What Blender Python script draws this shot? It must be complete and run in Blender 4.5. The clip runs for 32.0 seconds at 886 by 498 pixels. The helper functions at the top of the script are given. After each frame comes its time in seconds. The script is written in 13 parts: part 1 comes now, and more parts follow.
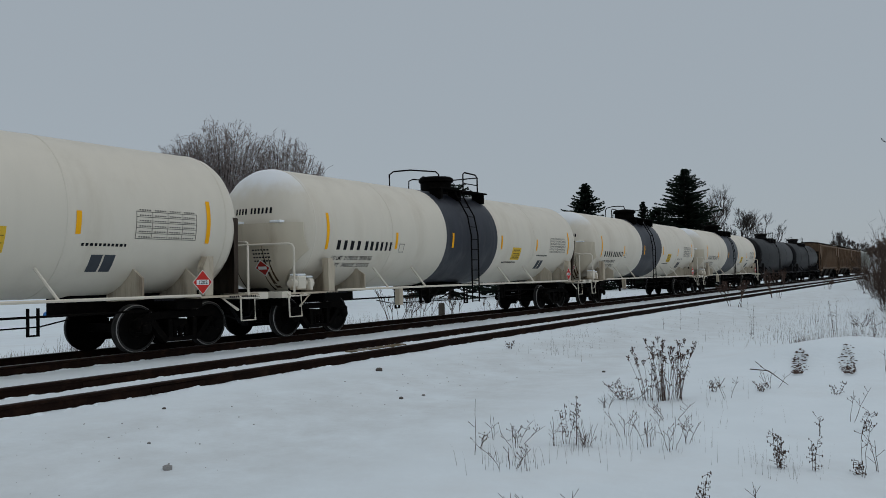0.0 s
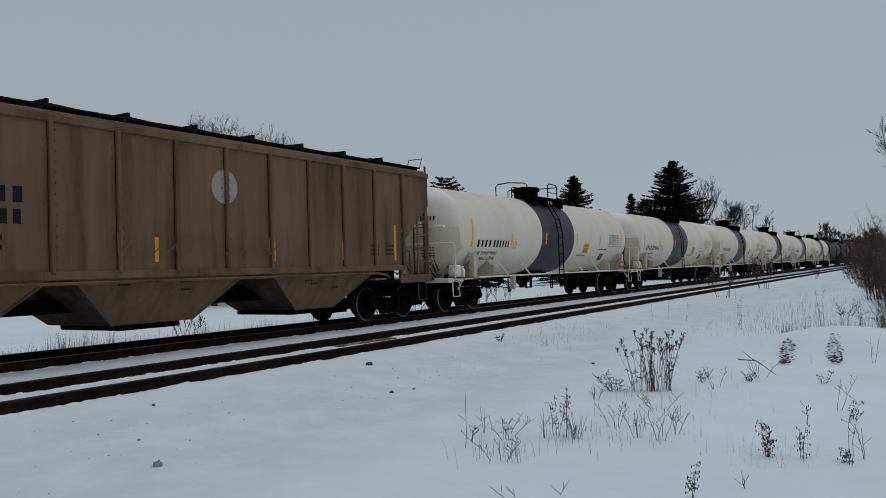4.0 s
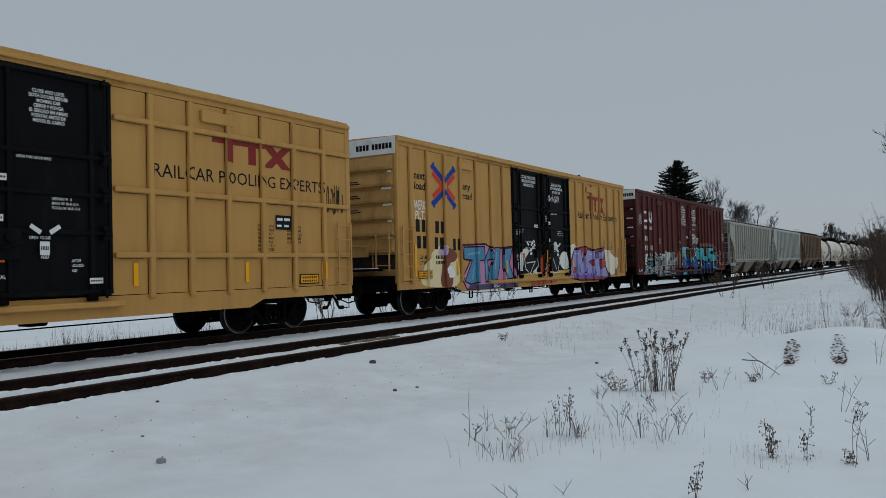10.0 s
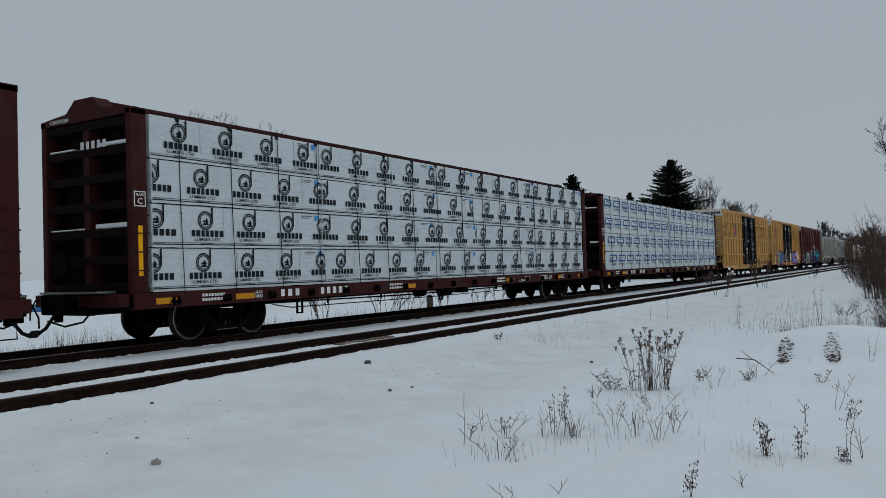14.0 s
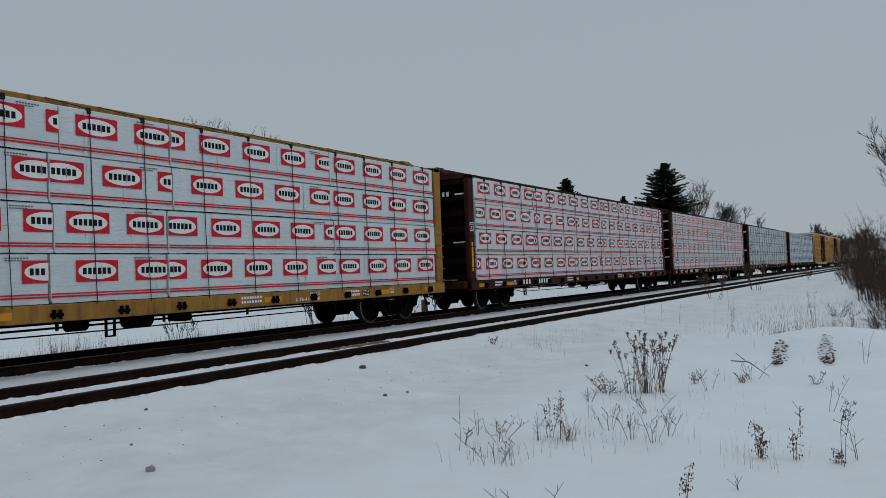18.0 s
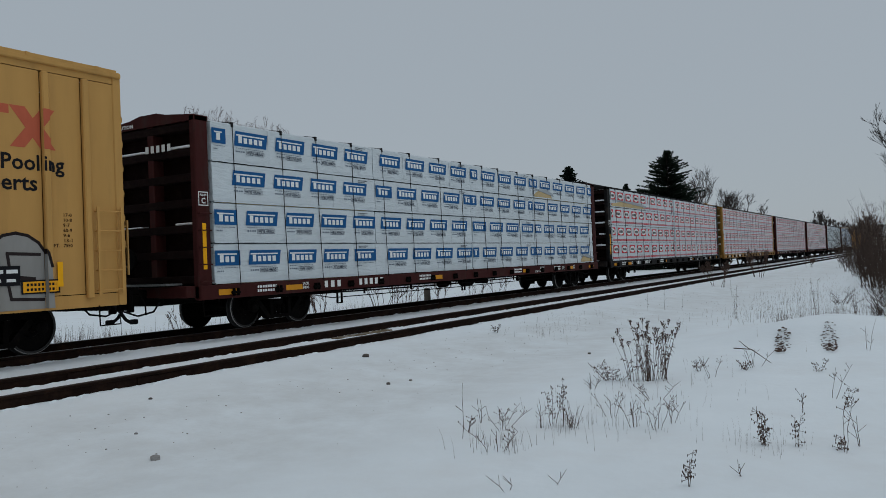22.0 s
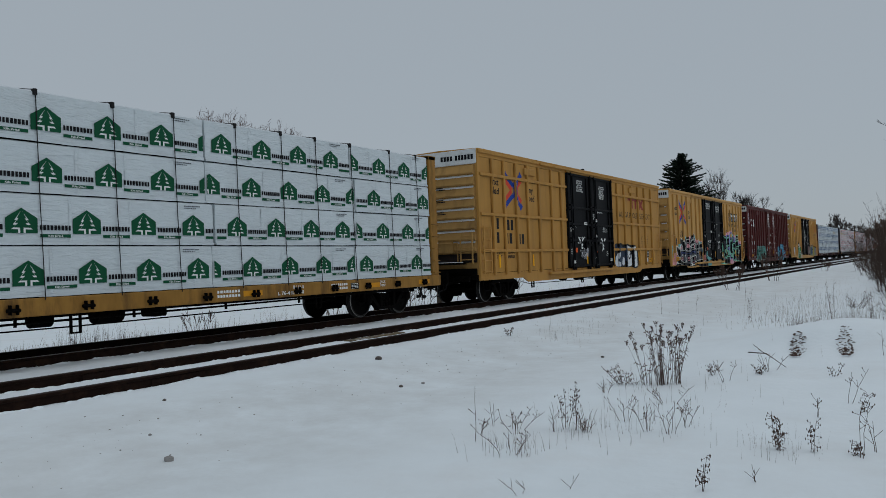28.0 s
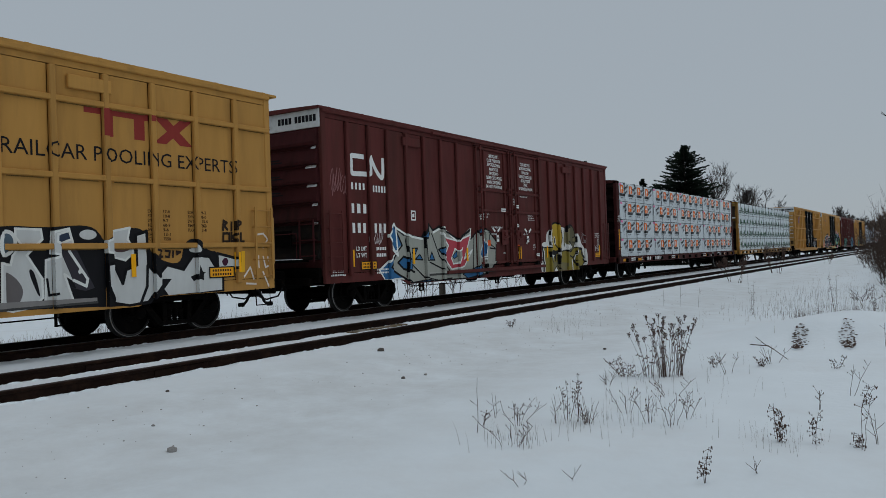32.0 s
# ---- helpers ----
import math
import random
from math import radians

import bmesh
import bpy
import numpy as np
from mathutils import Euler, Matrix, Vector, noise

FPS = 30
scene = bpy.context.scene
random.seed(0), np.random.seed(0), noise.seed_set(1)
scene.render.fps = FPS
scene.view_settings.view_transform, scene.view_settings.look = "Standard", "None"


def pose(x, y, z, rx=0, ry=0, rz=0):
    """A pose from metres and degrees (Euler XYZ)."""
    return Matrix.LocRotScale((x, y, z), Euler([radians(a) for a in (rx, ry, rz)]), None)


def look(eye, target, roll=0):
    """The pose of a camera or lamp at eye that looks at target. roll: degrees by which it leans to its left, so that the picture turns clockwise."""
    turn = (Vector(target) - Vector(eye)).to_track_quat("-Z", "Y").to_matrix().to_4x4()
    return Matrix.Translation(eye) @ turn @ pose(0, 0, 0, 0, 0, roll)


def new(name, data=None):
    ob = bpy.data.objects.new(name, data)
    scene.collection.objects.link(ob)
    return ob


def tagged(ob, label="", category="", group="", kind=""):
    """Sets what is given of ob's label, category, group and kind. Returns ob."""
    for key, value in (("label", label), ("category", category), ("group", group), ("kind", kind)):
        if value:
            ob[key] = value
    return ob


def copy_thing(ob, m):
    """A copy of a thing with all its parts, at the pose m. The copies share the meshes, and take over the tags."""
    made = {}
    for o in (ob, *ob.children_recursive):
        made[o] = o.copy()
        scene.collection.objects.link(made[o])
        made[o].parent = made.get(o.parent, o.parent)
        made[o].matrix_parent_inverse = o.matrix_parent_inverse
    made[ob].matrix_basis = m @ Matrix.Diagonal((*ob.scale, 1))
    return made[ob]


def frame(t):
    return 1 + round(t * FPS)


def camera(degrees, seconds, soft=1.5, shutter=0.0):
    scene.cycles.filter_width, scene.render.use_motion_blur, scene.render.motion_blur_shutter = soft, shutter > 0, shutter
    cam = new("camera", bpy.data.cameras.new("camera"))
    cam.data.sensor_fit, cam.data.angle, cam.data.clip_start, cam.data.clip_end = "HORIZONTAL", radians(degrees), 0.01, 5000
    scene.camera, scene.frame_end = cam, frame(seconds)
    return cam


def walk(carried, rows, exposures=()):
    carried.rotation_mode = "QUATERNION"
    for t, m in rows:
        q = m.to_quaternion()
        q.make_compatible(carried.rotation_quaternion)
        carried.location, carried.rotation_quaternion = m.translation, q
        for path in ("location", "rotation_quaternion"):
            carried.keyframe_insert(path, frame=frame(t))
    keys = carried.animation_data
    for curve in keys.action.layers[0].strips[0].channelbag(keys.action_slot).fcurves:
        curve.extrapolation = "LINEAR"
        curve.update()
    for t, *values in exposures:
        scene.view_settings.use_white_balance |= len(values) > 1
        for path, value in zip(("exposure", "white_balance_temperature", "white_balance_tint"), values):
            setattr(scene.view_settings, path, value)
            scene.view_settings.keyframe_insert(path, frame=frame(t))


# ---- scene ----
# Lens, camera stand and the slow hand-held turn: seconds, yaw, pitch, roll.
cam = camera(58.0, 32.0, soft=0.8)
EYE = (0.0, 0.0, 1.334)
PATH = [
    (0.0, -57.878, 1.964, 1.233),
    (0.5, -57.978, 1.897, 1.288),
    (1.0, -58.091, 1.822, 1.365),
    (1.5, -58.171, 1.754, 1.445),
    (2.0, -58.222, 1.685, 1.516),
    (2.5, -58.282, 1.606, 1.573),
    (4.5, -58.758, 1.444, 1.770),
    (5.0, -58.836, 1.392, 1.741),
    (5.5, -58.901, 1.345, 1.663),
    (6.0, -58.960, 1.302, 1.507),
    (6.5, -59.013, 1.276, 1.341),
    (7.0, -59.011, 1.266, 1.248),
    (7.5, -58.913, 1.249, 1.214),
    (8.0, -58.761, 1.238, 1.218),
    (8.5, -58.646, 1.251, 1.279),
    (9.0, -58.562, 1.284, 1.340),
    (9.5, -58.468, 1.333, 1.373),
    (10.0, -58.362, 1.387, 1.429),
    (10.5, -58.278, 1.434, 1.501),
    (11.0, -58.268, 1.468, 1.558),
    (11.5, -58.315, 1.481, 1.577),
    (12.0, -58.356, 1.468, 1.570),
    (12.5, -58.403, 1.433, 1.585),
    (13.0, -58.501, 1.392, 1.611),
    (13.5, -58.648, 1.361, 1.630),
    (15.5, -58.944, 1.489, 1.677),
    (16.0, -59.020, 1.586, 1.695),
    (16.5, -59.063, 1.675, 1.731),
    (17.0, -59.081, 1.726, 1.798),
    (17.5, -59.085, 1.716, 1.880),
    (18.0, -59.133, 1.670, 1.987),
    (18.5, -59.224, 1.613, 2.100),
    (19.0, -59.296, 1.533, 2.164),
    (19.5, -59.331, 1.432, 2.211),
    (20.0, -59.315, 1.312, 2.255),
    (20.5, -59.266, 1.175, 2.260),
    (21.0, -59.188, 1.046, 2.248),
    (21.5, -59.070, 0.937, 2.231),
    (22.0, -58.950, 0.859, 2.205),
    (22.5, -58.795, 0.829, 2.202),
    (23.0, -58.614, 0.845, 2.188),
    (23.5, -58.463, 0.901, 2.133),
    (24.0, -58.330, 0.992, 2.072),
    (24.5, -58.239, 1.099, 1.998),
    (25.0, -58.208, 1.206, 1.913),
    (25.5, -58.183, 1.277, 1.902),
    (26.0, -58.138, 1.285, 1.960),
    (26.5, -58.092, 1.262, 1.985),
    (28.5, -58.068, 1.033, 2.113),
    (29.0, -58.138, 0.986, 2.163),
    (29.5, -58.162, 0.908, 2.138),
    (30.0, -58.154, 0.813, 2.087),
    (30.5, -58.110, 0.717, 2.052),
    (31.0, -58.049, 0.635, 2.044),
    (31.5, -57.964, 0.575, 2.027),
    (32.0, -57.859, 0.515, 1.981),
]
walk(cam, [(t, pose(*EYE, 90 + pitch, roll, yaw)) for t, yaw, pitch, roll in PATH])

# Overcast winter light: a grey sky and a very wide, weak sun.
world = bpy.data.worlds.new("overcast_sky")
scene.world = world
world.use_nodes = True
wn, wl = world.node_tree.nodes, world.node_tree.links
wn.clear()
w_out = wn.new("ShaderNodeOutputWorld")
w_bg = wn.new("ShaderNodeBackground")
w_sky = wn.new("ShaderNodeTexSky")
w_sky.sky_type = "NISHITA"
w_sky.sun_disc = False
w_sky.sun_elevation, w_sky.sun_rotation = radians(65), radians(163)
w_bg2 = wn.new("ShaderNodeBackground")
w_add = wn.new("ShaderNodeAddShader")
w_bg.inputs["Strength"].default_value = 0.007
w_bg2.inputs["Color"].default_value = (0.270, 0.306, 0.338, 1)
w_bg2.inputs["Strength"].default_value = 1.20
wl.new(w_sky.outputs["Color"], w_bg.inputs["Color"])
wl.new(w_bg.outputs["Background"], w_add.inputs[0])
wl.new(w_bg2.outputs["Background"], w_add.inputs[1])
wl.new(w_add.outputs["Shader"], w_out.inputs["Surface"])
sun_data = bpy.data.lights.new("cloud_sun", "SUN")
sun_data.energy, sun_data.angle, sun_data.color = 0.56, radians(90), (1.0, 0.985, 0.96)
sun = new("cloud_sun", sun_data)
sun.matrix_world = look((8, -26, 60), (0, 0, 0))


# ---- materials ----
def srgb(r, g, b):
    return tuple(((c / 255) / 12.92 if c / 255 < 0.04045 else ((c / 255 + 0.055) / 1.055) ** 2.4) for c in (r, g, b))


def material(name, colour, rough=0.6, metal=0.0, vary=0.25, scale=3.0, streak=0.0, dirt=None, dirt_amount=0.35,
             bump=0.15, bump_scale=60.0, spec=0.12):
    """Paint, metal, wood or snow: two scales of tone, dirt with its own shape, fine relief."""
    m = bpy.data.materials.new(name)
    m.use_nodes = True
    n, l = m.node_tree.nodes, m.node_tree.links
    bsdf = n["Principled BSDF"]
    bsdf.inputs["Roughness"].default_value = rough
    bsdf.inputs["Metallic"].default_value = metal
    bsdf.inputs["Specular IOR Level"].default_value = spec
    tc, info = n.new("ShaderNodeTexCoord"), n.new("ShaderNodeObjectInfo")
    mp = n.new("ShaderNodeMapping")
    add = n.new("ShaderNodeVectorMath")
    mul = n.new("ShaderNodeMath")
    mul.operation, mul.inputs[1].default_value = "MULTIPLY", 37.0
    l.new(info.outputs["Random"], mul.inputs[0])
    l.new(tc.outputs["Object"], add.inputs[0])
    l.new(mul.outputs[0], add.inputs[1])
    l.new(add.outputs[0], mp.inputs["Vector"])
    big, small = n.new("ShaderNodeTexNoise"), n.new("ShaderNodeTexNoise")
    big.inputs["Scale"].default_value, big.inputs["Detail"].default_value = scale * 0.35, 4.0
    small.inputs["Scale"].default_value, small.inputs["Detail"].default_value = scale * 4.0, 6.0
    l.new(add.outputs[0], big.inputs["Vector"])
    if streak:
        mp.inputs["Scale"].default_value = (1.0, 1.0, 1.0 / streak)
    l.new(mp.outputs[0], small.inputs["Vector"])
    ramp = n.new("ShaderNodeMapRange")
    ramp.inputs[1].default_value, ramp.inputs[2].default_value = 0.3, 0.7
    ramp.inputs[3].default_value, ramp.inputs[4].default_value = 1.0 - vary, 1.0 + vary * 0.6
    mix0 = n.new("ShaderNodeMath")
    mix0.operation = "MULTIPLY_ADD"
    mix0.inputs[1].default_value = 0.5
    half = n.new("ShaderNodeMath")
    half.operation, half.inputs[1].default_value = "MULTIPLY", 0.5
    l.new(big.outputs["Fac"], half.inputs[0])
    l.new(small.outputs["Fac"], mix0.inputs[0])
    l.new(half.outputs[0], mix0.inputs[2])
    l.new(mix0.outputs[0], ramp.inputs[0])
    tone = n.new("ShaderNodeVectorMath")
    tone.operation = "SCALE"
    tone.inputs[0].default_value = colour
    l.new(ramp.outputs[0], tone.inputs["Scale"])
    last = tone.outputs[0]
    if dirt:
        spots = n.new("ShaderNodeTexNoise")
        spots.inputs["Scale"].default_value, spots.inputs["Detail"].default_value = scale * 1.3, 8.0
        spots.inputs["Roughness"].default_value = 0.65
        l.new(mp.outputs[0], spots.inputs["Vector"])
        r2 = n.new("ShaderNodeMapRange")
        r2.inputs[1].default_value, r2.inputs[2].default_value = 0.5, 0.72
        r2.inputs[3].default_value, r2.inputs[4].default_value = 0.0, dirt_amount
        l.new(spots.outputs["Fac"], r2.inputs[0])
        mixc = n.new("ShaderNodeMix")
        mixc.data_type = "RGBA"
        mixc.inputs[7].default_value = (*dirt, 1)
        l.new(r2.outputs[0], mixc.inputs[0])
        l.new(last, mixc.inputs[6])
        last = mixc.outputs[2]
    l.new(last, bsdf.inputs["Base Color"])
    if bump:
        fine = n.new("ShaderNodeTexNoise")
        fine.inputs["Scale"].default_value, fine.inputs["Detail"].default_value = bump_scale, 5.0
        l.new(tc.outputs["Object"], fine.inputs["Vector"])
        b = n.new("ShaderNodeBump")
        b.inputs["Strength"].default_value, b.inputs["Distance"].default_value = bump, 0.01
        l.new(fine.outputs["Fac"], b.inputs["Height"])
        l.new(b.outputs["Normal"], bsdf.inputs["Normal"])
    return m


YELLOW = material("yellow_car_paint", (0.53, 0.292, 0.088), 0.55, vary=0.10, scale=1.2, streak=7, dirt=(0.20, 0.12, 0.05), dirt_amount=0.32, bump=0.08)
YELDULL = material("dulled_yellow_car_paint", (0.46, 0.238, 0.060), 0.6, vary=0.14, scale=1.2, streak=7, dirt=(0.15, 0.085, 0.035), dirt_amount=0.4, bump=0.08)
MAROON = material("maroon_car_paint", (0.104, 0.0290, 0.0265), 0.5, vary=0.30, scale=1.2, streak=7, dirt=(0.050, 0.026, 0.020), dirt_amount=0.6, bump=0.08, spec=0.04)
BLACKP = material("black_door_paint", (0.0062, 0.0066, 0.0078), 0.5, vary=0.25, scale=1.5, streak=6, dirt=(0.022, 0.020, 0.019), dirt_amount=0.4, bump=0.08, spec=0.04)
ENDWHITE = material("white_end_paint", (0.66, 0.68, 0.68), 0.6, vary=0.1, dirt=(0.3, 0.28, 0.25), dirt_amount=0.4)
TANK = material("cream_tank_paint", (0.70, 0.645, 0.55), 0.42, vary=0.06, scale=0.7, streak=9, dirt=(0.42, 0.34, 0.24), dirt_amount=0.30, bump=0.03)
TANKDIRT = material("grimy_cream_tank_fittings", (0.52, 0.45, 0.35), 0.6, vary=0.22, scale=2.2, streak=5, dirt=(0.12, 0.075, 0.045), dirt_amount=0.8, bump=0.08)
TANKBAND = material("dark_grey_tank_band", (0.040, 0.043, 0.054), 0.38, vary=0.25, scale=1.0, streak=8, dirt=(0.2, 0.2, 0.2), dirt_amount=0.3, bump=0.05)
TANKBLACK = material("black_tank_paint", (0.0095, 0.0095, 0.011), 0.4, vary=0.25, scale=1.0, streak=8, dirt=(0.06, 0.055, 0.05), dirt_amount=0.4, bump=0.05, spec=0.04)
HOPGREY = material("grey_hopper_paint", (0.370, 0.388, 0.356), 0.55, vary=0.12, scale=1.0, streak=9, dirt=(0.22, 0.19, 0.15), dirt_amount=0.45, bump=0.06)
HOPWORN = material("worn_grey_hopper_paint", (0.345, 0.345, 0.300), 0.6, vary=0.14, scale=1.0, streak=9, dirt=(0.17, 0.145, 0.11), dirt_amount=0.55, bump=0.06)
# Slope sheet grime, with the shade beneath the hopper end put into the colour.
HOPSLOPE = material("grimy_shaded_slope_sheet", (0.075, 0.064, 0.052), 0.75, vary=0.25, scale=1.5, streak=3, dirt=(0.028, 0.022, 0.018), dirt_amount=0.7, bump=0.1, spec=0.04)
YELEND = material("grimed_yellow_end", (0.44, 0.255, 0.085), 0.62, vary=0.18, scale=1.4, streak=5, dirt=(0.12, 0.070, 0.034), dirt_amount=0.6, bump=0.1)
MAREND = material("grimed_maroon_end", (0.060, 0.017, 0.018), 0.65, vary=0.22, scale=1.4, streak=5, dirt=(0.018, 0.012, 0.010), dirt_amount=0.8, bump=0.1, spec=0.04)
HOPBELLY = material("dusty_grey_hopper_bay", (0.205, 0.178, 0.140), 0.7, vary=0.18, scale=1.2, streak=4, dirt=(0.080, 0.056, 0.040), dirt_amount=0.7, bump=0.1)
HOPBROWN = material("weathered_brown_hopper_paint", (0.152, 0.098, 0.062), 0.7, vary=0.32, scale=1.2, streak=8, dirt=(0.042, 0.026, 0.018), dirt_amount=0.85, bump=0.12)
HOPDARK = material("near_black_hopper_steel", (0.016, 0.0125, 0.010), 0.75, vary=0.3, dirt=(0.09, 0.07, 0.05), dirt_amount=0.4, spec=0.04)
BEAMRED = material("oxide_red_frame_paint", (0.052, 0.0145, 0.0135), 0.6, vary=0.2, scale=2, streak=4, dirt=(0.05, 0.035, 0.03), dirt_amount=0.6, bump=0.1, spec=0.04)
BEAMYEL = material("dirty_yellow_frame_paint", (0.31, 0.158, 0.036), 0.6, vary=0.3, scale=2.2, streak=4, dirt=(0.05, 0.028, 0.016), dirt_amount=0.9, bump=0.1)
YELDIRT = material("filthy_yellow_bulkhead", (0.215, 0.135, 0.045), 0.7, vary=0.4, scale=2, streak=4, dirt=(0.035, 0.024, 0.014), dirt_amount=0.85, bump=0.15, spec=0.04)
BEAMBLK = material("black_frame_paint", (0.012, 0.0115, 0.012), 0.55, vary=0.3, scale=2, dirt=(0.07, 0.05, 0.04), dirt_amount=0.5, bump=0.1, spec=0.04)
# Running gear and wheels: grime plus underbody shade put into the base colour.
UNDER = material("grimy_shaded_running_gear_steel", (0.0028, 0.0024, 0.0022), 0.8, vary=0.35, scale=6, dirt=(0.014, 0.010, 0.0075), dirt_amount=0.5, bump=0.3, spec=0.04)
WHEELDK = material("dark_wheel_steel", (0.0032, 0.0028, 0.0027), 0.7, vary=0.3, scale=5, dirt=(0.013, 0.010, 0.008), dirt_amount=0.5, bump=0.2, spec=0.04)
WHEELRIM = material("worn_bright_tread_steel", (0.030, 0.029, 0.028), 0.5, metal=0.3, vary=0.15, bump=0.05)
WHEELEDGE = material("bright_wheel_edge", (0.34, 0.33, 0.32), 0.45, metal=0.4, vary=0.2, bump=0.05)
RAIL = material("rusted_rail_steel", (0.015, 0.0085, 0.0065), 0.85, vary=0.35, scale=3, dirt=(0.05, 0.026, 0.016), dirt_amount=0.5, bump=0.3, spec=0.04)
RAILTOP = material("dull_rail_head", (0.030, 0.020, 0.017), 0.6, metal=0.3, vary=0.3, scale=5, bump=0.1)
RAILSHINE = material("polished_rail_head", (0.10, 0.095, 0.09), 0.4, metal=0.8, vary=0.15, bump=0.05)
TIE = material("weathered_tie_wood", (0.11, 0.085, 0.06), 0.9, vary=0.4, scale=5, bump=0.5, bump_scale=40)
WRAP = material("white_lumber_wrap", (0.605, 0.662, 0.688), 0.45, vary=0.07, scale=1.0, dirt=(0.48, 0.49, 0.50), dirt_amount=0.3, bump=1.0, bump_scale=4.5)


def crumple(mat):
    """Slanting creases of stretched sheet over the fine relief of a wrap."""
    n, l = mat.node_tree.nodes, mat.node_tree.links
    tc = n.new("ShaderNodeTexCoord")
    info = n.new("ShaderNodeObjectInfo")
    shift = n.new("ShaderNodeVectorMath")
    shift.operation = "MULTIPLY_ADD"
    shift.inputs[1].default_value = (40, 0, 40)
    l.new(info.outputs["Random"], shift.inputs[0])
    l.new(tc.outputs["Object"], shift.inputs[2])
    last = None
    for turn, stretch, scale, deep in ((0.6, 5.0, 2.2, 0.030), (-0.9, 4.0, 4.5, 0.014)):
        mp = n.new("ShaderNodeMapping")
        mp.inputs["Rotation"].default_value = (0, turn, 0)
        mp.inputs["Scale"].default_value = (1.0, 1.0, stretch)
        tex = n.new("ShaderNodeTexNoise")
        tex.inputs["Scale"].default_value, tex.inputs["Detail"].default_value = scale, 3.0
        tex.inputs["Distortion"].default_value = 0.8
        b = n.new("ShaderNodeBump")
        b.inputs["Strength"].default_value, b.inputs["Distance"].default_value = 0.9, deep
        l.new(shift.outputs[0], mp.inputs["Vector"])
        l.new(mp.outputs[0], tex.inputs["Vector"])
        l.new(tex.outputs["Fac"], b.inputs["Height"])
        if last is not None:
            l.new(last.outputs["Normal"], b.inputs["Normal"])
        last = b
    base = [k for k in n if k.type == "BUMP" and not k.inputs["Normal"].is_linked and k is not last]
    for k in base:
        if k.inputs["Distance"].default_value < 0.012:
            l.new(last.outputs["Normal"], k.inputs["Normal"])


crumple(WRAP)
WRAPGREY = material("grey_wrap_end", (0.33, 0.36, 0.38), 0.5, vary=0.15, bump=0.4, bump_scale=7)
LUMBER = material("bare_sawn_lumber", (0.52, 0.40, 0.22), 0.8, vary=0.25, scale=6, bump=0.2)
STRAP = material("black_strap", (0.015, 0.015, 0.016), 0.6, vary=0.2, bump=0)
SNOWMAT = material("snow_on_car", (0.84, 0.87, 0.90), 0.85, vary=0.04, scale=4, bump=0.3, bump_scale=25)
GALV = material("galvanised_walkway", (0.20, 0.21, 0.21), 0.6, metal=0.3, vary=0.3, scale=6, bump=0.2)
HOSE = material("black_rubber_hose", (0.012, 0.012, 0.013), 0.7, vary=0.2, bump=0.1, spec=0.04)
ROCK = material("small_grey_stone", (0.12, 0.105, 0.095), 0.9, vary=0.4, scale=20, bump=0.5)
THICKET = material("brown_thicket_twigs", (0.070, 0.050, 0.041), 0.95, vary=0.35, scale=8, bump=0, spec=0.04)
DARKTWIG = material("dark_far_twigs", (0.050, 0.043, 0.040), 0.95, vary=0.3, scale=8, bump=0, spec=0.04)
BARK = material("dark_bark", (0.060, 0.050, 0.043), 0.95, vary=0.35, scale=6, bump=0.5)
TWIG = material("grey_brown_twigs", (0.150, 0.112, 0.092), 0.95, vary=0.3, scale=8, bump=0)
FROST = material("frosted_twigs", (0.215, 0.178, 0.170), 0.95, vary=0.3, scale=8, bump=0)
NEEDLE = material("dark_spruce_needles", (0.012, 0.019, 0.013), 0.85, vary=0.45, scale=6, bump=0, spec=0.04)
WEED = material("dry_weed_stalks", (0.092, 0.060, 0.049), 0.95, vary=0.35, scale=10, bump=0)
GRASS = material("dry_pale_grass", (0.22, 0.165, 0.105), 0.95, vary=0.35, scale=10, bump=0)
POSTWOOD = material("old_post_wood", (0.10, 0.085, 0.07), 0.95, vary=0.35, scale=8, bump=0.4)

PAINTS = {}


def paint(r, g, b):
    """A flat sprayed or stencilled paint of that screen colour, a little worn."""
    if (r, g, b) not in PAINTS:
        PAINTS[r, g, b] = material("sprayed_paint", srgb(r, g, b), 0.55, vary=0.10, scale=2.5, streak=3, bump=0.04)
    return PAINTS[r, g, b]


INK = paint(22, 22, 26)
WHITE = paint(226, 228, 226)
AMBER = paint(250, 178, 24)


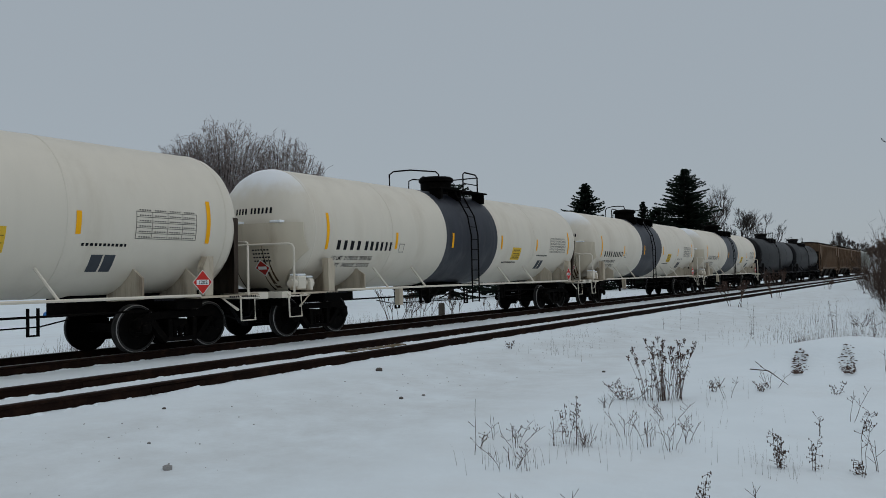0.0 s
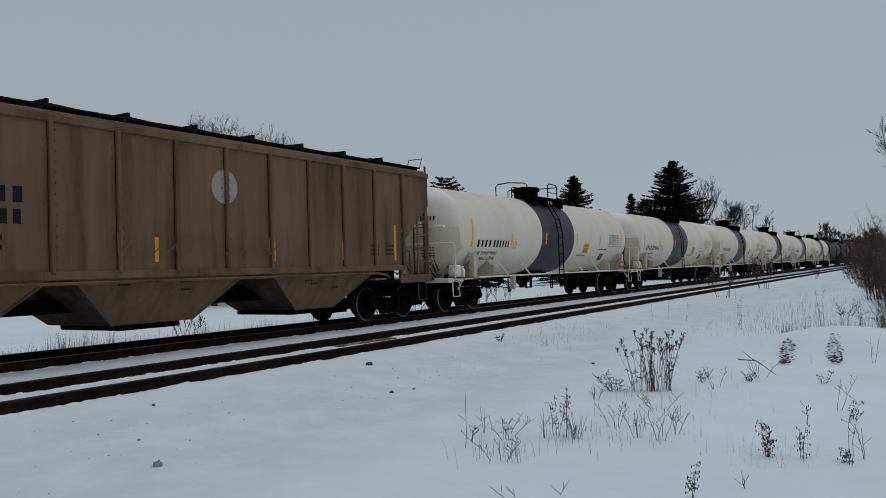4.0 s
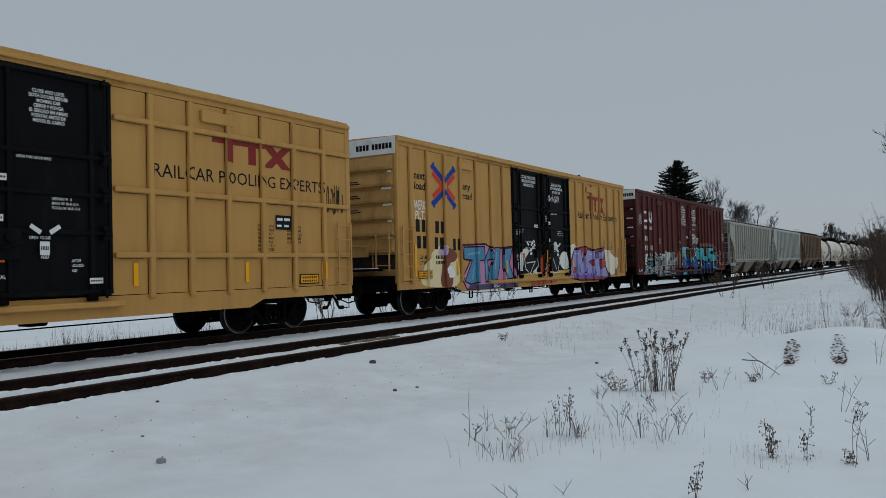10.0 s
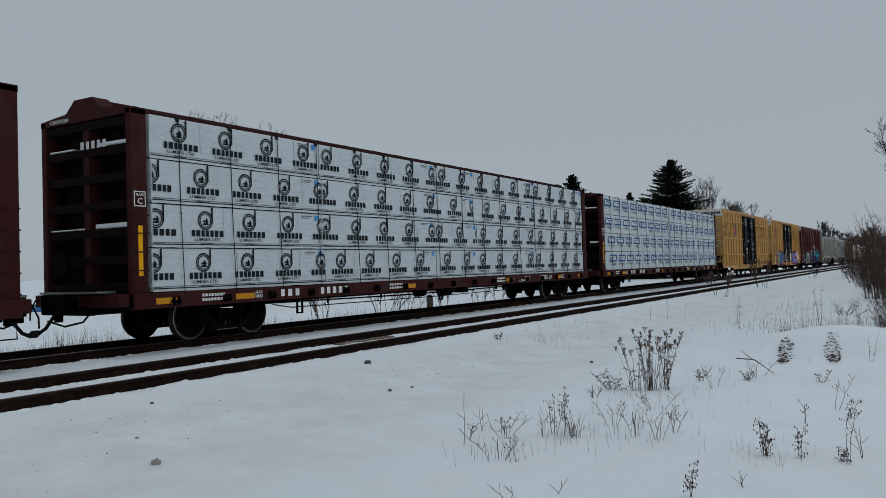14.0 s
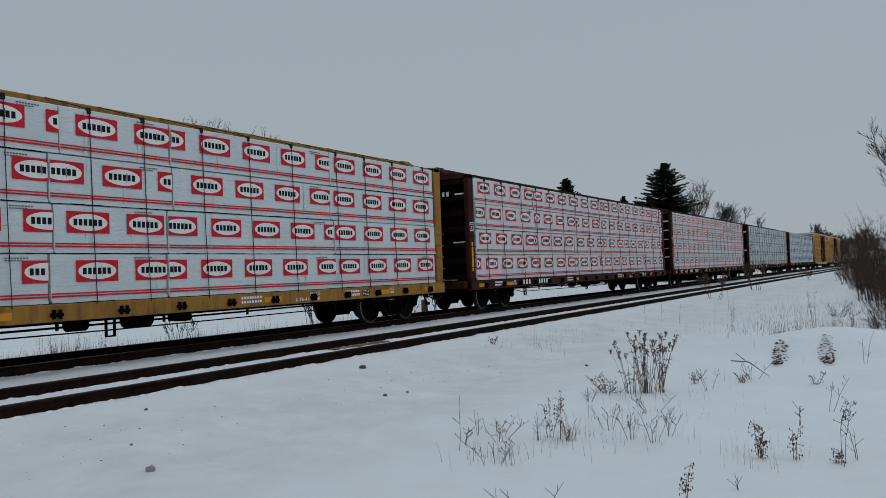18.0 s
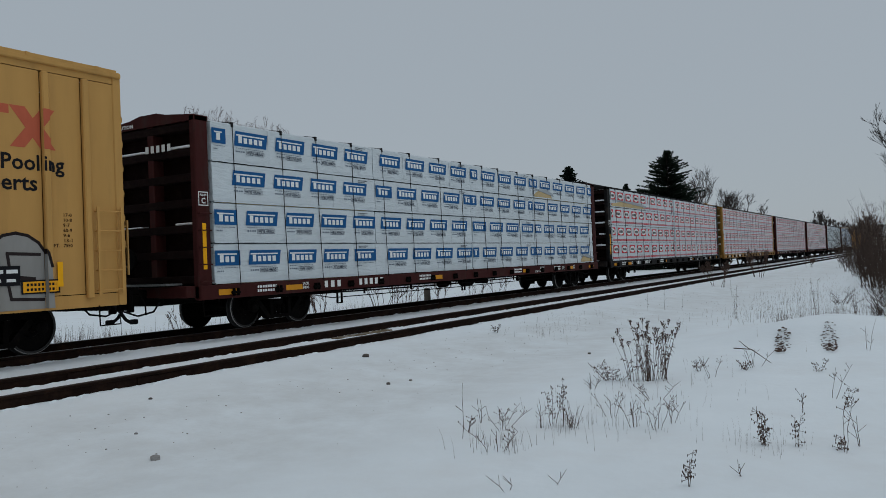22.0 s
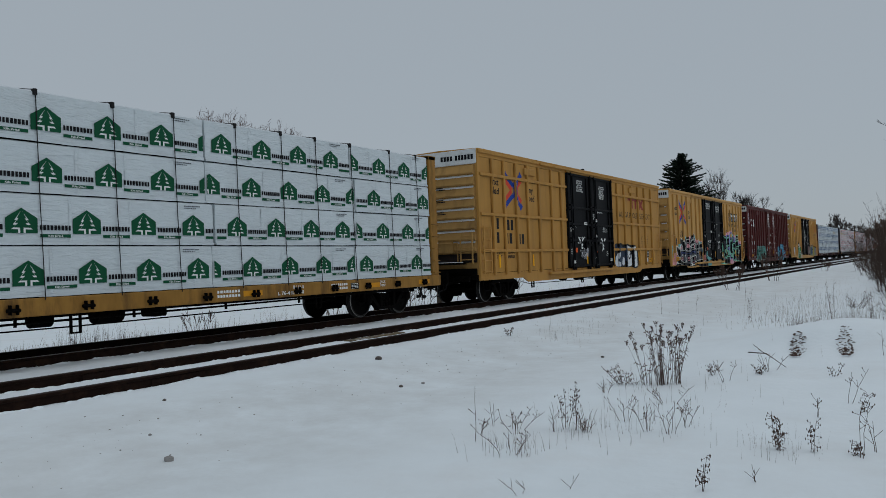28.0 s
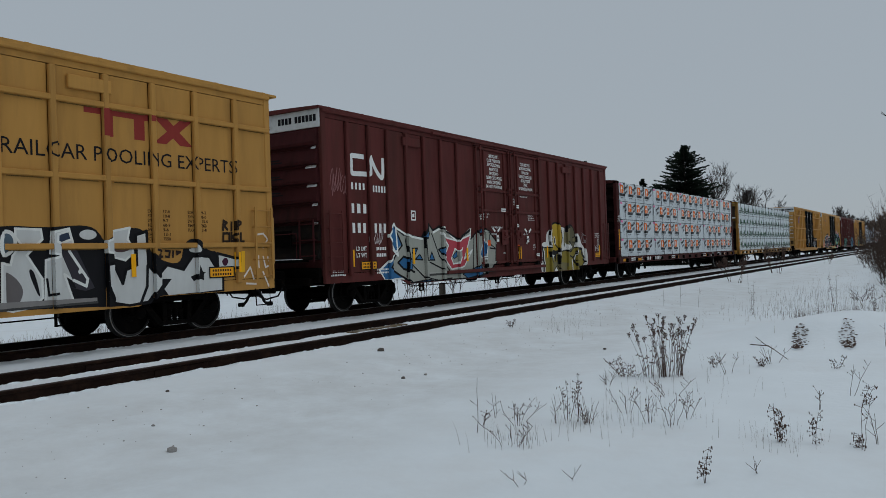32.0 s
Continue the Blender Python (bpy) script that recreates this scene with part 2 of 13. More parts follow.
# ---- mesh building ----
class Geo:
    """Collects vertices and faces of one mesh."""

    def __init__(self):
        self.v, self.f, self.k = [], [], []

    def add(self, verts, faces, k=0):
        o = len(self.v)
        self.v += [tuple(p) for p in verts]
        self.f += [tuple(i + o for i in q) for q in faces]
        self.k += [k] * len(faces)
        return self

    def box(self, x0, x1, y0, y1, z0, z1, c=0.0, k=0):
        """A block; c: width of its chamfered edges."""
        if c <= 0:
            vs = [(x, y, z) for x in (x0, x1) for y in (y0, y1) for z in (z0, z1)]
            return self.add(vs, [(0, 1, 3, 2), (4, 6, 7, 5), (0, 4, 5, 1), (2, 3, 7, 6), (0, 2, 6, 4), (1, 5, 7, 3)], k)
        c = min(c, (x1 - x0) / 2.2, (y1 - y0) / 2.2, (z1 - z0) / 2.2)
        vs, idx = [], {}
        for i, x in enumerate((x0, x1)):
            for j, y in enumerate((y0, y1)):
                for m, z in enumerate((z0, z1)):
                    sx, sy, sz = (c, -c)[i], (c, -c)[j], (c, -c)[m]
                    for ax, p in enumerate(((x, y + sy, z + sz), (x + sx, y, z + sz), (x + sx, y + sy, z))):
                        idx[i, j, m, ax] = len(vs)
                        vs.append(p)
        fs = []
        for i in (0, 1):
            q = [idx[i, 0, 0, 0], idx[i, 1, 0, 0], idx[i, 1, 1, 0], idx[i, 0, 1, 0]]
            fs.append(q if i else q[::-1])
            q = [idx[0, i, 0, 1], idx[1, i, 0, 1], idx[1, i, 1, 1], idx[0, i, 1, 1]]
            fs.append(q[::-1] if i else q)
            q = [idx[0, 0, i, 2], idx[1, 0, i, 2], idx[1, 1, i, 2], idx[0, 1, i, 2]]
            fs.append(q if i else q[::-1])
        for a in (0, 1):
            for b in (0, 1):
                q = [idx[0, a, b, 1], idx[1, a, b, 1], idx[1, a, b, 2], idx[0, a, b, 2]]
                fs.append(q[::-1] if a != b else q)
                q = [idx[a, 0, b, 0], idx[a, 1, b, 0], idx[a, 1, b, 2], idx[a, 0, b, 2]]
                fs.append(q if a != b else q[::-1])
                q = [idx[a, b, 0, 0], idx[a, b, 1, 0], idx[a, b, 1, 1], idx[a, b, 0, 1]]
                fs.append(q[::-1] if a != b else q)
                for m in (0, 1):
                    q = [idx[a, b, m, 0], idx[a, b, m, 1], idx[a, b, m, 2]]
                    fs.append(q if (a + b + m) % 2 else q[::-1])
        return self.add(vs, fs, k)

    def prism(self, pts, a0, a1, axis="y", k=0):
        """An outline pushed from a0 to a1 along an axis; pts are (x, z), (y, z) or (x, y)."""
        put = {"y": lambda p, a: (p[0], a, p[1]), "x": lambda p, a: (a, p[0], p[1]), "z": lambda p, a: (p[0], p[1], a)}[axis]
        n = len(pts)
        area = sum(pts[i][0] * pts[(i + 1) % n][1] - pts[(i + 1) % n][0] * pts[i][1] for i in range(n))
        if (area > 0) == (axis == "y"):
            pts = pts[::-1]
        vs = [put(p, a0) for p in pts] + [put(p, a1) for p in pts]
        fs = [tuple(range(n))[::-1], tuple(range(n, 2 * n))] + [(i, (i + 1) % n, n + (i + 1) % n, n + i) for i in range(n)]
        return self.add(vs, fs, k)

    def lathe(self, prof, n=24, axis="x", at=(0, 0, 0), k=0, ks=None):
        """A profile of (along, radius) turned round an axis."""
        vs, fs, kk = [], [], []
        for a, r in prof:
            for i in range(n):
                c, s = math.cos(2 * math.pi * i / n) * r, math.sin(2 * math.pi * i / n) * r
                p = {"x": (a, c, s), "y": (s, a, c), "z": (c, s, a)}[axis]
                vs.append((p[0] + at[0], p[1] + at[1], p[2] + at[2]))
        for j in range(len(prof) - 1):
            for i in range(n):
                fs.append((j * n + i, j * n + (i + 1) % n, (j + 1) * n + (i + 1) % n, (j + 1) * n + i))
                kk.append(ks[j] if ks else k)
        fs.append(tuple(range(n))[::-1])
        fs.append(tuple(range((len(prof) - 1) * n, len(prof) * n)))
        kk += [k, k]
        o = len(self.k)
        self.add(vs, fs, k)
        self.k[o:] = kk
        return self

    def tube(self, pts, r, n=6, k=0, taper=1.0):
        """A bar along points."""
        pts = [Vector(p) for p in pts]
        vs, fs = [], []
        for j, p in enumerate(pts):
            d = (pts[min(j + 1, len(pts) - 1)] - pts[max(j - 1, 0)]).normalized()
            a = d.cross(Vector((0.31, 0.17, 0.93))).normalized()
            b = d.cross(a)
            rr = r * (1 + (taper - 1) * j / max(1, len(pts) - 1))
            for i in range(n):
                t = 2 * math.pi * i / n
                vs.append(tuple(p + (a * math.cos(t) + b * math.sin(t)) * rr))
        for j in range(len(pts) - 1):
            for i in range(n):
                fs.append((j * n + i, j * n + (i + 1) % n, (j + 1) * n + (i + 1) % n, (j + 1) * n + i))
        fs += [tuple(range(n))[::-1], tuple(range((len(pts) - 1) * n, len(pts) * n))]
        return self.add(vs, fs, k)

    def mesh(self, name, mats, smooth=False):
        me = bpy.data.meshes.new(name)
        me.from_pydata(self.v, [], self.f)
        for m in (mats if isinstance(mats, (list, tuple)) else [mats]):
            me.materials.append(m)
        if any(self.k):
            me.polygons.foreach_set("material_index", self.k)
        if smooth:
            me.shade_smooth()
            me.set_sharp_from_angle(angle=radians(38))
        me.update()
        return me


def part(name, geo, mat, parent=None, label="", smooth=False, at=None):
    """Link a mesh (or a Geo) as one object, under a thing or a part."""
    me = geo.mesh(name, mat, smooth) if isinstance(geo, Geo) else geo
    ob = new(name, me)
    if parent is not None:
        ob.parent = parent
    if at is not None:
        ob.matrix_basis = at
    if label:
        ob["label"] = label
    return ob
# ---- ground and tracks ----
TRACK_NEAR, TRACK_FAR, GAUGE = 9.737, 14.043, 0.755


def bell(x, c, w):
    return math.exp(-((x - c) / w) ** 2)


FEET = ((13.2, 1.93), (13.3, 1.27))


def snow_height(x, y):
    """The snow's surface: level beds under the tracks, a low bank by the weeds, the field beyond."""
    bed = -0.185
    if y < 8.7:
        s = min(1.0, (8.7 - y) / 4.5)
        z = -0.150 - 0.20 * s * s * (3 - 2 * s)
    elif y > 15.4:
        s = min(1.0, (y - 15.4) / 5.0)
        z = bed - 0.45 * s * s * (3 - 2 * s)
    else:
        s = min(1.0, max(0.0, (y - 10.9) / 1.2))
        z = -0.150 + (bed + 0.150 + 0.02) * s * s * (3 - 2 * s)
        z -= 0.03 * bell(y, 11.9, 0.8)
    if y < 8.2 or y > 16:
        a = min(1.0, abs(y - (8.2 if y < 8.2 else 16)) / 2.0)
        z += a * (0.05 * noise.noise((x * 0.22, y * 0.3, 0)) + 0.018 * noise.noise((x * 0.9, y * 1.1, 4)))
    else:
        z += 0.022 * noise.noise((x * 1.9, y * 2.2, 2)) + 0.012 * noise.noise((x * 6.0, y * 3, 7))
    z += 0.24 * bell(x, 15.5, 5.5) * bell(y, 0.6, 2.6)
    z -= 0.05 * bell(y, 6.3, 0.9)
    side = (x - 14.2) / (0.75 if x < 14.2 else 2.8)
    z += 0.34 * math.exp(-side * side) * bell(y, 1.55, 1.5)
    for fx, fy in FEET:
        z -= 0.06 * bell(x, fx, 0.55) * bell(y, fy + (x - fx) * 0.10, 0.16)
    return z


def steps(lo, hi, step, far):
    """Fine steps in the middle, growing ones out to the horizon."""
    out = [lo + step * i for i in range(int((hi - lo) / step) + 1)]
    g = step
    while out[-1] < far:
        g *= 1.22
        out.append(out[-1] + g)
    g = step
    while out[0] > -far:
        g *= 1.22
        out.insert(0, out[0] - g)
    return out


def snow_material():
    """Snow with a trodden, gritty strip beside the near track."""
    m = material("packed_and_fresh_snow", (0.785, 0.845, 0.880), 0.75, vary=0.045, scale=0.5, dirt=(0.60, 0.57, 0.54), dirt_amount=0.22, bump=0.55, bump_scale=11, spec=0.3)
    n, l = m.node_tree.nodes, m.node_tree.links
    bsdf = n["Principled BSDF"]
    clean = bsdf.inputs["Base Color"].links[0].from_socket
    tc, sep = n.new("ShaderNodeTexCoord"), n.new("ShaderNodeSeparateXYZ")
    l.new(tc.outputs["Object"], sep.inputs[0])
    lo, hi, ns, mr, m1, m2, mix = (n.new("ShaderNodeMapRange"), n.new("ShaderNodeMapRange"), n.new("ShaderNodeTexNoise"), n.new("ShaderNodeMapRange"),
                                   n.new("ShaderNodeMath"), n.new("ShaderNodeMath"), n.new("ShaderNodeMix"))
    lo.interpolation_type = hi.interpolation_type = "SMOOTHSTEP"
    lo.inputs[1].default_value, lo.inputs[2].default_value = 3.4, 5.8
    hi.inputs[1].default_value, hi.inputs[2].default_value = 8.9, 7.2
    l.new(sep.outputs["Y"], lo.inputs[0])
    l.new(sep.outputs["Y"], hi.inputs[0])
    ns.inputs["Scale"].default_value, ns.inputs["Detail"].default_value, ns.inputs["Roughness"].default_value = 1.3, 9.0, 0.7
    l.new(tc.outputs["Object"], ns.inputs["Vector"])
    mr.inputs[1].default_value, mr.inputs[2].default_value = 0.34, 0.66
    mr.inputs[3].default_value, mr.inputs[4].default_value = 0.15, 0.95
    l.new(ns.outputs["Fac"], mr.inputs[0])
    m1.operation = m2.operation = "MULTIPLY"
    l.new(lo.outputs[0], m1.inputs[0])
    l.new(hi.outputs[0], m1.inputs[1])
    l.new(m1.outputs[0], m2.inputs[0])
    l.new(mr.outputs[0], m2.inputs[1])
    mix.data_type = "RGBA"
    mix.inputs[7].default_value = (0.625, 0.655, 0.665, 1)
    l.new(m2.outputs[0], mix.inputs[0])
    l.new(clean, mix.inputs[6])
    l.new(mix.outputs[2], bsdf.inputs["Base Color"])
    return m


SNOW = snow_material()
gx, gy = steps(2.0, 40.0, 0.2, 2600), steps(-1.0, 20.0, 0.2, 2600)
gg = Geo()
gg.v = [(x, y, snow_height(x, y)) for x in gx for y in gy]
ny = len(gy)
gg.f = [(i * ny + j, (i + 1) * ny + j, (i + 1) * ny + j + 1, i * ny + j + 1) for i in range(len(gx) - 1) for j in range(ny - 1)]
gg.k = [0] * len(gg.f)
ground = part("ground", gg, SNOW, smooth=True)
tagged(ground, "snow-covered ground beside and beyond the railway tracks", "ground", kind="structure")

RAIL_SECTION = [(-0.075, -0.186), (0.075, -0.186), (0.075, -0.176), (0.012, -0.160), (0.009, -0.052), (0.036, -0.040), (0.037, -0.010), (0.028, 0.0),
                (-0.028, 0.0), (-0.037, -0.010), (-0.036, -0.040), (-0.009, -0.052), (-0.012, -0.160), (-0.075, -0.176)]


def rail_mesh(top):
    g = Geo()
    x0, x1 = -60.0, 420.0
    n = len(RAIL_SECTION)
    vs = [(x, p[0], p[1]) for x in (x0, x1) for p in RAIL_SECTION]
    g.add(vs, [(i, (i + 1) % n, n + (i + 1) % n, n + i) for i in range(n)])
    g.k = [1 if i in (6, 7, 8) else 0 for i in range(n)]
    return g.mesh("rail", [RAIL, top], False)


def track(yc, name, top, label):
    root = new(name)
    tagged(root, label, "railway track", kind="structure")
    me = rail_mesh(top)
    for s in (-1, 1):
        part("rail", me, None, root, at=pose(0, yc + s * GAUGE, 0))
    rnd = random.Random(int(yc))
    g = Geo()
    for i in range(60):
        h = rnd.uniform(-0.012, 0.006)
        g.box(-6 + i * 1.6 - 0.11, -6 + i * 1.6 + 0.11, yc - 1.3, yc + 1.3, -0.42, -0.205 + h, 0.015)
    part("sleeper", g, TIE, root)["kind"] = "stuff"
    bars = Geo()
    for x in (7.4, 31.0, 55.0):
        for s in (-1, 1):
            for k in (-1, 1):
                bars.box(x - 0.45, x + 0.45, yc + s * GAUGE + k * 0.017 - 0.012, yc + s * GAUGE + k * 0.017 + 0.012, -0.15, -0.06, 0.004)
    part("joint_bar", bars, RAIL, root)["kind"] = "stuff"
    return root


track(TRACK_NEAR, "track_near", RAILTOP, "rusty unused railway track sunk in snow")
track(TRACK_FAR, "track_far", RAILSHINE, "railway track carrying the freight train through snow")
PLANK = material("grey_brown_plank", (0.13, 0.10, 0.062), 0.9, vary=0.45, scale=4, dirt=(0.6, 0.62, 0.63), dirt_amount=0.7, bump=0.4)
tie_end = part("tie_plank", Geo().box(-0.95, 0.95, -0.10, 0.10, -0.05, 0.05, 0.012), PLANK, at=pose(13.55, TRACK_NEAR + 0.45, -0.175, 2, 0, 0))
tagged(tie_end, "weathered brown plank dusted with snow lying between the rails in snow", "plank")

# crumbs of snow thrown up along the rails
rnd = random.Random(77)
g = Geo()
for yc in (TRACK_NEAR, TRACK_FAR):
    for k in (-1, 1):
        for i in range(900):
            x = 2.0 + 62 * rnd.random() ** 1.7
            y = yc + k * GAUGE + rnd.choice((-1, 1)) * rnd.uniform(0.05, 0.16)
            r, sx = rnd.uniform(0.006, 0.026), rnd.uniform(1.0, 5.0)
            z = snow_height(x, y)
            c = Geo().lathe([(-r * 0.5, r * 0.9), (0, r), (r * 0.5, r * 0.7), (r * 0.8, r * 0.1)], 6, "z")
            g.add([(x + p[0] * sx, y + p[1] * 0.8, z + p[2]) for p in c.v], c.f)
tagged(part("snow_crumbs", g, SNOW, smooth=True), "crumbs of snow lying along the rails", "snow", kind="stuff")
# ---- the train: shared pieces ----
MESHES = {}


def shared(key, build):
    if key not in MESHES:
        MESHES[key] = build()
    return MESHES[key]


TEXTS = {}


def glyphs(s, bold=0.0):
    """Outlines of a line of text, as flat points and faces, one unit high capitals."""
    if (s, bold) not in TEXTS:
        cu = bpy.data.curves.new("lettering", "FONT")
        cu.body, cu.size, cu.offset, cu.resolution_u = s, 1.0 / 0.69, bold, 2
        ob = bpy.data.objects.new("lettering", cu)
        me = bpy.data.meshes.new_from_object(ob)
        vs, fs = [(p.co.x, p.co.y) for p in me.vertices], [tuple(q.vertices) for q in me.polygons]
        bpy.data.objects.remove(ob)
        bpy.data.meshes.remove(me)
        TEXTS[s, bold] = vs, fs, max(p[0] for p in vs)
    return TEXTS[s, bold]


def letter(g, s, x, z, h, y, width=None, k=0, bold=0.03, slant=0.0, turn=0.0, mid=False):
    """Writing on a side that faces the viewer; h: height of capitals; width: fits the line to it."""
    vs, fs, w = glyphs(s, bold)
    sx = width / w if width else h
    c, n = math.cos(radians(turn)), math.sin(radians(turn))
    out = []
    for a, b in vs:
        px, pz = a * sx + b * h * slant, b * h
        if mid:
            px -= w * sx / 2
        out.append((x + px * c - pz * n, y, z + px * n + pz * c))
    g.add(out, fs, k)


def bars(g, x, z, w, h, n, y, k=0, gap=0.85, seed=0):
    """Writing that stays plain: a row of upright bars."""
    rnd = random.Random(seed * 31 + n)
    ws = [rnd.uniform(0.8, 1.15) for _ in range(n)]
    gap = max(gap, 0.6 if h > 0.13 else 0.38)
    unit = w / (sum(ws) + gap * (n - 1))
    for a in ws:
        g.add([(x, y, z), (x + a * unit, y, z), (x + a * unit, y, z + h), (x, y, z + h)], [(0, 1, 2, 3)], k)
        x += (a + gap) * unit


def patch(g, pts, y, k=0):
    """A flat painted shape on a side; pts are (x, z)."""
    area = sum(pts[i][0] * pts[(i + 1) % len(pts)][1] - pts[(i + 1) % len(pts)][0] * pts[i][1] for i in range(len(pts)))
    pts = pts if area > 0 else pts[::-1]
    g.add([(p[0], y, p[1]) for p in pts], [tuple(range(len(pts)))], k)


def rect(g, x0, x1, z0, z1, y, k=0):
    patch(g, [(x0, z0), (x1, z0), (x1, z1), (x0, z1)], y, k)


def oval(g, cx, cz, rx, rz, y, k=0, n=20):
    patch(g, [(cx + rx * math.cos(2 * math.pi * i / n), cz + rz * math.sin(2 * math.pi * i / n)) for i in range(n)], y, k)


def wheelset_mesh():
    g = Geo()
    for s in (-1, 1):
        yy = [0.66, 0.685, 0.695, 0.725, 0.74, 0.826, 0.837, 0.835, 0.80, 0.79, 0.835]
        rr = [0.17, 0.38, 0.48, 0.482, 0.457, 0.455, 0.443, 0.405, 0.385, 0.17, 0.15]
        prof = [(s * a, b) for a, b in zip(yy, rr)]
        g.lathe(prof, 30, "y", ks=[0, 0, 0, 1, 1, 2, 1, 0, 0, 0])
        for i in range(3):
            t = 2.1 * i
            g.box(0.27 * math.cos(t) - 0.03, 0.27 * math.cos(t) + 0.03, s * 0.797 - 0.006, s * 0.797 + 0.006, 0.27 * math.sin(t) - 0.03, 0.27 * math.sin(t) + 0.03)
    g.lathe([(-0.98, 0.07), (-0.66, 0.085), (0.66, 0.085), (0.98, 0.07)], 12, "y")
    return g.mesh("wheelset", [WHEELDK, WHEELRIM, WHEELEDGE], True)


def frame_mesh():
    """A cast side frame: arched top, slanted legs, spring window."""
    g = Geo()
    top = [(-1.06, 0.46), (-1.05, 0.62), (-0.86, 0.72), (-0.55, 0.76), (0.55, 0.76), (0.86, 0.72), (1.05, 0.62), (1.06, 0.46), (0.88, 0.46), (0.80, 0.60), (0.50, 0.63), (-0.50, 0.63), (-0.80, 0.60), (-0.88, 0.46)]
    g.prism(top, -0.085, 0.085)
    for s in (-1, 1):
        g.prism([(s * 0.80, 0.58), (s * 0.68, 0.62), (s * 0.30, 0.20), (s * 0.42, 0.16)], -0.075, 0.075)
        g.prism([(s * 0.36, 0.62), (s * 0.26, 0.62), (s * 0.24, 0.22), (s * 0.34, 0.22)], -0.085, 0.085)
        g.box(s * 0.89 - 0.14, s * 0.89 + 0.14, -0.10, 0.10, 0.42, 0.60, 0.03)
    g.prism([(-0.44, 0.17), (0.44, 0.17), (0.36, 0.25), (-0.36, 0.25)], -0.09, 0.09)
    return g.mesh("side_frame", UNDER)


def cap_mesh():
    return Geo().lathe([(0, 0.115), (-0.05, 0.11), (-0.07, 0.085), (-0.085, 0.04)], 14, "y").mesh("bearing_cap", UNDER, True)


def spring_mesh():
    prof = []
    for i in range(5):
        prof += [(0.255 + i * 0.045, 0.046), (0.275 + i * 0.045, 0.062), (0.295 + i * 0.045, 0.046)]
    return Geo().lathe(prof, 10, "z").mesh("spring", UNDER, True)


def bolster_mesh():
    g = Geo().box(-0.19, 0.19, -1.02, 1.02, 0.42, 0.60, 0.03).box(-0.30, 0.30, -0.35, 0.35, 0.55, 0.78, 0.03)
    for s in (-1, 1):
        g.box(s * 0.42 - 0.05, s * 0.42 + 0.05, -0.85, 0.85, 0.30, 0.44, 0.02)
        for y in (-0.75, 0.75):
            g.box(s * 0.42 - (0.07 if s > 0 else 0.0), s * 0.42 + (0.07 if s < 0 else 0.0), y - 0.05, y + 0.05, 0.28, 0.56, 0.02)
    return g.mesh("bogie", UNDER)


WHEELS = []


def bogie(car, x):
    b = part("bogie", shared("bolster", bolster_mesh), None, car, "cast-steel bogie black with grime and painted shade", at=pose(x, 0, 0))
    for s in (-1, 1):
        part("side_frame", shared("frame", frame_mesh), None, b, at=pose(0, s * 1.0, 0))
        for dx in (-0.14, 0.0, 0.14):
            part("spring", shared("spring", spring_mesh), None, b, at=pose(dx, s * 1.0, 0))
        for e in (-1, 1):
            part("bearing_cap", shared("cap", cap_mesh), None, b, at=pose(e * 0.89, s * 1.09, 0.46, 0, 0, 0 if s < 0 else 180))
    for e in (-1, 1):
        WHEELS.append((part("wheelset", shared("wheels", wheelset_mesh), None, b, at=pose(e * 0.89, 0, 0.457)), e))
    return b


def coupler_mesh():
    """Draft gear, striker and a knuckle head."""
    g = Geo().box(-0.85, -0.05, -0.33, 0.33, 0.66, 1.04, 0.02).box(-0.12, 0.02, -0.46, 0.46, 0.62, 1.10, 0.02).box(-0.1, 0.42, -0.095, 0.095, 0.76, 0.97, 0.02)
    g.prism([(0.28, -0.19), (0.50, -0.24), (0.64, -0.12), (0.56, 0.0), (0.64, 0.14), (0.50, 0.24), (0.28, 0.17)], 0.68, 1.04, "z")
    g.box(-0.35, -0.2, -1.15, 1.15, 0.74, 0.92, 0.02).box(-0.10, -0.02, -1.15, -0.75, 0.62, 1.0, 0.015).box(0.30, 0.44, -0.06, 0.06, 0.52, 0.70, 0.02)
    g.tube([(-0.9, -0.62, 0.80), (-0.15, -0.60, 0.84), (0.05, -0.45, 0.84)], 0.03, 6)
    return g.mesh("coupler", UNDER)


def hose_mesh():
    """The air hose with its coupling, and a slack electric lead."""
    pts = [(-0.1, -0.35, 0.82), (0.10, -0.40, 0.74), (0.26, -0.40, 0.55), (0.42, -0.34, 0.40), (0.60, -0.26, 0.33), (0.80, -0.18, 0.34)]
    g = Geo().tube(pts, 0.034, 7).tube([(-0.14, -0.33, 0.84), (-0.02, -0.36, 0.82)], 0.055, 7).box(0.62, 0.78, -0.27, -0.17, 0.29, 0.39, 0.02)
    return g.tube([(-0.1, 0.42, 0.78), (0.2, 0.5, 0.52), (0.55, 0.46, 0.46), (0.85, 0.40, 0.58)], 0.02, 6).mesh("air_hose", HOSE, True)


def lever_mesh():
    return Geo().tube([(0.1, -0.15, 0.95), (0.08, -0.6, 0.92), (0.05, -1.25, 0.92), (0.12, -1.32, 0.70), (0.14, -1.30, 0.52)], 0.016, 5).mesh("uncoupling_lever", UNDER)


def ends(car, half):
    """Couplers, hoses and levers at both ends."""
    for x, turn in ((half, 0), (-half, 180)):
        part("coupler", shared("coupler", coupler_mesh), None, car, at=pose(x, 0, 0, 0, 0, turn))
        part("air_hose", shared("hose", hose_mesh), None, car, "black rubber air hose", at=pose(x, 0, 0, 0, 0, turn))
        part("uncoupling_lever", shared("lever", lever_mesh), None, car, at=pose(x, 0, 0, 0, 0, turn))


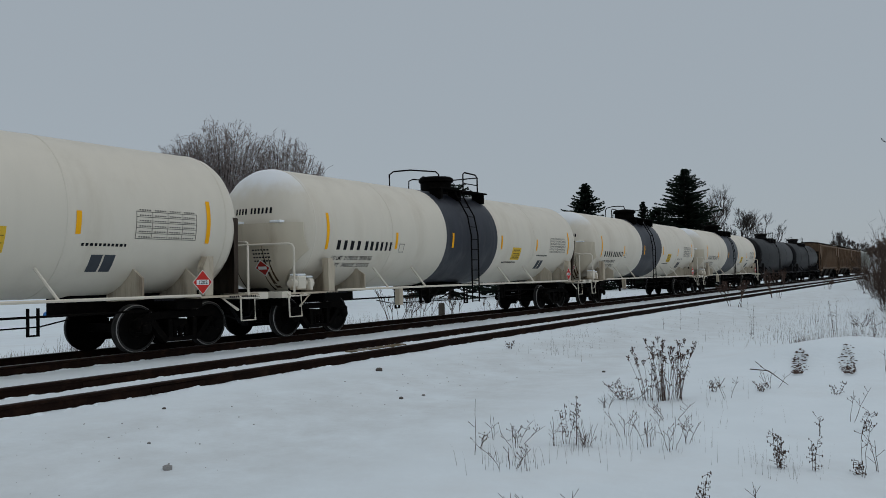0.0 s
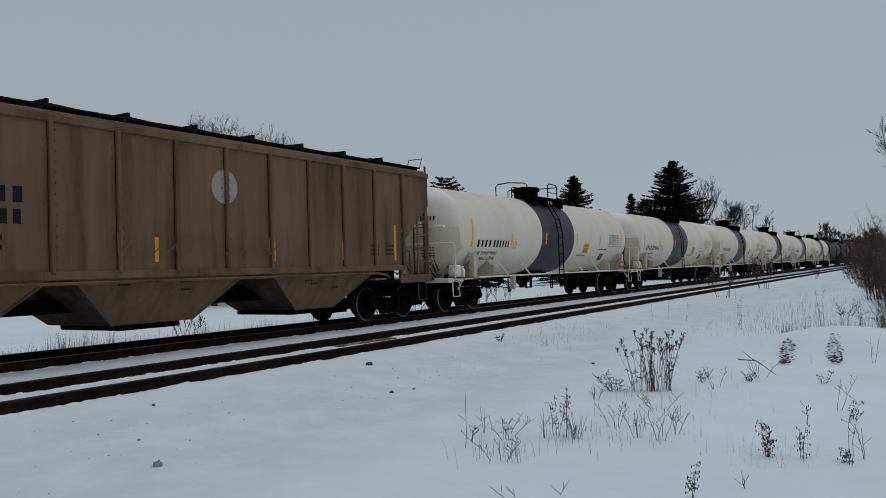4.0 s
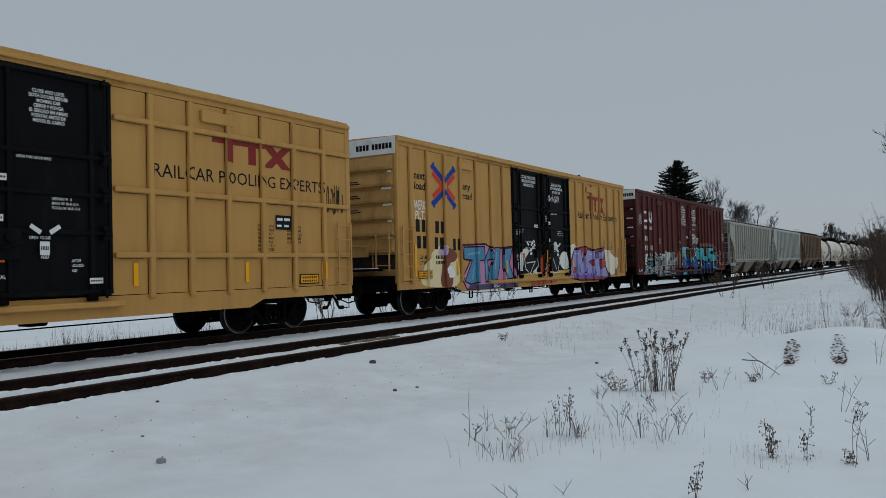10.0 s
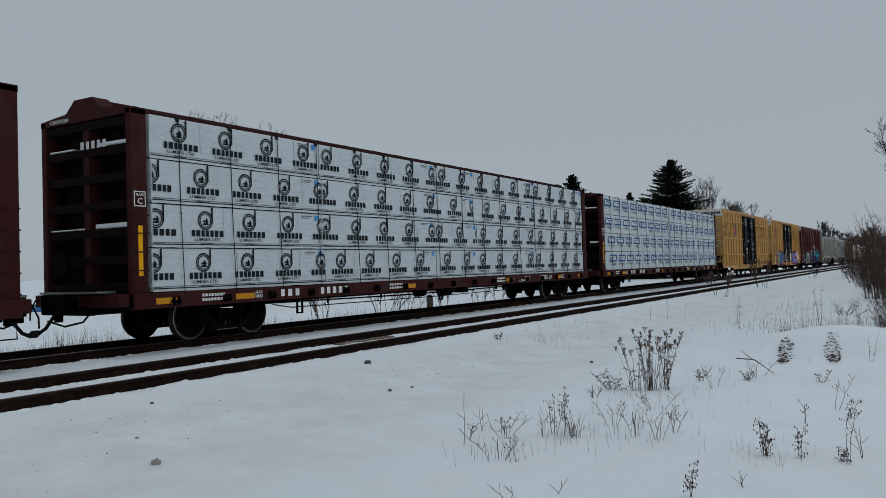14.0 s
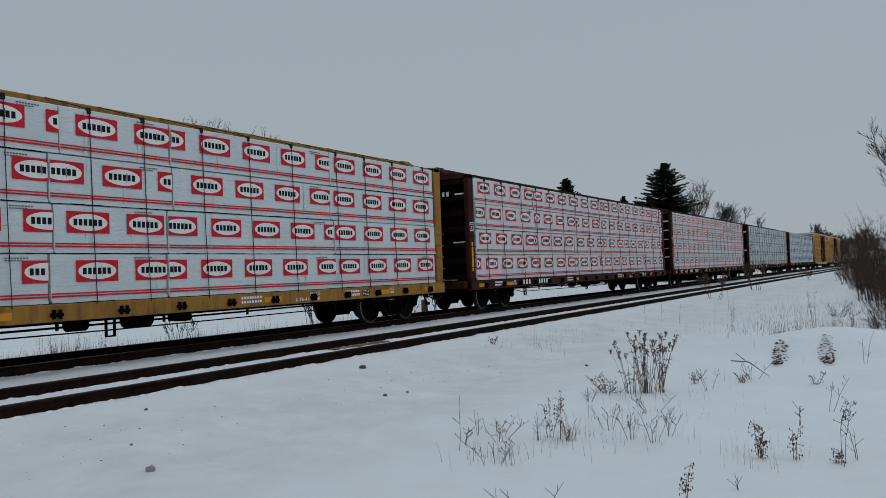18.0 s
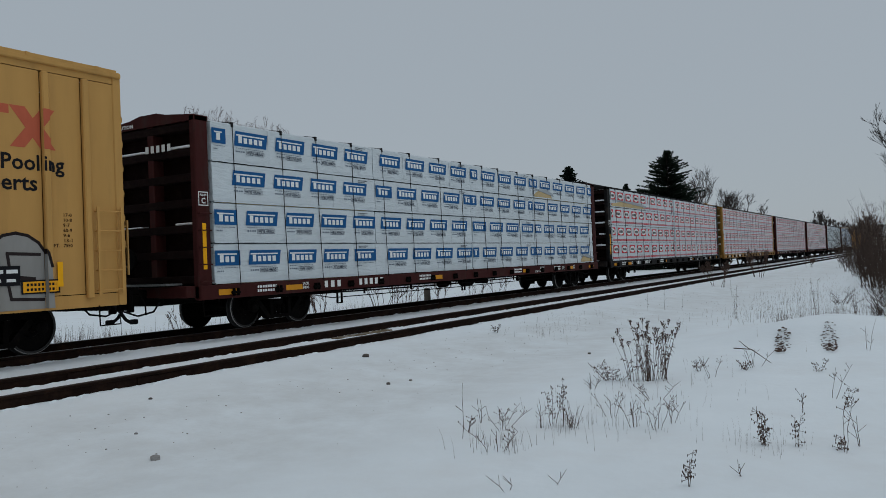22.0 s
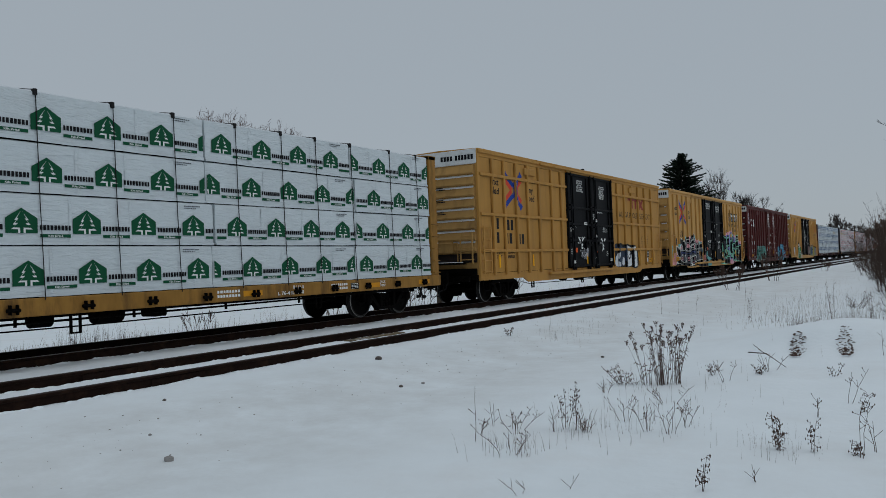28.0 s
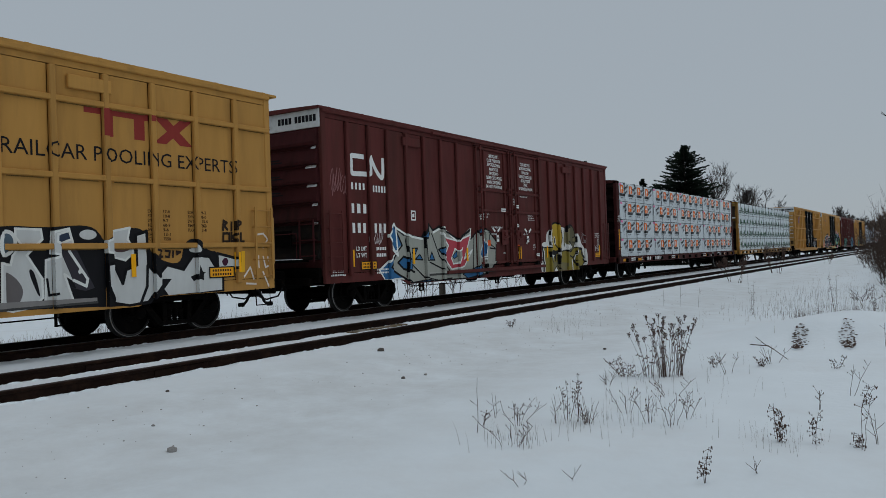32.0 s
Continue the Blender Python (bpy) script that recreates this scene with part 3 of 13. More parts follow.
def ladder_geo(x0, x1, y, z0, z1, n, r=0.014, out=0.10, stile=True):
    """Rungs on stand-offs, flush with a side at y (the side faces -y when out is positive)."""
    g = Geo()
    for i in range(n):
        z = z0 + (z1 - z0) * i / (n - 1)
        g.tube([(x0, y, z), (x0, y - out, z), (x1, y - out, z), (x1, y, z)], r, 5)
    if stile:
        for x in (x0, x1):
            g.box(x - 0.028, x + 0.028, y - out - 0.012, y - out + 0.012, z0 - 0.08, z1 + 0.08)
    return g


def stirrup_geo(x, y, z, w=0.42, drop=0.36):
    return Geo().tube([(x - w / 2, y, z), (x - w / 2, y - 0.02, z - drop), (x + w / 2, y - 0.02, z - drop), (x + w / 2, y, z)], 0.016, 5)


def brake_gear(car, x, mat):
    g = Geo().lathe([(-0.30, 0.05), (-0.28, 0.17), (0.28, 0.17), (0.34, 0.05)], 16, "x", at=(x, -0.55, 0.62))
    part("air_reservoir", g, mat, car, smooth=True)
    g = Geo().lathe([(-0.22, 0.04), (-0.20, 0.14), (0.18, 0.14), (0.22, 0.03)], 14, "x", at=(x - 1.2, -0.35, 0.60))
    part("brake_cylinder", g, mat, car, smooth=True)
    g = Geo().box(x + 0.9, x + 1.25, -0.75, -0.35, 0.50, 0.78, 0.03)
    part("control_valve", g, mat, car)


def rods(car, x0, x1, z, mat):
    g = Geo()
    g.tube([(x0, -0.9, z + 0.1), (x0 + 0.6, -0.95, z), ((x0 + x1) / 2, -0.95, z - 0.03), (x1 - 0.6, -0.95, z), (x1, -0.9, z + 0.1)], 0.014, 5)
    for x in (x0 + 0.8, (x0 + x1) / 2, x1 - 0.8):
        g.box(x - 0.02, x + 0.02, -0.97, -0.93, z - 0.16, z + 0.32)
        g.box(x + 0.16, x + 0.20, -0.97, -0.93, z - 0.16, z + 0.32)
        g.box(x - 0.02, x + 0.20, -0.97, -0.93, z - 0.16, z - 0.13)
    part("brake_rod", g, mat, car)


def cut(poly, x, keep_right):
    """Clip an outline of (x, z) at an upright line."""
    out = []
    for i, p in enumerate(poly):
        q = poly[(i + 1) % len(poly)]
        pi, qi = (p[0] >= x) == keep_right, (q[0] >= x) == keep_right
        if pi:
            out.append(p)
        if pi != qi and q[0] != p[0]:
            t = (x - p[0]) / (q[0] - p[0])
            out.append((x, p[1] + t * (q[1] - p[1])))
    return out


def sprayed(g, poly, strips, off, k, flanks=False):
    """A sprayed shape that follows sheets and posts, and the posts' flanks: strips are (from, to, y)."""
    area = sum(poly[i][0] * poly[(i + 1) % len(poly)][1] - poly[(i + 1) % len(poly)][0] * poly[i][1] for i in range(len(poly)))
    if area < 0:
        poly = poly[::-1]
    lo, hi = min(p[0] for p in poly), max(p[0] for p in poly)
    for a, b, y, *band in strips:
        if b <= lo or a >= hi:
            continue
        q = poly
        if flanks and not band and y < -SIDE - 0.05 and lo < a < hi:
            zs = sorted(p[1] + (a - p[0]) / (r[0] - p[0]) * (r[1] - p[1]) for p, r in zip(poly, poly[1:] + poly[:1]) if (p[0] < a) != (r[0] < a))
            for z0, z1 in zip(zs[::2], zs[1::2]):
                x = a - off * 0.4
                g.add([(x, y - off, z0), (x, y - off, z1), (x, -SIDE - 0.004, z1), (x, -SIDE - 0.004, z0)], [(0, 1, 2, 3)], k)
        if band:
            q = [(p[1], p[0]) for p in q]
            for z, up in ((band[0], True), (band[1], False)):
                q = cut(q, z, up) if len(q) > 2 else q
            q = [(p[1], p[0]) for p in q]
            if len(q) < 3:
                continue
        if a > lo:
            q = cut(q, a, True)
        if len(q) > 2 and b < hi:
            q = cut(q, b, False)
        if len(q) > 2:
            if sum(q[i][0] * q[(i + 1) % len(q)][1] - q[(i + 1) % len(q)][0] * q[i][1] for i in range(len(q))) < 0:
                q = q[::-1]
            g.add([(p[0], y - off, p[1]) for p in q], [tuple(range(len(q)))], k)


SIDE = 1.47
def scrawl(car, x, z, w, h, y, colour, seed, loops=7):
    """A thin marker tag: quick slanted strokes, letter after letter."""
    rnd = random.Random(seed)
    g = Geo()
    t = 0.010 + 0.005 * rnd.random()
    cell, slant = w / loops, rnd.uniform(0.0, 0.25)
    for i in range(loops):
        lo, hi = rnd.uniform(0.0, 0.2), rnd.uniform(0.7, 1.0)
        run = [(rnd.uniform(-0.1, 0.3), hi), (rnd.uniform(0.0, 0.3), lo), (rnd.uniform(0.5, 0.9), rnd.uniform(0.3, 0.6)), (rnd.uniform(0.6, 1.2), rnd.choice((lo, hi)))]
        if rnd.random() < 0.5:
            a = rnd.uniform(0, 6.3)
            run = [(0.5 + 0.42 * math.cos(a + 0.75 * k), (lo + hi) / 2 + (hi - lo) / 2 * math.sin(a + 0.75 * k)) for k in range(rnd.randint(5, 9))]
        pts = [(x + cell * (i + p * 1.15) + slant * q * h, z + q * h) for p, q in run]
        for p, q in zip(pts, pts[1:]):
            d = Vector((q[0] - p[0], q[1] - p[1]))
            if d.length < 1e-3:
                continue
            m = Vector((-d.y, d.x)).normalized() * t
            e = d.normalized() * t * 0.6
            patch(g, [(p[0] - m.x - e.x, p[1] - m.y - e.y), (q[0] - m.x + e.x, q[1] - m.y + e.y), (q[0] + m.x + e.x, q[1] + m.y + e.y), (p[0] + m.x - e.x, p[1] + m.y - e.y)], y - 0.004 - 0.00008 * len(g.f))
    part("scrawled_tag", g, paint(*colour), car)


def letter_on(g, words, x, z, h, width, strips, slant=0.0, bold=0.03, off=0.004):
    """Painted writing that runs over sheets and posts alike."""
    vs, fs, w = glyphs(words, bold)
    for f in fs:
        sprayed(g, [(x + vs[i][0] * width / w + vs[i][1] * h * slant, z + vs[i][1] * h) for i in f], strips, off, 0)


def tag(car, words, x, z, h, width, strips, colour, slant=0.1, off=0.003):
    """A hand-sprayed word that follows the sheets and posts."""
    vs, fs, w = glyphs(words, 0.035)
    rnd = random.Random(len(words))
    sx = width / w
    lift = [rnd.uniform(-0.06, 0.06) for _ in range(len(words) + 2)]
    g = Geo()
    for f in fs:
        poly = []
        for i in f:
            a, b = vs[i]
            poly.append((x + a * sx + b * h * slant, z + b * h + h * lift[int(a / w * len(words))] * 0.6))
        sprayed(g, poly, strips, off, 0)
    part("scrawled_tag", g, paint(*colour), car, "hand-sprayed tag")


TRAIN = []
RUN = (15.57, 0.0048)


def railcar(name, u0, u1, label):
    """A car's root, at its middle; u0 and u1 are its ends at the start of the clip."""
    root = new(name)
    tagged(root, label, "railcar", group="freight train cars")
    TRAIN.append((root, (u0 + u1) / 2))
    return root
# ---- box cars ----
FOOTDARK = material("near_black_end_foot", (0.012, 0.009, 0.008), 0.75, vary=0.35, scale=3, dirt=(0.05, 0.03, 0.02), dirt_amount=0.5, bump=0.2)


SEAM = 0.011
DOOR_RAILS, DOOR_FOOT, DOOR_HEAD = (1.07, 2.10, 2.76, 3.42, 4.75), 1.02, 4.80


def door_bars(x0, x1):
    """Heights of a door leaf's rails and places of its stiles."""
    return DOOR_RAILS, (x0 + 0.06, x0 + (x1 - x0) * 0.24, x0 + (x1 - x0) * 0.83, x1 - 0.06)


def strips_for(posts, half, doors, depth=0.085, width=0.12):
    """Where the side lies from end to end: sheet, post, door leaf and the bars on it."""
    edges = []
    for x in posts:
        edges.append((x - width / 2, x + width / 2, -SIDE - depth))
    edges.append((doors[0], doors[1], -SIDE - 0.045))
    edges.sort()
    out, at = [], -half
    for a, b, y in edges:
        if a - SEAM > at:
            out.append((at, a - SEAM, -SIDE))
        out.append((a, b, y))
        at = b + SEAM
    out.append((at, half, -SIDE))
    mid = (doors[0] + doors[1]) / 2
    for x0, x1 in ((doors[0], mid - 0.02), (mid + 0.02, doors[1])):
        rails, stiles = door_bars(x0, x1)
        out += [(x - 0.04, x + 0.04, -SIDE - 0.094) for x in stiles]
        out += [(x0 + 0.02, x1 - 0.02, -SIDE - 0.1, z - 0.04, z + 0.04) for z in rails]
    return out


def plug_door(car, x0, x1, z0, z1, mat, right):
    """One leaf: a panel in its frame, with rails, stiles, lock rods on brackets and a handle box."""
    y = -SIDE
    d = part("door", Geo().box(x0 + 0.015, x1 - 0.015, y - 0.04, y + 0.03, z0, z1, 0.01), mat, car, "closed plug door")
    rails, stiles = door_bars(x0, x1)
    for z in rails:
        part("door_rib", Geo().box(x0 + 0.02, x1 - 0.02, y - 0.098, y - 0.036, z - 0.04, z + 0.04, 0.012), mat, d)
    for x in stiles:
        part("door_stile", Geo().box(x - 0.04, x + 0.04, y - 0.092, y - 0.036, z0 + 0.02, z1 - 0.02, 0.012), mat, d)
    for x in (x0 + 0.20, x1 - 0.20):
        g = Geo().tube([(x, y - 0.150, z0 - 0.06), (x, y - 0.150, z1 + 0.02)], 0.024, 6)
        for z in [q + e for q in rails[1:-1] for e in (-0.09, 0.09)] + [z0 + 0.05, z1 - 0.06]:
            g.box(x - 0.055, x + 0.055, y - 0.168, y - 0.06, z - 0.03, z + 0.03)
        part("lock_rod", g, mat, d)
    xh = x1 - 0.55 if right else x0 + 0.55
    g = Geo().box(xh - 0.22, xh + 0.22, y - 0.125, y - 0.09, z0 + 0.62, z0 + 1.12, 0.01).tube([(xh - 0.15, y - 0.15, z0 + 0.8), (xh + 0.28, y - 0.15, z0 + 0.9)], 0.02, 5)
    g.lathe([(y - 0.18, 0.02), (y - 0.175, 0.075), (y - 0.125, 0.08)], 12, "y", at=(xh, 0, z0 + 0.98))
    part("door_handle", g, mat, d)
    for x in (x0 + 0.45, x1 - 0.45):
        part("door_roller", Geo().box(x - 0.09, x + 0.09, y - 0.16, y - 0.04, z0 - 0.10, z0 + 0.03, 0.02), UNDER, d, "door roller black with grime and painted shade")
    return d


def roof_geo(half):
    g = Geo()
    sec = [(-1.53, 4.985), (-1.53, 5.04), (-0.8, 5.065), (0, 5.085), (0.8, 5.065), (1.53, 5.04), (1.53, 4.985)]
    g.prism(sec, -half, half, "x")
    n = 15
    for i in range(n):
        x = -half + 0.4 + (2 * half - 0.8) * i / (n - 1)
        g.prism([(p[0] * 1.004, p[1] + (0.006 if p[1] > 5 else 0)) for p in sec], x - 0.035, x + 0.035, "x")
    return g


def snow_lumps(half, z, y, n, seed):
    """A thin broken line of snow along an edge."""
    rnd = random.Random(seed)
    g = Geo()
    for i in range(n):
        x, w = rnd.uniform(-half + 0.3, half - 0.3), rnd.uniform(0.12, 0.7)
        g.lathe([(-w, 0.004), (-w * 0.6, rnd.uniform(0.014, 0.03)), (w * 0.5, rnd.uniform(0.014, 0.03)), (w, 0.004)], 7, "x", at=(x, y + rnd.uniform(-0.01, 0.05), z))
    return g


def end_wall(car, half, s, mat, ribs, style):
    """A corrugated end: shelving ribs, white top band, brake step, ladder and valves over a darker foot."""
    x = s * half
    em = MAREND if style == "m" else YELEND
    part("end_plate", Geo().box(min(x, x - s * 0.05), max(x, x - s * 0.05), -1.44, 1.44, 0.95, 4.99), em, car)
    z0, z1 = 1.30, 4.52
    pitch = (z1 - z0) / ribs
    for i in range(ribs):
        z = z0 + pitch * i
        sec = [(x, z + 0.05), (x + s * 0.115, z + 0.075), (x + s * 0.125, z + pitch * 0.30), (x + s * 0.025, z + pitch - 0.02), (x, z + pitch - 0.01)]
        # The lowest ribs take a near-black colour.
        part("end_rib", Geo().prism(sec, -1.36, 1.36, "y"), FOOTDARK if i < (2 if style == "m" else 1) else em, car)
        if s < 0 and i > 1:
            rnd = random.Random(i * 7 + ribs)
            spans = ((-1.3, -1.3 + rnd.uniform(0.1, 0.45)), (1.3 - rnd.uniform(0.1, 0.5), 1.3)) if ribs < 9 else ((-1.32, 1.32),)
            for p, q in spans:
                g = Geo().prism([(x + s * 0.02, z - 0.02), (x + s * 0.05, z - 0.03), (x + s * 0.045, z + 0.0), (x, z + 0.04)], p, q, "y")
                part("snow_ledge", g, SNOWMAT, car, "thin snow caught on the end ribs")
    part("end_band", Geo().box(min(x, x + s * 0.03), max(x, x + s * 0.03), -1.45, 1.45, 4.55, 5.03, 0.01), ENDWHITE, car, "white painted end band")
    for y in (-1.44, 1.44):
        part("corner_post", Geo().box(min(x + s * 0.012, x - s * 0.16), max(x + s * 0.012, x - s * 0.16), y - 0.05, y + 0.05, 0.76, 5.02, 0.015), mat, car)
    part("end_sill", Geo().box(min(x, x + s * 0.10), max(x, x + s * 0.10), -1.36, 1.36, 0.80, 1.16, 0.02), UNDER, car, "end sill black with grime and painted shade")
    g = Geo().box(min(x, x + s * 0.38), max(x, x + s * 0.38), -0.95, 0.62, 1.30, 1.34)
    for i in range(9):
        g.box(min(x, x + s * 0.39), max(x, x + s * 0.39), -0.9 + i * 0.18 - 0.012, -0.9 + i * 0.18 + 0.012, 1.33, 1.365)
    part("brake_step", g, UNDER, car)
    part("step_snow", Geo().box(min(x + s * 0.14, x + s * 0.36), max(x + s * 0.14, x + s * 0.36), -0.9, 0.5, 1.36, 1.385, 0.01), SNOWMAT, car)
    g = Geo()
    for z in (1.45, 1.83, 2.21):
        g.tube([(x, -1.30, z), (x + s * 0.20, -1.30, z), (x + s * 0.20, -0.86, z), (x, -0.86, z)], 0.016, 5)
    for y in (-1.30, -0.86):
        g.box(x + s * 0.20 - 0.015, x + s * 0.20 + 0.015, y - 0.02, y + 0.02, 1.30, 2.32)
    part("end_ladder", g, em, car)
    g = Geo().tube([(x + s * 0.2, -0.75, 1.4), (x + s * 0.2, -0.75, 2.0), (x + s * 0.2, 0.3, 2.0)], 0.018, 5)
    part("grab_rail", g, em, car)
    if s < 0:
        g = Geo()
        n = 22
        g.tube([(x - 0.26, 0.72 + 0.27 * math.cos(2 * math.pi * i / n), 2.10 + 0.27 * math.sin(2 * math.pi * i / n)) for i in range(n + 1)], 0.016, 5)
        for i in range(5):
            t = 2 * math.pi * i / 5
            g.tube([(x - 0.26, 0.72, 2.10), (x - 0.26, 0.72 + 0.27 * math.cos(t), 2.10 + 0.27 * math.sin(t))], 0.01, 4)
        g.box(x - 0.28, x - 0.02, 0.60, 0.84, 1.92, 2.3, 0.02).tube([(x - 0.15, 0.72, 1.95), (x - 0.12, 0.70, 1.2)], 0.02, 5)
        part("hand_brake", g, em, car)
        part("end_sign", Geo().box(x - 0.17, x - 0.13, -0.55, 0.0, 1.70, 2.08), UNDER if style == "m" else em, car)
        part("retainer_valve", Geo().box(x - 0.22, x - 0.10, 0.2, 0.42, 1.42, 1.64, 0.02), UNDER, car)


def end_writing(car, half, words, n):
    """Lettering on the rear band; it faces backwards."""
    g = Geo()
    if words:
        vs, fs, w = glyphs("EXCESS HEIGHT CAR", 0.02)
        sx = 1.15 / w
        g.add([(-half - 0.036, 1.3 - a * sx, 4.63 + b * 0.10) for a, b in vs], fs)
    y = -0.12
    for i in range(n):
        g.add([(-half - 0.036, y, 4.70), (-half - 0.036, y - 0.09, 4.70), (-half - 0.036, y - 0.09, 4.86), (-half - 0.036, y, 4.86)], [(0, 1, 2, 3)])
        y -= 0.118 + (0.08 if i == 3 else 0)
    part("end_lettering", g, INK, car)
    g = Geo()
    for z in (3.35, 2.95, 3.75):
        for i, w in enumerate((0.5, 0.42)):
            g.add([(-half - 0.128, 0.2, z + i * 0.06), (-half - 0.128, 0.2 - w, z + i * 0.06), (-half - 0.128, 0.2 - w, z + i * 0.06 + 0.03), (-half - 0.128, 0.2, z + i * 0.06 + 0.03)], [(0, 1, 2, 3)])
    part("end_stencil", g, INK if words else WHITE, car)


def boxcar(u0, u1, mat, door_mat, posts, doors, kind, label, braces=(), ribs=7):
    half = (u1 - u0) / 2
    car = railcar("box_car", u0, u1, label)
    posts = [p - half for p in posts]
    d0, d1 = doors[0] - half, doors[1] - half
    # side sheets, in the bays between the posts
    edges = [-half + 0.02] + [p for p in posts if p < d0] + [d0]
    edges2 = [d1] + [p for p in posts if p > d1] + [half - 0.02]
    for row in (edges, edges2):
        for a, b in zip(row, row[1:]):
            lo, hi = a + (0.06 + SEAM if a in posts else 0.0), b - (0.06 + SEAM if b in posts else SEAM)
            part("side_sheet", Geo().box(lo, hi, -SIDE, -SIDE + 0.05, 1.0, 4.775), mat, car)
        part("top_band", Geo().box(row[0], row[-1], -SIDE, -SIDE + 0.05, 4.79, 4.99), mat, car)
    part("far_side", Geo().box(-half + 0.02, half - 0.02, SIDE - 0.05, SIDE, 0.7, 4.99), mat, car)
    part("floor_slab", Geo().box(-half + 0.05, half - 0.05, -SIDE + 0.06, SIDE - 0.06, 0.98, 1.10), UNDER, car)
    for x in posts:
        part("post", Geo().box(x - 0.06, x + 0.06, -SIDE - 0.085, -SIDE + 0.01, 0.92, 4.77, 0.018), mat, car)
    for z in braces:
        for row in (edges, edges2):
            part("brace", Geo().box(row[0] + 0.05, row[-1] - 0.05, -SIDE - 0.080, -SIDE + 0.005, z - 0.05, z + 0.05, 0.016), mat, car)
            # A thin dark strip just below the brace, bay by bay.
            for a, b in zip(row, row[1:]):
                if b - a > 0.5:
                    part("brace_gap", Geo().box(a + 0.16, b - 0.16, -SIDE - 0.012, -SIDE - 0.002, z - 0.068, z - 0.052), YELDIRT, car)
    # sill: shallow over the bogies, deep between them
    sill = [(-half, 0.76), (-half + 3.1, 0.76), (-half + 3.5, 0.60), (half - 3.5, 0.60), (half - 3.1, 0.76), (half, 0.76), (half, 0.986), (-half, 0.986)]
    part("side_sill", Geo().prism(sill, -SIDE, -SIDE + 0.05), mat, car)
    part("top_chord", Geo().box(-half, half, -SIDE - 0.065, -SIDE + 0.03, 4.90, 5.0, 0.02), mat, car)
    part("door_track", Geo().box(d0 - 1.9, d1 + 0.2, -SIDE - 0.13, -SIDE - 0.03, 0.80, 0.90, 0.015), mat, car)
    part("upper_door_track", Geo().box(d0 - 2.5, d1 + 0.4, -SIDE - 0.12, -SIDE - 0.06, 4.88, 4.95, 0.012), mat, car)
    part("roof", shared(("roof", mat.name), lambda: roof_geo(half).mesh("roof", mat)), None, car)
    part("roof_snow", snow_lumps(half, 5.022, -1.46, 34, len(TRAIN)), SNOWMAT, car, "thin snow along the eaves", smooth=True)["kind"] = "stuff"
    mid = (d0 + d1) / 2
    plug_door(car, d0, mid - 0.02, DOOR_FOOT, DOOR_HEAD, door_mat, True)
    plug_door(car, mid + 0.02, d1, DOOR_FOOT, DOOR_HEAD, door_mat, False)
    part("door_header", Geo().box(d0, d1, -SIDE - 0.05, -SIDE + 0.05, DOOR_HEAD + 0.02, 4.99), mat, car)
    for s in (-1, 1):
        end_wall(car, half, s, mat, ribs, kind)
        x = s * (half - 0.35)
        part("side_ladder", ladder_geo(x - 0.24, x + 0.24, -SIDE, 1.05, 2.45, 5), mat, car)
        part("step_stirrup", stirrup_geo(x, -SIDE, 0.78), UNDER, car)
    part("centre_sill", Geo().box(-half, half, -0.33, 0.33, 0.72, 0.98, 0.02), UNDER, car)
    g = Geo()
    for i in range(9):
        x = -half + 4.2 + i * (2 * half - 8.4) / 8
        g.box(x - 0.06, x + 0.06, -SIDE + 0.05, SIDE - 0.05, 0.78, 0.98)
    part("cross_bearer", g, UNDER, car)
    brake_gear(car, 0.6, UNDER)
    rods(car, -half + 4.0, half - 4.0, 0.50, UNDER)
    for s in (-1, 1):
        bogie(car, s * (half - 2.32))
    ends(car, half + 0.42)
    end_writing(car, half, True, 10)
    # lock boxes near the roof
    for x in (-half + 3.75, half - 4.4):
        part("hatch_box", Geo().box(x - 0.42, x + 0.42, -SIDE - 0.08, -SIDE - 0.002, 4.42, 4.66, 0.015), mat, car)
    STRIP["now"] = strips_for(posts, half, (d0, d1))
    return car, half, STRIP["now"]


STRIP = {}


def stick(g, x0, x1, z0, z1, strips, off, k=0):
    sprayed(g, [(x0, z0), (x1, z0), (x1, z1), (x0, z1)], strips, off, k)


def reflectors(car, half, xs, z=1.15, h=0.42):
    """Amber strips at x, or at (x, foot, height)."""
    for x in xs:
        x, z0, hh = x if isinstance(x, tuple) else (x, z, h)
        g = Geo()
        stick(g, x - half - 0.05, x - half + 0.05, z0, z0 + hh, STRIP["now"], 0.026)
        part("reflector", g, AMBER, car, "amber reflective strip")


SIZES = ((("EXH", "EXW", "EW", "IL", "IW", "IH", "CU.FT."), ("17-0", "10-8", "9-7", "60-9", "9-6", "13-1", "7550")),
         (("EXH W", "EXW H", "EW H", "EMPTY C.G.", "FLOOR H"), ("9-2", "8-0", "15-0", "5-3", "3-8")))


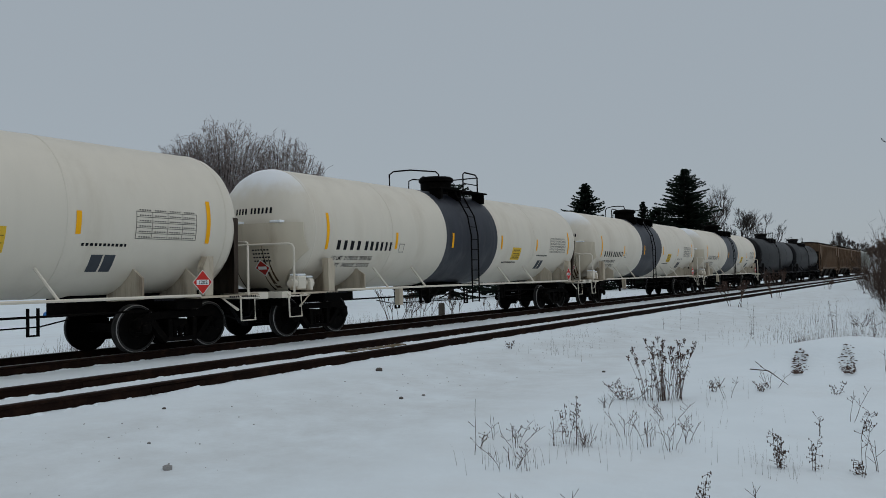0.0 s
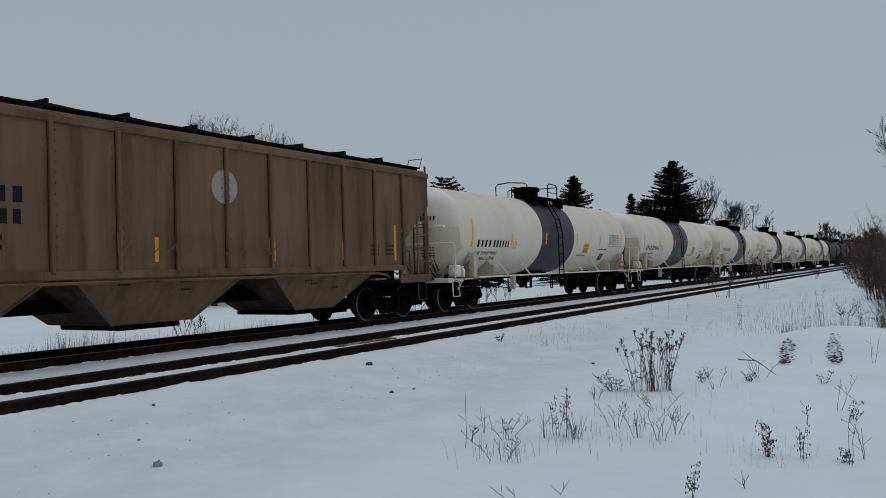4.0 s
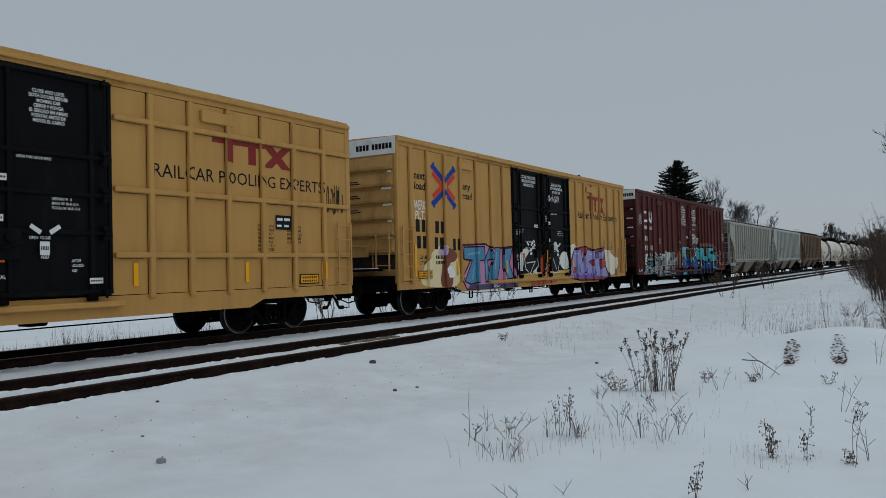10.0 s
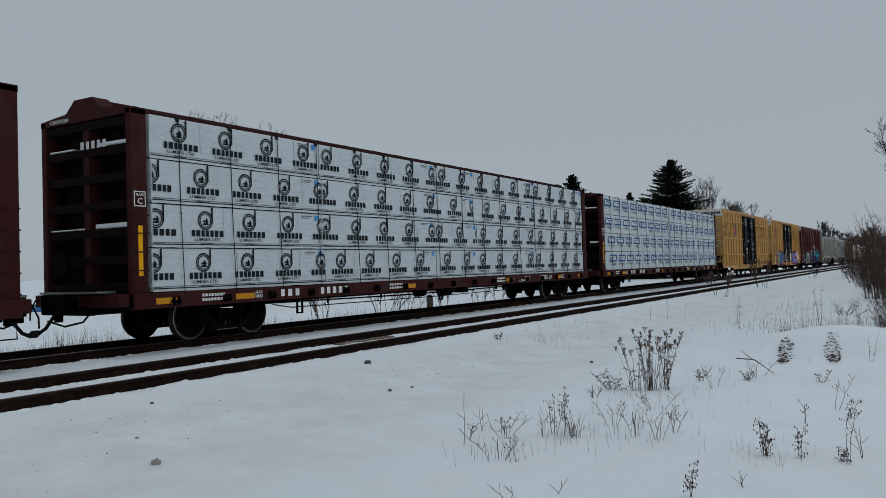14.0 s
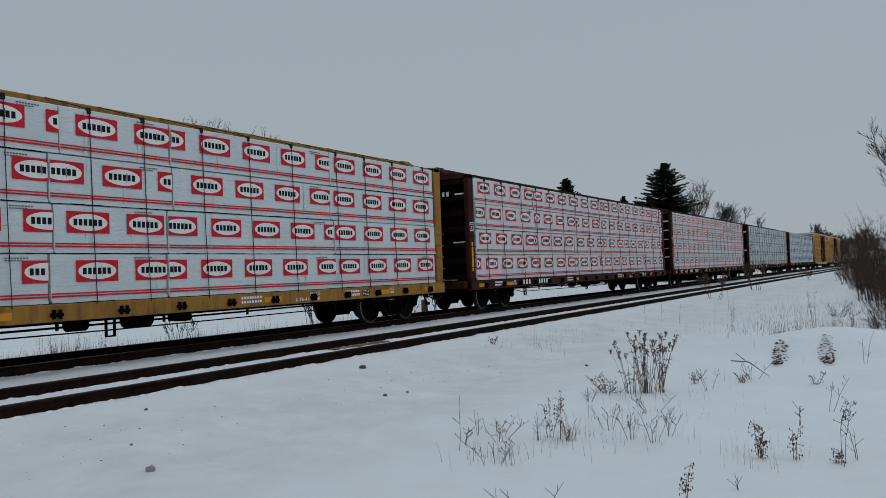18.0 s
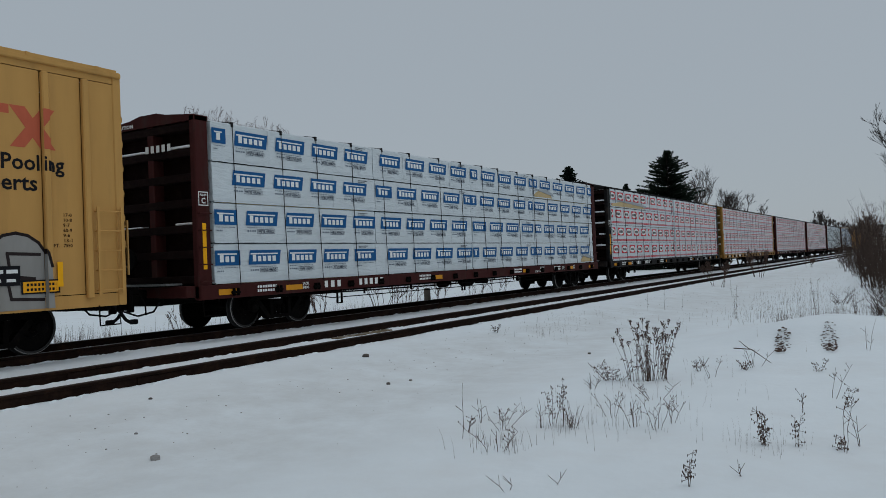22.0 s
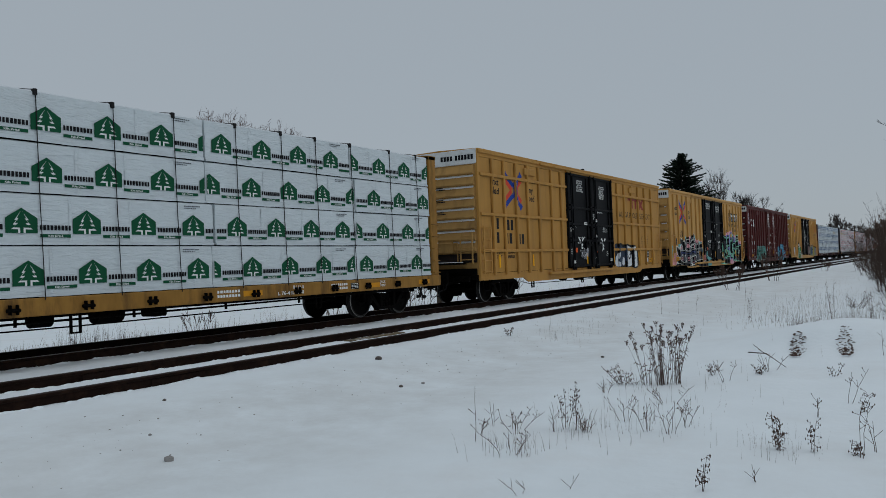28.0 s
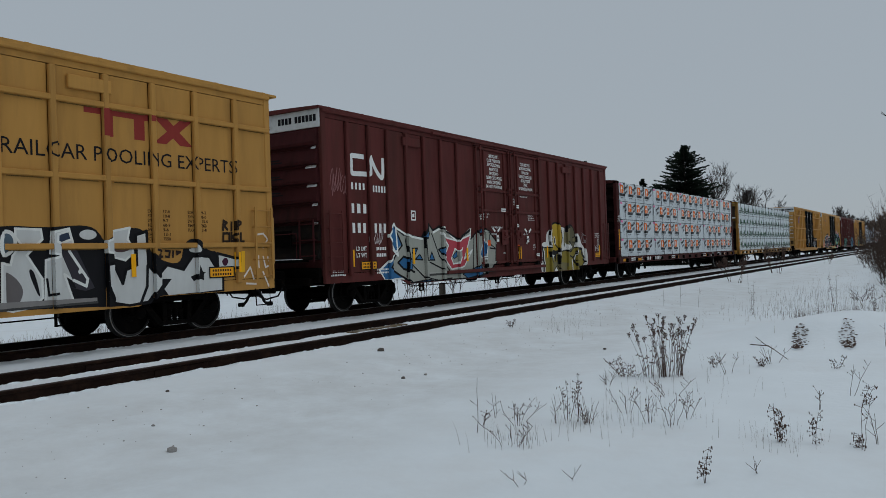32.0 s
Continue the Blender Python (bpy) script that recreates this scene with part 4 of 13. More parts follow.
def ttx_side(car, half, big, caps, faded, at=2.48, atz=3.81, two=None, emblem=True, pool=(14.15, 4.28, 1.0, 1.0), prints=(15.75, 16.68)):
    """Yellow pool car: crossed arrows, slogan, fleet mark, all on the side sheets."""
    y = -SIDE - 0.004
    g = Geo()
    dx = at - 2.48
    letter_on(g, "next", 0.84 + dx - half, 3.92, 0.22, 0.58, STRIP["now"], 0.15)
    letter_on(g, "load", 0.84 + dx - half, 3.62, 0.22, 0.58, STRIP["now"], 0.15)
    letter_on(g, "any", 3.60 + dx - half, 3.80, 0.21, 0.48, STRIP["now"], 0.15)
    letter_on(g, "road", 3.58 + dx - half, 3.50, 0.21, 0.58, STRIP["now"], 0.15)
    part("slogan", g, INK, car, "dark slogan lettering")
    cx, cz = at - half, atz
    blue, red = Geo(), Geo()
    st = STRIP["now"]

    def band(gg, p, q, t, off):
        d = Vector((q[0] - p[0], q[1] - p[1])).normalized()
        n = Vector((-d.y, d.x)) * t
        sprayed(gg, [(cx + p[0] + n.x, cz + p[1] + n.y), (cx + p[0] - n.x, cz + p[1] - n.y), (cx + q[0] - n.x, cz + q[1] - n.y), (cx + q[0] + n.x, cz + q[1] + n.y)], st, off, 0)

    for sz in (-1, 1):
        band(blue, (-0.58, sz * 0.54), (0.02, sz * 0.16), 0.085, 0.0022 + 0.0004 * sz)
        band(blue, (0.60, sz * 0.56), (0.16, sz * 0.24), 0.080, 0.0032 + 0.0004 * sz)
        band(red, (-0.63, sz * 0.36), (-0.10, sz * 0.02), 0.080, 0.0052 + 0.0004 * sz)
        band(red, (0.64, sz * 0.37), (0.18, sz * 0.05), 0.075, 0.0062 + 0.0004 * sz)
        for sx in (-1, 1):
            tip = [(cx + sx * 0.50, cz + sz * 0.62), (cx + sx * 0.56, cz + sz * 0.70), (cx + sx * 0.74, cz + sz * 0.53), (cx + sx * 0.64, cz + sz * 0.44)]
            sprayed(blue, tip, st, 0.0042 + 0.0004 * sz, 0)
    bow = [(0.00 + 0.11 * math.cos(a), 0.26 * math.sin(a)) for a in [-1.4 + 0.4 * i for i in range(8)]]
    for i, (p, q) in enumerate(zip(bow, bow[1:])):
        band(blue, p, q, 0.062, 0.0072 + 0.0001 * i)
    part("arrow_emblem", blue, paint(30, 64, 150), car, "blue crossed arrow emblem")
    part("arrow_emblem", red, paint(208, 70, 52), car, "red crossed arrow emblem")
    g = Geo()
    for i, (n, x, z, w) in enumerate(big):
        bars(g, x - half, z, w, 0.36, n, y, 0, 0.34, i + 5)
    part("fleet_mark", g, INK, car, "dark fleet number bars")
    g = Geo()
    for i, t in enumerate(("LD LMT", "LT WT")):
        letter(g, t, 1.06 - half, 1.62 - i * 0.16, 0.10, y, 0.46)
        bars(g, 1.95 - half, 1.62 - i * 0.16, 0.48, 0.10, 6, y, 0, 0.3, i)
    part("data_stencil", g, INK, car)
    for px, (words, sizes) in zip(prints, SIZES):
        g = Geo()
        for i, (a, b) in enumerate(zip(words, sizes)):
            letter(g, a, px - half, 2.34 - i * 0.087, 0.056, y, 0.046 * len(a))
            letter(g, b, px + 0.34 - half, 2.34 - i * 0.087, 0.056, y, 0.042 * len(b))
        part("data_stencil", g, paint(70, 46, 24), car, "small brown size lines")
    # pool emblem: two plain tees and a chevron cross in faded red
    c = paint(190, 96, 70) if faded else paint(138, 52, 46)
    g = Geo()
    x0, zt = pool[0] - half, pool[1]
    sx, sz = pool[2:]
    for off, pts in ((0.002, [(0, -0.15), (1.25, -0.15), (1.25, 0), (0, 0)]), (0.002, [(0.28, -0.66), (0.50, -0.66), (0.50, -0.15), (0.28, -0.15)]), (0.002, [(0.88, -0.66), (1.08, -0.66), (1.08, -0.15), (0.88, -0.15)]),
                     (0.003, [(1.25, 0), (1.52, 0), (2.05, -0.68), (1.78, -0.68)]), (0.004, [(1.25, -0.68), (1.5, -0.68), (2.05, 0), (1.8, 0)])):
        sprayed(g, [(x0 + a * sx, zt + b * sz) for a, b in pts], st, off, 0)
    if emblem:
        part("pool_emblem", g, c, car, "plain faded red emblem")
    g = Geo()
    if two:
        for t, x, z, w, q in two:
            vs, fs, gw = glyphs(t, 0.03)
            for f in fs:
                sprayed(g, [(x - half + vs[i][0] * w / gw, z + vs[i][1] * q) for i in f], st, 0.004, 0)
    elif caps:
        letter_on(g, "RAILCAR POOLING EXPERTS", 13.0 - half, 3.22, 0.26, 4.95, st, bold=0.0)
    else:
        letter_on(g, "Railcar Pooling Experts", 13.0 - half, 3.30, 0.27, 4.6, st)
    part("slogan", g, INK, car, "dark slogan lettering")


POSTS_T = [0.62, 1.52, 2.48, 3.42, 4.42, 5.42, 6.30, 12.85, 13.75, 14.65, 15.6, 16.55, 17.5, 18.25]
POSTS_B = [0.92, 1.75, 2.66, 3.55, 4.54, 5.65, 6.55, 12.95, 13.9, 14.9, 15.9, 16.9, 17.95]
POSTS_D = [0.93, 1.81, 2.62, 3.5, 4.38, 5.30, 6.22, 12.9, 13.7, 14.5, 15.4, 16.3, 17.2, 18.1]
IMPORTANT = ["-IMPORTANT-", "CLOSE THIS DOOR", "BEFORE CLOSING", "MAIN DOOR"]
FRENCH = ["-IMPORTANT-", "FERMER CETTE PORTE", "AVANT DE FERMER", "LA PORTE PRINCIPALE"]
LOCK = ["CLOSE AND LOCK", "BOTH DOORS BEFORE", "MOVING CAR"]
LOCKF = ["FERMER ET VERROUILLER", "LES DEUX PORTES", "AVANT", "DE DEPLACER LE WAGON"]
LOCKS = ["CIERRE Y PONGA", "EL SEGURO EN AMBAS", "PUERTAS ANTES DE", "MOVER EL CARRO"]
CLOSES = ["CIERRE ESTA PUERTA", "ANTES DE CERRAR", "LA PUERTA PRINCIPAL"]


def door_notice(car, half, left, right, d0, d1):
    """White notices and small plates on the doors."""
    y = -SIDE - 0.103
    mid = (d0 + d1) / 2
    for lines, xa, xb, zt in ((left, d0 + 0.72, mid - 0.55, 4.45), (right, mid + 0.72, d1 - 0.58, 4.35)):
        g = Geo()
        longest = max(glyphs(s, 0.03)[2] for s in lines)
        small = 0.58 if any("CIERRE" in s for s in lines) else 1.0
        for i, s in enumerate(lines):
            w = glyphs(s, 0.03)[2] / longest * (xb - xa) * small
            letter(g, s, (xa + xb) / 2 - half - w / 2, zt + 0.06 - i * 0.142 * small, 0.100 * small, -SIDE - 0.046, w)
        part("door_notice", g, WHITE, car, "white stencilled door notice")
    for x, z, w, h in ((mid + 0.3, 2.9, 0.26, 0.11), (d0 + 1.2, 1.75, 0.17, 0.22), (mid + 1.1, 1.72, 0.17, 0.22), (d0 + 1.6, 2.75, 0.32, 0.11), (mid + 0.3, 2.25, 0.2, 0.11), (d0 + 0.3, 1.18, 0.26, 0.11), (d1 - 0.5, 1.22, 0.26, 0.10)):
        g = Geo()
        rect(g, x - half, x - half + w, z, z + h, y, 0)
        bars(g, x - half + 0.02, z + h * 0.35, w - 0.04, h * 0.3, 5, y - 0.001, 1, 0.5)
        part("door_label", g, [WHITE, INK], car, "small white label")
    for lines, x, z, h in ((("DOORS EQUIPPED WITH", "SELF LUBRICATING", "FITTINGS"), d0 + 0.22, 2.62, 0.048), (("CLOSE THIS DOOR FIRST",), d0 + 0.85, 2.19, 0.055), (("OPEN  CLOSE",), d0 + 0.95, 1.98, 0.05), (("ASD",), d0 + 1.15, 1.66, 0.07), (("UNLATCH", "TO CLOSE", "1ST DOOR"), d0 + 0.22, 1.72, 0.048), (("SEAL",), d0 + 1.75, 1.34, 0.06),
                           (("SECURITY", "DEVICE", "ONLY"), mid + 0.22, 3.18, 0.05), (("OPENING W  H", "MAIN W 10-0 13-4", "TOTAL W 16-0 13-4"), mid + 1.35, 2.64, 0.045), (("OPEN THIS DOOR FIRST",), mid + 0.75, 3.30, 0.045), (("OPEN  CLOSE",), mid + 0.95, 1.98, 0.05), (("ASD",), mid + 1.15, 1.66, 0.07), (("LATCH", "-CLOSE-", "ASD"), mid + 1.7, 1.60, 0.05), (("SEAL",), mid + 0.4, 1.34, 0.06)):
        g = Geo()
        for i, t in enumerate(lines):
            letter(g, t, x - half, z - i * h * 1.7, h, -SIDE - 0.046 if z < 2.05 or z > 2.25 else -SIDE - 0.103, len(t) * h * 0.68)
        part("door_stencil", g, WHITE, car, "small white door lettering")
    for x in (d0 + 1.0, mid + 1.0):
        g = Geo()
        for s in (-1, 1):
            patch(g, [(x + 0.2 + s * 0.10 - half, 2.05), (x + 0.2 + s * 0.28 - half, 2.17), (x + 0.2 + s * 0.24 - half, 2.23), (x + 0.2 + s * 0.06 - half, 2.12)], y)
        part("arrow_stencil", g, WHITE, car, "two small white slanted marks")
    g = Geo()
    rect(g, d0 + 0.6 - half, d0 + 0.78 - half, 1.62, 1.80, y)
    rect(g, mid + 0.35 - half, mid + 0.52 - half, 1.60, 1.76, y)
    part("orange_sticker", g, paint(226, 92, 40), car)


def plates(car, half, xs):
    """Amber notice plates with a dark frame at the car's ends."""
    st = STRIP["now"]
    for x in xs:
        g = Geo()
        stick(g, x - 0.34 - half, x + 0.34 - half, 1.05, 1.28, st, 0.022, 0)
        stick(g, x - 0.31 - half, x + 0.31 - half, 1.075, 1.255, st, 0.0235, 1)
        for i in range(8):
            stick(g, x - 0.25 - half + i * 0.065, x - 0.21 - half + i * 0.065, 1.18, 1.225, st, 0.025, 0)
            stick(g, x - 0.25 - half + i * 0.065, x - 0.21 - half + i * 0.065, 1.10, 1.145, st, 0.025, 0)
        part("notice_plate", g, [INK, paint(236, 164, 34)], car, "amber notice plate")


def consolidated(car, half, x, z):
    """The black data plate."""
    g = Geo()
    st = STRIP["now"]
    stick(g, x - half, x + 0.5 - half, z, z + 0.32, st, 0.022, 0)
    for i, (a, b) in enumerate(((0.04, 0.22), (0.27, 0.46))):
        stick(g, x + a - half, x + b - half, z + 0.20, z + 0.26, st, 0.0235, 1)
        stick(g, x + a - half, x + b - half - 0.04, z + 0.06, z + 0.11, st, 0.0235, 1)
    part("data_plate", g, [INK, WHITE], car, "black data plate with white bars")


def maroon_side(car, half, site, data=17.36):
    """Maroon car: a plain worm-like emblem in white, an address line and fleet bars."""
    y = -SIDE - 0.058
    g = Geo()
    band = [(1.64, 3.955), (1.28, 3.955), (1.10, 3.955), (1.12, 3.74), (1.10, 3.50), (1.28, 3.50), (1.62, 3.515), (1.84, 3.515), (1.83, 3.72), (1.82, 3.93), (1.93, 3.98), (2.02, 3.80), (2.22, 3.55), (2.42, 3.42), (2.45, 3.68), (2.45, 3.99)]
    for _ in range(2):
        band = [band[0]] + [(p[0] * (1 - f) + q[0] * f, p[1] * (1 - f) + q[1] * f) for p, q in zip(band, band[1:]) for f in (0.25, 0.75)] + [band[-1]]
    for i, (p, q) in enumerate(zip(band, band[1:])):
        d = Vector((q[0] - p[0], q[1] - p[1])).normalized()
        n, e = Vector((-d.y, d.x)) * 0.062, d * (0.012 if 0 < i < len(band) - 2 else 0.0)
        sprayed(g, [(p[0] + n.x - e.x - half, p[1] + n.y - e.y), (p[0] - n.x - e.x - half, p[1] - n.y - e.y), (q[0] - n.x + e.x - half, q[1] - n.y + e.y), (q[0] + n.x + e.x - half, q[1] + n.y + e.y)], STRIP["now"], 0.002 + 0.00004 * i, 0)
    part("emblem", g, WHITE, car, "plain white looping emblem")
    g = Geo()
    ys = -SIDE - 0.004
    if site:
        bars(g, 1.08 - half, 3.10, 0.55, 0.17, 4, ys)
        bars(g, 1.98 - half, 3.07, 0.55, 0.17, 5, ys)
    bars(g, 1.05 - half, 2.50, 0.62, 0.24, 3, ys)
    bars(g, 1.08 - half, 2.00, 0.55, 0.25, 3, ys)
    bars(g, 2.0 - half, 2.00, 0.50, 0.25, 3, ys)
    for i in range(2):
        letter(g, ("LD LMT", "LT WT")[i], 1.2 - half, 1.55 - i * 0.17, 0.10, ys, 0.44)
        bars(g, 2.05 - half, 1.55 - i * 0.17, 0.42, 0.085, 6, ys, 0, 0.3, i + 3)
    rect(g, 3.70 - half, 3.93 - half, 2.36, 2.40, ys)
    rect(g, 3.70 - half, 3.93 - half, 2.60, 2.64, ys)
    rect(g, 3.70 - half, 3.74 - half, 2.40, 2.60, ys)
    rect(g, 3.89 - half, 3.93 - half, 2.40, 2.60, ys)
    bars(g, 3.76 - half, 2.45, 0.10, 0.10, 1, ys)
    for i, (a, b) in enumerate((("EXH 17-0", "W 9-4"), ("EXW 10-8", "H 15-4"), ("EW 9-7", "H 16-9"), ("IL", "60-9"), ("IW", "9-6"), ("IH", "13-0"), ("FLR HT", "3-8"), ("EMPTY CG", "5-3"), ("CU FT", "7538"))):
        for t, q in ((a, data), (b, data + 0.36)):
            letter(g, t, q - half, 2.04 - i * 0.088, 0.058, ys, 0.042 * len(t))
    for i in range(2):
        bars(g, 0.2 - half, 1.02 - i * 0.085, 0.55, 0.045, 9, ys, 0, 0.3, i)
        bars(g, 2.05 - half, 1.02 - i * 0.085, 0.5, 0.045, 8, ys, 0, 0.3, i)
    part("stencil", g, WHITE, car, "white fleet bars and data lines")


def shapes(car, strips, half, label, rows):
    """Sprayed shapes one over another: flat fields, lines, outlined rings and nets of thin strokes."""
    cols, g, depth = [], Geo(), 0.002
    rnd = random.Random(len(rows))

    def col(c):
        if c not in cols:
            cols.append(c)
        return cols.index(c)

    def put(poly, c):
        nonlocal depth
        depth += 0.00012
        sprayed(g, [(p[0] - half, max(p[1], 0.63)) for p in poly], strips, depth, col(c), True)

    def line(pts, c, w):
        for p, q in zip(pts, pts[1:]):
            d = Vector((q[0] - p[0], q[1] - p[1])).normalized()
            n, e = Vector((-d.y, d.x)) * w, d * w * 0.8
            put([(p[0] + n.x - e.x, p[1] + n.y - e.y), (p[0] - n.x - e.x, p[1] - n.y - e.y), (q[0] - n.x + e.x, q[1] - n.y + e.y), (q[0] + n.x + e.x, q[1] + n.y + e.y)], c)

    for row in rows:
        if row[0] == "flat":
            put(row[1], row[2])
        elif row[0] == "line":
            line(row[1], row[2], row[3])
        elif row[0] == "ring":
            x, z, a, b = row[1]
            for grow_by, c in ((0.028, row[3]), (0.0, (190, 214, 190)), (-0.016, row[2])):
                put([(x + (a + grow_by) * math.cos(t), z + (b + grow_by) * math.sin(t)) for t in [2 * math.pi * i / 22 for i in range(22)]], c)
        else:
            x, z, a, b = row[1]
            for i in range(16):
                t = rnd.uniform(0, 6.3)
                p = (x + a * math.cos(t), z + b * math.sin(t))
                t += rnd.uniform(0.7, 1.9)
                line([p, (x + a * math.cos(t), z + b * math.sin(t))], row[2], 0.006)
    part("graffiti", g, [paint(*c) for c in cols], car, label)


class Spray:
    """A sprayed piece built up coat by coat; points are pairs of distance from the car's rear end and height."""

    def __init__(self, car, strips, half):
        self.car, self.strips, self.half, self.g, self.cols, self.depth = car, strips, half, Geo(), [], 0.002

    def put(self, poly, c):
        if c not in self.cols:
            self.cols.append(c)
        self.depth += 0.00004
        sprayed(self.g, [(x - self.half, max(z, 0.77 if min(x, 2 * self.half - x) < 3.2 else 0.615)) for x, z in poly], self.strips, self.depth, self.cols.index(c), True)

    def ribbon(self, pts, c, w):
        for p, q in zip(pts, pts[1:]):
            d = Vector((q[0] - p[0], q[1] - p[1]))
            if d.length > 1e-4:
                d.normalize()
                n, e = Vector((-d.y, d.x)) * w, d * w * 0.75
                self.put([(p[0] + n.x - e.x, p[1] + n.y - e.y), (p[0] - n.x - e.x, p[1] - n.y - e.y), (q[0] - n.x + e.x, q[1] - n.y + e.y), (q[0] + n.x + e.x, q[1] + n.y + e.y)], c)

    def fill(self, c, *a):
        self.put(list(zip(a[::2], a[1::2])), c)

    def form(self, c, edge, w, *a):
        pts = list(zip(a[::2], a[1::2]))
        self.put(pts, c)
        self.ribbon(pts + pts[:1], edge, w)

    def blob(self, c, edge, w, *a):
        """A form with its corners rounded off."""
        pts = list(zip(a[::2], a[1::2]))
        for _ in range(2):
            pts = [(p[0] * (1 - f) + q[0] * f, p[1] * (1 - f) + q[1] * f) for p, q in zip(pts, pts[1:] + pts[:1]) for f in (0.25, 0.75)]
        self.put(pts, c)
        if c != edge:
            self.ribbon(pts + pts[:1], edge, w)

    def line(self, c, w, *a):
        self.ribbon(list(zip(a[::2], a[1::2])), c, w)

    def bar(self, c, edge, w, *a):
        """A thick letter stroke with black outline, pale rim and a highlight."""
        pts = list(zip(a[::2], a[1::2]))
        for colour, wide in ((K, w + 0.035), (edge, w), (c, w - 0.022)):
            self.ribbon(pts, colour, wide)
        self.ribbon([(x, z + w * 0.35) for x, z in pts], edge, 0.006)

    def done(self, label):
        part("graffiti", self.g, [paint(*c) for c in self.cols], self.car, label)


K, W = (16, 16, 19), (222, 224, 220)
# the cars in running order
c, h, s = boxcar(-117.35, -98.12, MAROON, MAROON, POSTS_D, (7.3, 12.0), "m", "maroon box car with grey and turquoise graffiti along its side")
maroon_side(c, h, True, 17.44)
door_notice(c, h, IMPORTANT + FRENCH, LOCK + LOCKF, 7.3, 12.0)
p = Spray(c, s, h)
p.blob((148, 110, 84), (168, 132, 103), 0.02, 7.14, 1.63, 7.48, 2.16, 7.68, 2.07, 7.70, 1.06, 7.21, 1.01)
p.fill((26, 33, 59), 7.60, 1.00, 10.02, 1.00, 15.91, 1.11, 16.76, 1.27, 16.73, 0.79, 15.18, 0.62, 15.17, 0.62, 7.54, 0.62)
p.fill((81, 177, 190), 8.24, 0.73, 8.93, 0.78, 8.93, 0.62, 8.26, 0.62)
p.form((35, 75, 130), K, 0.03, 7.76, 1.69, 9.52, 1.77, 11.29, 1.55, 13.27, 1.63, 15.94, 1.71, 16.77, 1.45, 16.64, 0.83, 15.19, 0.85, 11.94, 0.88, 7.74, 0.97)
p.form((81, 177, 190), K, 0.05, 7.80, 2.25, 8.68, 2.26, 8.96, 1.90, 9.09, 2.27, 9.55, 2.27, 9.53, 1.68, 9.07, 1.63, 8.84, 1.36, 8.47, 1.63, 7.91, 1.62)
p.form((81, 177, 190), K, 0.05, 9.83, 2.29, 10.36, 2.25, 10.68, 1.70, 11.07, 1.23, 10.58, 1.34, 10.34, 1.63, 10.17, 1.28, 9.82, 1.32)
p.form((81, 177, 190), K, 0.05, 11.12, 2.25, 11.97, 2.27, 12.00, 1.74, 12.31, 1.70, 12.44, 2.24, 12.97, 2.25, 12.97, 1.43, 12.24, 1.38, 11.29, 1.48)
p.form((81, 177, 190), K, 0.05, 12.97, 2.25, 13.42, 2.23, 13.46, 1.74, 13.87, 1.75, 14.08, 2.27, 14.70, 2.20, 14.41, 1.63, 14.20, 1.22, 13.26, 1.39)
p.form((81, 177, 190), K, 0.05, 14.34, 2.28, 16.00, 2.26, 15.84, 1.95, 15.15, 1.99, 14.96, 1.42, 14.31, 1.48)
p.form((81, 177, 190), K, 0.05, 14.98, 1.91, 16.65, 1.83, 16.63, 1.34, 15.04, 1.29)
p.line((115, 205, 212), 0.035, 7.98, 2.14, 8.54, 2.09, 8.37, 1.76)
p.line((115, 205, 212), 0.035, 9.14, 2.20, 9.42, 2.17, 9.35, 1.83)
p.line((115, 205, 212), 0.035, 9.94, 2.18, 10.27, 2.12, 10.29, 1.73)
p.line((115, 205, 212), 0.035, 11.25, 2.18, 11.85, 2.19)
p.line((115, 205, 212), 0.035, 12.56, 2.16, 12.85, 2.17, 12.75, 1.63)
p.line((115, 205, 212), 0.035, 14.90, 2.17, 15.78, 2.14)
p.line((50, 103, 168), 0.03, 7.91, 1.44, 9.34, 1.49, 9.27, 1.09)
p.line((50, 103, 168), 0.03, 10.03, 1.21, 10.77, 1.34, 11.27, 0.97)
p.line((50, 103, 168), 0.03, 11.55, 1.33, 12.23, 1.25, 12.95, 0.93)
p.line((50, 103, 168), 0.03, 14.36, 1.22, 14.85, 0.88)
p.line((50, 103, 168), 0.03, 13.58, 1.63, 13.33, 1.23, 13.96, 1.18)
p.line(K, 0.022, 8.38, 1.89, 8.25, 1.05)
p.line(K, 0.022, 9.29, 1.70, 9.20, 1.36, 8.57, 1.30)
p.line(K, 0.022, 10.39, 1.35, 10.14, 1.00)
p.line(K, 0.022, 11.97, 1.63, 11.87, 0.96)
p.line(K, 0.022, 12.68, 1.63, 12.95, 0.93)
p.line(K, 0.022, 14.22, 1.63, 14.12, 0.90)
p.line(K, 0.022, 15.23, 1.71, 14.87, 1.29, 15.36, 0.87)
p.line((188, 227, 234), 0.016, 8.57, 1.43, 8.88, 1.03)
p.line((188, 227, 234), 0.016, 10.04, 1.63, 10.39, 1.35)
p.line((188, 227, 234), 0.016, 12.39, 1.63, 12.80, 1.01)
p.line((188, 227, 234), 0.016, 14.22, 1.63, 14.52, 1.05)
p.line((188, 227, 234), 0.016, 16.04, 1.97, 16.59, 1.76, 16.60, 0.83)
p.line((121, 92, 75), 0.1, 12.28, 2.39, 13.61, 2.42, 14.92, 2.42, 15.97, 2.36, 16.70, 1.98)
p.line((157, 121, 95), 0.05, 16.79, 1.98, 17.41, 1.52, 17.36, 1.26, 18.08, 1.07, 18.28, 0.81)
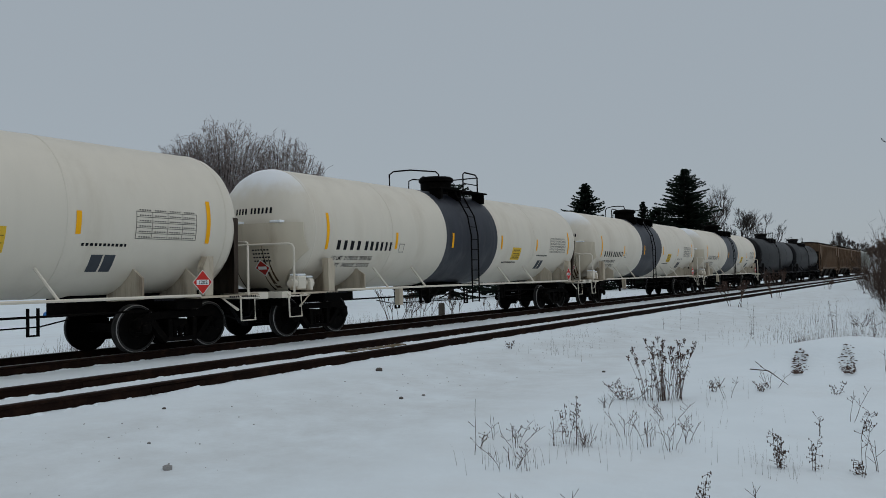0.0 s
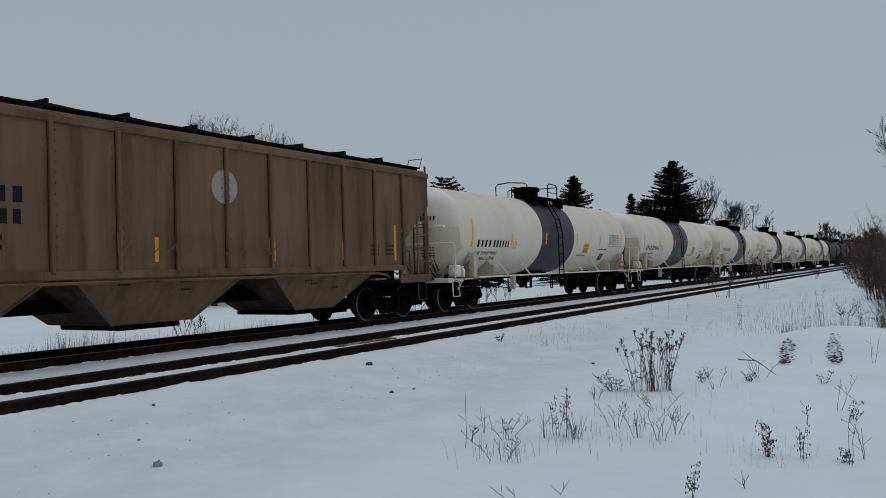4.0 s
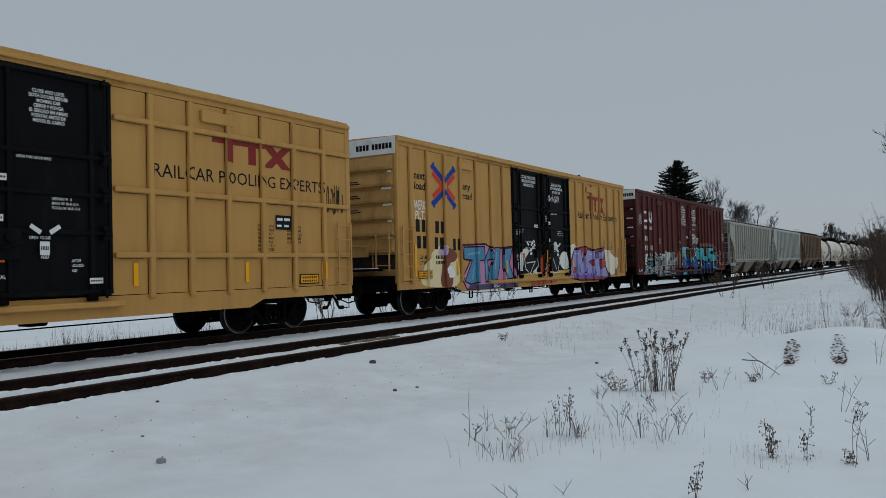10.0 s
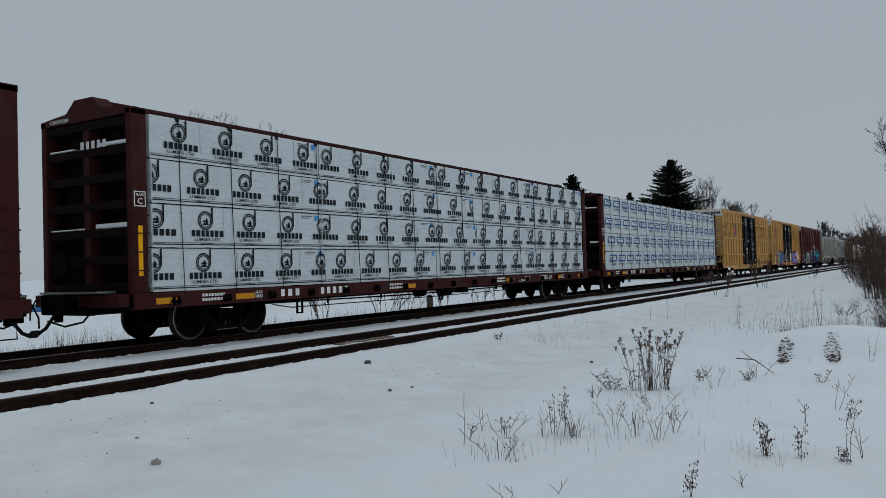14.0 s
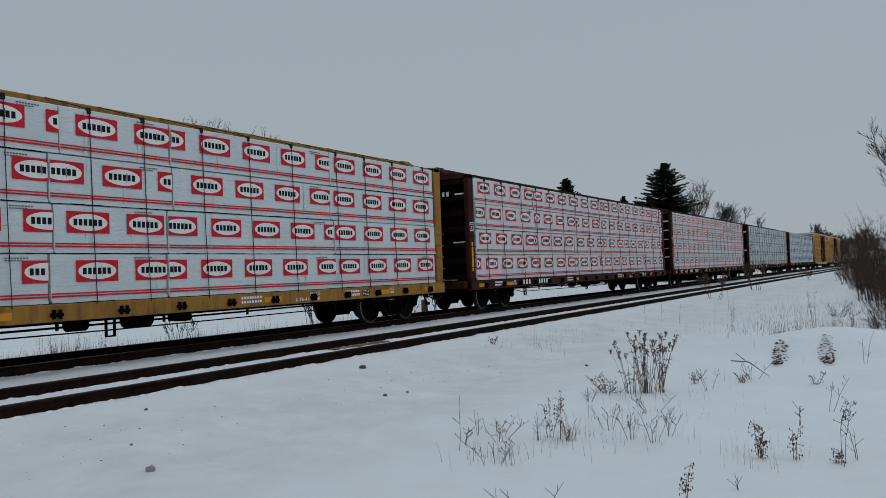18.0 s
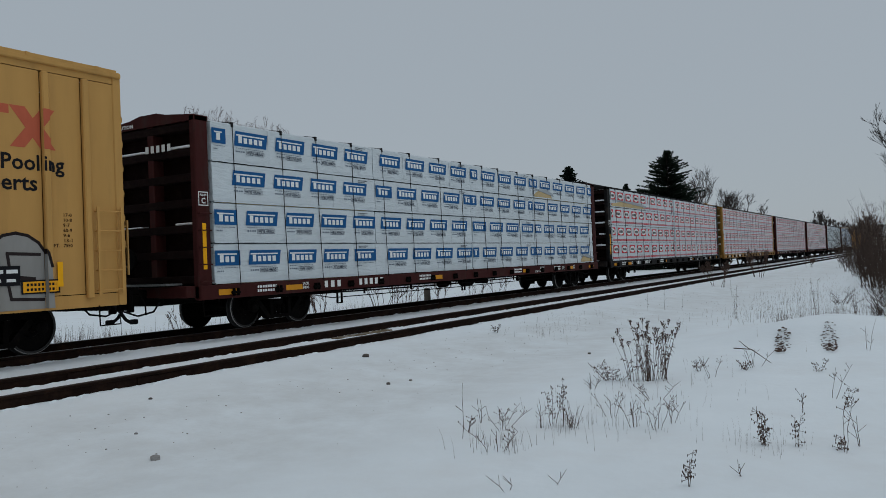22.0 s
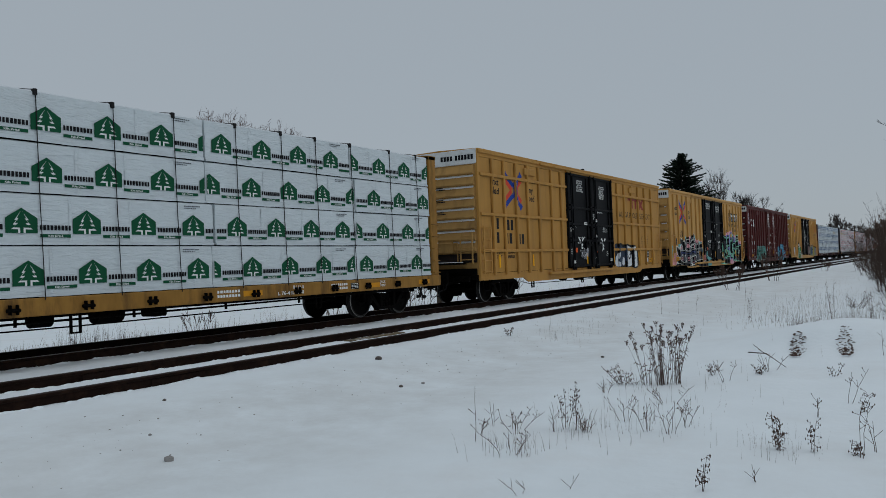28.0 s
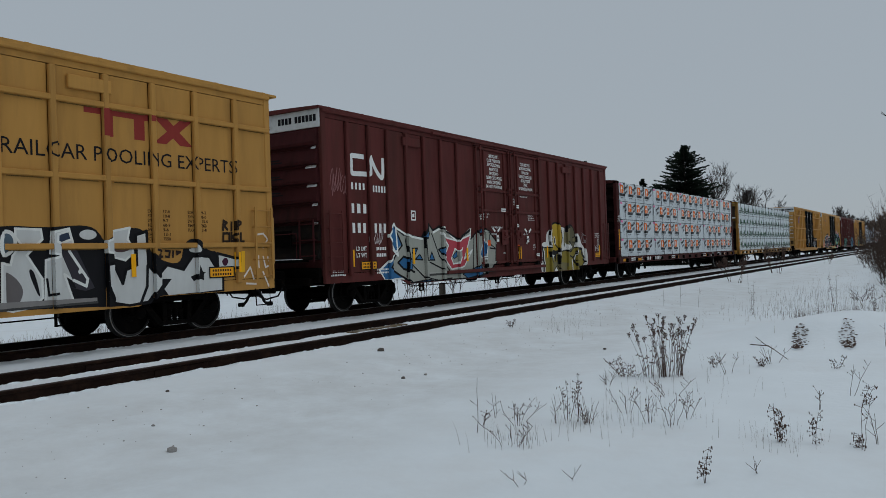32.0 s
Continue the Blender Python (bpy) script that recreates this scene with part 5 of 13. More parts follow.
p.line((219, 212, 208), 0.016, 15.72, 0.86, 15.91, 1.02, 15.99, 0.83, 16.18, 1.04, 16.30, 0.84)
p.line((223, 225, 228), 0.03, 10.30, 3.00, 10.34, 2.49)
p.line((223, 225, 228), 0.03, 10.53, 3.01, 10.48, 2.41)
p.line((223, 225, 228), 0.028, 10.27, 2.75, 10.63, 2.78)
p.line((223, 225, 228), 0.03, 10.71, 2.49, 10.78, 3.03, 11.03, 2.93, 10.82, 2.71, 10.96, 2.49)
p.line((223, 225, 228), 0.028, 11.15, 2.94, 11.27, 2.65, 11.43, 2.44, 11.60, 2.59, 11.50, 2.81, 11.26, 2.58)
p.done("turquoise and blue graffiti with black outlines")
p = Spray(c, s, h)
p.form((219, 221, 217), K, 0.025, 0.87, 1.83, 1.27, 1.86, 1.32, 1.42, 1.58, 1.23, 1.02, 1.19, 0.95, 1.23)
p.blob((219, 221, 217), K, 0.025, 1.33, 1.74, 1.45, 1.86, 1.68, 1.85, 1.71, 1.66, 1.51, 1.58, 1.44, 1.35, 1.31, 1.38)
p.blob((219, 221, 217), K, 0.025, 1.87, 1.70, 1.94, 1.86, 2.21, 1.88, 2.33, 1.73, 2.49, 1.85, 2.59, 1.74, 2.51, 1.64)
p.form((219, 221, 217), K, 0.025, 3.48, 1.80, 4.04, 1.89, 4.01, 1.76, 3.55, 1.69)
p.blob((219, 221, 217), K, 0.02, 4.11, 1.78, 4.30, 1.86, 4.49, 1.78, 4.45, 1.63, 4.14, 1.63)
p.form((219, 221, 217), K, 0.025, 4.73, 1.97, 5.68, 1.95, 5.31, 1.56, 5.16, 0.82, 4.99, 0.83, 5.01, 1.85)
p.form((59, 117, 148), K, 0.02, 1.58, 1.41, 2.57, 1.43, 2.54, 1.19, 2.20, 1.19, 1.60, 1.27)
p.form((59, 117, 148), K, 0.02, 1.02, 1.03, 2.07, 1.11, 2.09, 0.80, 1.04, 0.87)
p.form((59, 117, 148), K, 0.02, 2.32, 0.72, 2.65, 0.87, 2.97, 0.69)
p.form((59, 117, 148), K, 0.02, 3.76, 0.62, 4.12, 0.91, 4.43, 0.62)
p.form((59, 117, 148), K, 0.02, 5.92, 0.62, 6.25, 0.89, 6.51, 0.62)
p.form((59, 117, 148), K, 0.02, 6.22, 1.17, 6.94, 1.47, 6.82, 1.05, 6.56, 1.29)
p.bar((126, 131, 130), (208, 214, 212), 0.075, 1.02, 1.14, 1.39, 1.10, 1.03, 0.75)
p.bar((126, 131, 130), (208, 214, 212), 0.075, 1.48, 1.15, 1.72, 1.12, 1.32, 0.77)
p.bar((126, 131, 130), (208, 214, 212), 0.075, 1.79, 1.16, 1.90, 0.77, 1.57, 0.76)
p.bar((126, 131, 130), (208, 214, 212), 0.075, 2.12, 1.10, 2.00, 0.78)
p.form((126, 131, 130), K, 0.03, 1.51, 1.65, 2.23, 1.65, 2.23, 1.77, 2.66, 1.53, 2.22, 1.35, 2.23, 1.44, 1.58, 1.43)
p.line((208, 214, 212), 0.014, 1.62, 1.53, 2.20, 1.55)
p.bar((126, 131, 130), (208, 214, 212), 0.13, 3.26, 1.71, 2.91, 1.80, 2.72, 1.64, 2.75, 1.40, 3.09, 1.23, 3.43, 1.32)
p.bar((126, 131, 130), (208, 214, 212), 0.13, 3.50, 1.39, 3.54, 1.16, 3.08, 0.95, 2.66, 1.03, 2.19, 0.82)
p.bar((126, 131, 130), (208, 214, 212), 0.1, 3.11, 0.95, 3.22, 0.72)
p.bar((126, 131, 130), (208, 214, 212), 0.085, 3.26, 1.58, 4.58, 1.60)
p.bar((126, 131, 130), (208, 214, 212), 0.14, 3.72, 1.59, 3.65, 0.62)
p.bar((126, 131, 130), (208, 214, 212), 0.12, 4.48, 1.49, 3.82, 0.83)
p.bar((126, 131, 130), (208, 214, 212), 0.15, 4.86, 1.89, 4.75, 0.89)
p.bar((126, 131, 130), (208, 214, 212), 0.12, 6.00, 1.79, 5.53, 1.72, 5.17, 0.87)
p.bar((126, 131, 130), (208, 214, 212), 0.12, 5.31, 1.34, 6.17, 1.30, 6.09, 0.96)
p.bar((126, 131, 130), (208, 214, 212), 0.1, 6.10, 1.84, 6.17, 1.30, 6.96, 1.53)
p.bar((126, 131, 130), (208, 214, 212), 0.08, 4.44, 0.83, 6.62, 0.77)
p.form((126, 131, 130), K, 0.02, 4.18, 0.70, 4.50, 0.76, 5.86, 0.73, 5.64, 0.62, 4.43, 0.62)
p.blob(W, K, 0.012, 2.85, 1.55, 2.90, 1.61, 2.95, 1.55, 2.90, 1.48)
p.blob(W, K, 0.012, 2.85, 1.40, 2.90, 1.46, 2.95, 1.39, 2.90, 1.33)
p.blob(W, K, 0.012, 2.96, 1.39, 3.01, 1.46, 3.06, 1.39, 3.01, 1.33)
p.blob(W, K, 0.012, 5.47, 1.53, 5.54, 1.61, 5.60, 1.53, 5.54, 1.46)
p.blob(W, K, 0.012, 5.59, 1.55, 5.65, 1.62, 5.72, 1.55, 5.65, 1.47)
p.blob(W, K, 0.012, 5.31, 1.02, 5.37, 1.10, 5.43, 1.02, 5.37, 0.95)
p.blob(W, K, 0.012, 5.48, 1.02, 5.55, 1.09, 5.61, 1.01, 5.54, 0.94)
p.blob(W, K, 0.012, 3.09, 1.07, 3.14, 1.14, 3.19, 1.07, 3.14, 1.01)
p.line((230, 232, 230), 0.012, 6.45, 1.84, 6.34, 1.79, 6.35, 1.69, 6.45, 1.72)
p.line((230, 232, 230), 0.012, 6.63, 1.86, 6.52, 1.85, 6.50, 1.69)
p.done("grey block-letter graffiti with black outlines")
scrawl(c, 18.45 - h, 2.72, 0.6, 0.62, -SIDE - 0.004, (186, 186, 186), 17, 4)
scrawl(c, 16.15 - h, 1.62, 0.45, 0.32, -SIDE - 0.004, (178, 172, 172), 23, 3)
scrawl(c, 18.7 - h, 1.05, 0.35, 0.35, -SIDE - 0.004, (178, 172, 172), 25, 2)
scrawl(c, 18.6 - h, 1.55, 0.42, 0.38, -SIDE - 0.004, (180, 178, 178), 19, 3)
consolidated(c, h, 16.9, 1.18)
scrawl(c, 0.3 - h, 3.2, 0.7, 0.7, -SIDE - 0.004, (196, 196, 196), 3)
reflectors(c, h, ((0.80, 1.23, 0.93), (9.87, 1.5, 0.47), (12.53, 1.08, 0.45), (15.4, 1.1, 0.44)))
plates(c, h, (17.95,))

c, h, s = boxcar(-138.1, -119.3, YELLOW, BLACKP, POSTS_T, (7.0, 12.0), "y", "yellow box car with black plug doors and blue-pink graffiti")
ttx_side(c, h, ((2, 0.9, 2.40, 0.5), (2, 1.95, 2.38, 0.5), (2, 0.95, 1.92, 0.48), (2, 1.9, 1.90, 0.5), (2, 2.95, 1.88, 0.45)), False, False, prints=(15.66, 16.63))
door_notice(c, h, IMPORTANT[1:], LOCK, 7.0, 12.0)
p = Spray(c, s, h)
p.blob((230, 212, 168), (230, 212, 168), 0.01, 1.50, 1.66, 2.16, 2.06, 2.66, 1.99, 3.30, 1.66, 3.37, 0.74, 2.13, 0.76, 0.93, 0.86)
p.blob((126, 77, 59), (126, 77, 59), 0.01, 2.13, 0.76, 2.29, 1.43, 2.46, 2.02, 3.20, 1.83, 3.14, 1.54, 2.65, 1.50, 2.97, 1.25, 2.84, 0.64)
p.blob((234, 234, 227), (234, 234, 227), 0.01, 2.36, 1.34, 2.86, 1.46, 3.13, 1.08, 2.64, 1.02)
p.blob((190, 168, 197), (190, 168, 197), 0.01, 2.03, 1.74, 2.21, 2.06, 2.56, 1.98, 2.50, 1.70)
p.form((199, 139, 177), (64, 21, 37), 0.03, 3.40, 2.04, 4.99, 2.10, 5.55, 1.94, 6.98, 2.04, 7.02, 1.36, 7.23, 0.64, 6.08, 0.62, 3.74, 0.65, 3.46, 0.99, 4.00, 1.57, 3.42, 1.62)
p.form((86, 143, 177), (64, 21, 37), 0.025, 3.48, 1.98, 4.95, 2.02, 4.98, 1.57, 4.59, 1.55, 4.53, 0.86, 3.98, 0.81, 3.63, 0.90, 4.12, 1.57, 3.47, 1.61)
p.form((86, 143, 177), (64, 21, 37), 0.025, 5.28, 1.98, 5.61, 1.61, 5.14, 1.57, 5.25, 0.93, 4.98, 0.84, 4.94, 1.57)
p.form((86, 143, 177), (64, 21, 37), 0.025, 5.67, 1.98, 6.05, 2.00, 5.99, 1.37, 5.80, 0.91, 5.12, 0.86, 5.26, 1.29)
p.form((86, 143, 177), (64, 21, 37), 0.025, 6.24, 1.95, 6.98, 2.00, 6.71, 1.46, 7.04, 0.94, 6.39, 0.90, 6.17, 1.37)
p.line((121, 177, 205), 0.03, 3.88, 1.75, 4.49, 1.82)
p.line((121, 177, 205), 0.03, 4.24, 1.40, 4.10, 0.97)
p.line((121, 177, 205), 0.03, 5.07, 1.48, 5.02, 1.11)
p.line((121, 177, 205), 0.03, 5.78, 1.83, 5.67, 1.28)
p.line((121, 177, 205), 0.03, 6.42, 1.83, 6.35, 1.47)
p.line((121, 177, 205), 0.03, 6.55, 1.27, 6.79, 1.01)
p.fill((79, 84, 112), 3.74, 0.65, 6.08, 0.62, 7.23, 0.66, 7.24, 0.76, 6.09, 0.76, 3.98, 0.80)
p.line((234, 221, 223), 0.012, 5.38, 0.74, 5.55, 0.77, 5.41, 0.68, 5.63, 0.69, 5.80, 0.76, 5.74, 0.66, 5.97, 0.71)
p.done("blue and pink block-letter graffiti")
p = Spray(c, s, h)
p.fill((212, 177, 97), 7.25, 1.06, 11.99, 1.17, 11.97, 0.79, 7.24, 0.82)
p.fill((188, 95, 59), 8.33, 0.75, 10.65, 0.83, 10.64, 0.69, 8.50, 0.62)
p.blob(W, W, 0.012, 7.25, 1.16, 7.43, 1.81, 7.94, 2.02, 8.37, 1.87, 8.19, 1.66, 7.76, 1.71, 7.58, 1.25)
p.blob(W, W, 0.012, 8.35, 1.34, 8.47, 2.13, 8.65, 2.19, 8.81, 1.66, 8.89, 1.12, 8.61, 1.02)
p.blob(W, W, 0.012, 10.17, 1.88, 10.50, 2.28, 10.81, 2.23, 10.79, 1.77, 10.56, 1.20, 10.25, 1.26)
p.form((17, 17, 19), W, 0.02, 7.84, 1.61, 8.38, 1.97, 8.92, 1.98, 8.99, 1.33, 8.34, 1.03, 7.92, 1.24)
p.form((17, 17, 19), W, 0.02, 10.17, 1.82, 10.80, 1.94, 11.00, 1.54, 10.76, 1.08, 10.24, 1.07)
p.line(W, 0.018, 8.01, 1.45, 8.72, 1.50, 8.34, 1.13)
p.line(W, 0.018, 8.47, 2.18, 8.66, 2.29, 8.78, 2.08)
p.line(W, 0.018, 10.37, 1.60, 10.66, 1.19)
p.line(W, 0.018, 9.28, 1.55, 9.45, 1.11, 9.86, 1.54)
p.fill((190, 90, 57), 9.19, 1.71, 9.48, 1.76, 9.48, 0.94, 9.18, 0.94)
p.fill((190, 90, 57), 9.61, 1.32, 9.95, 1.43, 9.96, 0.98, 9.60, 0.97)
p.blob((230, 230, 223), (230, 230, 223), 0.01, 10.89, 1.54, 11.23, 1.89, 11.61, 1.87, 11.89, 1.53, 11.81, 1.17, 11.20, 1.18)
p.done("white and black graffiti over the door foot")
p = Spray(c, s, h)
p.blob((234, 225, 208), (234, 225, 208), 0.01, 11.94, 1.97, 12.43, 2.24, 12.76, 2.15, 12.86, 1.98, 16.49, 2.04, 17.14, 1.74, 17.82, 1.53, 17.62, 0.91, 16.78, 0.83, 16.00, 1.05, 12.09, 1.40)
p.blob((168, 126, 90), (168, 126, 90), 0.01, 17.28, 0.81, 17.65, 1.53, 17.84, 2.06, 18.17, 2.12, 18.02, 1.10, 17.80, 0.85)
p.form((168, 79, 88), (64, 21, 37), 0.03, 11.77, 0.85, 12.25, 1.56, 12.64, 2.02, 13.82, 2.10, 14.73, 1.96, 16.03, 2.08, 16.23, 1.24, 16.61, 0.74, 15.54, 0.66, 13.18, 0.70)
p.form((157, 157, 208), (64, 21, 37), 0.022, 12.03, 0.92, 12.58, 1.96, 13.04, 1.98, 13.20, 1.56, 13.07, 0.88, 12.73, 0.87, 12.73, 1.22, 12.51, 1.23, 12.40, 0.90)
p.form((157, 157, 208), (64, 21, 37), 0.022, 12.86, 1.98, 13.33, 2.00, 13.50, 1.38, 13.82, 2.04, 14.20, 1.96, 13.67, 0.94, 13.30, 0.89)
p.form((157, 157, 208), (64, 21, 37), 0.022, 13.94, 1.98, 14.73, 1.92, 14.69, 1.55, 14.18, 1.46, 14.71, 1.27, 14.70, 0.83, 13.98, 0.86)
p.form((157, 157, 208), (64, 21, 37), 0.022, 14.83, 1.81, 16.03, 1.98, 16.02, 1.64, 15.42, 1.54, 15.48, 1.16, 16.16, 1.25, 16.53, 0.76, 15.25, 0.79, 14.87, 1.18)
p.fill((121, 103, 177), 12.08, 0.93, 13.19, 1.00, 15.26, 0.96, 15.25, 0.79, 13.18, 0.77, 11.87, 0.84)
p.blob((197, 179, 223), (197, 179, 223), 0.004, 12.14, 0.98, 12.19, 1.03, 12.23, 0.98, 12.18, 0.93)
p.blob((197, 179, 223), (197, 179, 223), 0.004, 12.38, 0.97, 12.42, 1.02, 12.46, 0.97, 12.42, 0.92)
p.blob((197, 179, 223), (197, 179, 223), 0.004, 12.62, 0.97, 12.66, 1.02, 12.71, 0.97, 12.66, 0.92)
p.blob((197, 179, 223), (197, 179, 223), 0.004, 12.86, 0.96, 12.91, 1.01, 12.96, 0.96, 12.91, 0.91)
p.blob((197, 179, 223), (197, 179, 223), 0.004, 13.12, 0.96, 13.16, 1.01, 13.21, 0.96, 13.16, 0.91)
p.blob((197, 179, 223), (197, 179, 223), 0.004, 13.38, 0.95, 13.43, 1.00, 13.47, 0.95, 13.42, 0.90)
p.blob((197, 179, 223), (197, 179, 223), 0.004, 13.64, 0.95, 13.69, 1.00, 13.74, 0.94, 13.69, 0.89)
p.blob((197, 179, 223), (197, 179, 223), 0.004, 13.92, 0.94, 13.97, 0.99, 14.02, 0.94, 13.96, 0.89)
p.blob((197, 179, 223), (197, 179, 223), 0.004, 14.20, 0.94, 14.25, 0.99, 14.30, 0.93, 14.25, 0.88)
p.blob((197, 179, 223), (197, 179, 223), 0.004, 14.48, 0.93, 14.54, 0.98, 14.59, 0.93, 14.54, 0.87)
p.blob((197, 179, 223), (197, 179, 223), 0.004, 14.78, 0.92, 14.84, 0.98, 14.89, 0.92, 14.83, 0.87)
p.blob((197, 179, 223), (197, 179, 223), 0.004, 15.09, 0.92, 15.14, 0.97, 15.20, 0.91, 15.14, 0.86)
p.line((202, 202, 234), 0.02, 12.64, 1.81, 12.86, 1.81)
p.line((202, 202, 234), 0.02, 13.45, 1.86, 13.50, 1.64)
p.line((202, 202, 234), 0.02, 14.19, 1.80, 14.52, 1.77)
p.line((202, 202, 234), 0.02, 15.00, 1.69, 15.72, 1.81)
p.form((86, 103, 126), (64, 21, 37), 0.015, 14.81, 1.79, 15.43, 1.81, 15.42, 1.62, 14.80, 1.60)
p.done("lilac and red graffiti")
tag(c, "WERK", 0.82 - h, 3.05, 0.26, 0.62, s, (226, 220, 206))
tag(c, "PLT.", 0.86 - h, 2.76, 0.25, 0.55, s, (226, 220, 206))
scrawl(c, 9.8 - h, 3.75, 1.0, 0.3, -SIDE - 0.125, (220, 220, 220), 6)
reflectors(c, h, ((0.84, 1.1, 0.93), (3.18, 1.1, 0.46), (6.52, 1.12, 0.44), (9.79, 1.49, 0.44), (12.4, 1.14, 0.45), (15.75, 1.14, 0.45), (18.2, 1.12, 0.90)))
plates(c, h, (1.3,))

c, h, s = boxcar(-159.2, -140.2, YELLOW, BLACKP, POSTS_B, (7.1, 12.1), "y", "clean yellow externally braced box car with black doors", braces=(4.22, 2.92, 1.72), ribs=9)
ttx_side(c, h, ((2, 0.22, 3.62, 0.42), (2, 1.05, 3.60, 0.44), (2, 0.22, 3.10, 0.42), (2, 1.05, 3.08, 0.44), (2, 1.98, 3.05, 0.42)), True, False, 4.38, 3.62, pool=(14.5, 4.165, 1.15, 0.74))
door_notice(c, h, IMPORTANT[1:] + CLOSES, LOCK + LOCKS, 7.1, 12.1)
scrawl(c, 18.0 - h, 2.7, 0.7, 0.75, -SIDE - 0.004, (34, 30, 24), 7, 9)
reflectors(c, h, (1.3, 3.9, 6.3, 9.6, 12.6, 15.4, 17.9))
plates(c, h, (17.4,))
consolidated(c, h, 16.3, 2.3)

c, h, s = boxcar(-354.3, -335.3, YELLOW, BLACKP, POSTS_T, (7.0, 12.0), "y", "yellow box car with black doors and green graffiti")
ttx_side(c, h, ((2, 1.87, 2.47, 0.55), (2, 2.74, 2.49, 0.57), (1, 1.28, 2.00, 0.26), (2, 1.98, 2.00, 0.55), (2, 2.88, 2.01, 0.52), (1, 3.76, 2.02, 0.26)), False, True, 2.55, two=(("Railcar Pooling", 15.6, 3.10, 2.25, 0.25), ("Experts", 16.15, 2.76, 1.2, 0.25)), pool=(15.65, 4.14, 1.0, 1.0), prints=(17.45,))
door_notice(c, h, IMPORTANT, LOCK, 7.0, 12.0)
shapes(c, s, h, "white bursts with black edges and green foot", (
    ("flat", [(0.83, 1.24), (1.30, 1.33), (1.21, 1.52), (1.38, 1.49), (1.11, 2.05), (1.62, 1.68), (1.53, 2.03), (1.81, 1.88), (1.83, 1.0), (1.48, 1.04), (1.00, 1.07), (0.98, 0.96)], (214, 216, 214)),
    ("line", [(0.83, 1.24), (1.30, 1.33), (1.21, 1.52), (1.38, 1.49), (1.11, 2.05), (1.62, 1.68), (1.53, 2.03), (1.81, 1.88)], (22, 20, 22), 0.028),
    ("flat", [(1.64, 1.24), (1.82, 1.28), (1.83, 0.90), (1.66, 0.92)], (74, 140, 98)), ("line", [(1.83, 1.9), (1.83, 0.9), (1.62, 0.9)], (34, 60, 46), 0.015)))
shapes(c, s, h, "green bubble graffiti with white bursts", (
    ("flat", [(4.15, 1.75), (4.22, 2.25), (4.34, 2.12), (4.44, 2.44), (4.56, 2.20), (4.76, 2.24), (5.1, 1.9), (5.14, 2.12), (5.24, 1.95), (5.4, 1.8), (6.01, 1.56), (6.0, 1.28), (6.27, 1.36), (6.2, 1.12), (6.81, 1.07), (6.60, 0.70), (5.27, 0.64), (4.2, 0.66)], (214, 218, 214)),
    ("line", [(4.22, 1.8), (4.22, 2.25), (4.34, 2.12), (4.44, 2.44), (4.56, 2.22), (4.76, 2.26)], (26, 28, 26), 0.022), ("line", [(5.1, 1.9), (5.14, 2.12), (5.24, 1.95)], (26, 28, 26), 0.02),
    ("line", [(6.01, 1.56), (6.0, 1.28), (6.27, 1.36), (6.2, 1.12), (6.81, 1.07), (6.60, 0.72)], (30, 32, 30), 0.018),
    ("ring", (5.45, 0.85, 0.26, 0.20), (84, 146, 100), (40, 66, 50)),
    ("flat", [(3.53, 0.80), (4.12, 0.80), (4.12, 1.60), (3.62, 1.60)], (208, 214, 208)), ("flat", [(3.56, 0.80), (3.98, 0.80), (3.94, 1.16), (3.62, 1.18)], (76, 140, 100)), ("flat", [(3.68, 1.36), (4.08, 1.38), (4.08, 1.58), (3.66, 1.58)], (40, 104, 108)),
    ("line", [(4.10, 0.80), (4.10, 1.52), (3.66, 1.52)], (30, 44, 38), 0.018),
    ("flat", [(3.54, 1.56), (4.34, 1.55), (4.34, 1.77), (3.54, 1.78)], (66, 132, 96)), ("line", [(3.54, 1.56), (4.3, 1.55)], (206, 226, 210), 0.012), ("line", [(3.54, 1.78), (4.34, 1.77)], (34, 60, 46), 0.016),
    ("flat", [(4.22, 0.66), (4.50, 0.66), (4.46, 1.8), (4.24, 1.8)], (66, 130, 94)),
    ("ring", (4.72, 1.42, 0.40, 0.80), (80, 146, 98), (36, 58, 46)), ("net", (4.72, 1.42, 0.36, 0.74), (150, 190, 140)),
    ("ring", (4.66, 1.42, 0.20, 0.48), (214, 220, 214), (36, 58, 46)), ("flat", [(4.50, 1.62), (4.82, 1.62), (4.76, 1.82), (4.66, 1.88), (4.56, 1.82)], (46, 108, 112)),
    ("flat", [(5.32, 1.12), (5.25, 1.60), (5.45, 1.88), (5.73, 2.02), (5.97, 1.96), (6.03, 1.75), (5.95, 1.52), (5.62, 1.38)], (80, 148, 98)), ("net", (5.68, 1.72, 0.26, 0.22), (150, 190, 140)),
    ("flat", [(5.32, 1.12), (5.40, 1.36), (5.66, 1.52), (5.92, 1.54), (5.72, 1.34), (5.50, 1.24)], (44, 104, 112)), ("line", [(5.32, 1.12), (5.38, 1.40), (5.66, 1.56), (5.95, 1.56)], (206, 226, 210), 0.012),
    ("line", [(5.25, 1.60), (5.45, 1.88), (5.73, 2.02), (5.97, 1.96), (6.03, 1.75)], (36, 62, 48), 0.02)))
domes = []
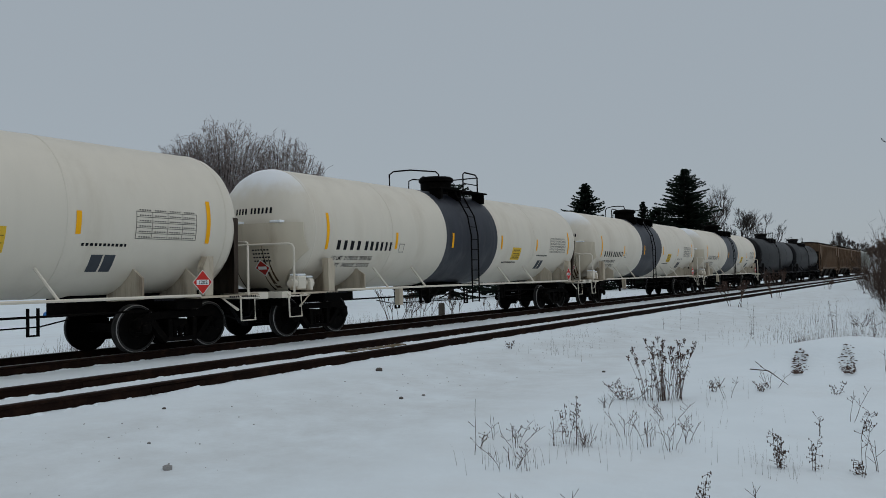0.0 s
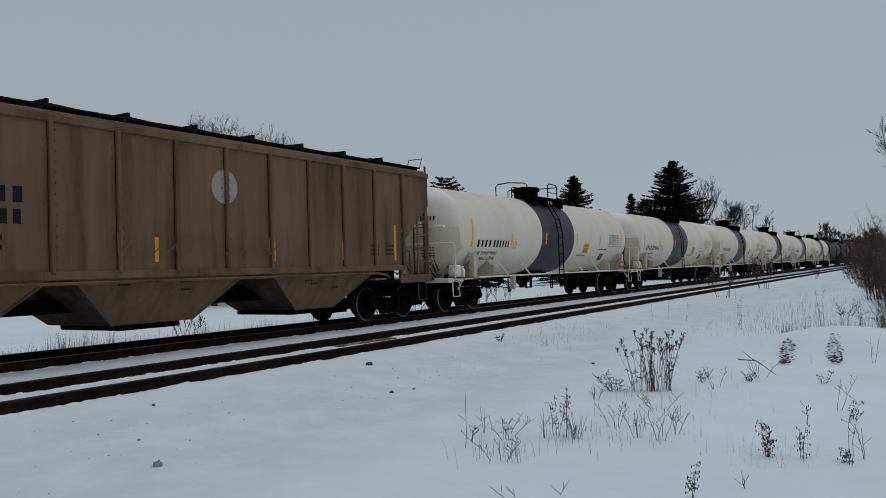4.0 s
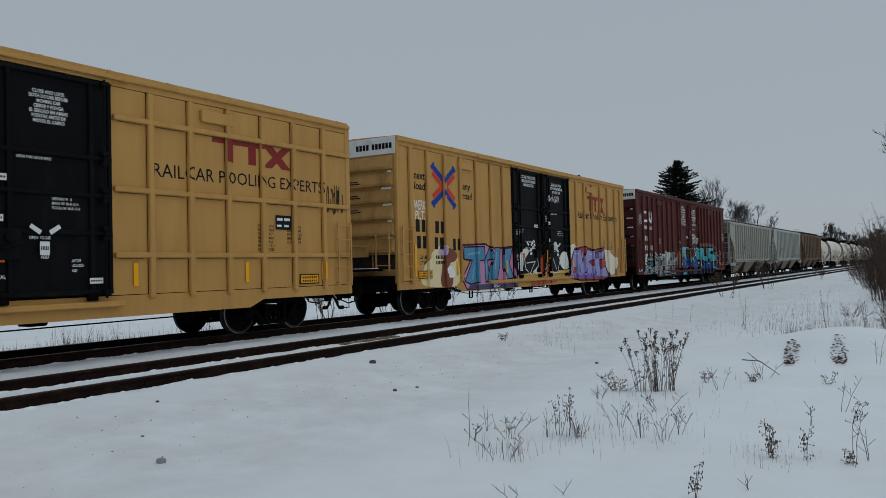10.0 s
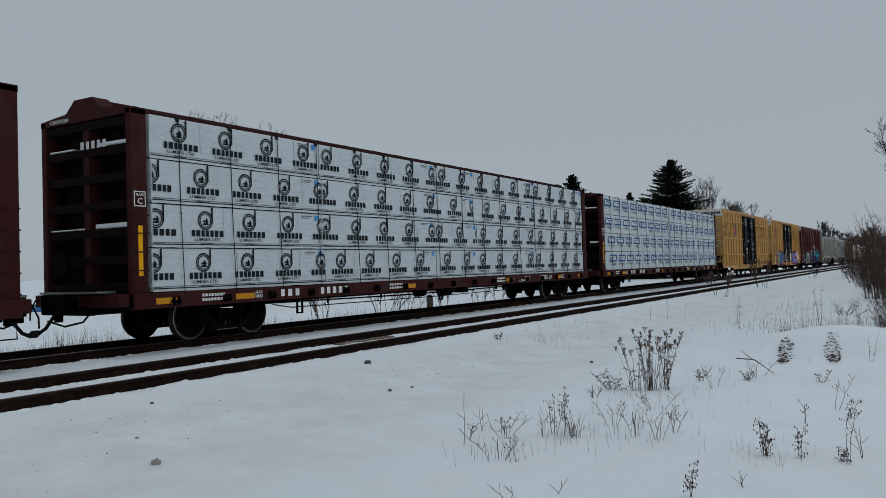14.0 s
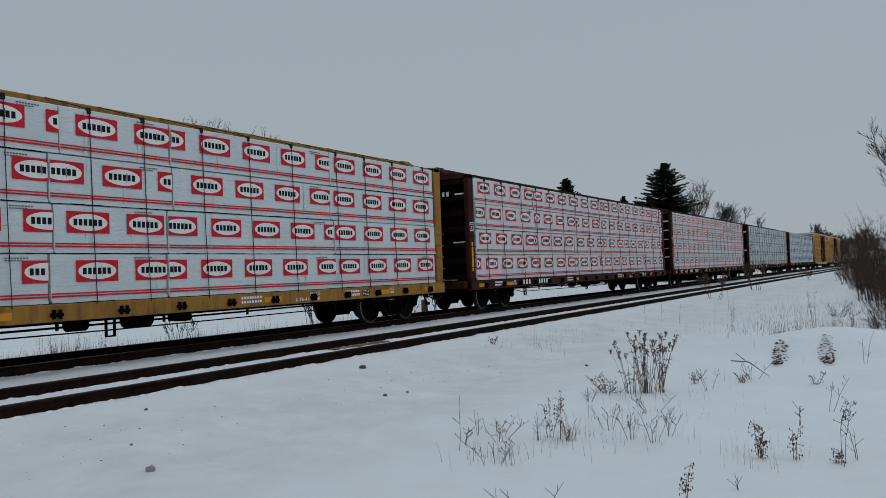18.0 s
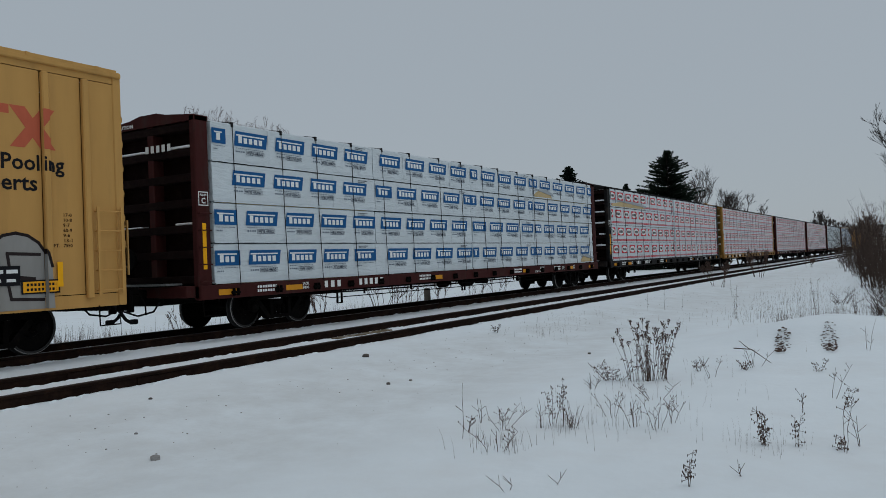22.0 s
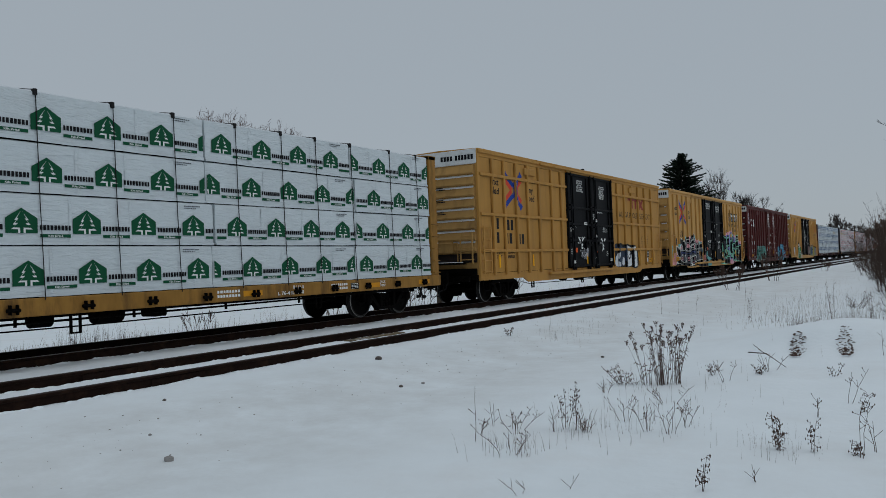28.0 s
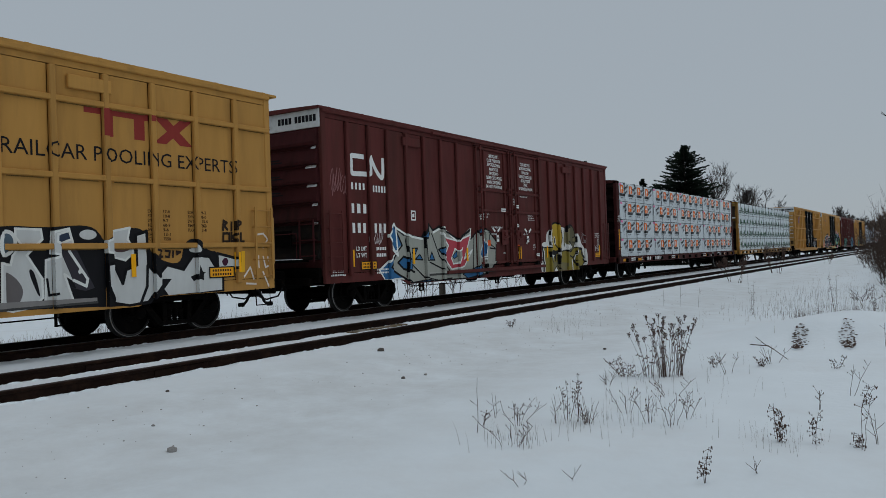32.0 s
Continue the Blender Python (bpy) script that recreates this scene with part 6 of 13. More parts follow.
for x, w, z, fill in ((12.25, 0.72, 2.02, (150, 146, 140)), (13.48, 0.66, 1.98, (158, 156, 98)), (14.85, 0.68, 2.03, (150, 148, 144)), (15.85, 0.52, 1.94, (166, 162, 92)), (16.95, 0.60, 2.05, (146, 144, 140))):
    dome = [(x - w, 0.80), (x + w, 0.80), (x + w * 0.95, 1.5)] + [(x + w * 0.93 * math.cos(a), 1.5 + (z - 1.5) * math.sin(a)) for a in (0.4, 0.8, 1.2, 1.57, 1.95, 2.35, 2.75)] + [(x - w * 0.95, 1.5)]
    domes += [("flat", dome, fill), ("line", dome[2:], (34, 26, 26), 0.026)]
domes += [("ring", (13.48, 1.36, 0.38, 0.52), (86, 108, 130), (44, 44, 46)), ("flat", [(13.25, 1.1), (13.7, 1.15), (13.66, 1.45), (13.3, 1.4)], (70, 120, 160)), ("line", [(13.3, 1.75), (13.36, 1.3), (13.6, 1.25), (13.62, 0.95)], (40, 60, 84), 0.016),
          ("line", [(11.95, 0.95), (12.0, 1.7), (12.35, 1.72), (12.42, 1.0)], (44, 40, 40), 0.03), ("ring", (12.2, 1.3, 0.13, 0.34), (120, 116, 112), (40, 36, 36)),
          ("line", [(15.2, 1.7), (14.7, 1.72), (14.5, 1.3), (14.75, 0.98), (15.2, 1.05)], (44, 40, 40), 0.03), ("ring", (14.95, 1.3, 0.2, 0.3), (112, 110, 108), (44, 40, 40)),
          ("line", [(15.7, 0.95), (15.72, 1.72), (16.1, 1.6), (15.8, 1.36), (16.15, 1.1), (15.72, 0.95)], (52, 50, 36), 0.026), ("line", [(17.35, 1.7), (16.8, 1.72), (16.85, 1.35), (17.25, 1.3), (16.8, 1.25), (16.85, 0.98), (17.4, 0.95)], (44, 36, 36), 0.026),
          ("flat", [(14.0, 1.95), (14.05, 2.22), (14.18, 2.05), (14.3, 2.3), (14.35, 2.05), (14.55, 2.18), (14.4, 1.92)], (206, 200, 186)), ("flat", [(15.9, 1.95), (16.0, 2.18), (16.15, 2.0), (16.3, 2.22), (16.4, 1.98)], (206, 200, 186))]
shapes(c, s, h, "grey and olive bubble graffiti with dark outlines", domes)
shapes(c, s, h, "pale red and white strokes across the door edge", (
    ("flat", [(11.0, 0.95), (11.35, 1.75), (11.55, 1.85), (11.62, 0.9)], (150, 120, 116)), ("line", [(10.8, 0.82), (11.3, 1.85), (11.55, 1.3), (11.95, 1.9)], (70, 26, 26), 0.026), ("line", [(10.5, 0.9), (11.0, 1.3), (11.5, 0.9)], (120, 110, 108), 0.022)))
scrawl(c, 7.5 - h, 1.15, 1.3, 0.5, -SIDE - 0.125, (104, 102, 98), 34, 8)
scrawl(c, 9.7 - h, 1.15, 1.2, 0.45, -SIDE - 0.125, (98, 96, 92), 35, 7)
oval_g = Geo()
for i in range(26):
    a0, a1 = 2 * math.pi * i / 26, 2 * math.pi * (i + 1) / 26
    patch(oval_g, [(8.3 - h + 0.5 * math.cos(a), 2.9 + 0.5 * math.sin(a)) for a in (a0, a1)] + [(8.3 - h + 0.45 * math.cos(a), 2.9 + 0.45 * math.sin(a)) for a in (a1, a0)], -SIDE - 0.128)
for p, q in (((7.9, 2.3), (8.32, 3.6)), ((8.32, 3.6), (8.75, 2.3)), ((7.7, 2.75), (8.9, 2.95))):
    patch(oval_g, [(p[0] - h - 0.03, p[1]), (p[0] - h + 0.03, p[1] + 0.02), (q[0] - h + 0.03, q[1] + 0.02), (q[0] - h - 0.03, q[1])], -SIDE - 0.13 - 0.0006 * len(oval_g.f))
part("sprayed_circle", oval_g, paint(206, 206, 200), c, "white sprayed circle sign")
reflectors(c, h, (3.2, 6.4, 9.6, 12.4, 15.2, 17.7))
plates(c, h, (1.25, 17.35))
consolidated(c, h, 16.5, 1.2)

c, h, s = boxcar(-375.2, -356.35, MAROON, MAROON, POSTS_D, (7.3, 12.0), "m", "maroon box car with pale teal and light blue graffiti")
maroon_side(c, h, False)
door_notice(c, h, IMPORTANT + FRENCH, LOCK + LOCKF, 7.3, 12.0)
p = Spray(c, s, h)
p.blob((39, 95, 86), (39, 95, 86), 0.01, 2.83, 0.72, 3.20, 1.31, 3.47, 1.84, 4.06, 1.93, 4.54, 1.84, 4.67, 1.26, 5.04, 1.31, 5.09, 1.84, 5.61, 1.99, 6.18, 1.90, 6.44, 1.97, 7.06, 1.90, 7.32, 1.51, 7.19, 0.65, 6.55, 0.62, 5.23, 0.62, 3.95, 0.62)
p.bar((95, 132, 126), (110, 174, 163), 0.15, 3.53, 1.76, 3.92, 1.76, 4.04, 1.45, 3.86, 0.98, 3.50, 0.97, 3.13, 1.02, 2.95, 0.79)
p.bar((95, 132, 126), (110, 174, 163), 0.15, 3.95, 1.73, 4.40, 1.73, 4.55, 1.61)
p.bar((95, 132, 126), (110, 174, 163), 0.15, 4.14, 1.25, 4.38, 1.24, 4.34, 0.99, 4.65, 0.86, 5.02, 0.87)
p.bar((95, 132, 126), (110, 174, 163), 0.15, 5.32, 1.78, 5.44, 0.87)
p.bar((95, 132, 126), (110, 174, 163), 0.15, 5.84, 1.81, 5.94, 1.19)
p.bar((95, 132, 126), (110, 174, 163), 0.15, 6.17, 1.78, 6.13, 0.90)
p.bar((95, 132, 126), (110, 174, 163), 0.15, 6.32, 1.27, 6.39, 0.89)
p.bar((95, 132, 126), (110, 174, 163), 0.15, 6.82, 1.74, 7.13, 1.38, 6.83, 0.87, 6.39, 0.83)
p.bar((95, 132, 126), (110, 174, 163), 0.15, 6.78, 1.74, 6.46, 1.52)
p.fill((108, 117, 112), 2.83, 0.85, 3.56, 0.86, 7.20, 0.80, 7.14, 0.62, 6.55, 0.62, 5.24, 0.62, 3.95, 0.62, 3.49, 0.62, 2.83, 0.74)
p.line((168, 174, 168), 0.03, 4.43, 0.77, 7.20, 0.80)
p.line((68, 68, 66), 0.02, 4.43, 0.72, 7.19, 0.75)
p.line((197, 205, 201), 0.014, 3.55, 1.38, 3.55, 1.27)
p.line((197, 205, 201), 0.014, 3.49, 1.35, 3.61, 1.30)
p.line((197, 205, 201), 0.014, 3.48, 1.30, 3.61, 1.35)
p.line((197, 205, 201), 0.014, 4.06, 1.87, 4.05, 1.75)
p.line((197, 205, 201), 0.014, 3.99, 1.84, 4.12, 1.79)
p.line((197, 205, 201), 0.014, 3.99, 1.79, 4.13, 1.84)
p.line((197, 205, 201), 0.014, 4.89, 1.91, 4.89, 1.78)
p.line((197, 205, 201), 0.014, 4.82, 1.86, 4.97, 1.82)
p.line((197, 205, 201), 0.014, 4.82, 1.81, 4.97, 1.87)
p.line((197, 205, 201), 0.014, 5.41, 2.00, 5.40, 1.86)
p.line((197, 205, 201), 0.014, 5.33, 1.95, 5.48, 1.91)
p.line((197, 205, 201), 0.014, 5.33, 1.90, 5.48, 1.96)
p.line((197, 205, 201), 0.014, 6.42, 1.99, 6.41, 1.85)
p.line((197, 205, 201), 0.014, 6.33, 1.94, 6.50, 1.89)
p.line((197, 205, 201), 0.014, 6.33, 1.88, 6.50, 1.95)
p.line((197, 205, 201), 0.014, 6.46, 1.40, 6.45, 1.26)
p.line((197, 205, 201), 0.014, 6.37, 1.36, 6.54, 1.30)
p.line((197, 205, 201), 0.014, 6.36, 1.30, 6.54, 1.36)
p.line((197, 205, 201), 0.014, 4.46, 1.47, 4.45, 1.35)
p.line((197, 205, 201), 0.014, 4.39, 1.44, 4.53, 1.39)
p.line((197, 205, 201), 0.014, 4.39, 1.38, 4.53, 1.44)
p.line((197, 205, 201), 0.014, 5.62, 1.36, 5.61, 1.22)
p.line((197, 205, 201), 0.014, 5.54, 1.32, 5.70, 1.26)
p.line((197, 205, 201), 0.014, 5.54, 1.26, 5.70, 1.32)
p.line((197, 205, 201), 0.014, 6.92, 1.33, 6.92, 1.18)
p.line((197, 205, 201), 0.014, 6.83, 1.28, 7.01, 1.22)
p.line((197, 205, 201), 0.014, 6.83, 1.22, 7.01, 1.28)
p.line((197, 205, 201), 0.014, 4.89, 1.06, 4.89, 0.93)
p.line((197, 205, 201), 0.014, 4.82, 1.02, 4.96, 0.96)
p.line((197, 205, 201), 0.014, 4.82, 0.97, 4.97, 1.02)
p.line((197, 205, 201), 0.014, 3.87, 0.74, 3.87, 0.62)
p.line((197, 205, 201), 0.014, 3.81, 0.70, 3.94, 0.65)
p.line((197, 205, 201), 0.014, 3.80, 0.66, 3.94, 0.70)
p.line((197, 205, 201), 0.014, 2.90, 1.10, 2.89, 0.99)
p.line((197, 205, 201), 0.014, 2.84, 1.07, 2.95, 1.02)
p.line((197, 205, 201), 0.014, 2.84, 1.02, 2.96, 1.07)
p.line((197, 205, 201), 0.014, 7.67, 0.73, 7.66, 0.62)
p.line((197, 205, 201), 0.014, 7.57, 0.69, 7.77, 0.63)
p.line((197, 205, 201), 0.014, 7.57, 0.63, 7.77, 0.69)
p.line((197, 205, 201), 0.014, 7.55, 1.16, 7.54, 1.01)
p.line((197, 205, 201), 0.014, 7.45, 1.12, 7.64, 1.06)
p.line((197, 205, 201), 0.014, 7.44, 1.06, 7.64, 1.12)
p.line((197, 205, 201), 0.014, 7.37, 1.61, 7.37, 1.47)
p.line((197, 205, 201), 0.014, 7.28, 1.57, 7.47, 1.51)
p.line((197, 205, 201), 0.014, 7.27, 1.51, 7.47, 1.57)
p.done("muted teal graffiti with white stars")
p = Spray(c, s, h)
p.form((110, 172, 198), (38, 42, 66), 0.022, 12.77, 1.68, 12.92, 1.95, 13.05, 2.07, 13.22, 2.00, 13.65, 1.83, 13.66, 1.65, 13.58, 1.38, 14.15, 1.34, 14.16, 0.59, 13.68, 0.53, 12.99, 0.57, 12.80, 0.71, 12.90, 1.00, 12.63, 1.01, 12.40, 1.12, 12.40, 1.38, 12.53, 1.45, 12.74, 1.42)
p.form((110, 172, 198), (38, 42, 66), 0.022, 13.60, 1.35, 13.66, 1.78, 13.76, 2.00, 13.89, 2.03, 14.19, 2.09, 14.62, 2.05, 14.65, 1.78, 14.48, 1.61, 14.22, 1.75, 14.16, 1.36, 14.23, 1.20, 14.33, 0.94, 14.16, 0.59, 13.94, 0.54, 13.60, 0.59)
p.form((110, 172, 198), (38, 42, 66), 0.022, 14.59, 1.67, 14.68, 2.01, 14.96, 2.07, 15.15, 2.01, 15.51, 2.07, 15.83, 2.02, 15.97, 1.78, 15.91, 1.55, 15.79, 1.33, 15.82, 0.88, 15.71, 0.71, 15.35, 0.58, 14.79, 0.55, 14.43, 0.63, 14.58, 0.90, 14.81, 0.98, 14.88, 1.41)
p.form((110, 172, 198), (38, 42, 66), 0.022, 15.90, 1.45, 16.16, 1.53, 16.46, 1.38, 16.66, 1.09, 16.65, 0.94, 16.43, 0.83, 16.06, 0.78, 15.84, 0.88)
p.fill((80, 142, 172), 13.20, 1.49, 13.48, 1.49, 13.57, 1.19, 13.34, 1.01, 13.10, 1.04)
p.fill((80, 142, 172), 13.68, 1.32, 14.15, 1.28, 14.22, 0.94, 13.85, 0.82, 13.62, 0.89)
p.fill((80, 142, 172), 14.94, 1.61, 15.81, 1.63, 15.77, 0.91, 15.32, 0.75, 14.94, 0.83, 15.10, 1.14)
p.fill((80, 142, 172), 15.05, 1.92, 15.68, 1.93, 15.67, 1.81, 15.04, 1.81)
p.fill((92, 34, 34), 13.20, 1.63, 13.29, 1.76, 13.35, 1.62, 13.27, 1.38, 13.17, 1.28)
p.fill((92, 34, 34), 14.22, 1.70, 14.48, 1.61, 14.84, 1.61, 14.81, 1.01, 14.51, 0.93, 14.31, 1.03, 14.19, 1.28)
p.fill(K, 15.05, 1.90, 15.17, 1.91, 15.16, 1.76, 15.04, 1.75)
p.line((176, 206, 212), 0.012, 12.51, 1.35, 12.62, 1.27)
p.line((176, 206, 212), 0.012, 12.51, 1.27, 12.62, 1.35)
p.line((176, 206, 212), 0.012, 12.83, 1.30, 12.95, 1.22)
p.line((176, 206, 212), 0.012, 12.83, 1.22, 12.95, 1.30)
p.line((176, 206, 212), 0.012, 12.84, 1.07, 12.95, 0.98)
p.line((176, 206, 212), 0.012, 12.84, 0.99, 12.96, 1.06)
p.line((176, 206, 212), 0.012, 13.77, 1.32, 13.89, 1.23)
p.line((176, 206, 212), 0.012, 13.76, 1.24, 13.89, 1.32)
p.line((176, 206, 212), 0.012, 13.45, 1.16, 13.56, 1.08)
p.line((176, 206, 212), 0.012, 13.44, 1.08, 13.57, 1.16)
p.line((176, 206, 212), 0.012, 13.75, 1.06, 13.88, 0.97)
p.line((176, 206, 212), 0.012, 13.75, 0.98, 13.88, 1.05)
p.line((176, 206, 212), 0.012, 15.14, 1.53, 15.28, 1.44)
p.line((176, 206, 212), 0.012, 15.14, 1.45, 15.29, 1.53)
p.line((176, 206, 212), 0.012, 15.18, 1.36, 15.32, 1.27)
p.line((176, 206, 212), 0.012, 15.18, 1.27, 15.33, 1.35)
p.line((176, 206, 212), 0.012, 15.17, 1.12, 15.31, 1.03)
p.line((176, 206, 212), 0.012, 15.16, 1.04, 15.31, 1.12)
p.line((176, 206, 212), 0.012, 15.35, 0.91, 15.49, 0.82)
p.line((176, 206, 212), 0.012, 15.34, 0.83, 15.50, 0.91)
p.line((176, 206, 212), 0.012, 16.36, 0.94, 16.51, 0.84)
p.line((176, 206, 212), 0.012, 16.35, 0.84, 16.52, 0.93)
p.line((38, 42, 66), 0.022, 12.84, 1.39, 13.20, 1.47, 13.48, 1.49, 13.43, 1.30, 14.11, 1.34)
p.line((38, 42, 66), 0.022, 12.51, 1.01, 12.81, 0.94, 13.14, 1.05, 13.26, 1.14)
p.line((38, 42, 66), 0.022, 13.47, 1.19, 13.84, 1.21, 14.02, 1.23)
p.line((38, 42, 66), 0.022, 14.10, 1.23, 14.20, 1.00, 14.04, 0.84, 14.25, 0.66)
p.line((176, 206, 212), 0.022, 14.93, 1.43, 15.13, 1.29, 15.24, 1.02, 15.12, 0.73)
p.line((38, 42, 66), 0.022, 15.22, 0.73, 15.11, 0.56, 14.83, 0.52)
p.line((38, 42, 66), 0.022, 15.80, 1.51, 15.89, 1.21, 15.77, 0.88)
p.line((176, 206, 212), 0.02, 14.27, 1.03, 14.44, 0.91, 14.52, 0.65)
p.line((38, 42, 66), 0.022, 13.07, 0.57, 13.32, 0.71, 13.39, 0.57, 13.69, 0.69, 13.81, 0.55)
p.blob((140, 62, 74), (140, 62, 74), 0.01, 16.25, 1.35, 16.22, 1.29, 16.14, 1.25, 16.04, 1.25, 15.97, 1.29, 15.95, 1.36, 15.98, 1.42, 16.06, 1.45, 16.15, 1.45, 16.23, 1.41)
p.blob((140, 62, 74), (140, 62, 74), 0.01, 16.31, 1.07, 16.28, 1.01, 16.20, 0.98, 16.11, 0.98, 16.03, 1.02, 16.01, 1.08, 16.04, 1.15, 16.12, 1.18, 16.21, 1.18, 16.29, 1.14)
p.blob((140, 62, 74), (140, 62, 74), 0.01, 16.25, 0.89, 16.22, 0.85, 16.16, 0.83, 16.08, 0.83, 16.02, 0.86, 15.99, 0.90, 16.02, 0.95, 16.09, 0.97, 16.17, 0.97, 16.23, 0.94)
p.line((38, 42, 66), 0.03, 16.36, 1.35, 16.38, 1.26)
p.line((196, 204, 196), 0.014, 12.43, 1.69, 12.59, 1.81)
p.line((196, 204, 196), 0.014, 12.39, 1.51, 12.51, 1.69)
p.line((196, 204, 196), 0.014, 16.03, 1.90, 16.23, 1.81, 16.39, 1.87, 16.43, 1.71)
p.line((196, 204, 196), 0.014, 16.62, 1.31, 16.94, 1.15, 17.09, 0.92)
p.line((196, 204, 196), 0.014, 16.64, 0.82, 16.81, 0.86, 16.91, 0.78, 17.19, 0.86)
p.done("light blue graffiti")
tag(c, "DASK", 0.06 - h, 4.20, 0.26, 0.62, s, (196, 190, 200))
tag(c, "NEME", 0.10 - h, 3.90, 0.24, 0.62, s, (196, 190, 200))
tag(c, "GAIMEG", 0.08 - h, 3.62, 0.22, 0.88, s, (196, 190, 200))
reflectors(c, h, (10.2, 14.9, 17.9))
plates(c, h, (1.4, 17.6))

c, h, s = boxcar(-395.9, -377.2, YELLOW, BLACKP, POSTS_T, (7.0, 12.0), "y", "yellow box car covered in black, pink and mint graffiti")
ttx_side(c, h, ((2, 1.45, 2.42, 0.5), (2, 2.2, 2.40, 0.5), (1, 0.95, 1.95, 0.25), (2, 1.5, 1.95, 0.5), (2, 2.3, 1.95, 0.5)), False, True, two=(("Railcar Pooling", 14.2, 3.27, 2.95, 0.25), ("Experts", 15.35, 2.90, 1.4, 0.25)), emblem=False, prints=())
door_notice(c, h, LOCK, LOCK, 7.0, 12.0)
p = Spray(c, s, h)
p.blob((230, 170, 177), (230, 170, 177), 0.02, -0.25, 1.18, 0.32, 1.43, 0.84, 1.56, 1.33, 1.53, 1.43, 1.28, 0.78, 1.22, 0.72, 0.78, -0.26, 0.90)
p.blob((123, 186, 197), (123, 186, 197), 0.02, -0.24, 1.67, 0.11, 1.90, 0.47, 1.88, 0.53, 1.42, 0.45, 1.23, 0.05, 1.17, -0.25, 1.29)
p.blob((123, 186, 197), (123, 186, 197), 0.01, 1.42, 1.99, 1.61, 2.03, 1.55, 1.82, 1.44, 1.82)
p.blob((230, 170, 177), (230, 170, 177), 0.02, 1.53, 1.40, 2.59, 1.82, 3.04, 1.00, 2.22, 0.86, 1.57, 1.06)
p.fill((212, 190, 146), -0.16, 2.18, -0.03, 2.19, -0.06, 1.25, -0.19, 1.25)
p.form((20, 20, 24), W, 0.02, 1.10, 1.17, 1.79, 1.10, 2.79, 0.86, 3.16, 0.95, 3.06, 0.71, 2.55, 0.62, 1.11, 0.92)
p.form((96, 98, 106), (20, 20, 24), 0.03, 1.17, 1.33, 1.69, 1.23, 2.56, 0.94, 3.03, 0.91, 2.81, 1.28, 2.36, 1.86, 1.93, 1.99, 1.62, 1.78, 1.54, 1.44)
p.form((20, 20, 24), W, 0.03, 1.02, 1.86, 1.42, 1.82, 1.66, 1.40, 1.95, 1.05, 1.68, 1.03, 1.33, 1.36, 1.06, 1.64)
p.blob((20, 20, 24), W, 0.03, 1.49, 1.76, 1.69, 2.07, 1.93, 2.27, 2.27, 2.30, 2.52, 2.08, 2.81, 1.37, 3.10, 0.91, 2.79, 0.86, 2.49, 1.38, 2.28, 1.89, 1.98, 1.97, 1.73, 1.82)
p.blob((168, 170, 172), (168, 170, 172), 0.01, 1.67, 1.63, 1.92, 1.93, 2.25, 1.91, 2.49, 1.51, 2.34, 1.25, 1.85, 1.39)
p.form((59, 70, 110), (20, 20, 24), 0.03, 1.61, 1.36, 2.08, 1.60, 2.50, 1.55, 2.58, 1.38, 2.18, 1.45, 1.79, 1.27)
p.blob((219, 154, 161), (20, 20, 24), 0.025, 1.94, 1.76, 2.11, 1.93, 2.29, 1.78, 2.12, 1.63)
p.blob((219, 154, 161), (20, 20, 24), 0.025, 1.95, 1.16, 2.18, 1.31, 2.38, 1.14, 2.18, 0.99)
p.blob((219, 154, 161), (20, 20, 24), 0.02, 2.60, 0.99, 2.67, 1.04, 2.75, 0.98, 2.67, 0.92)
p.line((20, 20, 24), 0.02, 1.98, 1.07, 2.23, 1.21, 2.37, 1.16)
p.line(W, 0.02, 0.79, 0.84, 0.87, 0.95, 1.21, 0.95, 1.62, 0.79)
p.fill((20, 20, 24), 0.74, 0.78, 0.96, 0.91, 2.55, 0.74, 3.03, 0.73, 3.02, 0.64, 2.55, 0.62)
p.fill((79, 108, 168), 2.82, 1.59, 3.06, 1.61, 3.11, 1.18, 2.95, 1.14)
p.blob((230, 170, 177), (230, 170, 177), 0.02, 2.87, 2.19, 3.30, 2.34, 3.79, 2.43, 3.99, 2.51, 4.26, 2.26, 4.96, 2.56, 5.22, 2.25, 6.09, 2.19, 6.57, 2.24, 6.62, 1.39, 6.63, 0.96, 4.65, 0.82, 2.74, 0.94)
p.fill((135, 197, 205), 2.89, 2.40, 2.98, 2.44, 3.07, 2.41, 3.04, 2.06, 2.90, 2.06)
p.blob((135, 197, 205), (135, 197, 205), 0.01, 4.05, 2.41, 4.19, 2.41, 4.22, 2.19, 4.06, 2.20)
p.blob((135, 197, 205), (135, 197, 205), 0.01, 4.87, 2.55, 5.00, 2.52, 5.13, 2.29, 4.95, 2.24)
p.blob((135, 197, 205), (135, 197, 205), 0.01, 5.94, 2.17, 6.27, 2.17, 6.24, 2.02, 6.04, 2.02)
p.form((96, 98, 106), (20, 20, 24), 0.05, 2.76, 2.02, 2.98, 2.26, 3.30, 2.38, 3.63, 2.25, 3.85, 1.89, 3.94, 2.22, 4.48, 2.54, 4.83, 2.59, 4.95, 2.28, 5.31, 1.97, 5.70, 2.30, 6.09, 1.94, 6.56, 2.20, 6.52, 1.52, 6.22, 1.40, 6.52, 0.97, 4.91, 0.89, 4.14, 0.71, 2.74, 0.80)
p.blob((20, 20, 24), W, 0.02, 2.81, 1.92, 2.97, 2.16, 3.30, 2.31, 3.63, 2.18, 3.80, 1.89, 3.65, 1.64, 3.28, 1.57, 2.96, 1.65, 2.83, 1.72)
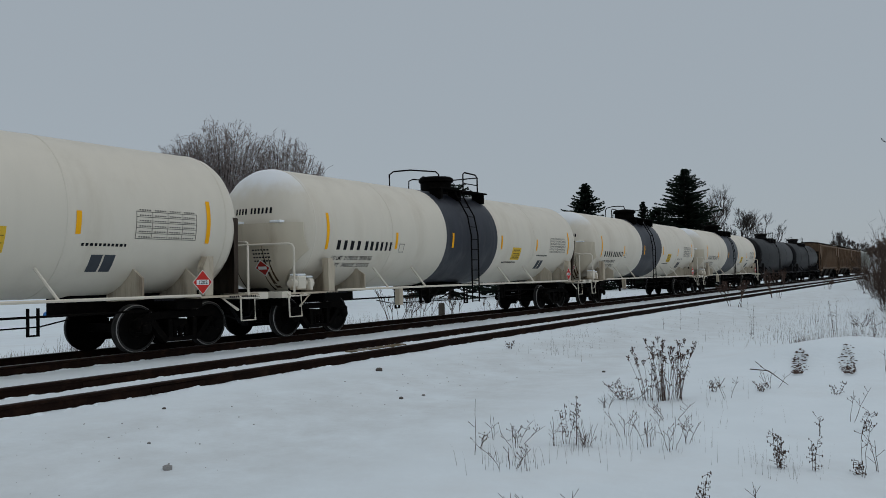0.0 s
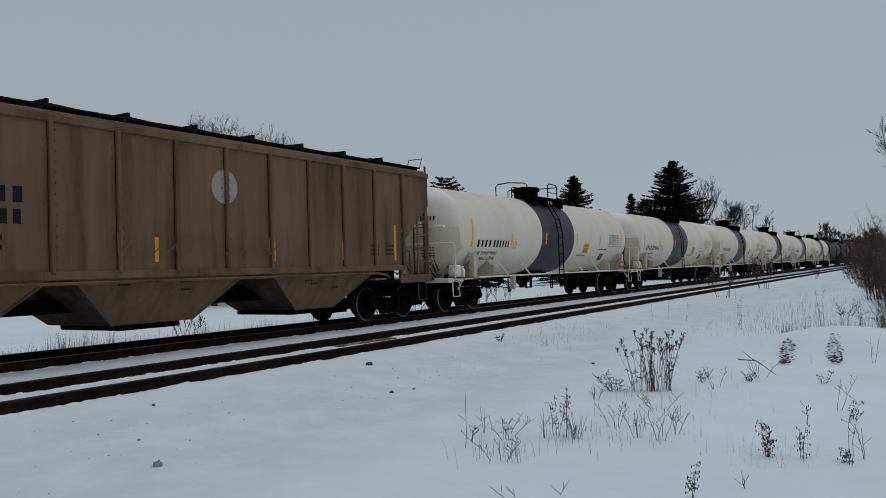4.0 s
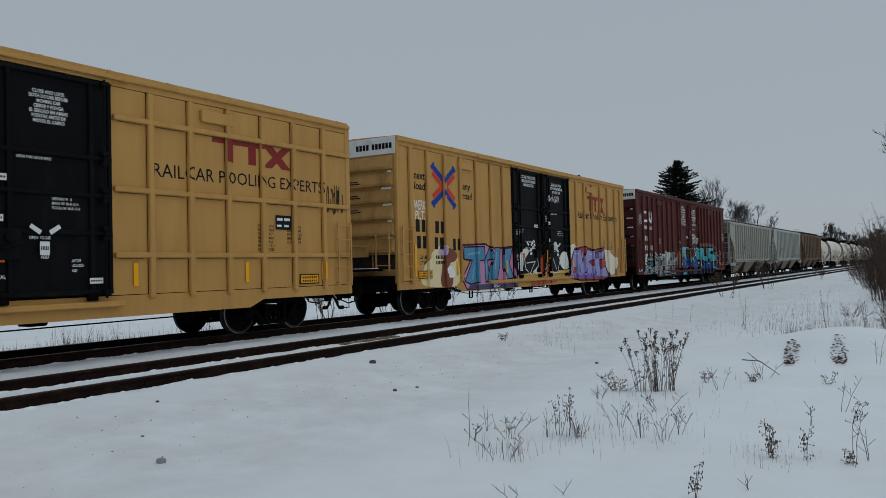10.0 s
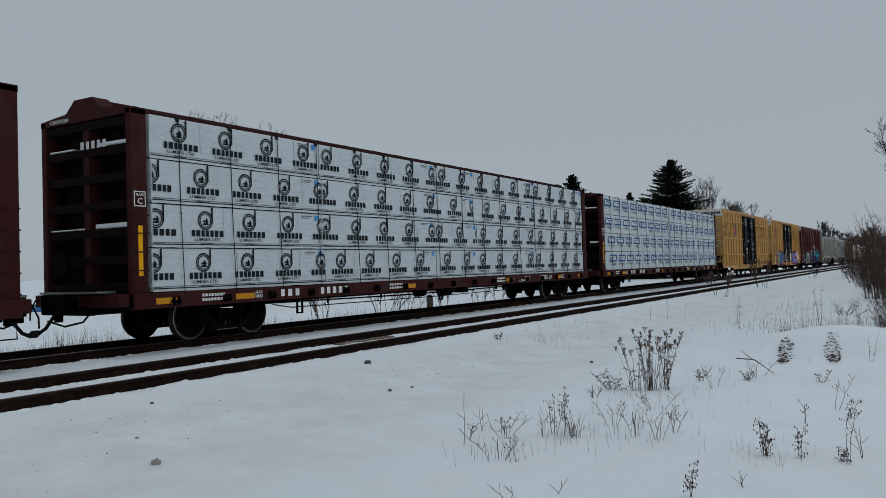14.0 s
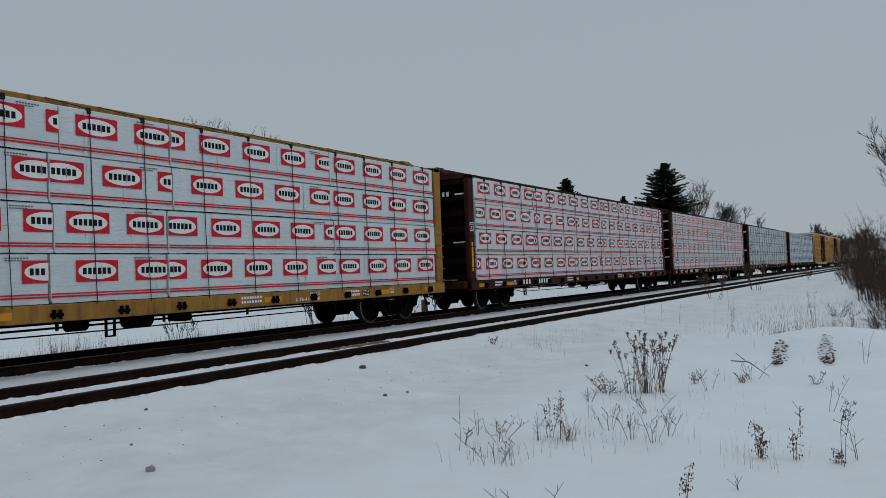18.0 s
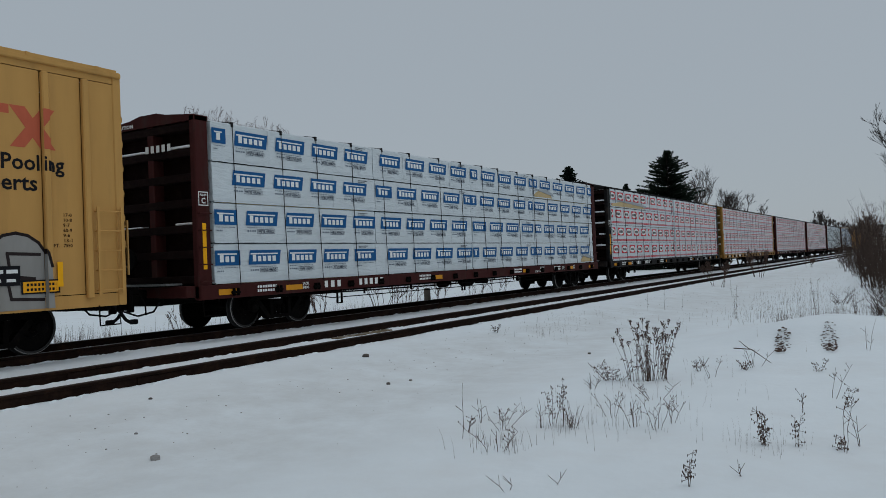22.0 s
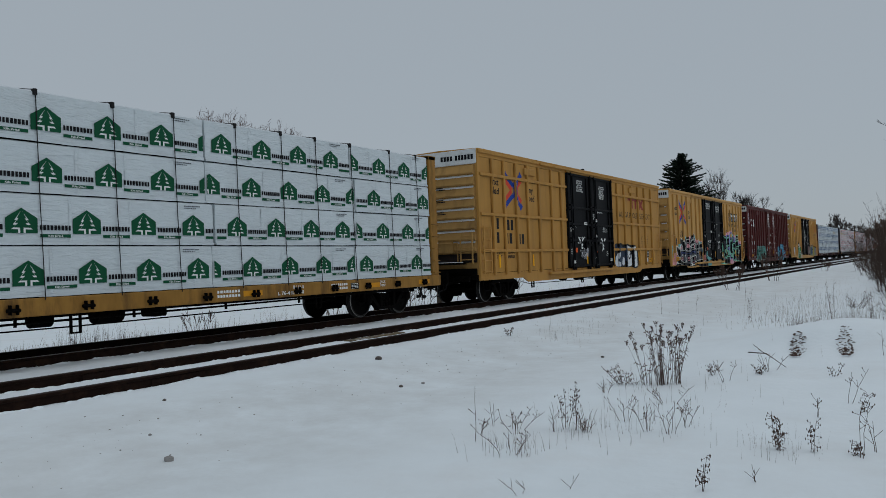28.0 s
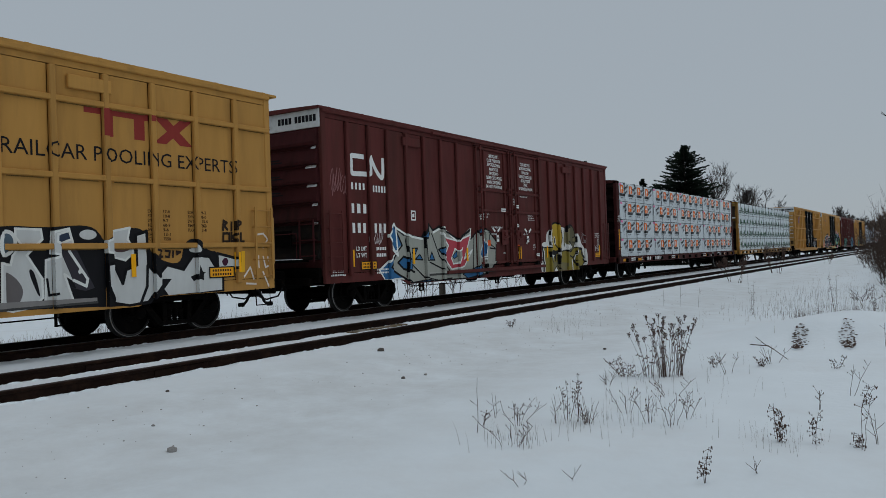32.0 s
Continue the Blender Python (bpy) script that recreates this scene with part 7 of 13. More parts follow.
p.blob((168, 170, 172), (168, 170, 172), 0.01, 2.97, 1.89, 3.08, 2.08, 3.29, 2.13, 3.55, 2.00, 3.58, 1.78, 3.39, 1.68, 3.07, 1.70)
p.blob((219, 154, 161), (20, 20, 24), 0.03, 3.09, 1.92, 3.29, 2.08, 3.51, 1.96, 3.51, 1.78, 3.28, 1.73, 3.14, 1.76)
p.form((20, 20, 24), W, 0.02, 3.80, 2.03, 4.10, 2.13, 4.35, 2.23, 4.52, 2.58, 4.83, 2.61, 4.84, 2.24, 5.12, 1.97, 5.19, 1.78, 4.93, 1.66, 4.58, 1.66, 4.25, 1.65, 4.00, 1.49, 3.88, 1.51, 4.09, 1.71, 4.47, 2.04, 3.85, 1.82)
p.blob((168, 170, 172), (168, 170, 172), 0.01, 4.55, 1.82, 4.73, 2.10, 4.99, 2.05, 5.05, 1.78, 4.85, 1.68)
p.blob((219, 154, 161), (20, 20, 24), 0.03, 4.61, 1.85, 4.79, 2.03, 4.99, 1.93, 4.96, 1.72, 4.74, 1.64)
p.form((20, 20, 24), W, 0.02, 5.23, 1.74, 5.31, 1.94, 5.50, 2.18, 5.80, 2.27, 6.09, 1.94, 6.35, 2.11, 6.54, 2.13, 6.50, 1.82, 6.08, 1.73, 5.93, 1.82, 5.79, 1.96, 5.54, 1.92, 5.30, 1.62)
p.blob((168, 170, 172), (20, 20, 24), 0.025, 5.29, 1.42, 5.40, 1.78, 5.69, 1.88, 5.93, 1.77, 5.92, 1.49, 5.58, 1.41)
p.blob((219, 154, 161), (20, 20, 24), 0.025, 5.42, 1.64, 5.64, 1.80, 5.85, 1.69, 5.82, 1.53, 5.53, 1.45)
p.form((59, 70, 110), (20, 20, 24), 0.03, 3.03, 1.52, 3.69, 1.46, 3.96, 1.51, 4.33, 1.63, 4.76, 1.59, 5.11, 1.66, 5.13, 1.42, 4.84, 1.39, 4.33, 1.48, 3.84, 1.31, 3.64, 1.21, 3.73, 1.42, 3.17, 1.36)
p.form((59, 70, 110), (20, 20, 24), 0.03, 5.67, 1.41, 6.49, 1.52, 6.55, 1.77, 6.39, 1.77, 6.33, 1.52, 5.67, 1.47)
p.form((59, 70, 110), (20, 20, 24), 0.03, 2.75, 1.58, 2.89, 1.58, 2.99, 1.20, 2.88, 1.24)
p.form((20, 20, 24), W, 0.025, 2.75, 1.55, 3.00, 0.85, 2.88, 0.83, 2.75, 1.14)
p.form((20, 20, 24), W, 0.025, 3.61, 1.21, 3.84, 1.31, 3.95, 0.87, 4.31, 0.73, 3.83, 0.73, 3.60, 1.03)
p.form((20, 20, 24), W, 0.025, 4.84, 1.35, 5.20, 1.26, 5.28, 1.02, 6.58, 1.05, 6.57, 0.88, 5.75, 0.84, 4.92, 0.96)
p.form((20, 20, 24), W, 0.025, 3.96, 1.19, 4.36, 1.29, 4.23, 0.85, 4.52, 0.72, 4.15, 0.82)
p.blob((219, 154, 161), (20, 20, 24), 0.03, 3.16, 1.19, 3.31, 1.31, 3.51, 1.18, 3.49, 1.00, 3.27, 0.98)
p.blob((219, 154, 161), (20, 20, 24), 0.03, 4.36, 1.22, 4.58, 1.38, 4.84, 1.28, 4.92, 1.04, 4.61, 0.94, 4.40, 1.03)
p.blob((219, 154, 161), (20, 20, 24), 0.02, 4.23, 0.92, 4.31, 1.00, 4.42, 0.91, 4.33, 0.85)
p.line((20, 20, 24), 0.025, 3.20, 1.05, 3.34, 1.11, 3.51, 1.09)
p.line((20, 20, 24), 0.025, 4.44, 1.03, 4.83, 1.16, 4.87, 1.08)
p.blob((123, 132, 179), (123, 132, 179), 0.01, 4.37, 1.55, 4.46, 1.59, 4.47, 1.50, 4.41, 1.48)
p.blob((123, 132, 179), (123, 132, 179), 0.01, 4.54, 1.55, 4.63, 1.58, 4.61, 1.48, 4.55, 1.47)
p.line(W, 0.016, 4.25, 1.85, 4.44, 1.73, 4.29, 1.83)
p.line((20, 20, 24), 0.02, 4.59, 2.69, 4.64, 2.85, 4.60, 2.73, 4.65, 2.64)
p.fill((20, 20, 24), 2.74, 0.94, 4.14, 0.71, 5.75, 0.82, 5.75, 0.76, 4.64, 0.67, 2.74, 0.79)
p.fill((50, 50, 53), 5.75, 0.88, 6.58, 0.92, 7.71, 0.82, 7.77, 0.64, 6.25, 0.62, 5.75, 0.64)
p.line(W, 0.02, 6.90, 0.93, 7.36, 0.99, 7.74, 0.86)
p.blob((108, 168, 168), (108, 168, 168), 0.01, 7.32, 1.50, 7.62, 1.59, 7.85, 1.22, 8.61, 1.15, 8.34, 0.93, 7.42, 0.93)
p.blob((95, 148, 150), (95, 148, 150), 0.01, 6.68, 1.73, 6.88, 1.77, 6.84, 1.47, 6.70, 1.47)
p.blob((197, 135, 132), (197, 135, 132), 0.01, 6.91, 1.25, 7.20, 1.46, 7.37, 1.28, 7.19, 1.02, 6.85, 0.99)
p.fill((108, 168, 168), 7.77, 0.82, 8.73, 0.86, 8.72, 0.65, 7.83, 0.63)
p.done("black graffiti with white outlines and pink fields")
p = Spray(c, s, h)
p.blob((232, 176, 190), (232, 176, 190), 0.02, 11.75, 2.18, 11.86, 2.27, 11.94, 2.21, 12.05, 2.37, 12.38, 2.49, 12.66, 2.55, 12.87, 2.70, 13.10, 2.65, 13.32, 2.75, 13.48, 2.85, 13.64, 2.87, 13.84, 2.80, 13.97, 2.89, 14.21, 2.82, 14.41, 2.92, 14.59, 2.97, 14.84, 2.95, 14.98, 2.76, 15.22, 2.82, 15.43, 2.72, 15.80, 2.66, 16.12, 2.63, 16.55, 2.57, 17.17, 2.38, 17.44, 2.26, 17.67, 2.14, 17.85, 1.85, 17.90, 1.74, 18.03, 1.47, 17.69, 1.26, 17.53, 0.87, 15.97, 0.70, 14.31, 0.68, 11.81, 1.06)
p.blob((142, 142, 196), (142, 142, 196), 0.02, 11.94, 2.11, 12.16, 2.28, 12.60, 2.45, 12.78, 2.51, 12.98, 2.60, 13.26, 2.64, 13.47, 2.65, 13.70, 2.64, 13.97, 2.74, 14.24, 2.68, 14.45, 2.78, 14.59, 2.86, 14.78, 2.85, 14.89, 2.60, 15.25, 2.64, 15.47, 2.53, 15.79, 2.52, 16.04, 2.48, 16.54, 2.37, 17.16, 2.20, 17.47, 2.05, 17.61, 1.85, 17.80, 1.56, 17.40, 1.26, 17.29, 1.01, 15.81, 0.83, 12.12, 1.11)
p.blob((212, 182, 122), (212, 182, 122), 0.01, 12.48, 2.32, 12.44, 2.25, 12.35, 2.23, 12.28, 2.28, 12.29, 2.35, 12.36, 2.41, 12.44, 2.39)
p.blob((212, 182, 122), (212, 182, 122), 0.01, 13.27, 2.28, 13.22, 2.17, 13.11, 2.14, 13.02, 2.21, 13.02, 2.34, 13.11, 2.42, 13.23, 2.40)
p.blob((212, 182, 122), (212, 182, 122), 0.01, 13.03, 1.36, 12.97, 1.25, 12.84, 1.22, 12.74, 1.30, 12.74, 1.43, 12.84, 1.50, 12.97, 1.47)
p.blob((212, 182, 122), (212, 182, 122), 0.01, 14.74, 2.62, 14.69, 2.51, 14.58, 2.48, 14.49, 2.55, 14.50, 2.66, 14.59, 2.74, 14.70, 2.72)
p.blob((212, 182, 122), (212, 182, 122), 0.01, 14.06, 1.52, 14.01, 1.41, 13.89, 1.39, 13.81, 1.46, 13.81, 1.58, 13.90, 1.64, 14.01, 1.62)
p.blob((212, 182, 122), (212, 182, 122), 0.01, 16.16, 2.33, 16.11, 2.26, 16.00, 2.24, 15.91, 2.29, 15.91, 2.37, 16.00, 2.42, 16.12, 2.41)
p.blob((212, 182, 122), (212, 182, 122), 0.01, 13.95, 2.66, 13.90, 2.60, 13.80, 2.58, 13.73, 2.62, 13.73, 2.68, 13.81, 2.73, 13.91, 2.72)
p.blob((212, 182, 122), (212, 182, 122), 0.01, 17.31, 1.72, 17.26, 1.62, 17.16, 1.59, 17.09, 1.66, 17.10, 1.77, 17.17, 1.84, 17.27, 1.82)
p.blob((212, 182, 122), (212, 182, 122), 0.01, 13.51, 1.00, 13.47, 0.95, 13.37, 0.94, 13.30, 0.98, 13.30, 1.03, 13.37, 1.06, 13.47, 1.05)
p.fill((212, 182, 122), 11.80, 1.55, 12.05, 1.53, 12.22, 1.35, 12.00, 1.26, 11.97, 1.05, 11.77, 1.06)
p.fill((212, 182, 122), 16.31, 1.77, 16.87, 1.85, 16.89, 1.37, 16.49, 1.23, 16.36, 1.38)
p.line(K, 0.100, 12.09, 2.52, 12.64, 2.54, 12.89, 2.41, 13.05, 2.20, 13.08, 1.95, 12.95, 1.72, 12.76, 1.58, 13.10, 0.97, 12.98, 0.90, 12.68, 1.21, 12.48, 1.50, 12.50, 1.02, 12.03, 0.99, 12.05, 1.26, 12.24, 1.33, 12.03, 1.59, 11.88, 1.55, 11.89, 2.15, 12.06, 2.13, 12.09, 2.52)
p.form(K, (150, 216, 192), 0.045, 12.09, 2.52, 12.64, 2.54, 12.89, 2.41, 13.05, 2.20, 13.08, 1.95, 12.95, 1.72, 12.76, 1.58, 13.10, 0.97, 12.98, 0.90, 12.68, 1.21, 12.48, 1.50, 12.50, 1.02, 12.03, 0.99, 12.05, 1.26, 12.24, 1.33, 12.03, 1.59, 11.88, 1.55, 11.89, 2.15, 12.06, 2.13)
p.line((150, 216, 192), 0.03, 12.10, 2.13, 12.31, 2.12, 12.48, 2.10, 12.59, 2.05)
p.line((150, 216, 192), 0.03, 12.04, 1.84, 12.22, 1.47, 12.37, 1.23)
p.line((150, 216, 192), 0.028, 12.47, 1.82, 12.49, 1.54, 12.50, 1.04)
p.fill((84, 86, 92), 12.14, 2.41, 12.49, 2.40, 12.78, 2.23, 12.88, 2.00, 12.81, 1.76, 12.72, 1.72, 12.79, 1.99, 12.69, 2.19, 12.46, 2.30, 12.16, 2.31)
p.fill((84, 86, 92), 12.08, 1.11, 12.37, 1.15, 12.36, 1.03, 12.08, 1.01)
p.line(K, 0.100, 13.20, 1.95, 13.49, 2.35, 13.78, 2.53, 14.11, 2.65, 14.11, 2.11, 13.98, 1.94, 13.63, 1.92, 13.47, 1.72, 13.46, 1.57, 13.72, 1.54, 13.71, 1.20, 13.16, 1.19, 13.20, 1.95)
p.form(K, (150, 216, 192), 0.045, 13.20, 1.95, 13.49, 2.35, 13.78, 2.53, 14.11, 2.65, 14.11, 2.11, 13.98, 1.94, 13.63, 1.92, 13.47, 1.72, 13.46, 1.57, 13.72, 1.54, 13.71, 1.20, 13.16, 1.19)
p.fill((84, 86, 92), 13.46, 2.11, 13.85, 2.32, 13.92, 2.19, 13.62, 2.10)
p.line((150, 216, 192), 0.028, 13.25, 1.86, 13.45, 1.93, 13.44, 1.53)
p.line(K, 0.085, 13.23, 1.09, 13.50, 1.14, 14.30, 1.22, 14.32, 0.94, 13.91, 0.85, 13.22, 0.84, 13.23, 1.09)
p.form(K, (150, 216, 192), 0.030, 13.23, 1.09, 13.50, 1.14, 14.30, 1.22, 14.32, 0.94, 13.91, 0.85, 13.22, 0.84)
p.fill((84, 86, 92), 13.37, 1.02, 14.21, 1.13, 14.21, 1.03, 13.50, 0.93)
p.line(K, 0.100, 14.37, 1.71, 14.35, 1.93, 14.57, 2.25, 14.91, 2.53, 15.42, 2.69, 15.41, 2.03, 15.16, 1.94, 15.03, 1.78, 15.12, 1.59, 15.39, 1.59, 15.39, 1.38, 15.12, 0.79, 14.63, 1.14, 14.42, 1.46, 14.37, 1.71)
p.form(K, (150, 216, 192), 0.045, 14.37, 1.71, 14.35, 1.93, 14.57, 2.25, 14.91, 2.53, 15.42, 2.69, 15.41, 2.03, 15.16, 1.94, 15.03, 1.78, 15.12, 1.59, 15.39, 1.59, 15.39, 1.38, 15.12, 0.79, 14.63, 1.14, 14.42, 1.46)
p.fill((84, 86, 92), 14.64, 2.18, 14.97, 2.40, 15.33, 2.52, 15.33, 2.41, 14.99, 2.28, 14.75, 2.07)
p.fill((150, 216, 192), 15.00, 1.75, 15.28, 1.84, 15.27, 1.66, 15.06, 1.61)
p.fill((150, 216, 192), 14.54, 1.39, 14.87, 1.32, 15.05, 1.29, 14.92, 0.93, 14.63, 1.21)
p.fill((142, 142, 196), 14.70, 1.32, 14.90, 1.28, 14.89, 1.04)
p.line(W, 0.02, 14.74, 1.90, 14.84, 2.07, 14.86, 1.91, 14.99, 2.07)
p.line(K, 0.085, 15.44, 2.06, 16.02, 2.11, 16.33, 2.24, 17.11, 2.41, 17.11, 1.97, 16.52, 1.87, 16.31, 1.80, 16.27, 1.70, 15.43, 1.73, 15.44, 2.06)
p.form(K, (150, 216, 192), 0.030, 15.44, 2.06, 16.02, 2.11, 16.33, 2.24, 17.11, 2.41, 17.11, 1.97, 16.52, 1.87, 16.31, 1.80, 16.27, 1.70, 15.43, 1.73)
p.fill((84, 86, 92), 15.56, 1.99, 16.15, 2.02, 16.15, 1.92, 15.59, 1.87)
p.line(K, 0.085, 15.65, 1.65, 16.31, 1.67, 15.99, 1.31, 15.49, 0.83, 15.41, 1.08, 15.65, 1.65)
p.form(K, (150, 216, 192), 0.030, 15.65, 1.65, 16.31, 1.67, 15.99, 1.31, 15.49, 0.83, 15.41, 1.08)
p.line(K, 0.085, 16.27, 1.67, 16.55, 1.70, 16.56, 1.12, 17.02, 1.16, 17.02, 1.82, 17.58, 1.95, 17.57, 0.78, 16.24, 0.82, 16.27, 1.67)
p.form(K, (150, 216, 192), 0.030, 16.27, 1.67, 16.55, 1.70, 16.56, 1.12, 17.02, 1.16, 17.02, 1.82, 17.58, 1.95, 17.57, 0.78, 16.24, 0.82)
p.fill((84, 86, 92), 16.38, 1.01, 16.84, 1.06, 16.83, 0.89, 16.38, 0.88)
p.form(K, (150, 216, 192), 0.04, 16.75, 2.46, 16.73, 2.37, 16.65, 2.29, 16.55, 2.25, 16.45, 2.25, 16.35, 2.29, 16.29, 2.36, 16.27, 2.45, 16.30, 2.54, 16.36, 2.61, 16.46, 2.66, 16.57, 2.66, 16.67, 2.63, 16.73, 2.55)
p.line(W, 0.018, 16.37, 2.41, 16.46, 2.49, 16.51, 2.40, 16.60, 2.48, 16.65, 2.43)
p.fill((232, 176, 190), 14.44, 0.64, 14.53, 0.95, 14.71, 1.03, 14.77, 0.88, 15.00, 0.86, 15.08, 0.63)
p.fill((142, 142, 196), 14.59, 0.66, 14.67, 0.90, 14.79, 0.75, 14.91, 0.63)
p.fill(K, 11.72, 1.00, 14.31, 0.85, 14.31, 0.65, 13.14, 0.68, 11.72, 0.81)
p.line((150, 216, 192), 0.035, 11.54, 0.73, 12.44, 0.69, 12.84, 0.64, 13.10, 0.89)
p.line((150, 216, 192), 0.03, 12.23, 0.88, 12.67, 0.67)
p.fill((84, 86, 92), 13.51, 0.73, 14.31, 0.82, 14.25, 0.68)
p.line(K, 0.012, 13.87, 0.68, 14.15, 0.80, 14.20, 0.69, 14.52, 0.84)
p.blob(W, W, 0.01, 12.67, 1.72, 12.66, 1.70, 12.63, 1.71, 12.64, 1.73, 12.66, 1.74)
p.blob(W, W, 0.01, 12.71, 1.68, 12.69, 1.66, 12.67, 1.67, 12.67, 1.69, 12.69, 1.70)
p.blob(W, W, 0.01, 13.18, 1.43, 13.17, 1.41, 13.14, 1.42, 13.15, 1.44, 13.17, 1.44)
p.blob(W, W, 0.01, 13.31, 1.44, 13.29, 1.43, 13.27, 1.43, 13.27, 1.46, 13.29, 1.46)
p.blob(W, W, 0.01, 13.83, 1.95, 13.82, 1.93, 13.79, 1.94, 13.79, 1.96, 13.82, 1.97)
p.blob(W, W, 0.01, 12.70, 2.65, 12.68, 2.63, 12.66, 2.64, 12.66, 2.66, 12.68, 2.67)
p.blob(W, W, 0.01, 12.47, 0.94, 12.45, 0.93, 12.43, 0.94, 12.43, 0.96, 12.46, 0.96)
p.blob(W, W, 0.01, 14.48, 2.46, 14.46, 2.44, 14.43, 2.45, 14.43, 2.47, 14.46, 2.48)
p.line((68, 50, 35), 0.022, 12.11, 2.90, 12.15, 2.59, 12.30, 2.64, 12.35, 2.82, 12.21, 2.86)
p.line((68, 50, 35), 0.022, 12.74, 2.98, 12.61, 3.09, 12.51, 2.88, 12.71, 2.80, 12.57, 2.57)
p.line((68, 50, 35), 0.022, 12.90, 3.11, 12.92, 2.74)
p.line((68, 50, 35), 0.022, 13.26, 2.74, 13.27, 2.92, 13.46, 2.98, 13.52, 2.85, 13.40, 2.77)
p.done("black and mint graffiti on a lilac cloud")
g = Geo()
stick(g, 14.35 - h, 17.1 - h, 3.62, 4.20, s, 0.006, 0)
for x0, x1 in ((14.6, 15.3), (15.4, 16.05), (16.1, 16.8)):
    stick(g, x0 - h, x1 - h, 3.95, 4.10, s, 0.008, 1)
    stick(g, (x0 + x1) / 2 - 0.1 - h, (x0 + x1) / 2 + 0.1 - h, 3.70, 3.95, s, 0.008, 1)
for z in (3.72, 3.80, 3.88):
    for x0, x1 in ((14.45, 14.78), (15.08, 15.55), (15.9, 16.3)):
        stick(g, x0 - h, x1 - h, z, z + 0.02, s, 0.008, 1)
part("emblem_panel", g, [INK, WHITE], c, "black panel with plain white blocks")
reflectors(c, h, (0.3, 6.0, 9.6, 12.9, 15.6))
plates(c, h, (1.2, 16.6))
consolidated(c, h, 17.0, 1.3)

c, h, s = boxcar(-417.3, -397.9, YELDULL, BLACKP, POSTS_B, (7.1, 12.1), "y", "yellow externally braced box car with a navy and white tag", braces=(4.22, 2.92, 1.72), ribs=9)
ttx_side(c, h, ((2, 0.9, 2.45, 0.45), (2, 1.95, 2.42, 0.45), (2, 0.9, 1.98, 0.45), (2, 1.85, 1.96, 0.44), (2, 2.8, 1.94, 0.42)), True, False, pool=(14.5, 4.165, 1.15, 0.74), prints=(15.99, 16.81))
door_notice(c, h, IMPORTANT[1:] + CLOSES, LOCK + LOCKS, 7.1, 12.1)
p = Spray(c, s, h)
p.blob((24, 24, 27), (24, 24, 27), 0.05, 12.45, 1.92, 12.72, 2.01, 13.08, 1.98, 13.29, 2.04, 13.71, 1.92, 14.07, 2.02, 14.61, 1.92, 15.10, 1.96, 15.60, 1.82, 15.79, 1.38, 15.78, 0.89, 15.34, 0.78, 14.48, 0.92, 14.20, 0.87, 13.58, 0.91, 12.53, 0.91, 12.45, 1.21)
p.blob((50, 61, 79), (50, 61, 79), 0.01, 12.47, 1.89, 12.80, 1.99, 12.91, 1.74, 13.20, 1.98, 13.62, 1.79, 13.97, 1.92, 14.00, 1.54, 13.76, 0.98, 13.16, 0.94, 12.61, 1.15, 13.10, 1.43, 13.03, 1.68, 12.63, 1.71)
p.blob((208, 212, 217), (208, 212, 217), 0.01, 12.45, 0.98, 12.54, 1.38, 13.03, 1.64, 13.10, 1.49, 12.77, 1.20, 13.13, 1.07, 13.00, 0.92)
p.blob((208, 212, 217), (208, 212, 217), 0.01, 13.37, 0.97, 13.51, 1.36, 13.77, 1.36, 13.80, 0.98)
p.form((219, 223, 225), K, 0.02, 14.06, 1.95, 14.71, 1.84, 14.80, 1.73, 14.51, 1.69, 14.78, 1.46, 14.81, 0.94, 14.34, 0.90, 14.18, 0.89, 13.95, 1.29, 14.15, 1.54)
p.form((219, 223, 225), K, 0.02, 14.75, 1.82, 15.40, 1.89, 15.59, 1.65, 15.61, 0.90, 15.25, 0.85, 14.96, 0.96, 15.08, 1.52)
p.line(K, 0.03, 14.50, 1.47, 14.64, 1.53, 14.59, 1.34, 14.45, 1.27)
p.line(K, 0.03, 15.23, 1.45, 15.17, 1.25, 15.32, 1.32)
p.line(K, 0.03, 14.31, 1.41, 14.35, 1.24, 14.45, 1.34)
p.done("navy and white graffiti tag")
scrawl(c, 8.2 - h, 1.35, 0.7, 0.5, -SIDE - 0.125, (190, 190, 196), 12)
reflectors(c, h, (1.3, 3.9, 9.0, 12.3, 15.8, 17.9))
plates(c, h, (17.6,))
consolidated(c, h, 16.85, 1.32)
g = Geo()
stick(g, 16.85 - h, 17.25 - h, 1.10, 1.29, s, 0.012)
part("data_card", g, WHITE, c, "white data card")

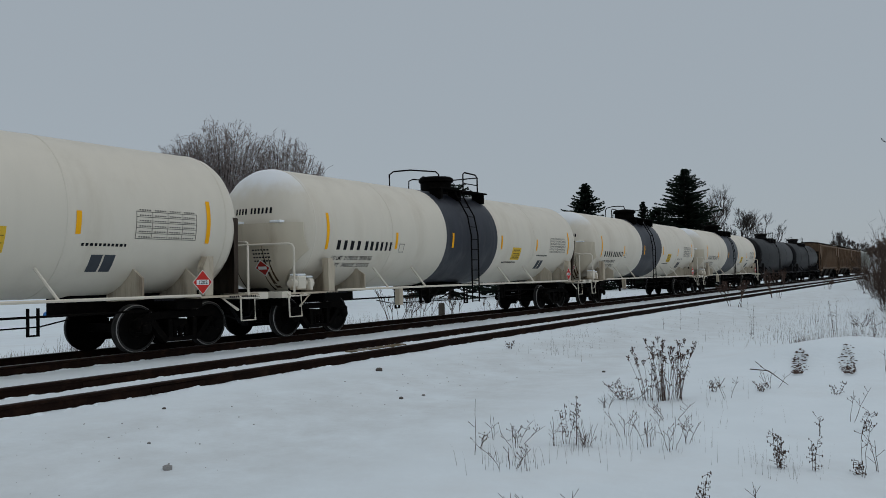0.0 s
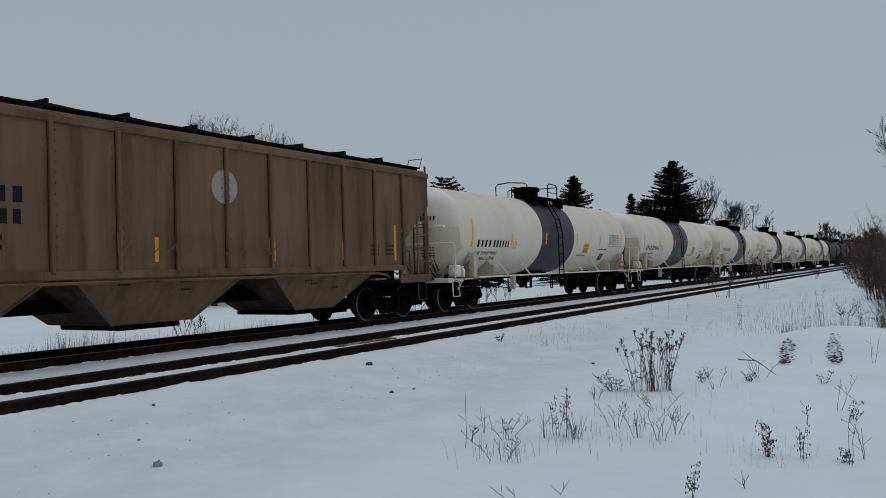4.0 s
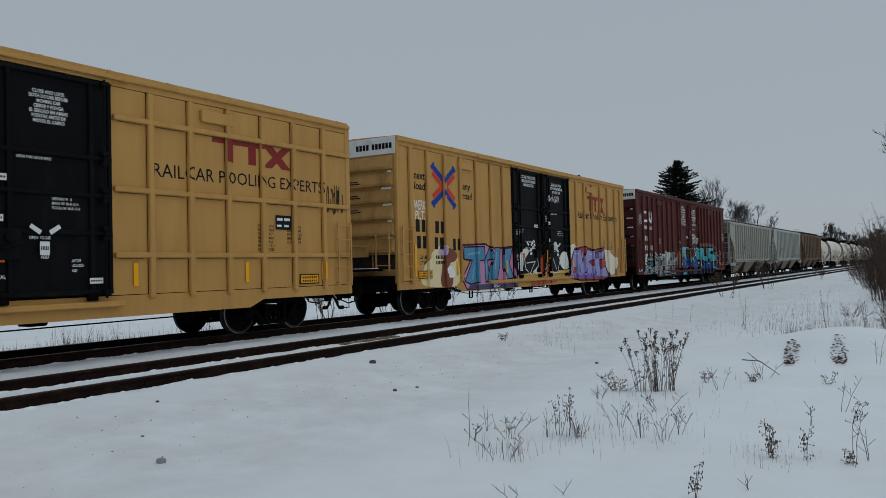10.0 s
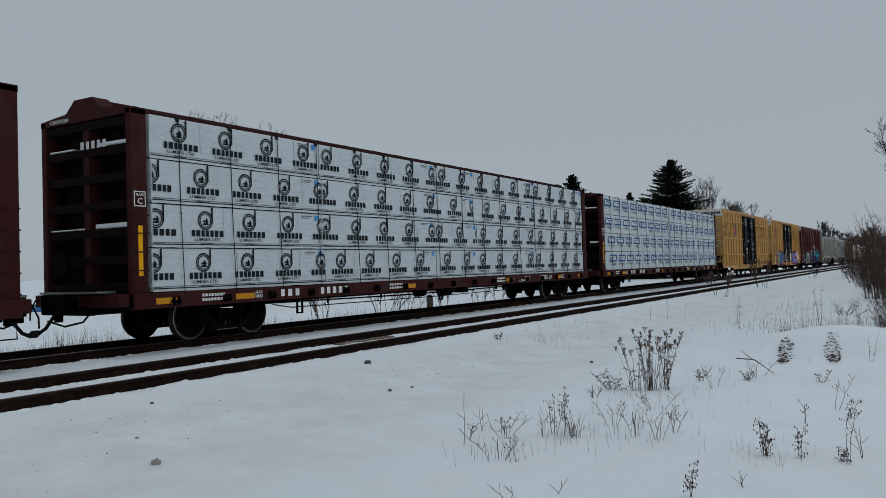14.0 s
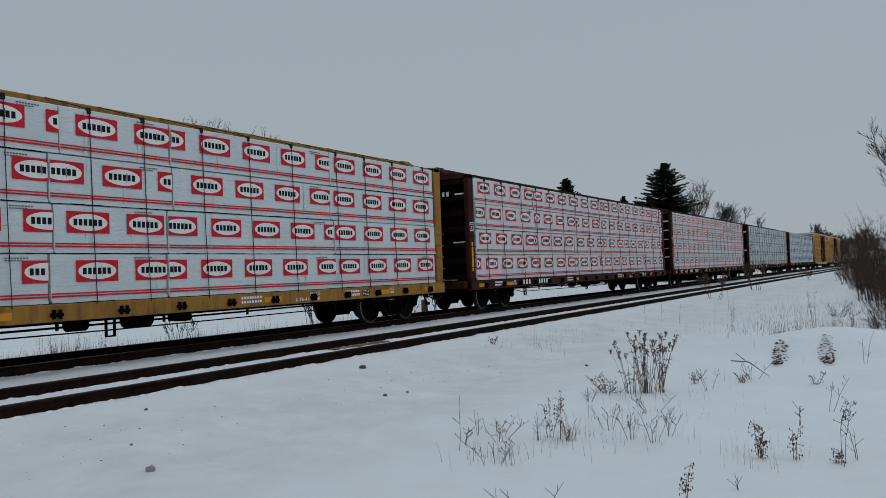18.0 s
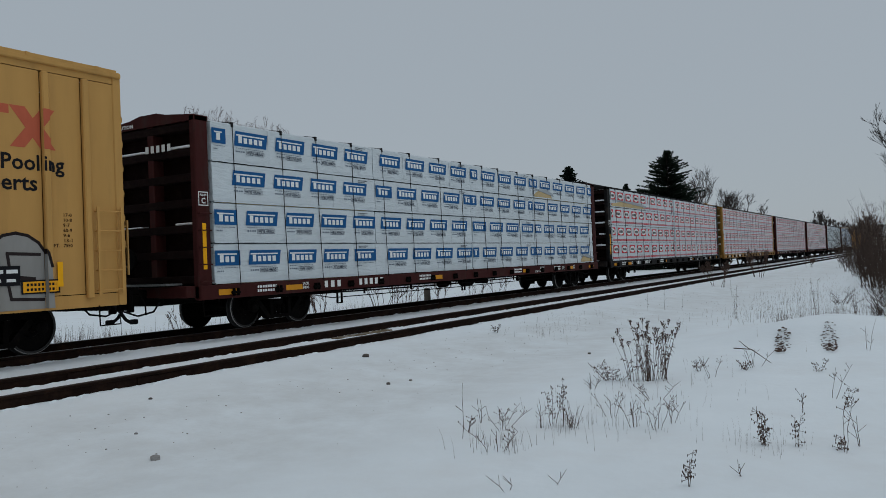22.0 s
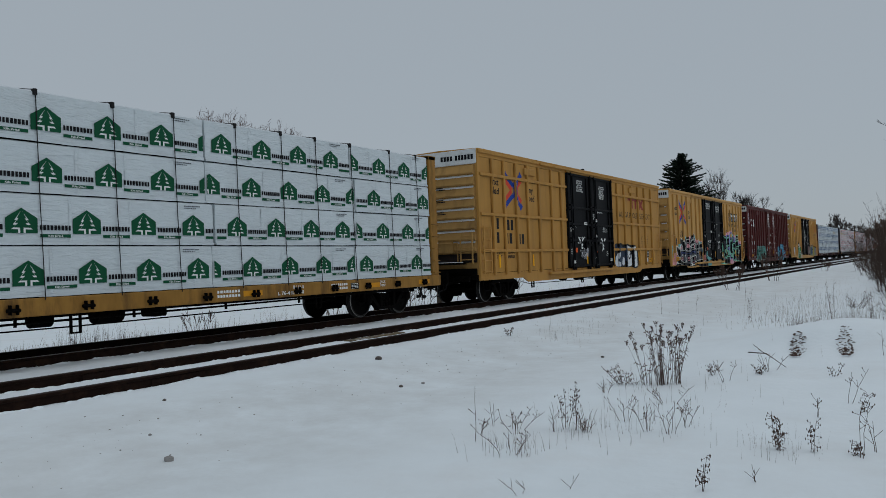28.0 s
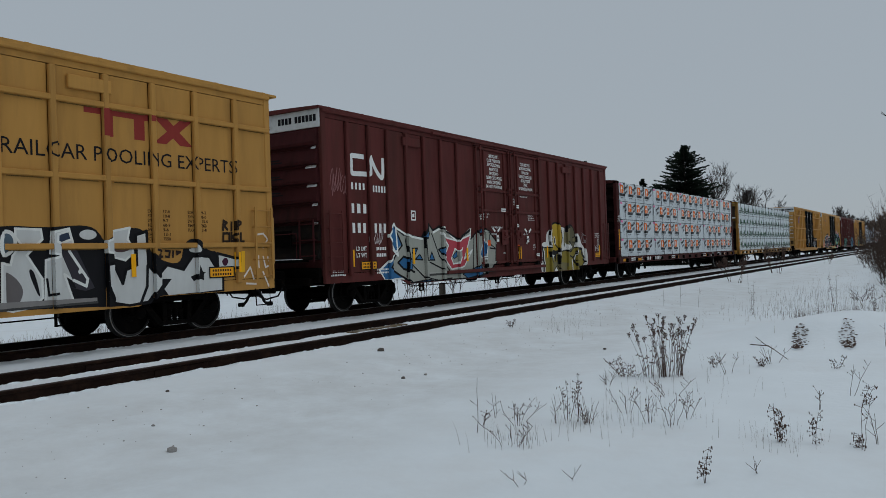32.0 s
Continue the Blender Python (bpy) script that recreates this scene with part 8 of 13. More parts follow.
c, h, s = boxcar(-488.45, -469.5, MAROON, MAROON, POSTS_D, (7.3, 12.0), "m", "maroon box car with blue, grey and yellow graffiti")
maroon_side(c, h, True)
door_notice(c, h, IMPORTANT + FRENCH, LOCK + LOCKF, 7.3, 12.0)
p = Spray(c, s, h)
p.form((50, 103, 148), W, 0.03, 2.16, 1.02, 2.71, 1.32, 2.98, 1.45, 3.26, 0.76, 2.37, 0.73)
p.form((50, 103, 148), (229, 234, 229), 0.03, 2.56, 1.93, 2.87, 2.25, 3.03, 2.01, 3.22, 1.67, 2.91, 1.48)
p.form((157, 159, 150), K, 0.03, 2.60, 1.08, 3.01, 1.51, 3.22, 1.67, 2.90, 2.15, 3.30, 1.96, 4.17, 1.87, 4.57, 2.27, 4.81, 2.09, 5.14, 2.22, 6.19, 1.81, 6.97, 2.12, 6.91, 1.81, 7.60, 2.23, 8.13, 2.06, 8.55, 1.77, 8.48, 1.10, 8.18, 0.82, 7.41, 0.65, 6.51, 0.62, 4.90, 0.62, 3.60, 0.62, 3.32, 0.76, 2.99, 0.89)
p.form((50, 103, 148), K, 0.03, 3.00, 1.20, 3.28, 1.36, 3.63, 1.26, 3.69, 1.03, 3.54, 0.98, 3.79, 0.92, 3.26, 1.02)
p.form((50, 103, 148), K, 0.02, 3.64, 1.58, 3.97, 1.58, 3.85, 1.42, 3.63, 1.47)
p.form((50, 103, 148), K, 0.02, 3.84, 1.27, 4.07, 1.41, 4.22, 1.25)
p.form((50, 103, 148), K, 0.02, 4.55, 1.24, 4.70, 1.46, 4.85, 1.23)
p.form((50, 103, 148), K, 0.025, 4.25, 1.90, 4.57, 2.21, 4.60, 1.97, 4.40, 1.86)
p.form((50, 103, 148), K, 0.025, 5.07, 1.53, 5.41, 1.62, 5.54, 1.49, 5.32, 1.35)
p.form((179, 70, 81), W, 0.025, 5.20, 2.03, 5.56, 1.87, 6.18, 1.78, 6.97, 1.98, 6.54, 1.23, 7.04, 1.50, 6.53, 1.00, 5.78, 0.93, 5.36, 1.30, 5.63, 1.65)
p.form((157, 159, 150), (229, 234, 229), 0.02, 5.78, 1.26, 5.99, 1.55, 6.17, 1.48, 6.46, 1.57, 6.15, 1.11, 5.88, 1.09)
p.form((50, 103, 148), K, 0.015, 5.84, 1.32, 6.08, 1.48, 6.12, 1.31, 5.93, 1.24)
p.form((50, 103, 148), K, 0.03, 7.33, 2.09, 7.65, 2.20, 7.69, 1.98, 7.43, 1.95)
p.form((50, 103, 148), W, 0.025, 7.45, 1.35, 7.74, 1.84, 7.91, 1.63, 7.82, 1.27, 7.55, 1.24)
p.form((50, 103, 148), K, 0.02, 7.22, 0.94, 7.54, 1.06, 7.63, 0.71, 6.70, 0.62, 6.42, 0.77)
p.form((50, 103, 148), K, 0.02, 4.51, 0.68, 4.74, 0.64, 4.58, 0.62, 3.60, 0.62)
p.form((50, 103, 148), K, 0.02, 5.24, 0.64, 5.77, 0.67, 5.24, 0.62)
p.line(K, 0.022, 3.37, 1.84, 3.49, 1.38, 3.39, 0.75)
p.line(K, 0.022, 3.55, 1.21, 4.27, 0.76, 5.07, 0.62)
p.line(K, 0.022, 4.32, 1.84, 4.37, 1.24, 5.26, 0.96)
p.line(K, 0.022, 4.72, 2.00, 5.10, 1.34, 5.69, 0.87)
p.line(K, 0.022, 7.17, 1.98, 7.07, 0.94)
p.line(K, 0.022, 8.13, 1.99, 8.06, 1.70, 8.45, 1.55)
p.line(K, 0.022, 8.11, 1.55, 8.50, 1.51)
p.line((229, 234, 229), 0.03, 2.72, 1.60, 3.01, 1.39, 2.94, 2.15, 3.51, 1.93, 4.24, 1.84)
p.line((229, 234, 229), 0.03, 4.80, 2.03, 5.31, 2.19, 6.09, 1.79, 6.96, 2.15, 6.91, 1.81)
p.line((68, 68, 66), 0.03, 4.43, 0.81, 8.41, 0.81)
p.line((168, 168, 161), 0.02, 4.43, 0.86, 8.41, 0.87)
p.line(K, 0.03, 5.14, 2.19, 6.19, 1.84, 6.92, 2.13)
p.done("grey, blue and red graffiti")
p = Spray(c, s, h)
p.blob((214, 214, 210), (214, 214, 210), 0.02, 12.00, 0.49, 12.06, 1.27, 12.07, 1.53, 12.16, 1.67, 12.37, 1.74, 12.56, 1.71, 12.56, 1.98, 12.72, 2.13, 13.08, 2.26, 13.99, 2.32, 14.20, 2.28, 14.89, 2.24, 15.26, 2.04, 15.62, 2.07, 15.85, 1.88, 15.92, 1.66, 16.21, 1.52, 16.38, 1.21, 16.38, 0.83, 16.10, 0.68, 15.18, 0.49, 13.40, 0.42)
p.form((134, 120, 52), K, 0.02, 12.24, 1.52, 13.00, 1.52, 13.94, 1.36, 15.33, 1.51, 15.97, 1.47, 16.10, 1.11, 16.17, 0.89, 16.04, 0.76, 15.51, 0.71, 15.58, 0.54, 14.43, 0.51, 13.40, 0.52, 12.23, 0.53, 12.34, 0.95, 12.22, 1.26)
p.line(K, 0.07, 12.22, 1.52, 12.28, 1.35, 12.26, 1.13, 12.34, 0.94, 12.29, 0.53)
p.line((214, 214, 210), 0.03, 12.30, 1.47, 12.38, 1.35, 12.35, 1.15, 12.42, 0.94, 12.38, 0.55)
p.fill((118, 110, 78), 13.07, 0.98, 14.45, 0.91, 14.43, 0.51, 13.40, 0.52, 13.05, 0.53)
p.form((176, 146, 48), K, 0.035, 14.04, 1.91, 14.00, 1.75, 13.92, 1.61, 13.79, 1.49, 13.64, 1.40, 13.46, 1.36, 13.29, 1.37, 13.12, 1.41, 12.98, 1.50, 12.88, 1.62, 12.81, 1.76, 12.80, 1.91, 12.83, 2.06, 12.90, 2.20, 13.02, 2.32, 13.17, 2.41, 13.34, 2.46, 13.51, 2.46, 13.68, 2.42, 13.83, 2.34, 13.95, 2.22, 14.02, 2.07)
p.line((214, 214, 210), 0.035, 12.93, 2.18, 12.86, 1.92, 12.88, 1.69, 12.97, 1.55)
p.fill((118, 110, 78), 12.88, 2.02, 13.01, 2.16, 13.03, 1.55, 12.94, 1.57)
p.line((214, 214, 210), 0.018, 12.89, 1.92, 13.20, 1.80, 12.88, 1.66)
p.form(K, (214, 214, 210), 0.02, 13.25, 1.90, 13.32, 1.92, 13.39, 1.80, 13.37, 1.61, 13.26, 1.68)
p.line(K, 0.03, 13.37, 1.62, 13.61, 1.50, 13.87, 1.29)
p.form((118, 110, 78), K, 0.035, 15.29, 1.88, 15.26, 1.72, 15.18, 1.58, 15.06, 1.46, 14.92, 1.38, 14.76, 1.34, 14.59, 1.35, 14.44, 1.39, 14.31, 1.48, 14.22, 1.59, 14.16, 1.73, 14.14, 1.88, 14.17, 2.02, 14.24, 2.16, 14.35, 2.28, 14.49, 2.36, 14.64, 2.41, 14.81, 2.41, 14.97, 2.37, 15.10, 2.29, 15.21, 2.18, 15.27, 2.03)
p.fill((92, 88, 66), 14.82, 2.39, 15.08, 2.30, 15.26, 2.04, 15.24, 1.69, 15.04, 1.43, 14.77, 1.36)
p.fill(K, 14.19, 2.15, 14.34, 2.33, 14.62, 2.41, 14.89, 2.41, 14.89, 2.29, 14.70, 2.26, 14.67, 1.98, 14.59, 1.95, 14.57, 2.26, 14.46, 2.23, 14.44, 2.11, 14.33, 2.10, 14.30, 2.23)
p.line((214, 214, 210), 0.025, 14.26, 2.20, 14.16, 1.99, 14.17, 1.68)
p.fill((214, 214, 210), 14.19, 1.43, 14.31, 1.70, 14.49, 1.60, 14.78, 1.67, 15.00, 1.54, 14.85, 1.41)
p.line(K, 0.03, 14.49, 1.72, 14.75, 1.75, 14.89, 1.62, 14.85, 1.44, 14.66, 1.39, 14.59, 1.52, 14.67, 1.62)
p.form((118, 110, 78), K, 0.02, 15.02, 1.90, 15.35, 1.93, 15.34, 1.72, 15.01, 1.72)
p.fill(K, 12.71, 1.38, 13.94, 1.36, 14.01, 1.26, 13.44, 1.27, 13.39, 0.99, 13.31, 0.99, 13.31, 1.27, 12.74, 1.29)
p.fill(K, 13.50, 1.25, 13.73, 1.17, 13.68, 0.88, 13.52, 0.86)
p.form((214, 214, 210), K, 0.03, 12.83, 1.28, 13.40, 1.26, 12.94, 0.98)
p.form((214, 214, 210), K, 0.025, 13.54, 1.34, 13.77, 1.39, 13.73, 1.12, 13.63, 1.22)
p.form((214, 214, 210), K, 0.025, 13.18, 0.57, 13.38, 0.79, 13.57, 0.54)
p.line(K, 0.03, 13.51, 0.81, 13.77, 0.53)
p.line(K, 0.07, 15.38, 1.32, 15.09, 0.99, 15.58, 0.57)
p.line((214, 214, 210), 0.035, 15.42, 1.37, 15.17, 1.04)
p.line((214, 214, 210), 0.04, 14.94, 1.00, 15.00, 0.63)
p.line(K, 0.03, 14.76, 1.18, 15.02, 1.10, 15.34, 1.27)
p.line(K, 0.04, 15.63, 1.45, 15.99, 1.44, 15.90, 1.23)
p.line(K, 0.04, 15.98, 1.17, 16.19, 1.11, 16.05, 1.01, 16.22, 0.92, 16.04, 0.79)
p.line(K, 0.014, 15.31, 1.06, 15.24, 0.93, 15.27, 1.01, 15.36, 0.98)
p.line(K, 0.014, 15.40, 1.00, 15.52, 0.95, 15.46, 0.98, 15.38, 0.85)
p.line(K, 0.014, 15.52, 0.92, 15.53, 0.79, 15.60, 0.88, 15.61, 0.76, 15.71, 0.83)
p.line((150, 140, 140), 0.012, 16.27, 1.86, 16.23, 1.74, 16.14, 1.68, 16.04, 1.70, 15.98, 1.80, 15.99, 1.93, 16.06, 2.03, 16.16, 2.05, 16.24, 1.99, 16.03, 2.10, 16.26, 1.66)
p.done("olive and white bubble graffiti with black lines")
scrawl(c, 0.2 - h, 2.9, 0.7, 0.7, -SIDE - 0.004, (140, 96, 96), 13)
scrawl(c, 1.7 - h, 1.65, 0.6, 0.5, -SIDE - 0.004, (190, 180, 180), 14)
reflectors(c, h, (1.05, 3.75, 6.7, 10.2, 12.6, 17.9))
plates(c, h, (1.7, 17.6))

c, h, s = boxcar(-509.2, -490.2, YELDULL, BLACKP, POSTS_B, (7.1, 12.1), "y", "yellow externally braced box car with large black and white graffiti", braces=(4.22, 2.92, 1.72), ribs=9)
ttx_side(c, h, ((2, 0.9, 2.45, 0.45), (2, 1.95, 2.42, 0.45)), True, False, pool=(14.5, 4.165, 1.15, 0.74))
door_notice(c, h, IMPORTANT[1:] + CLOSES, LOCK + LOCKS, 7.1, 12.1)
p = Spray(c, s, h)
p.blob((24, 24, 27), (24, 24, 27), 0.04, 11.64, 1.87, 12.28, 1.98, 12.98, 2.04, 13.20, 2.06, 13.75, 2.03, 14.51, 2.10, 14.73, 1.96, 14.82, 1.80, 14.92, 1.88, 15.35, 2.07, 15.70, 2.01, 15.74, 1.66, 16.00, 1.44, 16.48, 1.34, 16.56, 1.75, 16.79, 1.88, 17.02, 1.75, 17.19, 1.60, 17.44, 1.60, 17.50, 0.79, 17.04, 0.76, 16.24, 0.68, 15.70, 0.62, 14.92, 0.64, 14.55, 0.66, 13.70, 0.69, 12.94, 0.71, 11.61, 0.81)
p.blob((199, 201, 199), (199, 201, 199), 0.01, 11.70, 1.81, 12.08, 1.87, 12.13, 1.39, 12.05, 0.84, 11.67, 0.87)
p.blob((199, 201, 199), (199, 201, 199), 0.01, 12.21, 1.81, 12.47, 1.84, 12.56, 1.38, 12.75, 1.80, 12.89, 1.77, 12.79, 0.79, 12.41, 0.82, 12.26, 1.25)
p.blob((24, 24, 27), W, 0.02, 11.85, 1.60, 11.94, 1.67, 11.96, 1.19, 11.87, 1.16)
p.blob((24, 24, 27), W, 0.02, 12.33, 1.60, 12.44, 1.66, 12.46, 1.17, 12.35, 1.14)
p.blob((86, 103, 115), W, 0.03, 12.97, 1.95, 13.16, 1.97, 13.25, 1.80, 13.15, 1.62, 12.96, 1.55)
p.form((199, 201, 199), W, 0.02, 13.23, 2.01, 13.66, 2.00, 13.68, 1.84, 13.54, 1.71, 13.41, 1.58, 13.66, 1.19, 13.66, 0.88, 13.51, 0.74, 13.16, 0.69, 12.94, 0.74, 12.96, 1.46, 13.14, 1.43, 13.18, 1.58, 13.32, 1.76, 13.23, 1.88)
p.blob((108, 103, 103), (108, 103, 103), 0.02, 12.99, 1.36, 13.21, 1.24, 13.36, 1.01, 13.24, 0.76, 13.05, 0.74)
p.blob((24, 24, 27), (24, 24, 27), 0.02, 13.41, 1.35, 13.52, 1.35, 13.63, 0.88, 13.57, 0.93)
p.form((199, 201, 199), W, 0.02, 13.84, 1.96, 14.16, 2.02, 14.24, 1.72, 14.50, 1.07, 14.26, 1.12, 14.05, 1.25, 14.21, 0.77, 13.70, 0.76, 13.73, 1.49, 14.02, 1.57, 13.81, 1.61)
p.form((50, 61, 81), W, 0.02, 13.91, 1.92, 14.16, 1.98, 14.20, 1.84, 13.98, 1.76, 13.90, 1.80)
p.fill((57, 55, 61), 13.94, 1.76, 14.24, 1.76, 14.61, 0.99, 14.43, 0.95, 14.04, 1.05, 14.26, 1.00)
p.line(W, 0.025, 14.15, 1.64, 14.48, 1.15, 14.45, 1.03, 14.22, 1.14)
p.blob((199, 201, 199), (24, 24, 27), 0.02, 14.31, 1.96, 14.47, 2.04, 14.67, 2.00, 14.71, 1.88, 14.55, 1.80, 14.35, 1.84)
p.form((199, 201, 199), W, 0.02, 14.97, 1.98, 15.35, 2.05, 15.30, 1.84, 15.39, 1.71, 15.41, 1.58, 15.24, 1.46, 15.04, 1.51, 15.00, 1.59, 14.84, 1.61, 14.84, 1.80, 14.96, 1.84)
p.blob((95, 75, 72), (95, 75, 72), 0.02, 14.96, 1.71, 15.39, 1.75, 15.34, 1.63, 15.05, 1.59)
p.form((199, 201, 199), K, 0.03, 15.47, 1.92, 15.71, 1.99, 15.73, 1.36, 15.93, 1.14, 16.15, 1.35, 16.54, 1.25, 16.78, 1.52, 17.19, 1.49, 17.39, 1.22, 17.54, 1.12, 17.53, 0.78, 17.04, 0.76, 16.13, 0.71, 15.98, 0.96, 15.71, 0.67, 15.30, 0.63, 14.97, 0.70, 14.84, 1.01, 14.83, 1.39, 14.99, 1.42, 15.17, 1.04, 15.25, 1.29, 15.48, 1.37)
p.fill((24, 24, 27), 16.04, 1.09, 16.25, 1.08, 16.05, 0.87, 15.97, 0.67, 15.84, 0.68, 15.98, 0.96)
p.fill((24, 24, 27), 16.70, 1.10, 16.85, 1.15, 16.88, 1.33, 16.94, 1.19, 17.09, 1.18, 16.96, 1.09, 17.02, 1.00, 16.87, 1.05, 16.78, 1.01)
p.blob((199, 201, 199), (24, 24, 27), 0.05, 16.61, 1.56, 16.67, 1.79, 16.90, 1.79, 17.01, 1.61, 16.89, 1.51)
p.line((24, 24, 27), 0.03, 15.71, 1.34, 15.69, 0.97, 15.55, 0.68)
p.line((24, 24, 27), 0.02, 13.74, 1.18, 13.77, 0.91, 13.89, 0.93)
p.fill((135, 132, 130), 11.62, 0.96, 12.94, 0.84, 14.65, 0.82, 14.65, 0.76, 12.94, 0.74, 11.61, 0.86)
p.line((68, 68, 68), 0.02, 11.61, 0.85, 12.94, 0.72, 14.65, 0.74)
p.line(W, 0.015, 14.31, 1.28, 14.35, 1.34, 14.33, 1.26, 14.39, 1.28)
p.form((199, 201, 199), (24, 24, 27), 0.03, 17.40, 1.55, 18.00, 1.42, 17.93, 1.25, 17.42, 1.15)
p.blob((68, 30, 50), (68, 30, 50), 0.012, 17.49, 1.38, 17.62, 1.48, 17.71, 1.38, 17.60, 1.26)
p.fill((234, 176, 42), 17.98, 1.58, 18.16, 1.59, 18.14, 1.15, 17.96, 1.14)
p.line((46, 35, 26), 0.026, 17.59, 2.17, 17.57, 2.03)
p.line((46, 35, 26), 0.026, 17.59, 2.22, 17.68, 2.18, 17.60, 2.12, 17.69, 2.04)
p.line((46, 35, 26), 0.026, 17.81, 2.19, 17.80, 2.03)
p.line((46, 35, 26), 0.026, 17.91, 2.20, 17.90, 2.04)
p.line((46, 35, 26), 0.026, 17.91, 2.22, 18.02, 2.18, 17.92, 2.12)
p.line((46, 35, 26), 0.026, 17.58, 1.96, 17.57, 1.79, 17.73, 1.79, 17.74, 1.96, 17.59, 1.96)
p.line((46, 35, 26), 0.026, 17.80, 1.98, 17.79, 1.79, 17.90, 1.81, 17.81, 1.89, 17.91, 1.95)
p.line((46, 35, 26), 0.026, 17.98, 1.96, 17.97, 1.80)
p.line((46, 35, 26), 0.026, 18.06, 1.96, 18.05, 1.79, 18.14, 1.79)
p.line((46, 35, 30), 0.022, 15.90, 1.64, 16.03, 1.62, 15.90, 1.51, 16.05, 1.51)
p.line((46, 35, 30), 0.022, 16.12, 1.62, 16.22, 1.61, 16.20, 1.50, 16.12, 1.51)
p.line((46, 35, 30), 0.022, 16.30, 1.61, 16.29, 1.50)
p.line((46, 35, 30), 0.022, 16.38, 1.60, 16.47, 1.59, 16.38, 1.55)
p.line((230, 219, 205), 0.02, 18.53, 1.94, 18.71, 1.96, 18.84, 1.84, 18.70, 1.66, 18.52, 1.74)
p.line((230, 219, 205), 0.02, 18.92, 1.94, 19.10, 1.79)
p.line((230, 219, 205), 0.02, 18.94, 1.63, 19.12, 1.63)
p.line((230, 219, 205), 0.02, 18.55, 1.48, 18.55, 1.23)
p.line((230, 219, 205), 0.02, 18.69, 1.46, 18.75, 1.23, 18.89, 1.27, 18.83, 1.45)
p.line((230, 219, 205), 0.02, 18.97, 1.43, 18.92, 1.20)
p.line((230, 219, 205), 0.02, 18.67, 1.13, 18.83, 0.82)
p.line((230, 219, 205), 0.02, 18.12, 1.05, 18.30, 1.24, 18.39, 0.99)
p.line((230, 219, 205), 0.02, 18.18, 0.90, 18.45, 0.88)
p.done("large white and black graffiti")
reflectors(c, h, (1.3, 3.9, 12.8, 15.4, 17.9))
plates(c, h, (17.5,))
# ---- tank cars ----
TZ, TR = 2.57, 1.49
TANKSHIELD = material("cream_shield_paint", (0.59, 0.525, 0.415), 0.5, vary=0.10, scale=0.8, streak=6, dirt=(0.26, 0.185, 0.11), dirt_amount=0.6, bump=0.04)
SHIELDBACK = material("grimy_brown_shield", (0.075, 0.058, 0.047), 0.8, vary=0.3, scale=1.5, streak=5, dirt=(0.016, 0.011, 0.009), dirt_amount=0.85, bump=0.1, spec=0.04)
STREAK = material("rust_streak", (0.085, 0.050, 0.030), 0.8, vary=0.35, scale=5, streak=5, bump=0.1, spec=0.04)


def snowed_tank():
    """Cream tank paint with powder snow caught on the crown of the rear head."""
    m = material("cream_tank_paint_with_snow", (0.70, 0.645, 0.55), 0.42, vary=0.06, scale=0.7, streak=9, dirt=(0.42, 0.34, 0.24), dirt_amount=0.30, bump=0.03)
    n, l = m.node_tree.nodes, m.node_tree.links
    bsdf = n["Principled BSDF"]
    clean = bsdf.inputs["Base Color"].links[0].from_socket
    tc, sep, ns = n.new("ShaderNodeTexCoord"), n.new("ShaderNodeSeparateXYZ"), n.new("ShaderNodeTexNoise")
    ns.inputs["Scale"].default_value, ns.inputs["Detail"].default_value = 3.0, 6.0
    l.new(tc.outputs["Object"], sep.inputs[0])
    l.new(tc.outputs["Object"], ns.inputs["Vector"])
    rise, back, one, two, mix = n.new("ShaderNodeMapRange"), n.new("ShaderNodeMapRange"), n.new("ShaderNodeMath"), n.new("ShaderNodeMath"), n.new("ShaderNodeMix")
    rise.interpolation_type = back.interpolation_type = "SMOOTHSTEP"
    rise.inputs[1].default_value, rise.inputs[2].default_value = TZ + 0.95, TZ + 1.60
    back.inputs[1].default_value, back.inputs[2].default_value = -7.55, -7.85
    one.operation, two.operation = "MULTIPLY_ADD", "MULTIPLY"
    one.inputs[1].default_value = 0.5
    l.new(ns.outputs["Fac"], one.inputs[0])
    l.new(sep.outputs["Z"], one.inputs[2])
    l.new(one.outputs[0], rise.inputs[0])
    l.new(sep.outputs["X"], back.inputs[0])
    l.new(rise.outputs[0], two.inputs[0])
    l.new(back.outputs[0], two.inputs[1])
    mix.data_type = "RGBA"
    mix.inputs[7].default_value = (0.80, 0.815, 0.83, 1)
    l.new(two.outputs[0], mix.inputs[0])
    l.new(clean, mix.inputs[6])
    l.new(mix.outputs[2], bsdf.inputs["Base Color"])
    return m


TANKSNOW = snowed_tank()


def shell_geo(x0, x1, head0=True, head1=True, n=48):
    prof = []
    if head0:
        prof += [(x0 - 0.80 * math.cos(a), max(0.02, TR * math.sin(a))) for a in [math.pi / 2 * i / 9 for i in range(9)]]
    prof += [(x0, TR), (x1, TR)]
    if head1:
        prof += [(x1 + 0.80 * math.sin(a), max(0.02, TR * math.cos(a))) for a in [math.pi / 2 * i / 9 for i in range(1, 10)]]
    return Geo().lathe(prof, n, "x", at=(0, 0, TZ))


def on_tank(g, pts, off=0.004, k=0):
    """A painted shape on the tank's near flank; pts are (x, height on the flank)."""
    m = max(1, int(max(abs(pts[0][1] - pts[-1][1]), 0.01) / 0.12))
    vs = []
    for x, z in pts:
        dz = max(-TR + 0.01, min(TR - 0.01, z - TZ))
        vs.append((x, -math.sqrt(TR * TR - dz * dz) - off, z))
    g.add(vs, [tuple(range(len(vs)))], k)


